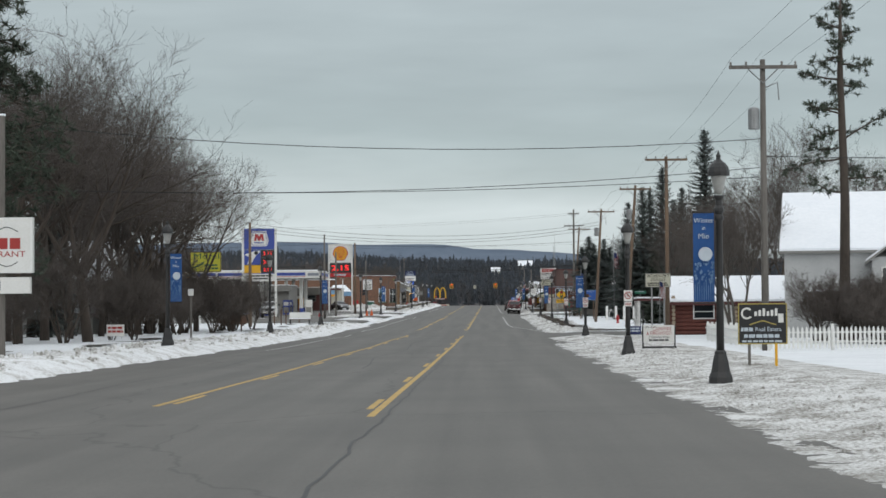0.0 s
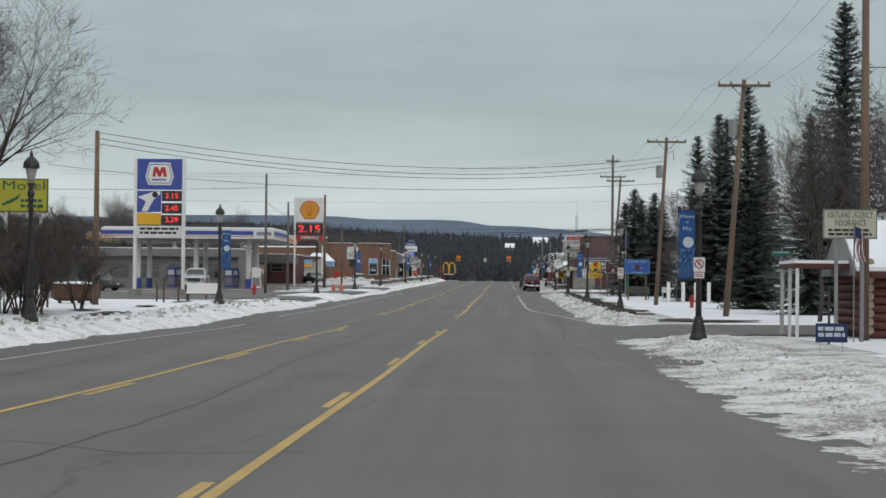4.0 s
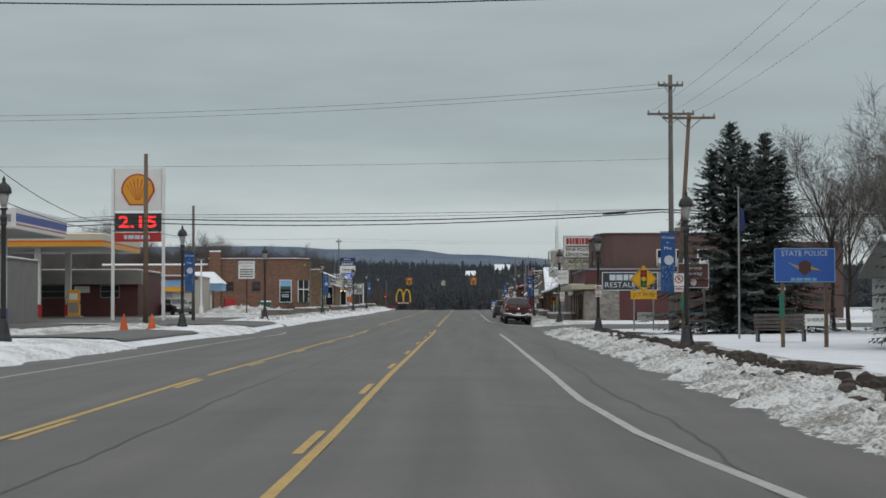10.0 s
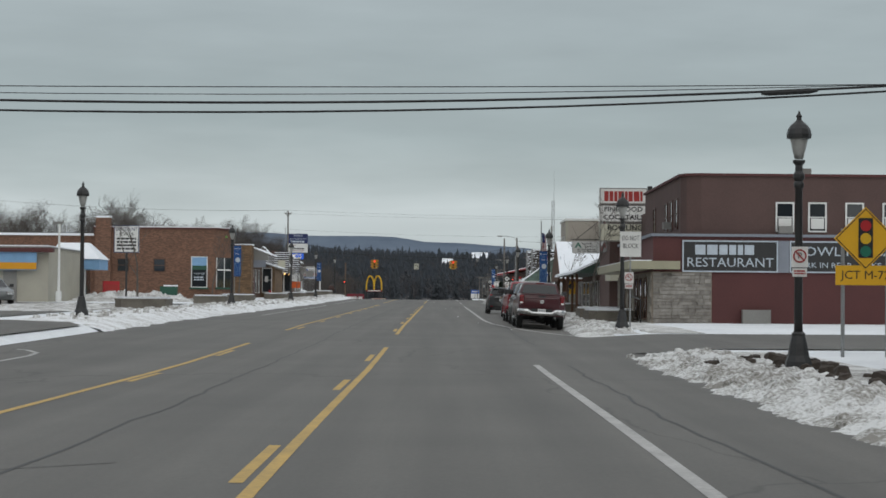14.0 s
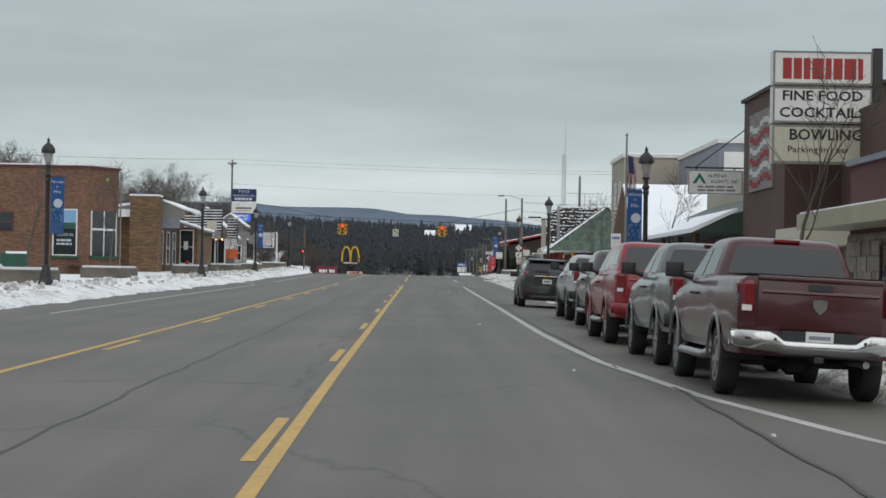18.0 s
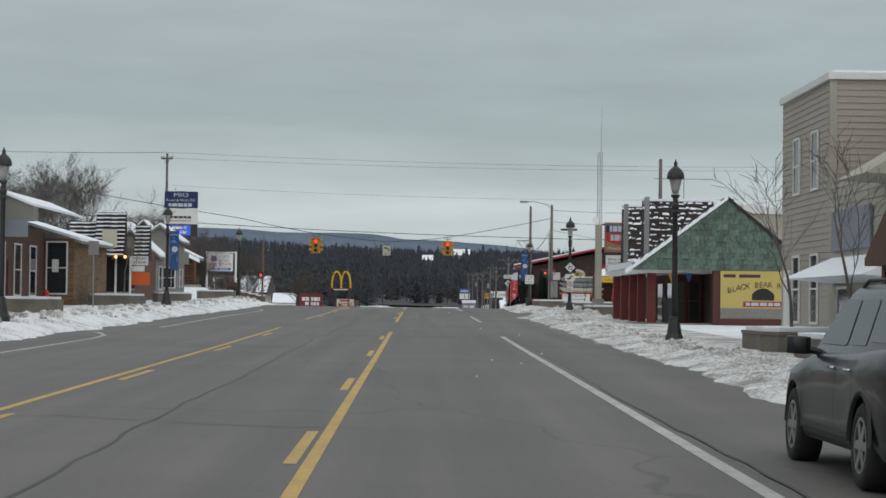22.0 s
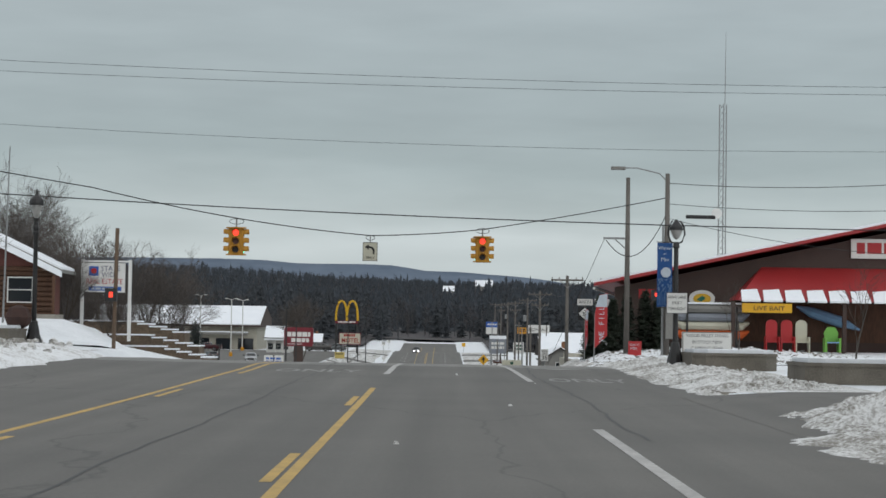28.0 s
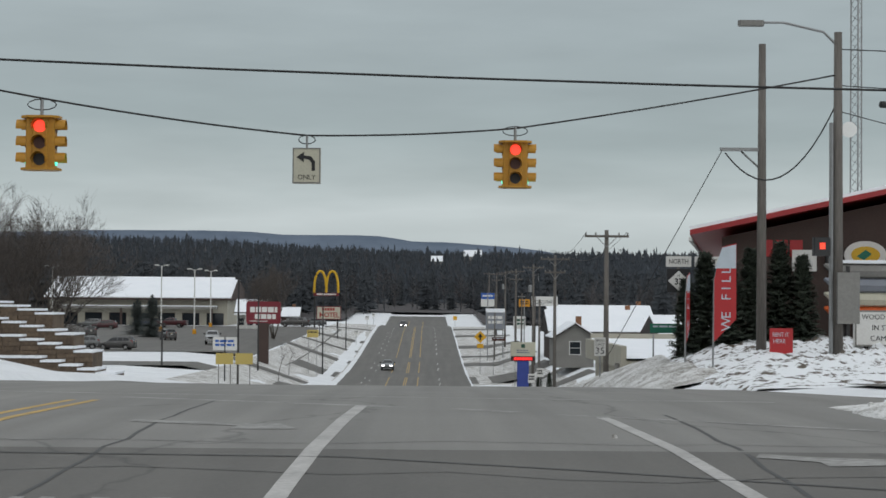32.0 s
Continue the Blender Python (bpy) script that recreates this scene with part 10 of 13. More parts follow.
    part("entrance_door", Geo().box(10.9, 10.98, 326, 327, z + 0.1, z + 2.2), WHITE, b)
    part("entrance_awning", Geo().box(9.2, 11.0, 326.5, 329.9, 3.0, 3.45), CREAM, b)


restaurant()


def restaurant_pylon():
    x, y = 10.0, 328
    z = gz(x, y)
    s = thing("restaurant_pylon_sign", x, y, 0, "tall white and cream restaurant sign boxes on a steel pole", "sign")
    part("pole", Geo().box(1.35, 1.6, -0.1, 0.15, z - 0.1, 8.2), BLACK, s)
    for z0, z1, m_ in ((7.2, 8.08, SIGNWHITE), (6.2, 7.14, SIGNWHITE), (5.15, 6.14, CREAM)):
        board(s, -1.3, 1.3, z0, z1, m_, 0, 0.45, "sign_box")
        rim(s, -1.3, 1.3, z0, z1, 0.05, GREYWALL, -0.23)
    bars(s, -1.05, 1.05, -0.228, 7.62, 0.55, RED_INK, 1, 0.5, 7, seed=9)
    words("FINE FOOD", 0.36, INK, s, 0, -0.232, 6.9, width=2.1, bold=0.008)
    words("COCKTAILS", 0.36, INK, s, 0, -0.232, 6.46, width=2.25, bold=0.008)
    words("BOWLING", 0.4, INK, s, 0.1, -0.232, 5.88, width=1.9, bold=0.008)
    words("Parking in rear", 0.24, INK, s, -0.1, -0.232, 5.5, width=1.6)


restaurant_pylon()


def mural_block():
    z = gz(10, 331)
    b = thing("mural_building", 0, 0, 0, "brown stucco building with a striped flag mural", "building")
    part("wall", Geo().box(9.45, 20, 330.05, 337, z - 0.3, 7.5), BROWNBRICK, b)
    part("coping", Geo().box(9.35, 20.1, 329.95, 337.1, 7.5, 7.6), BROWNWALL, b)
    mu = part("mural_panel", Geo().box(9.38, 9.45, 331.6, 335.6, 4.7, 7.0), GREYWALL, b)
    for i in range(6):
        g_ = Geo()
        for k in range(8):
            y0 = 331.8 + k * 0.45
            w_ = 0.12 * math.sin(k * 0.9)
            g_.box(9.365, 9.38, y0, y0 + 0.45, 4.9 + i * 0.32 + w_, 5.06 + i * 0.32 + w_)
        part("mural_stripe", g_, FLAG_RED if i % 2 == 0 else FLAG_WHITE, mu)
    part("poster", Geo().box(12.6, 13.2, 329.98, 330.04, 3.6, 5.2), SIGNWHITE, b)
    bars(b, 12.65, 13.15, 329.98, 4.9, 0.2, BLUEGREY, 4, 0.8, 3)
    # low shop with a green metal roof and snowy porch
    part("shop_wall", Geo().box(9.8, 20, 337.1, 356, z - 0.3, 3.7), WOOD, b)
    for yy in (340, 343.5, 347, 350.5, 354):
        window(b, "w", yy, 2.35, 2.0, 1.5, 9.8, WHITE)
    part("metal_roof", Geo().add([(8.0, 337.1, 3.55), (8.0, 356, 3.55), (11.0, 356, 4.9), (11.0, 337.1, 4.9), (11.0, 337.1, 3.5), (11.0, 356, 3.5)], [(3, 2, 1, 0), (0, 4, 3), (1, 2, 5), (0, 1, 5, 4)]), GREENROOF, b)
    part("porch_snow", Geo().add([(7.9, 337.1, 3.52), (7.9, 356, 3.52), (9.3, 356, 4.2), (9.3, 337.1, 4.2), (7.9, 337.1, 3.66), (7.9, 356, 3.66), (9.3, 356, 4.3), (9.3, 337.1, 4.3)], [(4, 7, 6, 5), (0, 1, 2, 3), (0, 4, 5, 1), (0, 3, 7, 4), (1, 5, 6, 2)]), ROOF_SNOW, b, "snow on the porch roof")
    part("upper_wall", Geo().box(11.05, 20, 340, 356, 3.7, 6.0), BEIGE, b)
    for yy in (338, 342, 346.5, 351, 355.8):
        part("porch_post", Geo().box(8.1, 8.25, yy - 0.08, yy + 0.08, z - 0.1, 3.5), WOOD, b)


mural_block()


def agency_sign():
    s = thing("agency_sign", 8.75, 338.2, 0, "white agency sign hung from a black bracket", "sign")
    board(s, -0.85, 0.85, 4.75, 5.5, SIGNWHITE, 0, 0.14)
    rim(s, -0.85, 0.85, 4.75, 5.5, 0.03, GREYWALL, -0.075)
    part("triangle", Geo().extrude_y([(-0.72, 5.08), (-0.5, 5.42), (-0.28, 5.08), (-0.38, 5.08), (-0.5, 5.26), (-0.6, 5.08)], -0.08, -0.07), GREEN_SIGN, s, "plain green triangle")
    words("ALPENA", 0.16, INK, s, 0.05, -0.075, 5.32, width=0.6)
    words("AGENCY, INC.", 0.16, INK, s, 0.3, -0.075, 5.14, width=0.9)
    bars(s, -0.55, 0.65, -0.073, 4.98, 0.06, GREYWALL, 2, 0.8, 4)
    part("bracket", Geo().box(-0.95, 1.0, -0.03, 0.03, 5.55, 5.6), BLACK, s)
    part("stay", Geo().tube([(-0.6, 0, 5.6), (1.0, -1.1, 6.9)], 0.02, 5), BLACK, s)
    part("hanger", Geo().box(-0.62, -0.58, -0.02, 0.02, 5.5, 5.55).box(0.58, 0.62, -0.02, 0.02, 5.5, 5.55), BLACK, s)


agency_sign()


def timber_gable():
    z = gz(9, 362)
    b = thing("timber_gable_shop", 0, 0, 0, "timber-fronted shop with a steep snowy gable roof", "shop")
    part("wall", Geo().box(10.2, 19, 359.5, 367.5, z - 0.2, 3.7), WOOD, b)
    ym, zr, ze = 363.4, 6.1, 3.55
    part("gable_front", Geo().extrude_x([(358.6, ze + 0.1), (ym, zr - 0.1), (368.2, ze + 0.1)], 8.6, 8.75), WOOD, b)
    gable_roof_x(b, 8.5, 19, 358.4, 368.4, ze, zr, WOOD, 0.15)
    for k, zz in enumerate((3.9, 4.4, 4.9)):
        part("round_plaque", Geo().disc(8.56, 361.0 + k * 0.02, zz, 0.22, 0.04, 14, "x"), PALE, b)
    part("name_board", Geo().box(8.53, 8.6, 362.3, 364.8, 4.0, 5.2), BEIGE, b)
    for yy in (358.9, 368.0):
        part("timber_post", Geo().box(8.6, 8.9, yy - 0.15, yy + 0.15, z - 0.1, 3.6), WOOD, b)
        part("knee_brace", Geo().tube([(8.75, yy, 2.6), (8.75, yy + (1.0 if yy < 360 else -1.0), 3.55)], 0.08, 5), WOOD, b)
    for yy in (361, 363.4, 366):
        window(b, "w", yy, 2.5, 1.5, 1.6, 10.2, WHITE)
    part("yellow_banner", Geo().box(8.9, 9.6, 359.2, 359.25, 2.4, 3.4), YELLOW_SIGN, b)
    part("banner_shape", Geo().disc(9.25, 359.16, 2.95, 0.2, 0.02, 12), INK, b)
    # beige shop with shingled brackets
    part("beige_wall", Geo().box(9.9, 19, 369.5, 379.5, z - 0.2, 5.6), BEIGE, b)
    siding(b, "s", 9.9, 14, 3.0, 5.6, 369.5, 0.22, BEIGE)
    siding(b, "w", 369.5, 379.5, z + 0.2, 5.6, 9.9, 0.22, BEIGE)
    part("shingle_hood", Geo().add([(8.8, 370.5, 5.35), (8.8, 373.5, 5.35), (9.87, 373.5, 6.0), (9.87, 370.5, 6.0), (9.87, 370.5, 5.3), (9.87, 373.5, 5.3)], [(3, 2, 1, 0), (0, 4, 3), (1, 2, 5), (0, 1, 5, 4)]), BEIGE, b)
    part("grey_board", Geo().box(9.8, 9.86, 374.5, 378.8, 3.9, 4.9), BLUEGREY, b)
    part("snow_awning", Geo().add([(8.6, 370, 3.2), (8.6, 379, 3.2), (9.87, 379, 3.75), (9.87, 370, 3.75), (9.87, 370, 3.1), (9.87, 379, 3.1)], [(3, 2, 1, 0), (0, 4, 3), (1, 2, 5), (0, 1, 5, 4)]), ROOF_SNOW, b)
    for yy in (371.5, 374.5, 377.5):
        window(b, "w", yy, 2.3, 1.4, 1.3, 9.87, WHITE)
    # grey block behind
    part("grey_block", Geo().box(13.0, 24, 366, 380, z, 8.3), BLUEGREY, b)
    part("grey_block_coping", Geo().box(12.9, 24.1, 365.9, 380.1, 8.3, 8.5), SIGNWHITE, b)
    part("block_sign", Geo().box(13.2, 14.4, 365.86, 365.98, 6.9, 7.9), SIGNWHITE, b)


timber_gable()


def tall_tan():
    z = gz(10, 381)
    b = thing("tan_tall_building", 0, 0, 0, "tall flat-roofed building clad in tan lap siding", "building")
    x0, x1, y0, y1 = 10.25, 20, 381, 388
    part("wall", Geo().box(x0, x1, y0, y1, z - 0.3, 8.5), TAN, b)
    siding(b, "s", x0, x1, z + 0.3, 8.5, y0, 0.17, TAN)
    siding(b, "w", y0, y1, z + 0.3, 8.5, x0, 0.17, TAN)
    part("corner_board", Geo().box(x0 - 0.06, x0 + 0.12, y0 - 0.06, y0 + 0.12, z, 8.5), BEIGE, b)
    part("parapet", Geo().box(x0 - 0.12, x1, y0 - 0.12, y1 + 0.1, 8.5, 8.68), WHITE, b)
    part("roof_snow", Geo().box(x0, x1, y0, y1, 8.68, 8.75), ROOF_SNOW, b)
    for yy in (383.0, 385.6):
        window(b, "w", yy, 6.5, 0.8, 1.5, x0 - 0.03)
        window(b, "w", yy, 3.0, 0.9, 1.8, x0 - 0.03)
    part("door", Geo().box(x0 - 0.06, x0, 386.6, 387.5, z, z + 2.1), WHITE, b)
    part("meter_box", Geo().box(x0 + 0.8, x0 + 1.3, y0 - 0.25, y0 - 0.03, z + 0.3, z + 0.8), GREYWALL, b)


tall_tan()


POSTRED = mat("worn_red_post_paint", (0.19, 0.04, 0.038), 0.7, col2=(0.12, 0.03, 0.028), grain=14, stain=1.5, bump=0.15)


def shake_hut():
    z = gz(10, 409)
    b = thing("shingled_realty_office", 0, 0, 0, "office with mossy green shake gable and red posts", "office")
    x0, x1, xa, y = 8.0, 15.2, 11.85, 409
    ze, zp = 3.95, 6.75
    part("wall", Geo().box(11.4, 15.0, y + 0.05, 424, z - 0.2, 3.95), BROWNWALL, b)
    # gable face with its shakes
    part("gable_backing", Geo().extrude_y([(x0, ze), (x1, ze), (xa, zp)], y, y + 0.25), SHAKE_DARK, b)
    rnd = random.Random(3)
    zz, row = ze, 0
    while zz < zp - 0.1:
        s = (zz - ze) / (zp - ze)
        a, c = x0 + (xa - x0) * s, x1 + (xa - x1) * s
        x = a - rnd.uniform(0, 0.1)
        while x < c:
            w = rnd.uniform(0.12, 0.30)
            l_ = rnd.uniform(0.24, 0.31)
            t_ = rnd.uniform(0.02, 0.05)
            xe = min(x + w, c)
            if xe - max(x, a) > 0.05:
                part("shake", Geo().add([(max(x, a), y - t_, zz - 0.03), (xe, y - t_, zz - 0.03), (xe, y - 0.004, zz + l_), (max(x, a), y - 0.004, zz + l_), (max(x, a), y, zz - 0.03), (xe, y, zz - 0.03)], [(0, 1, 2, 3), (1, 0, 4, 5), (0, 3, 4), (1, 5, 2)]), SHAKE_GREEN, b)
            x = xe + 0.012
        zz += 0.235
        row += 1
    # snow on the sloping eaves
    for s0, s1 in (((x0 - 0.25, ze - 0.2), (xa, zp + 0.05)), ((x1 + 0.1, ze), (xa, zp + 0.05))):
        part("barge_snow" if s0[0] < xa and s0[0] < 10 else "barge_board", Geo().extrude_y([(s0[0], s0[1]), (s1[0], s1[1]), (s1[0], s1[1] + 0.12), (s0[0], s0[1] + 0.16)], y - 0.12, y + 0.5), ROOF_SNOW if s0[0] < 10 else SHAKE_DARK, b)
    # dark shake mansard to the street with snow in its courses
    for nm, xb0, xb1, yb, zt in (("a", 8.95, 12.0, 411.8, 6.95), ("b", 8.72, 9.75, 418, 7.0)):
        d = 2.2
        part("mansard_backing", Geo().add([(xb0, yb, 4.1), (xb1, yb, 4.1), (xb1, yb + d, zt), (xb0, yb + d, zt), (xb0, yb + d + 0.5, 4.1), (xb1, yb + d + 0.5, 4.1)], [(0, 1, 2, 3), (0, 3, 4), (1, 5, 2), (3, 2, 5, 4)]), SHAKE_DARK, b)
        n_ = 12
        for i in range(n_):
            s0, s1 = i / n_, (i + 1.3) / n_
            x = xb0
            while x < xb1 - 0.04:
                w = min(rnd.uniform(0.15, 0.34), xb1 - x)
                t_ = rnd.uniform(0.03, 0.07)
                za, zb_ = 4.1 + (zt - 4.1) * s0, 4.1 + (zt - 4.1) * min(s1, 1)
                ya, yb2 = yb + d * s0 - t_, yb + d * min(s1, 1) - 0.01
                part("shake", Geo().add([(x, ya, za), (x + w - 0.012, ya, za), (x + w - 0.012, yb2, zb_), (x, yb2, zb_), (x, ya + 0.05, za - 0.01), (x + w - 0.012, ya + 0.05, za - 0.01)], [(0, 1, 2, 3), (1, 0, 4, 5)]), SHAKE_DARK, b)
                if rnd.random() < 0.85:
                    q0, q1 = rnd.uniform(-0.15, 0.3), rnd.uniform(0.6, 1.25)
                    zm = za + (zb_ - za) * rnd.uniform(0.45, 0.75)
                    ym = yb + d * (s0 + (zm - za) / (zt - 4.1)) - t_
                    hh = rnd.uniform(0.025, 0.075)
                    k_ = rnd.uniform(-0.03, 0.03)
                    part("snow_patch", Geo().add([(x + w * q0, ym - 0.05, zm - hh * 0.4), (x + w * q1, ym - 0.05, zm - hh * 0.4 + k_), (x + w * (q1 - 0.1), ym + 0.04, zm + hh + k_), (x + w * (q0 + 0.15), ym + 0.04, zm + hh), (x + w * q0, ym + 0.06, zm - hh * 0.4), (x + w * q1, ym + 0.06, zm - hh * 0.4 + k_)], [(0, 1, 2, 3), (1, 0, 4, 5), (0, 3, 4), (1, 5, 2)]), ROOF_SNOW, b)
                x += w
        part("ridge_snow", Geo().box(xb0, xb1, yb + d - 0.1, yb + d + 0.3, zt, zt + 0.1), ROOF_SNOW, b)
    for x, yy in ((8.88, 411.4), (8.66, 417.6)):
        part("pilaster", Geo().box(x - 0.09, x + 0.09, yy, yy + 0.35, 4.05, 7.0), STEEL, b)
    part("porch_roof", Geo().box(8.5, 11.4, 410.2, 424, 3.82, 4.08), WHITE, b)
    part("porch_snow", Geo().add([(8.45, 410.1, 4.09), (8.95, 410.1, 4.09), (8.95, 412.2, 4.6), (8.45, 412.2, 4.35), (8.45, 424, 4.35), (8.45, 424, 4.09)], [(0, 1, 2, 3), (0, 3, 4, 5)]), ROOF_SNOW, b)
    for i, (x, yy) in enumerate(((9.0, 410.6), (8.86, 413.2), (8.78, 415.8), (8.7, 418.6), (8.66, 421.6))):
        part("porch_post", Geo().box(x - 0.17, x + 0.17, yy - 0.17, yy + 0.17, z - 0.1, 3.85, 0.03), POSTRED, b, "red painted porch post")
    part("porch_floor", Geo().box(8.2, 11.4, 409.6, 424, z - 0.1, z + 0.06), CONCRETE, b)
    part("front_wall", Geo().box(10.2, 11.35, 412.5, 424, z - 0.1, 3.85), REDWALL, b)
    for yy in (414, 417.5, 421):
        window(b, "w", yy, 2.6, 2.2, 1.7, 10.2, WOOD)
    for x in (10.3, 10.9):
        window(b, "s", x + 0.1, 2.7, 0.4, 1.6, 412.5, REDWALL)
    part("corner_pier", Geo().box(11.3, 11.55, y + 0.0, y + 0.3, z - 0.1, 3.9), REDWALL, b)
    # the yellow board
    part("yellow_board", Geo().box(11.58, 15.0, y - 0.03, y + 0.05, 2.0, 3.92), BEARYELLOW, b, "pale yellow painted sign board")
    part("stone_band", Geo().box(11.58, 15.0, y - 0.045, y - 0.032, 2.02, 2.42), GREYWALL, b)
    part("plinth", Geo().box(11.5, 15.0, y - 0.06, y + 0.05, z - 0.1, 2.0), REDWALL, b)
    bars(b, 11.7, 13.4, y - 0.03, 3.72, 0.13, BROWN_SIGN, 1, 0.5, 2)
    msg = "BLACK BEAR REALTY"
    for i, ch in enumerate(msg):
        t_ = (i - (len(msg) - 1) / 2) / (len(msg) / 2)
        if ch != " ":
            words(ch, 0.32, INK, b, 13.4 + t_ * 1.55, y - 0.034, 3.36 - 0.26 * t_ * t_)
    part("dark_shape", Geo().extrude_y([(12.85 + 0.9 * k / 12, 2.98 + (0.18 * math.sin(math.pi * k / 12)) ** 0.8) for k in range(13)] + [(13.75, 2.75), (12.85, 2.75)], y - 0.04, y - 0.03), INK, b, "plain dark rounded shape")
    part("number_panel", Geo().box(12.5, 14.2, y - 0.04, y - 0.03, 2.48, 2.7), RED_INK, b)
    bars(b, 12.6, 14.1, y - 0.042, 2.59, 0.13, PALE, 1, 0.5, 5)
    # pale building behind
    part("rear_wall", Geo().box(13.6, 22, 424.1, 432, z - 0.2, 7.0), BEIGE, b)
    part("rear_roof", Geo().add([(13.4, 424, 7.45), (22.2, 424, 6.9), (22.2, 432, 6.9), (13.4, 432, 7.45), (13.4, 424, 7.0), (22.2, 424, 6.8), (22.2, 432, 6.8), (13.4, 432, 7.0)], [(0, 1, 2, 3), (0, 4, 5, 1), (4, 7, 6, 5), (0, 3, 7, 4)]), WHITE, b)
    part("antenna", Geo().tube([(11.0, 416, 6.6), (11.0, 416, 8.1)], 0.02, 5).tube([(9.7, 416, 8.05), (12.3, 416, 8.05)], 0.015, 4).tube([(9.9, 415.8, 8.0), (9.9, 416.2, 8.0)], 0.012, 4).tube([(11.9, 415.7, 8.0), (11.9, 416.3, 8.0)], 0.012, 4), STEEL, b)
    part("pennant", Geo().extrude_y([(9.6, 3.8), (9.9, 3.8), (9.75, 3.45)], 410.1, 410.12), YELLOW_SIGN, b)
    part("pennant", Geo().extrude_y([(10.3, 3.8), (10.6, 3.8), (10.45, 3.45)], 410.1, 410.12), BLUE_SIGN, b)


shake_hut()
utility_pole(11.9, 432, 8.2, (), WOODGREY, r=0.13, label="grey wooden pole behind the realty office")
part("street_light_arm", Geo().tube([(0, 0, 0.0), (-3.0, 0, 0.05)], 0.05, 6), WOODGREY, thing("street_light_arm", 11.9, 432, 6.6, "dark tubular street light arm", "street lamp"))
tb = thing("trash_bin", 9.7, 410.5, gz(9.7, 410.5) + 0.06, "dark street bin under the porch", "bin")
part("body", Geo().lathe([(0.28, 0), (0.3, 0.9), (0.22, 1.0)], 10), BLACK, tb)
pole_sign("accessible_parking_sign", 7.4, 356, 2.6, 0.4, 0.6, SIGNWHITE, "white and blue parking sign on a post", bars_=1, ink=BLUE_SIGN)
pole_sign("do_not_block_sign", 6.75, 289.5, 3.55, 0.75, 0.9, SIGNWHITE, "white do-not-block intersection sign on a lamp post", text=(("DO NOT", 0.24, 0.24, 0.6), ("BLOCK", 0.24, 0.52, 0.55)))
no_parking(6.7, 289.6, gz(6.7, 289.6), 1.9)

# ---- the crossing ----
def pharmacy_sign():
    x, y = 11.0, 446
    s = thing("pharmacy_sign", x, y, 0.35, "brown pharmacy pylon sign with a message board", "sign")
    z = gz(x, y)
    for xx in (-1.02, 1.0):
        part("column", Geo().box(xx - 0.19, xx + 0.19, -0.22, 0.22, z - 0.1, 6.85, 0.05), BEIGE, s)
        part("column_base", Geo().box(xx - 0.32, xx + 0.32, -0.34, 0.34, z - 0.1, z + 0.45, 0.05), CONCRETE, s)
    board(s, -0.71, 0.94, 5.23, 6.97, mat("tan_brown_sign_face", (0.30, 0.17, 0.09), 0.5, bump=0.02), -0.33, 0.2, "sign_face")
    part("shield_blue", Geo().extrude_y([(-0.63, 6.38), (-0.63, 6.86), (0.81, 6.86), (0.81, 6.38)], -0.45, -0.43), FLAG_BLUE, s, "plain blue shield top")
    part("shield_red", Geo().extrude_y([(-0.63, 5.88), (-0.63, 6.35), (0.81, 6.35), (0.81, 5.88), (0.09, 5.66)], -0.45, -0.43), SIGN_RED, s, "plain red shield base")
    bars(s, -0.42, 0.62, -0.45, 6.6, 0.34, PALE, 1, 0.5, 4)
    bars(s, -0.36, 0.56, -0.45, 6.08, 0.34, PALE, 1, 0.5, 3)
    words("Pharmacy", 0.27, PALE, s, 0.06, -0.435, 5.45, width=1.2)
    board(s, -0.62, 0.84, 3.87, 5.05, SIGNWHITE, -0.3, 0.14, "message_board")
    words("Drive Thru", 0.2, FLAG_BLUE, s, 0.02, -0.375, 4.82, width=0.98)
    words("Food Mart", 0.2, FLAG_BLUE, s, 0.02, -0.375, 4.59, width=0.98)
    for t_, zz in (("GET YOUR FLU SHOT", 4.35), ("BETTER MADE CHIPS", 4.17), ("2 FOR 200", 4.0)):
        words(t_, 0.17, INK, s, 0.1, -0.375, zz, width=1.36 if len(t_) > 12 else 0.8)


pharmacy_sign()


def route_marker(x, y, z):
    s = thing("route_marker_sign", x, y, z, "black route marker with a white diamond on a lamp post", "traffic sign")
    board(s, -0.285, 0.285, 2.18, 2.75, INK, -0.14, 0.02)
    part("diamond", Geo().extrude_y([(0, 2.205), (0.265, 2.465), (0, 2.725), (-0.265, 2.465)], -0.156, -0.15), SIGNWHITE, s)
    words("M", 0.1, INK, s, 0, -0.158, 2.6)
    words("72", 0.24, INK, s, 0, -0.158, 2.44, bold=0.006)
    board(s, -0.24, 0.24, 1.79, 2.13, SIGNWHITE, -0.14, 0.02, "arrow_plate")
    part("arrow", Geo().extrude_y([(-0.16, 1.86), (0.04, 1.86), (0.04, 1.98), (0.16, 1.98), (0.04, 2.08), (-0.02, 1.94), (-0.16, 1.92)], -0.156, -0.15), INK, s)


route_marker(7.1, 430, gz(7.1, 430))


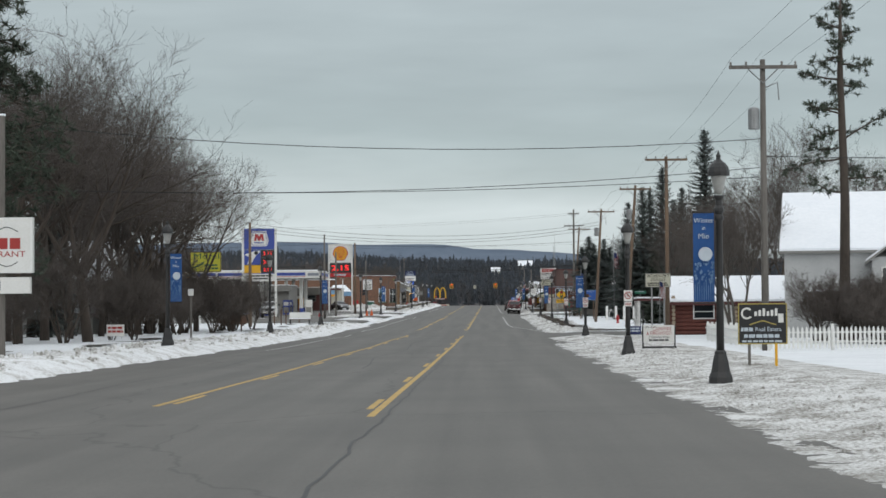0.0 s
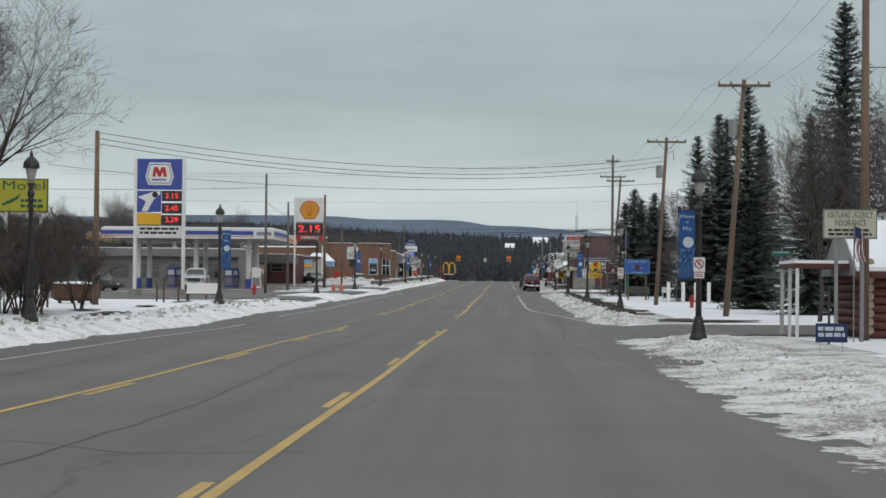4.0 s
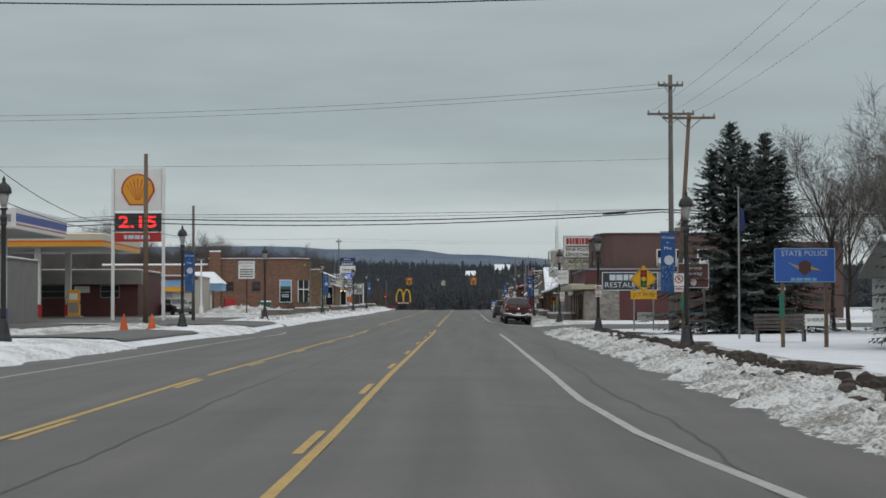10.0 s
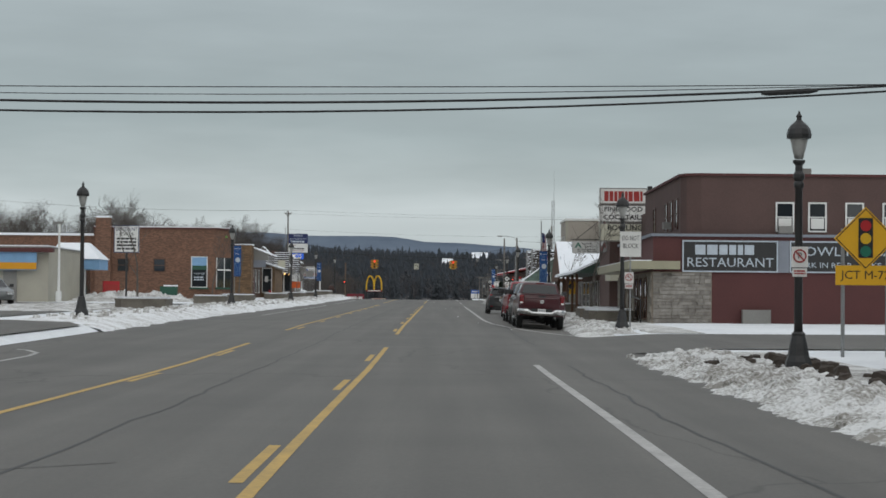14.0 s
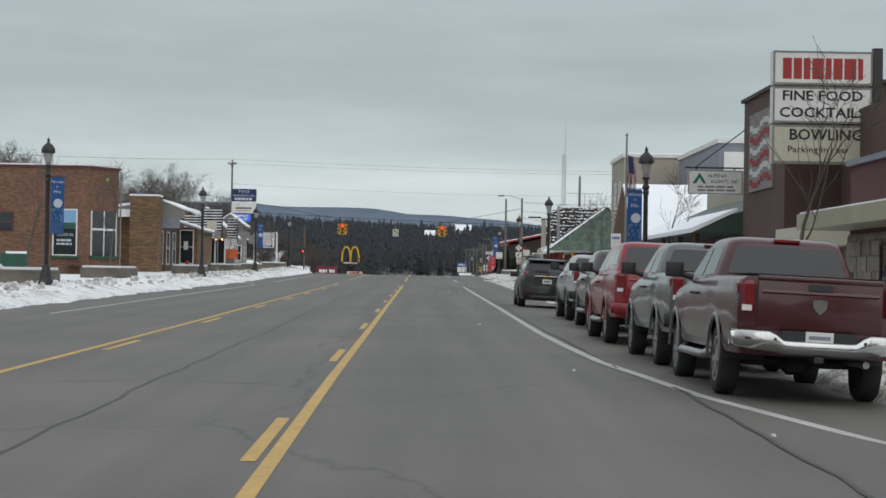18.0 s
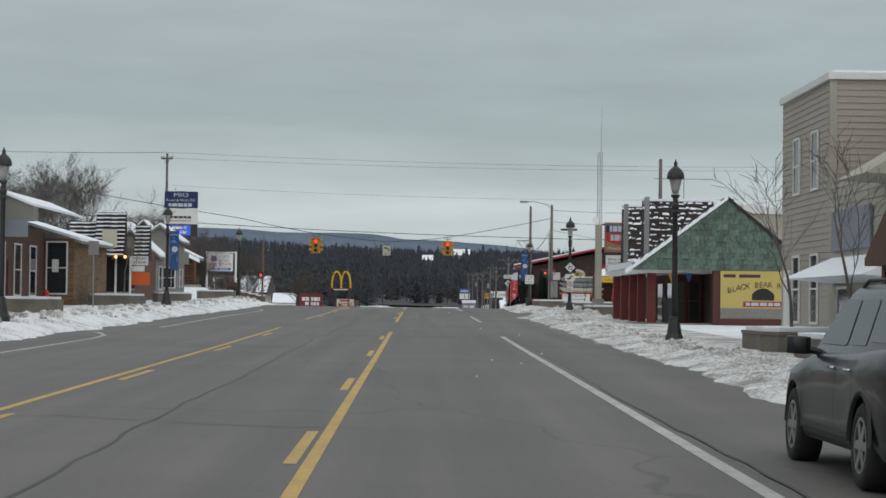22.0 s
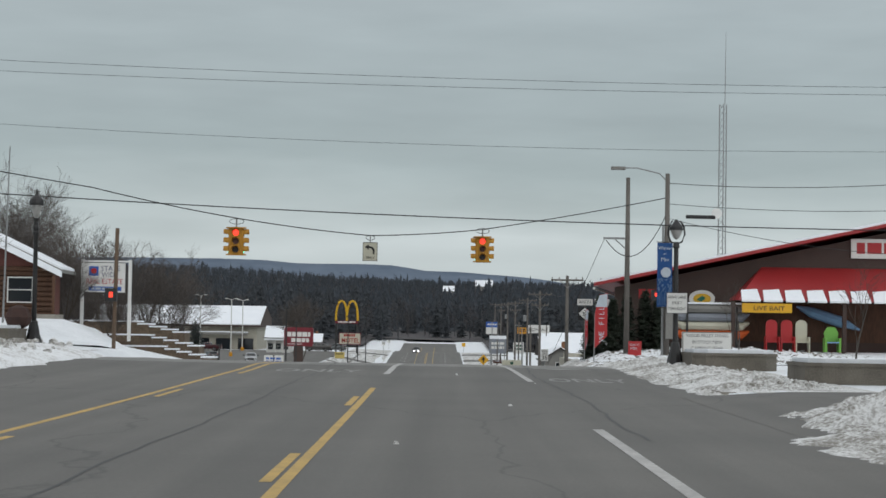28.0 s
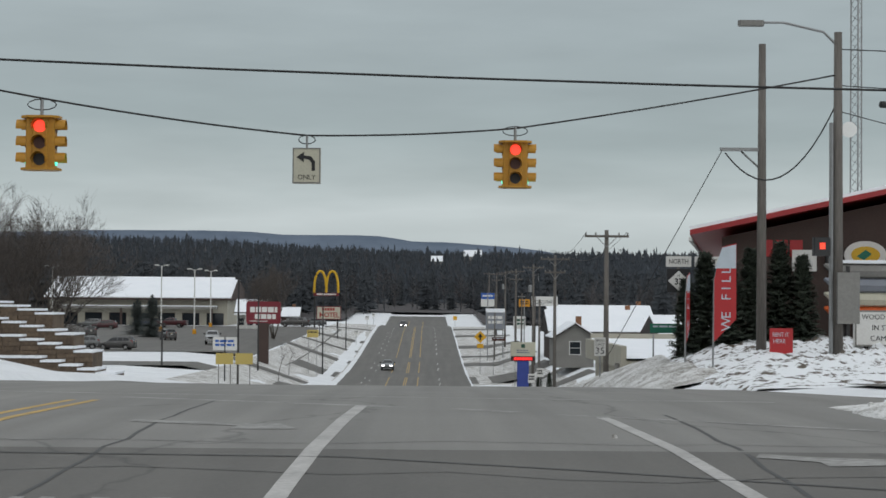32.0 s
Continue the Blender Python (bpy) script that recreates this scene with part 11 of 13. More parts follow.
def lyre_lamp():
    x, y = 6.9, 463.7
    z = gz(x, y)
    l_ = thing("lyre_street_lamp", x, y, z - 0.02, "black street lamp with a lyre-shaped double arm", "street lamp")
    part("base", Geo().lathe([(0.30, 0.0), (0.30, 0.06), (0.26, 0.1), (0.2, 0.4), (0.12, 0.75), (0.10, 0.78)], 8), BLACK, l_)
    part("shaft", Geo().lathe([(0.08, 0.76), (0.07, 3.55), (0.11, 3.6), (0.07, 3.75)], 10), BLACK, l_)
    for s in (-1, 1):
        part("arm", Geo().tube([(0, 0, 3.68), (s * 0.17, 0, 3.76), (s * 0.25, 0, 3.98), (s * 0.225, 0, 4.2), (s * 0.12, 0, 4.38)], 0.03, 6), BLACK, l_)
    part("lantern_cap", Geo().lathe([(0.2, 4.1), (0.19, 4.2), (0.1, 4.32), (0.04, 4.42)], 10), BLACK, l_)
    part("lantern_glass", Geo().lathe([(0.02, 3.82), (0.09, 3.88), (0.16, 4.02), (0.18, 4.1)], 10), LAMP_GLASS, l_, "clear lantern glass", smooth=True)
    banner(x, y, z, -1)
    s = thing("turn_lane_sign", x, y - 0.35, z, "white lane rule sign with black letters on a lamp", "traffic sign")
    board(s, -0.31, 0.31, 1.60, 2.22, SIGNWHITE, 0, 0.02)
    rim(s, -0.31, 0.31, 1.60, 2.22, 0.014, INK, -0.014)
    for t_, zz, w in (("RIGHT LANE", 2.08, 0.52), ("MUST", 1.91, 0.28), ("TURN RIGHT", 1.74, 0.52)):
        words(t_, 0.12, INK, s, 0.0, -0.014, zz, width=w)
    part("bracket", Geo().box(0.0, 0.3, 0.0, 0.3, 2.0, 2.06), STEEL, s)


lyre_lamp()


def skewed(ge):
    """The store stands askew to the road: its back is set over to the side."""
    ge.v = [(x + (5.4 if y > 530 else 0.0), y, z) for x, y, z in ge.v]
    return ge


def hardware_store():
    z = 2.5
    b = thing("hardware_store", 0, 0, 0, "big brown hardware store with a red-edged roof and awning", "store")
    x0, x1, y0, y1 = 9.3, 46, 512, 545
    zl, sl = 6.05, 0.215
    part("wall", skewed(Geo().extrude_y([(x0, 0.0), (x1, 0.0), (x1, zl + 14 * sl - 0.25), (x0 + 17, zl + 17 * sl - 0.25), (x0, zl - 0.25)], y0, y1)), BROWNWALL, b)
    part("roof", skewed(Geo().extrude_y([(x0 - 1.2, zl - 1.2 * sl + 0.03), (x0 + 17, zl + 17 * sl + 0.08), (x1 + 1, zl + 12 * sl), (x1 + 1, zl + 12 * sl + 0.2), (x0 + 17, zl + 17 * sl + 0.25), (x0 - 1.2, zl - 1.2 * sl + 0.2)], y0 - 1.1, y1 + 0.5)), REDROOF, b)
    part("roof_snow", skewed(Geo().extrude_y([(x0 - 1.2, zl - 1.2 * sl + 0.2), (x0 + 17, zl + 17 * sl + 0.25), (x1 + 1, zl + 12 * sl + 0.2), (x1 + 1, zl + 12 * sl + 0.32), (x0 + 17, zl + 17 * sl + 0.4), (x0 - 1.2, zl - 1.2 * sl + 0.3)], y0 - 1.05, y1 + 0.4)), ROOF_SNOW, b, "thin snow on the roof")
    part("gutter", skewed(Geo().box(x0 - 1.25, x0 - 1.15, y0 - 1.15, y1, zl - 0.42, zl - 0.3)), WHITE, b)
    # red awning
    part("awning", Geo().add([(15.4, 508.4, 5.15), (44, 508.4, 5.15), (44, 511.95, 7.0), (17.2, 511.95, 7.0), (15.4, 511.95, 5.15), (44, 511.95, 5.15)], [(0, 1, 2, 3), (0, 3, 4), (0, 4, 5, 1)]), REDROOF, b, "red metal awning")
    for k in range(24):
        xx = 15.6 + k * 1.15
        part("awning_snow", Geo().add([(xx, 508.32, 5.16), (xx + 1.0, 508.32, 5.16), (xx + 0.95, 509.35, 5.76), (xx + 0.1, 509.3, 5.7), (xx, 508.32, 5.06), (xx + 1.0, 508.32, 5.06)], [(0, 1, 2, 3), (4, 5, 1, 0)]), ROOF_SNOW, b)
    part("wood_panel", Geo().box(15.0, 44, 511.9, 511.98, 3.0, 5.1), WOOD, b)
    for xx in (15.2, 21, 27):
        part("awning_post", Geo().box(xx - 0.1, xx + 0.1, 508.5, 508.7, z - 0.3, 5.1), BROWNWALL, b)
    part("name_board", Geo().box(22.0, 27.0, 511.85, 511.97, 7.55, 8.6), SIGNWHITE, b)
    bars(b, 22.3, 24.6, 511.85, 8.1, 0.6, SIGN_RED, 1, 0.5, 3)
    bars(b, 24.8, 26.8, 511.85, 8.1, 0.45, SIGN_RED, 1, 0.5, 5, seed=3)
    ov = part("oval_sign", Geo().extrude_y([(14.0 + 0.70 * math.cos(a), 5.25 + 0.46 * math.sin(a)) for a in [2 * math.pi * k / 24 for k in range(24)]], 511.86, 511.98), SIGNWHITE, b, "white oval sign with green and yellow")
    part("oval_inner", Geo().extrude_y([(14.0 + 0.48 * math.cos(a), 5.25 + 0.28 * math.sin(a)) for a in [2 * math.pi * k / 20 for k in range(20)]], 511.84, 511.86), GOLDARCH, ov)
    part("oval_shape", Geo().extrude_y([(13.7, 5.2), (14.0, 5.42), (14.2, 5.28), (13.95, 5.08)], 511.82, 511.84), GREEN_SIGN, ov)
    part("bait_sign", Geo().box(15.6, 18.2, 508.2, 508.28, 4.5, 4.98), YELLOW_SIGN, b)
    words("LIVE BAIT", 0.32, INK, b, 17.0, 508.19, 4.72, width=1.6)
    bars(b, 10.6, 12.0, 511.97, 5.45, 0.55, SIGN_RED, 1, 0.5, 3, seed=12)
    part("notice", Geo().box(11.6, 12.4, 511.9, 511.98, 4.7, 5.4), SIGNWHITE, b)
    part("side_vent", Geo().box(12.7, 13.1, 511.8, 511.98, 4.8, 5.5), PLASTIC, b)


hardware_store()


def canoe_rack():
    r_ = thing("canoe_rack", 14.2, 509.6, gz(14, 509), "rack of stacked canoes before the store", "rack")
    for i, m_ in enumerate((ORANGE, CREAM, BLUEGREY, GREYWALL)):
        zz = 0.9 + 0.45 * i
        part("canoe", Geo().tube([(-2.0, 0, zz + 0.2), (-1.6, 0, zz), (1.6, 0, zz), (2.0, 0, zz + 0.2)], [0.05, 0.24, 0.24, 0.05], 8), m_, r_)
    part("snow_cap", Geo().box(-1.6, 1.6, -0.2, 0.2, 2.5, 2.6, 0.05), ROOF_SNOW, r_)
    for xx in (-1.3, 1.3):
        part("upright", Geo().box(xx - 0.05, xx + 0.05, -0.3, 0.3, 0, 2.4), BLACK, r_)


canoe_rack()


def marquee():
    s = thing("letter_board_sign", 13.3, 504.5, gz(13.3, 504.5), "white changeable letter board on short legs", "sign")
    board(s, -1.25, 1.25, 0.15, 1.2, SIGNWHITE, 0, 0.25)
    rim(s, -1.25, 1.25, 0.15, 1.2, 0.05, GREYWALL, -0.13)
    for t_, zz, w in (("WOOD PELLET STOVES", 1.0, 2.1), ("IN STOCK NEW", 0.69, 1.5), ("CAMPING GEAR", 0.38, 1.6)):
        words(t_, 0.22, INK, s, 0, -0.13, zz, width=w)
    for xx in (-0.9, 0.9):
        part("leg", Geo().box(xx - 0.06, xx + 0.06, -0.06, 0.06, -0.3, 0.15), BLACK, s)


marquee()
for i, (x, m_, lab) in enumerate(((17.14, SIGN_RED, "red tall outdoor chair leaning in a row"), (17.93, SIGN_RED, "red tall outdoor chair leaning in a row"), (18.69, CREAM, "yellow tall outdoor chair leaning in a row"))):
    c = thing("outdoor_chair", x, 508.2, 2.55, lab, "chair", "chairs by the store")
    part("back", Geo().extrude_y([(-0.3, 0.4), (0.3, 0.4), (0.3, 1.35)] + [(0.3 * math.cos(a), 1.35 + 0.25 * math.sin(a)) for a in (0.5, 1.0, 1.57, 2.14, 2.64)] + [(-0.3, 1.35)], 0.0, 0.06), m_, c)
    part("seat", Geo().box(-0.3, 0.3, -0.5, -0.005, 0.42, 0.48), m_, c)
    for xx in (-0.34, 0.34):
        part("leg", Geo().box(xx - 0.03, xx + 0.03, -0.55, 0.1, -0.1, 0.72), m_, c)
gc = thing("outdoor_chair", 20.1, 507.4, 2.55, "lime green garden chair in the snow", "chair", "chairs by the store")
part("back", Geo().extrude_y([(-0.3, 0.5), (0.3, 0.5), (0.38, 0.95), (0.2, 1.25), (-0.2, 1.25), (-0.38, 0.95)], 0.1, 0.16), LIMEPLASTIC, gc)
part("seat", Geo().box(-0.3, 0.3, -0.5, 0.09, 0.42, 0.48), SKYBLUE, gc)
for xx in (-0.36, 0.36):
    part("leg", Geo().box(xx - 0.05, xx + 0.05, -0.5, 0.16, -0.05, 0.68), LIMEPLASTIC, gc)
ky_ = thing("kayak", 20.8, 511.4, 0, "blue kayak hung on the store wall", "kayak")
part("hull", Geo().tube([(-1.8, 0, 4.9), (-1.0, 0, 4.6), (0.6, 0, 4.1), (1.6, 0, 3.7)], [0.05, 0.28, 0.3, 0.05], 8), SKYBLUE, ky_)
rs = thing("rental_sign", 9.4, 501.5, gz(9.4, 501.5), "red rental sign with white lettering in the snow", "sign")
board(rs, -0.32, 0.32, 0.1, 0.8, SIGN_RED)
words("RENT IT", 0.17, PALE, rs, -0.02, -0.032, 0.62, width=0.45)
words("HERE", 0.17, PALE, rs, -0.06, -0.032, 0.44, width=0.33)
part("stake", Geo().box(-0.3, -0.25, 0.02, 0.06, -0.2, 0.3).box(0.25, 0.3, 0.02, 0.06, -0.2, 0.3), STEEL, rs)
put(S_SMALL, 8.2, 508, 0, 0.75, fresh=True)
for i, (x, y, s) in enumerate(((8.8, 507, 0.7), (9.6, 508, 0.75), (10.6, 508.5, 0.8), (11.2, 508.0, 0.7), (7.7, 508.6, 0.6))):
    put(S_SMALL, x, y, i * 60, s)


def feather(x, y, h, label, turn=0.0):
    f = thing("feather_flag", x, y, gz(x, y), label, "flag", "feather flags", turn)
    part("pole", Geo().tube([(0.0, 0, -0.1), (0.02, 0, h * 0.7), (0.25, 0, h * 0.97)], [0.03, 0.02, 0.012], 6), STEEL, f)
    ring = [(0.03, h * 0.22), (0.03, h * 0.72), (0.24, h * 0.97), (0.62, h), (0.62, h * 0.4)]
    part("cloth", Geo().extrude_y(ring, -0.02, 0.0), SIGN_RED, f)
    part("cloth_top", Geo().extrude_y([(0.04, h * 0.8), (0.24, h * 0.965), (0.61, h * 0.99), (0.61, h * 0.8)], -0.026, -0.02), PALE, f)
    for i, ch in enumerate("WE FILL"):
        if ch != " ":
            o = words(ch, 0.36, PALE, f, 0.36, -0.024, h * 0.72 - 0.26 * i)
            o.matrix_basis = pose(0.36, -0.024, h * 0.36 + 0.24 * i, 90, 0, 0) @ pose(0, 0, 0, 0, 0, 90)


feather(7.3, 500, 3.4, "red feather flag with white lettering")
feather(7.2, 505, 2.7, "second red feather flag edge-on in the snow", 72)


def route_pair():
    x, y = 7.95, 509
    s = thing("route_sign_pair", x, y, 0, "pair of route markers with direction plates", "traffic sign")
    z = gz(x, y)
    for xx, t_, n_ in ((-0.45, "NORTH", "33"), (0.45, "EAST", "72")):
        part("post", Geo().box(xx - 0.04, xx + 0.04, 0.02, 0.1, z - 0.2, 5.1), WOODGREY, s)
        board(s, xx - 0.4, xx + 0.4, 4.75, 5.08, SIGNWHITE, 0, 0.02, "direction_plate")
        words(t_, 0.22, INK, s, xx, -0.014, 4.91, width=0.6)
        board(s, xx - 0.36, xx + 0.36, 3.95, 4.68, INK, 0, 0.02, "marker_plate")
        part("diamond", Geo().extrude_y([(xx, 4.0), (xx + 0.33, 4.31), (xx, 4.63), (xx - 0.33, 4.31)], -0.016, -0.01), SIGNWHITE, s)
        words(n_, 0.27, INK, s, xx, -0.02, 4.28, bold=0.006)
        words("M", 0.1, INK, s, xx, -0.02, 4.47)


route_pair()


# poles, span wires and signals
def corner_poles():
    utility_pole(9.15, 503.3, 8.9, (), WOODGREY, r=0.15, label="grey wooden signal pole at the crossing")
    p = utility_pole(10.85, 501, 9.0, (), WOODGREY, r=0.16, label="grey wooden pole with a street light arm and conduit")
    part("light_arm", Geo().tube([(0, 0, 8.6), (-0.4, 0, 9.0), (-1.5, 0, 9.25), (-2.1, 0, 9.25)], 0.035, 6), STEEL, p)
    part("light_head", Geo().box(-2.75, -2.05, -0.14, 0.14, 9.15, 9.3, 0.06), GREYWALL, p)
    part("conduit", Geo().tube([(-0.2, -0.1, 0.2), (-0.2, -0.1, 6.5)], 0.06, 6), STEEL, p)
    part("meter_box", Geo().box(-0.05, 0.55, -0.3, -0.05, 1.0, 2.4), GREYWALL, p)
    a = thing("pole_bracket", 9.15, 503.3, 0, "steel side arm with a hanging cable", "bracket")
    part("arm", Geo().box(-1.2, 0, -0.06, 0.04, 7.95, 8.05), STEEL, a)
    part("strut", Geo().tube([(-0.6, 0, 7.95), (0, 0, 7.4)], 0.03, 5), STEEL, a)
    wire("guy_wire", (8.0, 503.3, 7.95), (6.2, 520, 1.5), 0.0, 0.014)
    wire("slack_cable", (8.1, 503.3, 7.9), (10.85, 501, 9.2), 1.4, 0.022)
    wire("service_cable", (10.85, 501, 10.6), (30, 496, 11.5), 0.6, 0.016)
    wire("service_cable", (10.85, 501, 9.6), (30, 498, 10.0), 0.5, 0.014)
    wire("service_cable", (10.85, 501, 8.9), (24, 508, 7.6), 0.3, 0.014)
    pd = thing("pedestrian_signal", 10.3, 500.4, 0, "dark pedestrian signal head on the pole", "signal")
    part("housing", Geo().box(-0.25, 0.2, -0.2, 0.1, 4.9, 5.4, 0.03), PLASTIC, pd)
    part("lit_lens", Geo().box(-0.09, 0.05, -0.215, -0.2, 5.08, 5.25), LAMP_RED, pd)


corner_poles()


def signal(x, y, z):
    s = thing("traffic_light", x, y, z, "yellow four-way traffic light showing red, hung on wire", "traffic light", "traffic lights")
    for k, (dx, dy, ang) in enumerate(((0, -0.2, 0), (0, 0.2, 180), (0.3, 0, 90), (-0.3, 0, -90))):
        f = new("signal_face")
        f.parent = s
        f.matrix_basis = pose(dx, dy, 0, 0, 0, ang)
        part("housing", Geo().box(-0.175, 0.175, -0.02, 0.18, -0.55, 0.55, 0.03), SIGNAL_YELLOW, f)
        for i, zz in enumerate((0.365, 0.0, -0.365)):
            m_ = LAMP_RED if (i == 0 and k < 2) else (LAMP_GREEN if (i == 2 and k >= 2) else (BROWN_SIGN if i < 2 else PLASTIC))
            part("lens", Geo().disc(0, -0.035, zz, 0.135, 0.02, 16), m_, f, "lit red lens" if m_ is LAMP_RED else "")
            g_ = Geo()
            for j in range(11):
                a, b = -0.35 + j * 0.35, -0.35 + (j + 1) * 0.35
                q = []
                for t_, yy in ((a, -0.02), (b, -0.02), (b, -0.24 if b < 3.3 else -0.16), (a, -0.24 if a < 3.3 else -0.16)):
                    q.append((0.155 * math.cos(t_), yy, zz + 0.155 * math.sin(t_)))
                g_.add(q, [(0, 1, 2, 3)])
                g_.add([(p[0] * 1.05, p[1], zz + (p[2] - zz) * 1.05) for p in q], [(3, 2, 1, 0)])
            part("visor", g_, SIGNAL_YELLOW, f)
    part("top_plate", Geo().box(-0.42, 0.42, -0.32, 0.32, 0.55, 0.6, 0.15), SIGNAL_YELLOW, s)
    part("bottom_plate", Geo().box(-0.42, 0.42, -0.32, 0.32, -0.6, -0.55, 0.15), SIGNAL_YELLOW, s)
    part("hanger", Geo().tube([(0, 0, 0.6), (0, 0, 0.98)], 0.04, 6), STEEL, s)
    g_ = Geo()
    g_.tube([(0.32 * math.cos(a), 0, 0.86 + 0.12 * math.sin(a)) for a in [2 * math.pi * k / 12 for k in range(13)]], 0.012, 4)
    part("cable_loop", g_, WIRE, s)
    return s


SIG = ((-8.92, 490.5, 6.98), (1.84, 497.4, 7.09))
for q in SIG:
    signal(*q)
on = thing("left_turn_only_sign", -3.25, 493.6, 6.75, "white left-turn-only box sign hung on the span wire", "traffic sign")
board(on, -0.33, 0.33, -0.42, 0.42, CREAM, 0, 0.2)
rim(on, -0.33, 0.33, -0.42, 0.42, 0.03, GREYWALL, -0.105)
part("arrow", Geo().extrude_y([(0.12, -0.12), (0.2, -0.12), (0.2, 0.1), (0.1, 0.22), (-0.06, 0.24), (-0.06, 0.32), (-0.24, 0.2), (-0.06, 0.08), (-0.06, 0.16), (0.06, 0.14), (0.12, 0.06)], -0.112, -0.102), INK, on)
words("ONLY", 0.17, INK, on, 0, -0.106, -0.28, width=0.42)
part("hanger", Geo().tube([(0, 0, 0.42), (0, 0, 0.72)], 0.03, 6), STEEL, on)
part("cable_loop", Geo().tube([(0.2 * math.cos(a), 0, 0.62 + 0.1 * math.sin(a)) for a in [2 * math.pi * k / 12 for k in range(13)]], 0.012, 4), WIRE, on)
span = [(-30, 478, 11.2), (-14.5, 487, 8.95), (-8.92, 490.5, 7.98), (-3.25, 493.6, 7.47), (1.84, 497.4, 8.07 - 0.05), (10.85, 501, 9.9)]
for a, b in zip(span, span[1:]):
    wire("span_wire", a, b, 0.06, 0.022, 8)
wire("street_wire", (-30, 484, 9.15), (30, 484, 7.6), 0.6, 0.022)
wire("street_wire", (-20.3, 484.5, 13.95), (40, 484.5, 13.7), 0.5, 0.008)
wire("street_wire", (-20.3, 484.5, 13.5), (40, 484.5, 13.4), 0.45, 0.008)
wire("street_wire", (-20.3, 484.5, 13.95), (-60, 484.5, 15.0), 0.5, 0.014)
wire("street_wire", (-20.3, 484.5, 11.4), (40, 484.5, 11.5), 0.8, 0.007)
solo("cable_splice", Geo().tube([(11.5, 498.7, 8.85), (12.9, 499.2, 8.87)], 0.09, 8), WIRE, "black splice case on the cable", "cable")


def tower():
    t = thing("radio_tower", 17.6, 530, 2.5, "thin three-legged lattice radio tower", "tower")
    h = 15.4
    legs = [(0.28 * math.cos(a), 0.28 * math.sin(a)) for a in (0.5, 2.6, 4.7)]
    for x, y in legs:
        part("leg", Geo().tube([(x, y, 0), (x * 0.9, y * 0.9, h)], 0.035, 5), STEEL, t)
    g_ = Geo()
    for i in range(38):
        z0, z1 = h * i / 38, h * (i + 1) / 38
        for k in range(3):
            a, b = legs[k], legs[(k + 1) % 3]
            g_.tube([(a[0] * 0.95, a[1] * 0.95, z0), (b[0] * 0.95, b[1] * 0.95, z1)], 0.014, 3)
    part("lattice", g_, STEEL, t)
    part("whip_antenna", Geo().tube([(0.1, 0, h), (0.12, 0, h + 4.6)], [0.03, 0.012], 5), STEEL, t)
    part("dish", Geo().disc(-0.4, -0.4, h * 0.55, 0.33, 0.12, 16), SIGNWHITE, t)


tower()


# left corner
def log_house():
    z = gz(-24, 516)
    h = thing("log_house", -0.7, 0, 0, "brown log house with a long snowy roof and dormer", "house")
    x0, x1, y0, y1, ze, zr = -33.4, -21.0, 515, 518, z + 3.0, z + 5.9
    xm = (x0 + x1) / 2
    part("wall", Geo().extrude_y([(x0, z - 0.4), (x1, z - 0.4), (x1, ze - 0.2), (xm, zr - 0.2), (x0, ze - 0.2)], y0, y1), LOG, h)
    for i in range(10):
        part("log", Geo().extrude_x([(y0 + 0.14 * math.cos(a), z + 0.15 + 0.28 * i + 0.14 * math.sin(a)) for a in [math.pi * 2 * k / 8 for k in range(8)]], x0 - 0.2, x1 + 0.2), WOOD, h)
    for xx in (-22.6, -25.0, -28.4):
        window(h, "s", xx, z + 1.5, 1.3, 1.3, y0 - 0.14)
    gable_roof_y(h, x0, x1, y0, y1, ze, zr, GREYWALL, 0.75, t=0.2)
    part("eave_snow", Geo().extrude_y([(-20.2, ze - 0.45), (xm, zr + 0.0), (xm, zr - 0.42), (-20.2, ze - 0.78)], y0 - 1.1, y0 - 0.76), ROOF_SNOW, h, "snow along the porch edge")
    part("dormer", Geo().extrude_y([(-26.4, z + 3.6), (-24.5, z + 3.6), (-24.5, z + 5.1), (-25.45, z + 6.1), (-26.4, z + 5.1)], y0 - 0.9, y0 + 2), WOOD, h)
    window(h, "s", -25.4, z + 4.5, 0.6, 0.9, y0 - 0.9)
    gable_roof_y(h, -26.4, -24.5, y0 - 0.9, y0 + 2, z + 5.1, z + 6.1, GREYWALL, 0.25)
    for xx in (-20.6, -23.8):
        part("porch_post", Geo().box(xx - 0.08, xx + 0.08, y0 - 1.0, y0 - 0.84, z - 0.3, z + 2.3), WOOD, h)
    part("step", Geo().box(-21.5, -20, y0 - 2.2, y0 - 1.1, z - 0.3, z + 0.15), CONCRETE, h)
    fp = thing("flag_pole", -22.5, 507, gz(-22.5, 507), "bare tall steel flag pole on the snowy lawn", "flag pole", "flag poles")
    part("pole", Geo().tube([(0, 0, -0.1), (0.15, 0, 9.0)], [0.06, 0.03], 8), STEEL, fp)


log_house()


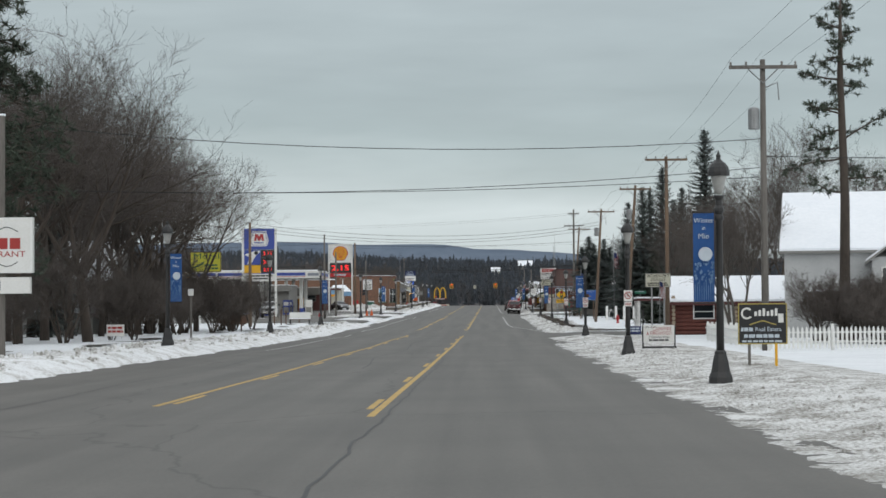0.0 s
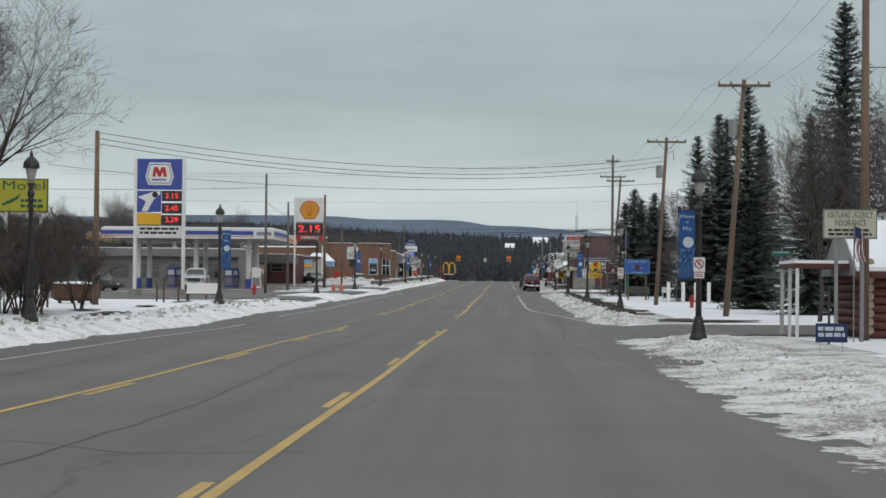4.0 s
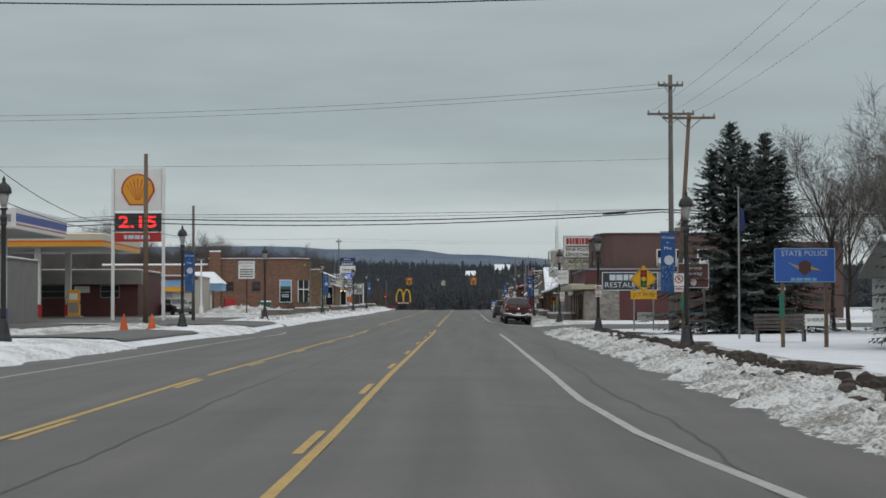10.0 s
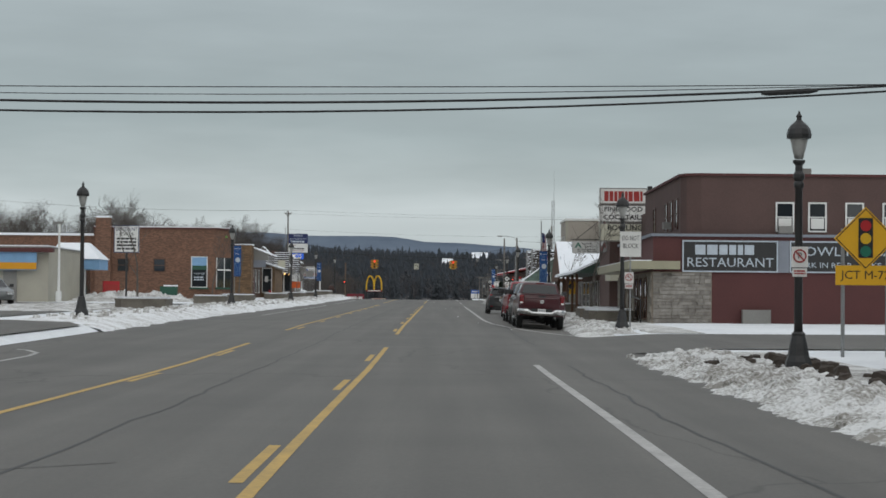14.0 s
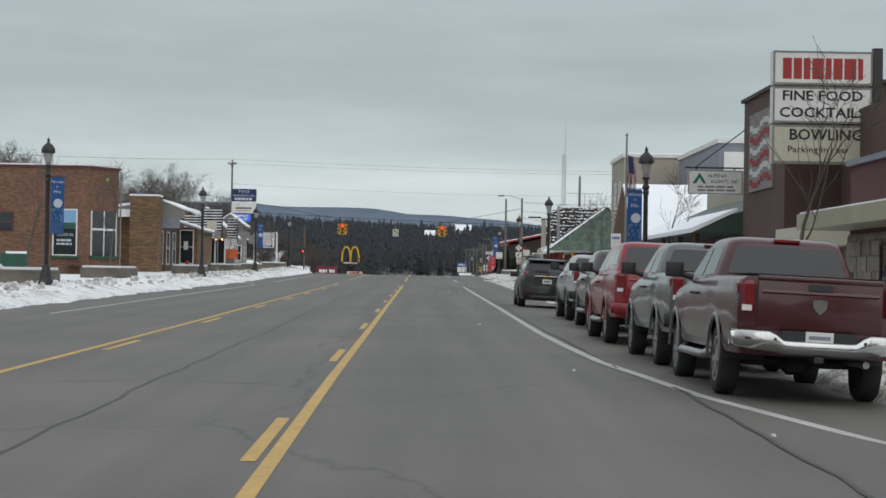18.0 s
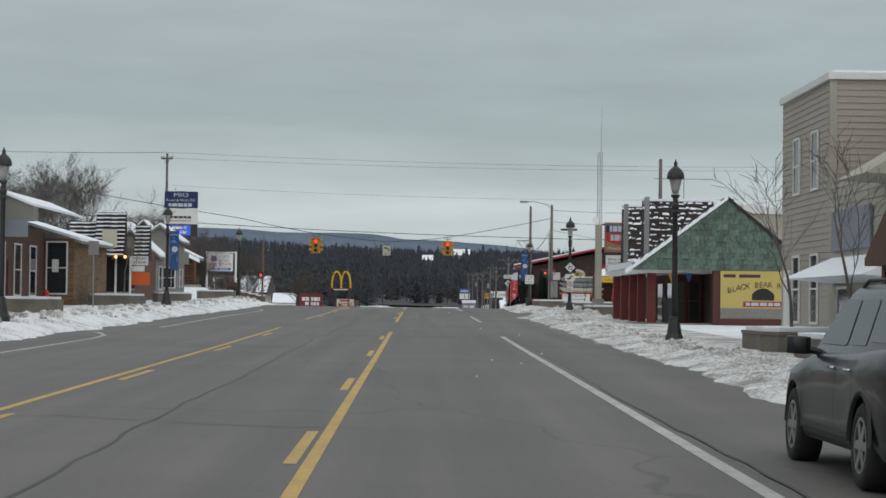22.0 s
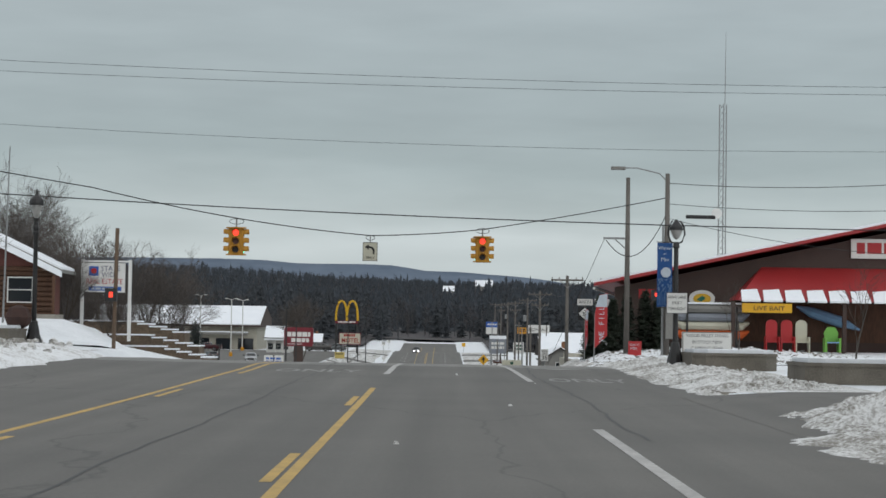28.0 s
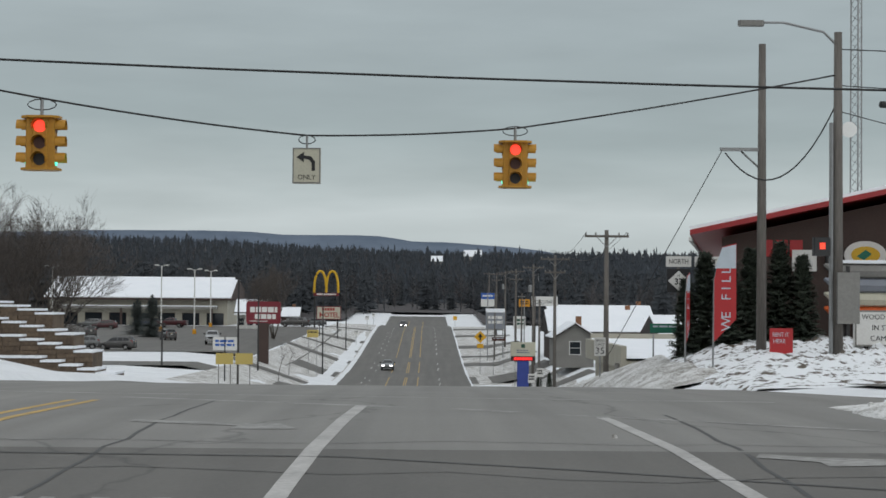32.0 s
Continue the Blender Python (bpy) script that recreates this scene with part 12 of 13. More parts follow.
def statewide_sign():
    x, y = -19.5, 520.5
    z = gz(x, y)
    s = thing("estate_office_sign", x, y, 0, "white real estate sign board between white posts", "sign")
    for xx in (-1.38, 1.38):
        part("post", Geo().box(xx - 0.09, xx + 0.09, -0.09, 0.09, z - 0.3, 7.15), WHITE, s)
    part("top_rail", Geo().box(-1.45, 1.45, -0.06, 0.06, 7.0, 7.1), WHITE, s)
    board(s, -1.28, 1.1, 5.25, 6.95, SIGNWHITE, 0, 0.1)
    part("logo_block", Geo().box(-1.0, -0.45, -0.06, -0.05, 6.2, 6.75), BLUE_SIGN, s, "plain blue and red logo block")
    part("logo_dot", Geo().disc(-0.72, -0.07, 6.48, 0.17, 0.01, 12), SIGN_RED, s)
    words("STATE", 0.42, FLAG_BLUE, s, 0.25, -0.055, 6.62, width=1.1)
    words("WIDE", 0.42, FLAG_BLUE, s, 0.2, -0.055, 6.26, width=0.95)
    words("REAL ESTATE", 0.42, SIGN_RED, s, -0.1, -0.055, 5.86, width=2.1)
    part("lower_band", Geo().box(-1.0, 0.9, -0.06, -0.05, 5.34, 5.58), BLUE_SIGN, s)
    bars(s, -0.85, 0.75, -0.06, 5.46, 0.12, PALE, 1, 0.5, 5)


statewide_sign()
pp = thing("crossing_signal_post", -12.4, 480, gz(-12.4, 480), "weathered brown signal post with a small lit red signal", "signal")
part("pole", Geo().tube([(0, 0, -0.1), (0.05, 0, 4.5)], 0.075, 8), WOODPOLE, pp)
part("housing", Geo().box(-0.32, 0.12, -0.35, -0.05, 1.72, 2.22, 0.03), PLASTIC, pp)
part("lit_lens", Geo().box(-0.16, -0.02, -0.365, -0.35, 1.87, 2.07), LAMP_RED, pp)


def terraces():
    b = thing("retaining_wall", 0, 0, 0, "stepped brown block retaining walls capped with snow", "retaining wall")
    for k, (top, yb, xr) in enumerate(((3.6, 531.6, -16.3), (2.75, 530.4, -15.2), (2.05, 529.2, -14.2), (1.2, 528.0, -13.1))):
        x = xr
        for n_ in range(12):
            w = 0.75 if n_ < 6 else 2.5
            t_ = top - max(0, 4 - n_) * 0.16
            x0 = x - w
            part("block_step", Geo().box(x0 + 0.01, x, yb, yb + 2.6, -1.6, t_), WALLBLOCK, b)
            for c in range(5):
                zz = t_ - 0.2 * (c + 1)
                part("block_course", Geo().box(x0 + 0.02 + 0.03 * (c % 2), x - 0.01 + 0.03 * (c % 2), yb - 0.05 - 0.015 * (c % 2), yb, zz + 0.012, zz + 0.19), WALLBLOCK, b)
            part("snow_cap", Geo().box(x0 - 0.02, x + 0.05, yb - 0.12, yb + 2.6, t_, t_ + 0.09, 0.05), ROOF_SNOW, b)
            x = x0


terraces()
pot = thing("shrub_ball", -13.6, 468.5, gz(-13.6, 468.5) + 0.4, "round leafless ornamental shrub in a planter", "shrub")
part("crown", Geo().lathe([(0.05, 0), (0.35, 0.2), (0.45, 0.45), (0.3, 0.75), (0.05, 0.85)], 10), HEDGE, pot)

# ---- woods and hills beyond the town ----
def jagged_conifer(seed, tiers, sides):
    """A ragged conifer one metre high: tiers of drooping, uneven boughs round a stem."""
    rnd = random.Random(seed)
    vs, fs = [(-0.012, 0, 0), (0.012, 0, 0), (0, 0.01, 0), (0, 0, 0.95)], [(0, 1, 3), (1, 2, 3), (2, 0, 3)]
    for t_ in range(tiers):
        s = t_ / tiers
        zb = 0.10 + 0.82 * s
        r = (0.19 * (1 - s) ** 0.75 + 0.014) * rnd.uniform(0.55, 1.2)
        ox, oy = rnd.uniform(-0.01, 0.01), rnd.uniform(-0.01, 0.01)
        k = len(vs)
        vs.append((ox, oy, zb + 0.95 / tiers * rnd.uniform(1.2, 1.7)))
        a0 = rnd.random() * 6
        for i in range(sides):
            a = a0 + 2 * math.pi * i / sides
            rr = r * (rnd.uniform(0.8, 1.25) if i % 2 else rnd.uniform(0.3, 0.55))
            vs.append((ox + rr * math.cos(a), oy + rr * math.sin(a), zb + rnd.uniform(-0.03, 0.02)))
        fs += [(k, k + 1 + i, k + 1 + (i + 1) % sides) for i in range(sides)]
    return np.array(vs), fs


def tufted_pine(seed):
    """A pine one metre high with a bare lower stem and loose tufts."""
    rnd = random.Random(seed)
    vs, fs = [(-0.014, 0, 0), (0.014, 0, 0), (0, 0.012, 0), (0, 0, 0.95)], [(0, 1, 3), (1, 2, 3), (2, 0, 3)]
    for b in range(20):
        z = 0.30 + 0.66 * b / 20
        a = rnd.random() * 6.28
        reach = (0.21 - 0.15 * max(0.0, b / 20 - 0.35)) * rnd.uniform(0.35, 1.0)
        for k in range(11):
            f = rnd.uniform(0.2, 1.08)
            c = Vector((reach * f * math.cos(a), reach * f * math.sin(a), z + 0.05 * f + rnd.uniform(-0.02, 0.03)))
            k0 = len(vs)
            for _ in range(3):
                vs.append(tuple(c + Vector((rnd.uniform(-1, 1), rnd.uniform(-1, 1), rnd.uniform(-0.8, 0.8))) * 0.029))
            fs.append((k0, k0 + 1, k0 + 2))
    return np.array(vs), fs


def bare_crown(seed):
    """A leafless tree one metre high, of thin rising twigs."""
    rnd = random.Random(seed)
    vs, fs = [], []

    def twig(p, q, w):
        k = len(vs)
        vs.extend([(p[0] - w, p[1], p[2]), (p[0] + w, p[1], p[2]), (p[0], p[1] + w, p[2]), q])
        fs.extend([(k, k + 1, k + 3), (k + 1, k + 2, k + 3), (k + 2, k, k + 3)])

    twig((0, 0, 0), (rnd.uniform(-0.03, 0.03), 0, 0.9), 0.013)
    for i in range(30):
        z = rnd.uniform(0.25, 0.8)
        a = rnd.random() * 6.28
        ln = rnd.uniform(0.14, 0.34) * (1.15 - z * 0.6)
        q = (ln * math.cos(a) * 0.75, ln * math.sin(a) * 0.75, z + ln * 0.8)
        twig((0, 0, z), q, 0.006)
        for j in range(2):
            a2 = a + rnd.uniform(-1, 1)
            m = [c * 0.55 for c in q[:2]] + [z + ln * 0.44]
            twig(m, (m[0] + 0.09 * math.cos(a2), m[1] + 0.09 * math.sin(a2), m[2] + rnd.uniform(0.06, 0.14)), 0.0035)
    return np.array(vs), fs


def scatter(name, kinds, spots, material, label):
    vs, fs, k = [], [], 0
    rnd = random.Random(name)
    for x, y, z, h, w in spots:
        v, f = kinds[rnd.randrange(len(kinds))]
        a = rnd.random() * 6.28
        c, s = math.cos(a) * w, math.sin(a) * w
        vs.append(np.stack([x + v[:, 0] * c - v[:, 1] * s, y + v[:, 0] * s + v[:, 1] * c, z + v[:, 2] * h], 1))
        fs.append(np.array(f) + k)
        k += len(v)
    ge = Geo()
    ge.v, ge.f = np.concatenate(vs).tolist(), np.concatenate(fs).tolist()
    solo(name, ge, material, label, "forest", kind="stuff")


def woods():
    rnd = random.Random(77)
    near, far, bare, pines = [], [], [], []
    y = 572.0
    while y < 4080:
        step = 16 if y < 1500 else 16 + (y - 1500) * 0.022
        gap = 4.4 if y < 1200 else 4.4 + (y - 1200) * 0.002
        half = 0.25 * y + 30
        x = -half
        while x < half:
            xx, yy = x + rnd.uniform(-2, 2) * gap / 4, y + rnd.uniform(-0.5, 0.5) * step
            x += gap * rnd.uniform(0.6, 1.3)
            lo = float(np.interp(yy, [560, 640, 700, 860, 930, 1000, 1060, 1080], [-70, -72, -82, -84, -40, -26, -14, 0]))
            hi = float(np.interp(yy, [560, 640, 760, 900, 960, 1060, 1080], [70, 62, 50, 34, 18, 9, 0]))
            if lo < xx < hi or 12 < xx - 30 * math.sin(yy / 400) < 14:
                continue
            z = gz(xx, yy) - 0.2
            tall = 1.2 if (xx < -26 and 880 < yy < 1150) else 1.0
            h = rnd.uniform(9, 16.5) * tall * (1.0 if yy < 1500 or rnd.random() > 0.06 else 1.4)
            u = rnd.random()
            if u < (0.42 if yy < 1150 else 0.2):
                bare.append((xx, yy, z, h * 0.85, h * 1.0))
            elif u < 0.62:
                pines.append((xx, yy, z, h * 0.85, h * 0.85))
            elif yy < 1150:
                near.append((xx, yy, z, h, h * rnd.uniform(0.9, 1.3)))
            else:
                far.append((xx, yy, z, h, h * rnd.uniform(0.9, 1.4)))
        y += step
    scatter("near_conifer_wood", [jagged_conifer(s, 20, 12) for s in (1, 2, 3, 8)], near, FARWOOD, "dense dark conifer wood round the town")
    # the farther trees take the bluer colour with more haze in it
    scatter("far_conifer_wood", [jagged_conifer(s, 9, 8) for s in (4, 5, 6, 7)], far, FARWOOD_HAZED, "far dark conifer forest over rising land")
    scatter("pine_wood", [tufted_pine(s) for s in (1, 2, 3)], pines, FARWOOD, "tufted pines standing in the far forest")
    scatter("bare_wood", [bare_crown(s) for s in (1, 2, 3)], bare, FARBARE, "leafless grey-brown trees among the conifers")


def forest_floor():
    xs = [-4000, -1500, -900, -600, -400, -250, -160, -90, -40, -22, 14, 26, 60, 110, 180, 300, 450, 650, 950, 1500, 4000]
    ys = [960, 1000, 1060, 1100, 1200, 1350, 1500, 1800, 2200, 2800, 3600, 4300, 4950]
    vs, fs = [], []
    for y in ys:
        for x in xs:
            vs.append((x, y, gz(x, y) + 0.5 + 0.6 * noise.noise((x * 0.02, y * 0.02, 3))))
    w = len(xs)
    for j in range(len(ys) - 1):
        for i in range(w - 1):
            if xs[i] == -22 and ys[j] < 1060:
                continue
            a = j * w + i
            fs.append((a, a + 1, a + w + 1, a + w))
    # under the woods that flank the dip
    for k in range(24):
        ya, yb = 566 + 16.5 * k, 566 + 16.5 * (k + 1)
        for side, edge in ((-1, lambda y: float(np.interp(y, [560, 640, 700, 860, 930, 1000], [-76, -78, -88, -90, -46, -32]))), (1, lambda y: float(np.interp(y, [560, 640, 760, 900, 960], [76, 68, 56, 40, 24])))):
            k0 = len(vs)
            for y in (ya, yb):
                for d in (0, 20, 60, 140, 300, 900):
                    x = edge(y) + side * d
                    vs.append((x, y, gz(x, y) + 0.3))
            for i in range(5):
                q = (k0 + i, k0 + i + 1, k0 + i + 7, k0 + i + 6)
                fs.append(q if side > 0 else q[::-1])
    # sheet added above the snow so that gaps between the trees stay dark
    solo("ground_forest", Geo().add(vs, fs), FARBARE, "dark sheet added over the snow beneath the forest", kind="structure")


def hills():
    vs, fs = [], []
    xs = [-2700 + 36 * i for i in range(151)]
    for x in xs:
        top = float(np.interp(x, [-2700, -1400, -730, -510, -415, -305, -195, -100, -40, 90, 185, 380, 2700], [130, 150, 165, 168, 165, 158, 158, 157, 147, 141, 137, 106, 92]))
        top += 2.6 * noise.noise((x * 0.008, 0.3, 0)) + 1.1 * noise.noise((x * 0.05, 2.3, 0))
        for y, k in ((4480, 0.0), (4700, 0.5), (4840, 0.85), (4890, 1.0), (4960, 0.2)):
            vs.append((x, y, 60 + (top - 60) * k + (4 * noise.noise((x * 0.02, y * 0.02, 1)) if k < 1 else 0)))
    for i in range(len(xs) - 1):
        for j in range(4):
            a = i * 5 + j
            fs.append((a, a + 5, a + 6, a + 1))
    solo("backdrop_hills", Geo().add(vs, fs), HILL, "long wooded hills with blue-grey haze in their colour, under the clouds", "hills", kind="structure", smooth=True)


forest_floor()
hills()
woods()


# ---- the dip beyond the crossing ----
lot("pavement_store_lot", -78, -17.5, 690, 850, 0.06, "wide asphalt parking lot before the grocery store", 8, 14)
lot("pavement_store_drive", -17.5, -12, 700, 716, 0.05, "asphalt drive into the parking lot", 4, 3)
lot("pavement_store_drive_2", -60, -12, 640, 652, 0.05, "asphalt drive beside the store sign", 4, 3)
lot("pavement_valley_drive", 5.2, 30, 575, 590, 0.05, "asphalt drive between snowy verges", 8, 3)
lot("pavement_valley_drive_2", 5.2, 24, 690, 712, 0.05, "asphalt drive between snowy verges", 6, 3)
for k, (xa_, xb_, ya_, yb_) in enumerate(((5.3, 14, 548, 900), (-21, -11.8, 548, 900))):
    lot("ground_verge_%d" % (k + 1), xa_, xb_, ya_, yb_, 0.03, "trodden, thawing snow on the verge", 14, 70, SNOW_DIRTY)
for k, (y0_, y1_) in enumerate(((640, 649), (668, 674), (742, 752), (768, 773), (796, 806), (838, 846), (872, 880))):
    lot("pavement_strip_%d" % (k + 1), 5.2, 16, y0_, y1_, 0.07, "grey slushy drive across the snowy verge", 8, 3)
for k, (y0_, y1_) in enumerate(((664, 671), (742, 750), (776, 781), (806, 815), (858, 864))):
    lot("pavement_strip_%d" % (k + 8), -22, -11.8, y0_, y1_, 0.07, "grey slushy drive across the snowy verge", 8, 3)
lot("pavement_valley_lot", 13, 40, 604, 634, 0.05, "wet asphalt yard behind the poles", 6, 4)
line("lane_line", straight(-5.3, 530, 1000, 15), 0.11, YELLOW_PAINT)
line("lane_line", straight(-1.5, 530, 1000, 15), 0.11, YELLOW_PAINT)
for k in range(22):
    line("lane_dash", straight(-8.4, 540 + 15 * k, 543.5 + 15 * k), 0.16, WHITE_PAINT)
    line("lane_dash", straight(1.3, 540 + 15 * k, 543.5 + 15 * k), 0.16, WHITE_PAINT)


def store_sign():
    z0 = gz(-19.4, 679)
    s = thing("store_pylon_sign", -19.4, 679, z0, "dark red grocery sign on a thick dark pillar", "sign")
    part("pillar", Geo().box(-0.62, 0.62, -0.3, 0.3, -0.1, 1.3 - z0, 0.06), BROWNWALL, s)
    a, b = 1.2 - z0, 3.8 - z0
    part("panel", Geo().extrude_y([(-2.0, a + 0.2), (-1.85, a), (1.85, a), (2.0, a + 0.2), (2.0, b - 0.1), (1.85, b), (-1.85, b), (-2.0, b - 0.2)], -0.25, 0.25), SIGN_DKRED, s, "dark red sign panel with white bars")
    bars(s, -1.55, 1.6, -0.251, b - 0.95, 0.62, SIGNWHITE, 1, 0.5, 5, seed=5)
    bars(s, -1.0, 1.5, -0.251, b - 1.75, 0.55, SIGNWHITE, 1, 0.5, 4, seed=6)
    part("flourish", Geo().box(-1.6, 0.5, -0.256, -0.25, a + 0.28, a + 0.36), SIGNWHITE, s)


def arches_sign():
    z0 = gz(-20.6, 846)
    s = thing("arches_sign", -20.6, 846, z0, "tall sign of two yellow arches on dark posts", "sign")
    b = 5.9 - z0
    for c in (-1.2, 1.2):
        pts = [(c + 1.2 * math.cos(a) * (1 if abs(math.cos(a)) < 0.99 else 1), 0, b + 4.3 * math.sin(a) ** 0.75) for a in [math.pi * i / 16 for i in range(17)]]
        part("arch", Geo().tube(pts, 0.27, 6), GOLDARCH, s, "yellow arch")
    part("name_strip", Geo().box(-2.5, 2.5, -0.15, 0.15, b - 0.62, b - 0.05), SIGN_DKRED, s)
    bars(s, -1.9, 1.9, -0.151, b - 0.33, 0.3, SIGNWHITE, 1, 0.5, 8, seed=8)
    for x in (-2.3, 2.3):
        part("post", Geo().box(x - 0.16, x + 0.16, -0.12, 0.12, -0.1, b + 0.6), BLACK, s)


def motel_board():
    z0 = gz(-17.8, 800)
    s = thing("motel_sign", -17.8, 800, z0, "cream motel sign with red letters on posts", "sign")
    a, b = 0.9 - z0, 3.2 - z0
    board(s, -2.15, 2.15, a, b, CREAM, 0, 0.3)
    rim(s, -2.15, 2.15, a, b, 0.12, SIGN_DKRED, -0.17)
    words("MOTEL", 1.25, RED_INK, s, 0.1, -0.16, a + 0.75, width=3.5, bold=0.03)
    bars(s, -1.2, 1.2, -0.152, b - 0.5, 0.5, RED_INK, 1, 0.5, 4, seed=4)
    for x in (-1.6, 1.6):
        post(s, x, a, 0.16, BLACK)


SIGN_DKRED = mat("dark_red_sign_panel", (0.17, 0.012, 0.022), 0.45, col2=(0.14, 0.011, 0.02), bump=0)
store_sign()
arches_sign()
motel_board()
pole_sign("bank_sign", -17.9, 620, 0.6 - gz(-17.9, 620), 2.1, 1.15, SIGNWHITE, "white sign with blue bars on a post", ink=BLUE_SIGN, pm=BLACK, post_w=0.12, bars_=2)
for x in (-15.9, -14.4):
    pole_sign("yellow_box_sign", x, 600, -0.3 - gz(x, 600), 1.35, 0.85, BEARYELLOW, "plain pale yellow sign panel on posts", pm=WOODGREY, posts=(-0.45, 0.45), group="yellow panels")
pole_sign("yellow_notice", -14.3, 690, 0.4 - gz(-14.3, 690), 1.4, 0.9, BEARYELLOW, "small yellow notice on two posts", ink=INK, bars_=1, posts=(-0.5, 0.5), pm=STEEL)
for x, y, h in ((-12.9, 800, 2.6), (-12.8, 860, 3.0), (-12.7, 905, 2.6)):
    pole_sign("road_sign", x, y, h, 0.75, 0.75, SIGNWHITE, "white road sign at the verge", bars_=1, group="far road signs")


def lot_lamp(x, y, h):
    p = thing("lot_lamp", x, y, gz(x, y), "tall pale parking lot lamp with two heads", "lamp post", "parking lot lamps")
    part("base", Geo().lathe([(0.32, 0), (0.32, 0.8), (0.28, 0.85)], 10), SHELL_YELLOW, p, "yellow painted footing")
    part("pole", Geo().tube([(0, 0, 0.8), (0, 0, h)], [0.13, 0.09], 8), SIGNWHITE, p)
    for s in (-1, 1):
        part("arm", Geo().tube([(0, 0, h - 0.1), (s * 0.7, 0, h + 0.1)], 0.05, 5), SIGNWHITE, p)
        part("lamp_head", Geo().prism([(s * 0.6, -0.2), (s * 1.25, -0.16), (s * 1.25, 0.16), (s * 0.6, 0.2)][::s], h + 0.06, h + 0.24), SIGNWHITE, p)


lot_lamp(-47.6, 801.6, 11.6)
lot_lamp(-39.4, 781.7, 10.8)
lot_lamp(-43.0, 840, 11.0)
lot_lamp(-61.0, 770, 11.0)


def dark_pole(x, y, top):
    z = gz(x, y)
    p = thing("dark_lamp_post", x, y, z, "slender dark pole beside the road", "pole", "dark poles")
    part("pole", Geo().tube([(0, 0, 0), (0, 0, top - z)], [0.1, 0.07], 7), BLACK, p)
    part("lamp_head", Geo().box(-0.28, 0.28, -0.14, 0.14, top - z - 0.1, top - z + 0.08, 0.05), BLACK, p)


dark_pole(-16.0, 612, 5.6)
dark_pole(-26.0, 640, 1.5)
dark_pole(-13.6, 700, 5.6)
dark_pole(-18.4, 660, 4.4)
dark_pole(-13.9, 780, 6.5)


def grocery():
    x0, x1, y0, y1, z0 = -78, -41.5, 858, 885, -2.4
    b = thing("grocery_store", 0, 0, 0, "long low store under a snow-covered roof", "store")
    part("wall", Geo().box(x0, x1, y0, y1, z0 - 0.5, 4.2), BEIGE, b)
    part("roof", Geo().extrude_x([(y0 - 2, 4.2), (y1 + 1, 4.2), (y1 + 1, 6.4), ((y0 + y1) / 2, 8.9), (y0 - 2, 4.6)], x0 - 1, x1 + 1), BROWNWALL, b)
    part("roof_snow", Geo().extrude_x([(y0 - 1.95, 4.62), ((y0 + y1) / 2, 8.92), (y1 + 1, 6.42), (y1 + 1, 6.6), ((y0 + y1) / 2, 9.15), (y0 - 1.95, 4.82)], x0 - 0.9, x1 + 0.9), ROOF_SNOW, b, "thick snow on the roof")
    for i in range(7):
        window(b, "s", x0 + 4 + i * 5, 0.2, 3.4, 2.6, y0, BROWNWALL, GLASS, False)
    part("canopy", Geo().box(x0 + 2, x1 - 2, y0 - 2.6, y0 - 0.01, 2.4, 2.9), GREYWALL, b)
    part("canopy_snow", Geo().box(x0 + 2, x1 - 2, y0 - 2.6, y0 - 0.01, 2.9, 3.1), ROOF_SNOW, b)
    for x in (x0 + 3, x0 + 15, x1 - 3):
        part("canopy_post", Geo().box(x - 0.2, x + 0.2, y0 - 2.5, y0 - 2.1, z0 - 0.4, 2.4), BROWNWALL, b)


def far_house(name, x0, x1, y0, y1, z0, ze, zr, wall, label, ridge="x", wins=2, cat="house"):
    b = thing(name, 0, 0, 0, label, cat)
    if ridge == "x":
        part("wall", Geo().extrude_x([(y0, z0 - 0.4), (y1, z0 - 0.4), (y1, ze - 0.14), ((y0 + y1) / 2, zr - 0.16), (y0, ze - 0.14)], x0, x1), wall, b)
        gable_roof_x(b, x0, x1, y0, y1, ze, zr, SHAKE_DARK, 0.5)
    else:
        part("wall", Geo().extrude_y([(x0, z0 - 0.4), (x1, z0 - 0.4), (x1, ze - 0.14), ((x0 + x1) / 2, zr - 0.16), (x0, ze - 0.14)], y0, y1), wall, b)
        gable_roof_y(b, x0, x1, y0, y1, ze, zr, SHAKE_DARK, 0.5)
    h = min(1.3, (ze - z0) * 0.45)
    for i in range(wins):
        window(b, "s", x0 + (x1 - x0) * (i + 0.5) / wins, z0 + (ze - z0) * 0.55, min(1.1, (x1 - x0) * 0.3), h, y0)
    part("chimney", Geo().box(x1 - 1.4, x1 - 0.8, (y0 + y1) / 2 + 0.4, (y0 + y1) / 2 + 1.0, ze, zr + 0.7), BRICK, b)
    return b


grocery()
h_ = far_house("white_cottage", -36.5, -31.5, 826, 834, -2.4, 2.2, 4.3, WHITE, "small white house with columns and a snowy roof", "x", 3)
for x in (-36.3, -34.6, -33.0, -31.7):
    part("column", Geo().lathe([(0.16, 0), (0.12, 0.2), (0.12, 3.6), (0.16, 3.8)], 8, x, 825.0, -2.4), WHITE, h_)
part("porch_roof", Geo().box(-36.9, -31.1, 824.6, 826.0, 1.4, 1.75), ROOF_SNOW, h_)
far_house("cabin", -31.0, -27.5, 866, 872, -1.9, 1.2, 2.8, BROWNWALL, "low dark shed with a snowy roof", "x", 1)

# parked and waiting vehicles in the dip
def in_lot(fn, x, y, paint, label, turn, **k):
    return fn(x, y, gz(x, y) + 0.05, paint, label, turn=turn, **k)


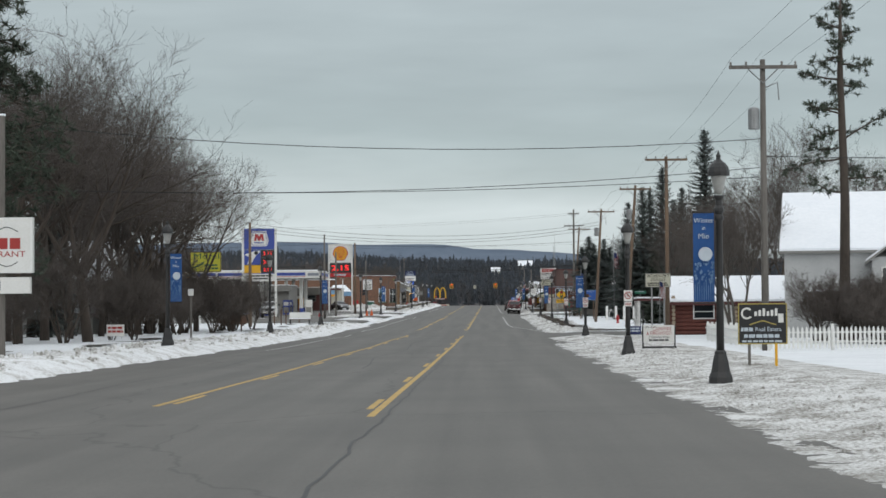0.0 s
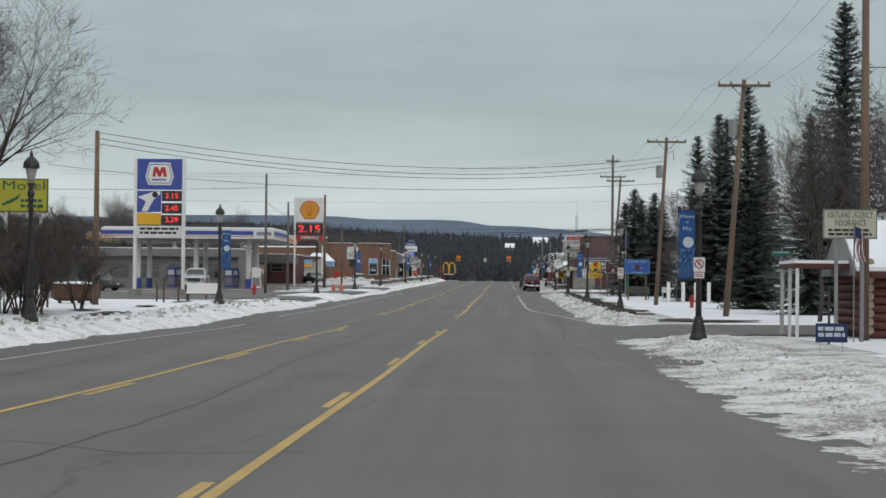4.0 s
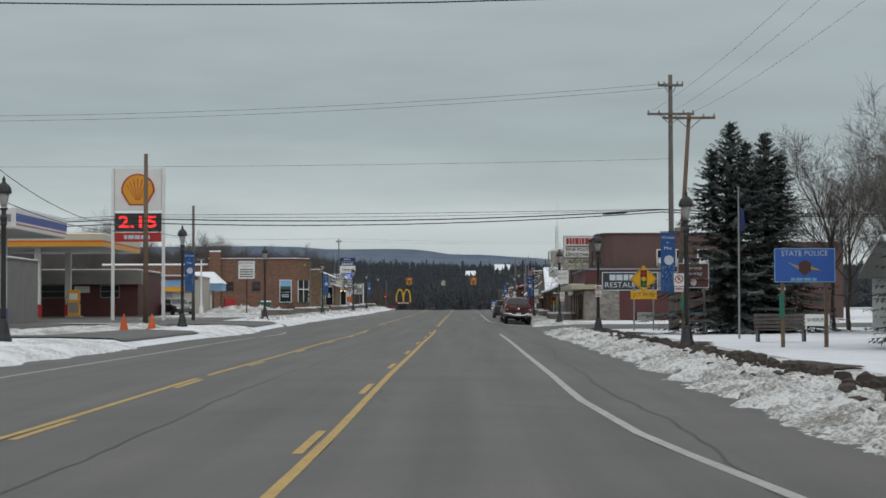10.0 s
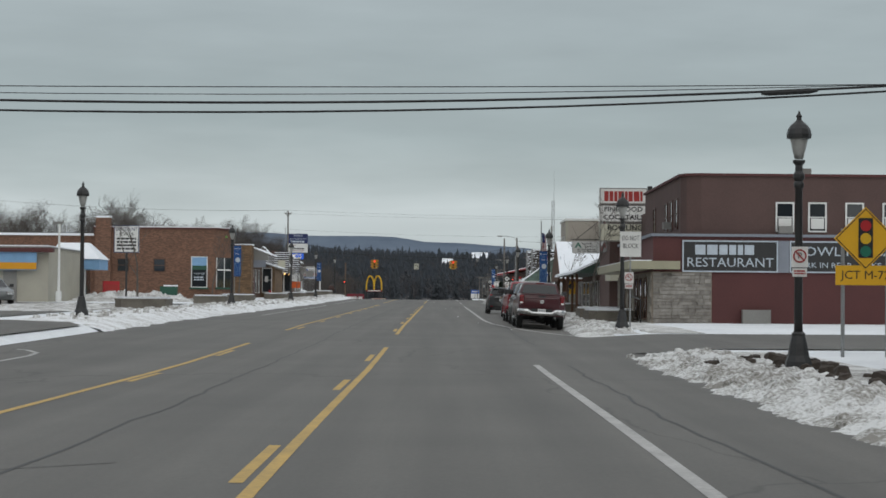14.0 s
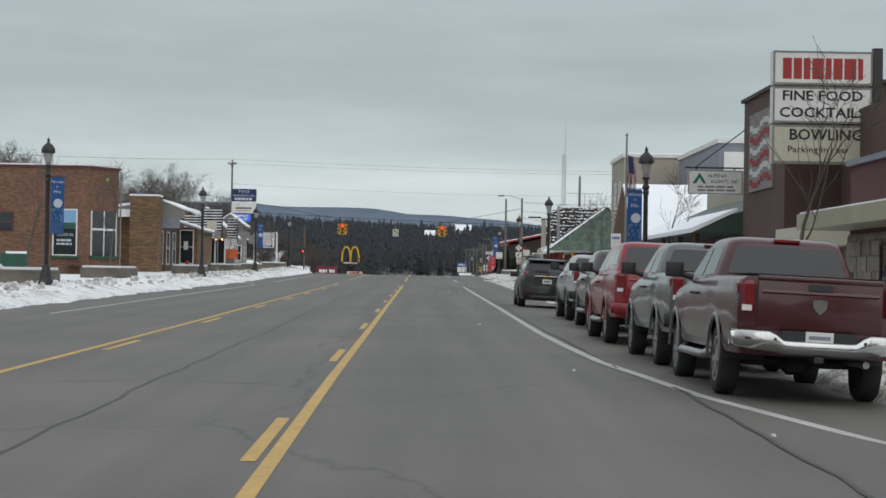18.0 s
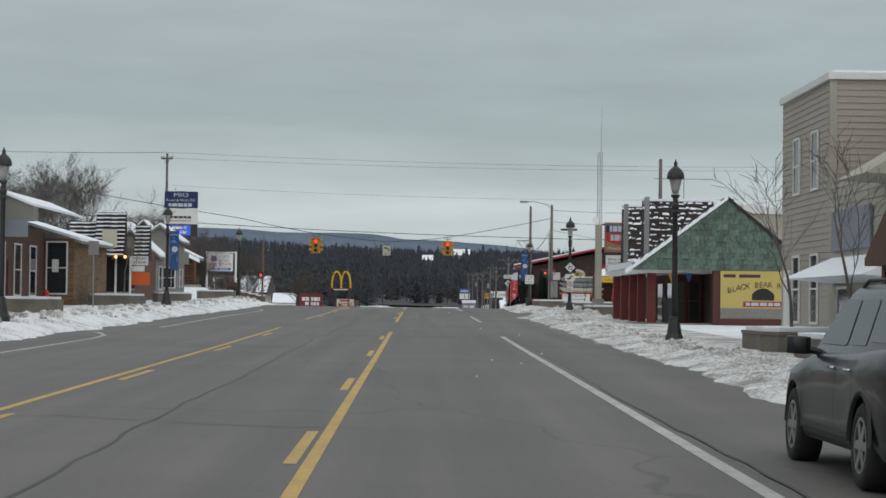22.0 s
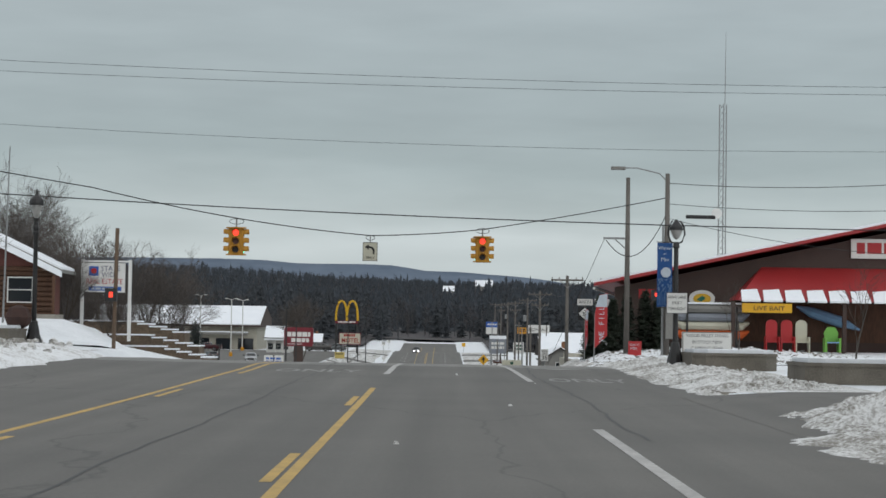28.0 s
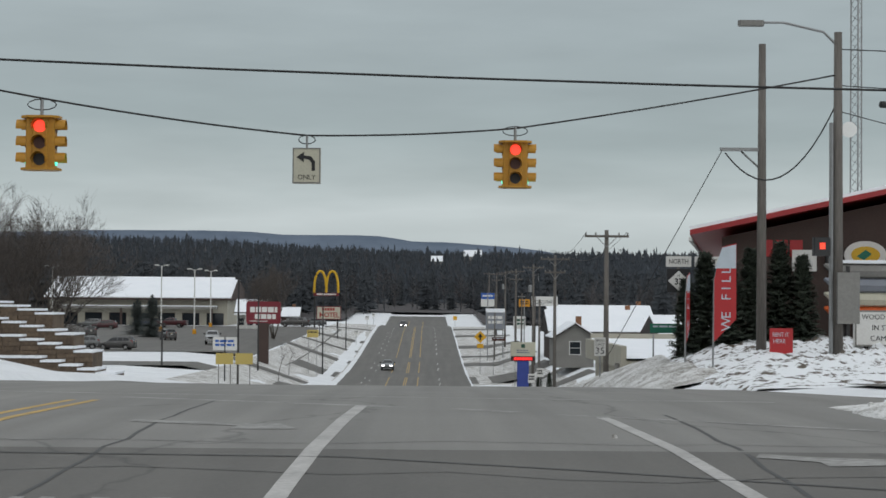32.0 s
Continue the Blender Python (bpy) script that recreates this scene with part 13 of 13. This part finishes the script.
in_lot(pickup, -24.0, 847, "charcoal", "dark pickup standing side-on by the motel", 90, crew=True)
in_lot(wagon, -21.5, 860, "silver", "silver car parked by the motel", 70)
in_lot(wagon, -25.5, 862, "charcoal", "dark wagon parked by the motel", 80)
in_lot(pickup, -30.4, 727, "white", "white pickup crossing the parking lot", 185)
in_lot(wagon, -38.1, 742, "charcoal", "dark suv in the parking lot", 20, lit_front=False)
in_lot(wagon, -36.8, 696, "charcoal", "dark suv near the lot entrance", 80)
in_lot(wagon, -41.6, 699, "silver", "silver car near the lot entrance", 95)
in_lot(pickup, -46.5, 830, "red", "red pickup in the parking lot", 80)
in_lot(wagon, -52.0, 832, "blue" if "blue" in CARPAINT else "charcoal", "dark blue car in the parking lot", 85)
for i, (x, y) in enumerate(((-62, 826), (-66, 790), (-60, 740), (-57, 812), (-53, 760))):
    in_lot(wagon, x, y, ("silver", "charcoal", "white", "red", "charcoal")[i], "car parked in the grocery store lot", (90, 75, 95, 88, 10)[i])


# the pole line along the far road
FAR_POLES = ((9.8, 560, 7.9), (10.7, 620, 8.0), (12.0, 680, 8.4), (12.4, 735, 8.9), (13.0, 790, 9.6), (13.4, 845, 10.2), (13.6, 900, 11.2))
for i, (x, y, top) in enumerate(FAR_POLES):
    utility_pole(x, y, top - gz(x, y), ((top - gz(x, y) - 0.35, 1.25),) if i % 2 == 0 else ((top - gz(x, y) - 0.35, 1.25), (top - gz(x, y) - 1.5, 0.9)), WOODGREY, r=0.17, label="grey wooden pole in a row along the road", gear=(i in (2, 4)))
for (xa, ya, za), (xb, yb, zb) in zip(FAR_POLES, FAR_POLES[1:]):
    for dx in (-1.15, 1.15):
        wire("overhead_wire", (xa + dx, ya - 0.13, za - 0.15), (xb + dx, yb - 0.13, zb - 0.15), 0.9, 0.014)
for x, y, top in ((11.3, 655, 4.2), (11.8, 705, 5.2), (10.2, 760, 5.6)):
    p_ = thing("service_pole", x, y, gz(x, y), "slim wooden service pole beside the road", "pole", "service poles")
    part("pole", Geo().tube([(0, 0, 0), (0.05, 0, top - gz(x, y))], [0.13, 0.09], 8), WOODGREY, p_)
    part("bracket", Geo().box(-0.5, 0.5, -0.06, 0.06, top - gz(x, y) - 0.5, top - gz(x, y) - 0.42), STEEL, p_)


# buildings on the other side of the dip
def shop_low():
    b = thing("low_shop", 0, 0, 0, "low brown shop with a broad snowy roof", "building")
    x0, x1, y0, y1, z0 = 11.4, 24.0, 566, 586, -2.2
    part("wall", Geo().box(x0, x1, y0, y1, z0, 0.4), BEIGE, b)
    part("fascia", Geo().box(x0 - 0.2, x0 + 0.15, y0 - 0.2, y1 + 6.3, -0.2, 1.15), BEIGE, b, "tan metal fascia")
    part("back_fascia", Geo().box(x0 + 0.15, x1, y1 + 6, y1 + 6.3, 0.3, 1.55), BEIGE, b)
    part("roof_snow", Geo().add([(x0 + 0.15, y0, 0.42), (x1, y0, 0.42), (x1, y1 + 6, 1.2), (x0 + 0.15, y1 + 6, 1.2), (x0 + 0.15, y0, 0.25), (x1, y0, 0.25)], [(0, 1, 2, 3), (4, 5, 1, 0)]), ROOF_SNOW, b, "unbroken snow on the roof")
    part("porch_gable", Geo().extrude_y([(12.9, -2.2), (17.6, -2.2), (17.6, -1.1), (14.1, 0.55), (12.9, -0.2)], y0 - 2, y0 - 0.02), GREYWALL, b, "dark grey porch gable")
    window(b, "s", 15.4, -1.35, 0.9, 0.6, y0 - 2.02)
    window(b, "s", 12.3, -1.0, 0.6, 0.9, y0, BROWNWALL)
    part("wall_box", Geo().box(x0 - 0.45, x0 - 0.2, y0 + 0.5, y0 + 1.0, -0.9, 0.1), GREYWALL, b)


shop_low()
far_house("dark_cottage", 13.2, 17.1, 656, 668, -2.5, 0.5, 1.75, GREYWALL, "small dark house with white trim and snowy roof", "y", 1)
far_house("long_house", 14.8, 26.0, 690, 706, -2.6, 0.6, 3.0, BROWNWALL, "long house under a snow-covered roof", "x", 4)
far_house("brick_house", 16.5, 30.0, 716, 730, -2.6, 1.4, 3.6, BROWNBRICK, "brown house with a broad snowy roof", "x", 4)
far_house("shop_house", 22.5, 34.0, 640, 656, -2.4, 0.9, 2.6, BEIGE, "low pale house with a snowy roof", "x", 3)
far_house("slope_house", 2.5, 11.0, 1990, 2000, 34, 38, 42, GREYWALL, "far house with a snowy roof on the wooded slope", "x", 2)
far_house("slope_house", 35, 52.0, 2390, 2404, 48, 52, 58, GREYWALL, "far long house with a snowy roof among trees", "x", 3)


def message_sign():
    z0 = gz(7.0, 600)
    s = thing("message_sign", 7.0, 600, z0, "grey-white message sign on a deep blue base", "sign")
    part("base", Geo().box(-0.45, 0.45, -0.2, 0.2, -0.1, -0.6 - z0, 0.04), BLUE_PAINT, s, "deep blue base")
    part("panel", Geo().box(-0.95, 0.95, -0.25, 0.25, -0.35 - z0, 0.72 - z0, 0.05), CREAM, s)
    part("red_display", Geo().box(-0.92, 0.92, -0.2, 0.2, -0.72 - z0, -0.36 - z0), LED_DARK, s, "dark display with red figures")
    bars(s, -0.7, 0.7, -0.201, -0.54 - z0, 0.22, LED_RED, 1, 0.5, 6, seed=9)
    bars(s, -0.5, 0.5, -0.252, 0.1 - z0, 0.1, BLUEGREY, 2, 0.6, 4, seed=10)
    part("crest", Geo().box(-0.15, 0.15, -0.256, -0.25, 0.3 - z0, 0.58 - z0), DARKGREEN, s)


LED_DARK = mat("dark_display", (0.05, 0.012, 0.014), 0.4, bump=0)
message_sign()
s_ = pole_sign("speed_limit_sign", 6.0, 520, 2.35 - gz(6.0, 520), 0.42, 0.68, SIGNWHITE, "white speed limit sign on a steel post", (("SPEED", 0.14, 0.13, 0.32), ("LIMIT", 0.14, 0.27, 0.32), ("35", 0.34, 0.5, 0.32)))
s_ = pole_sign("street_name_sign", 9.6, 530, 2.8 - gz(9.6, 530), 1.3, 0.4, GREEN_SIGN, "wide green street name sign on two posts", ink=PALE, posts=(-0.5, 0.5), bars_=1)
s_ = pole_sign("eatery_sign", 14.5, 700, 4.75 - gz(14.5, 700), 3.3, 1.2, SIGNWHITE, "white roadside restaurant sign on two posts", (("RESTAURANT", 0.6, 0.7, 2.9),), posts=(-1.2, 1.2), post_w=0.16, pm=WOODGREY)
pole_sign("yellow_shop_sign", 13.0, 722, 4.45 - gz(13, 722), 1.5, 1.0, SHELL_YELLOW, "yellow shop sign on a tall post", ink=INK, bars_=2, post_w=0.14)
s_ = pole_sign("blue_shop_sign", 10.3, 800, 5.8 - gz(10.3, 800), 2.4, 2.4, SIGNWHITE, "blue and white shop sign on a tall post", ink=BLUEGREY, post_w=0.2)
part("blue_half", Geo().box(-1.2, 1.2, -0.02, -0.011, 4.7 - gz(10.3, 800), 5.8 - gz(10.3, 800)), BLUE_SIGN, s_)
bars(s_, -0.9, 0.9, -0.021, 5.3 - gz(10.3, 800), 0.3, SIGNWHITE, 1, 0.5, 4, seed=11)
s_ = pole_sign("broad_board", 10.3, 760, 2.5 - gz(10.3, 760), 3.0, 2.6, BLUEGREY, "broad grey board capped with snow", ink=SIGNWHITE, posts=(-1.2, 1.2), post_w=0.16, bars_=2)
part("snow_cap", Geo().box(-1.5, 1.5, -0.1, 0.12, 2.5 - gz(10.3, 760), 3.1 - gz(10.3, 760), 0.04), ROOF_SNOW, s_)
pole_sign("pale_board", 13.4, 745, 2.0 - gz(13.4, 745), 1.8, 1.9, SIGNWHITE, "white board with green bars near the poles", ink=DARKGREEN, posts=(-0.7, 0.7), post_w=0.12, bars_=2)
pole_sign("brown_board", 9.3, 716, -0.7 - gz(9.3, 716), 1.9, 0.5, BROWN_SIGN, "low brown sign on two posts", ink=PALE, posts=(-0.7, 0.7), bars_=1)
pole_sign("blue_board", 8.6, 650, -1.3 - gz(8.6, 650), 0.8, 0.45, BLUE_SIGN, "small blue guide sign", ink=PALE, bars_=1)
for x, y, top in ((5.9, 566, -0.55), (6.9, 575, -0.5)):
    pole_sign("road_sign", x, y, top - gz(x, y), 0.42, 0.55, SIGNWHITE, "small white road sign at the verge", bars_=2, group="far road signs")


def curve_warning():
    z = gz(6.9, 720)
    s = thing("warning_sign", 6.9, 720, z, "yellow diamond warning sign with a plate below", "sign")
    c = -0.75 - z
    part("diamond", Geo().extrude_y([(0, c - 0.85), (0.85, c), (0, c + 0.85), (-0.85, c)], -0.02, 0.02), YELLOW_SIGN, s)
    part("arrow", Geo().extrude_y([(-0.1, c - 0.45), (0.1, c - 0.45), (0.1, c - 0.02), (0.35, c - 0.02), (0.0, c + 0.5), (-0.35, c - 0.02), (-0.1, c - 0.02)], -0.03, -0.02), INK, s)
    part("plate", Geo().box(-0.45, 0.45, -0.02, 0.02, c - 1.5, c - 0.95), YELLOW_SIGN, s)
    post(s, 0.0, c + 0.3, 0.09, STEEL, 0.065)


curve_warning()
pole_sign("far_warning_sign", 6.0, 905, 2.4, 0.9, 0.9, YELLOW_SIGN, "small yellow sign at the crest", group="far road signs")
# trees standing in the dip
for i, (t_, x, y, s, r_) in enumerate(((T_FORK, -24.5, 760, 1.15, 10), (T_MID, -28.0, 790, 0.9, 70), (T_MID, -27.0, 545, 0.95, 20), (T_TALL, -31.0, 552, 0.9, 130), 
                                   (T_BIG, -39.0, 575, 0.9, 80), (T_YOUNG, -15.5, 650, 0.8, 0), (T_YOUNG, -16.0, 672, 0.7, 50))):
    put(t_, x, y, r_, s)
for x, y, s in ((-43.5, 760, 0.55), (-48.0, 775, 0.5)):
    put(S_MID, x, y, x * 7, s)
for x, y, s in ((9.5, 640, 0.5), (10.6, 642, 0.5), (11.5, 640, 0.45)):
    put(S_SMALL, x, y, x * 9, s)
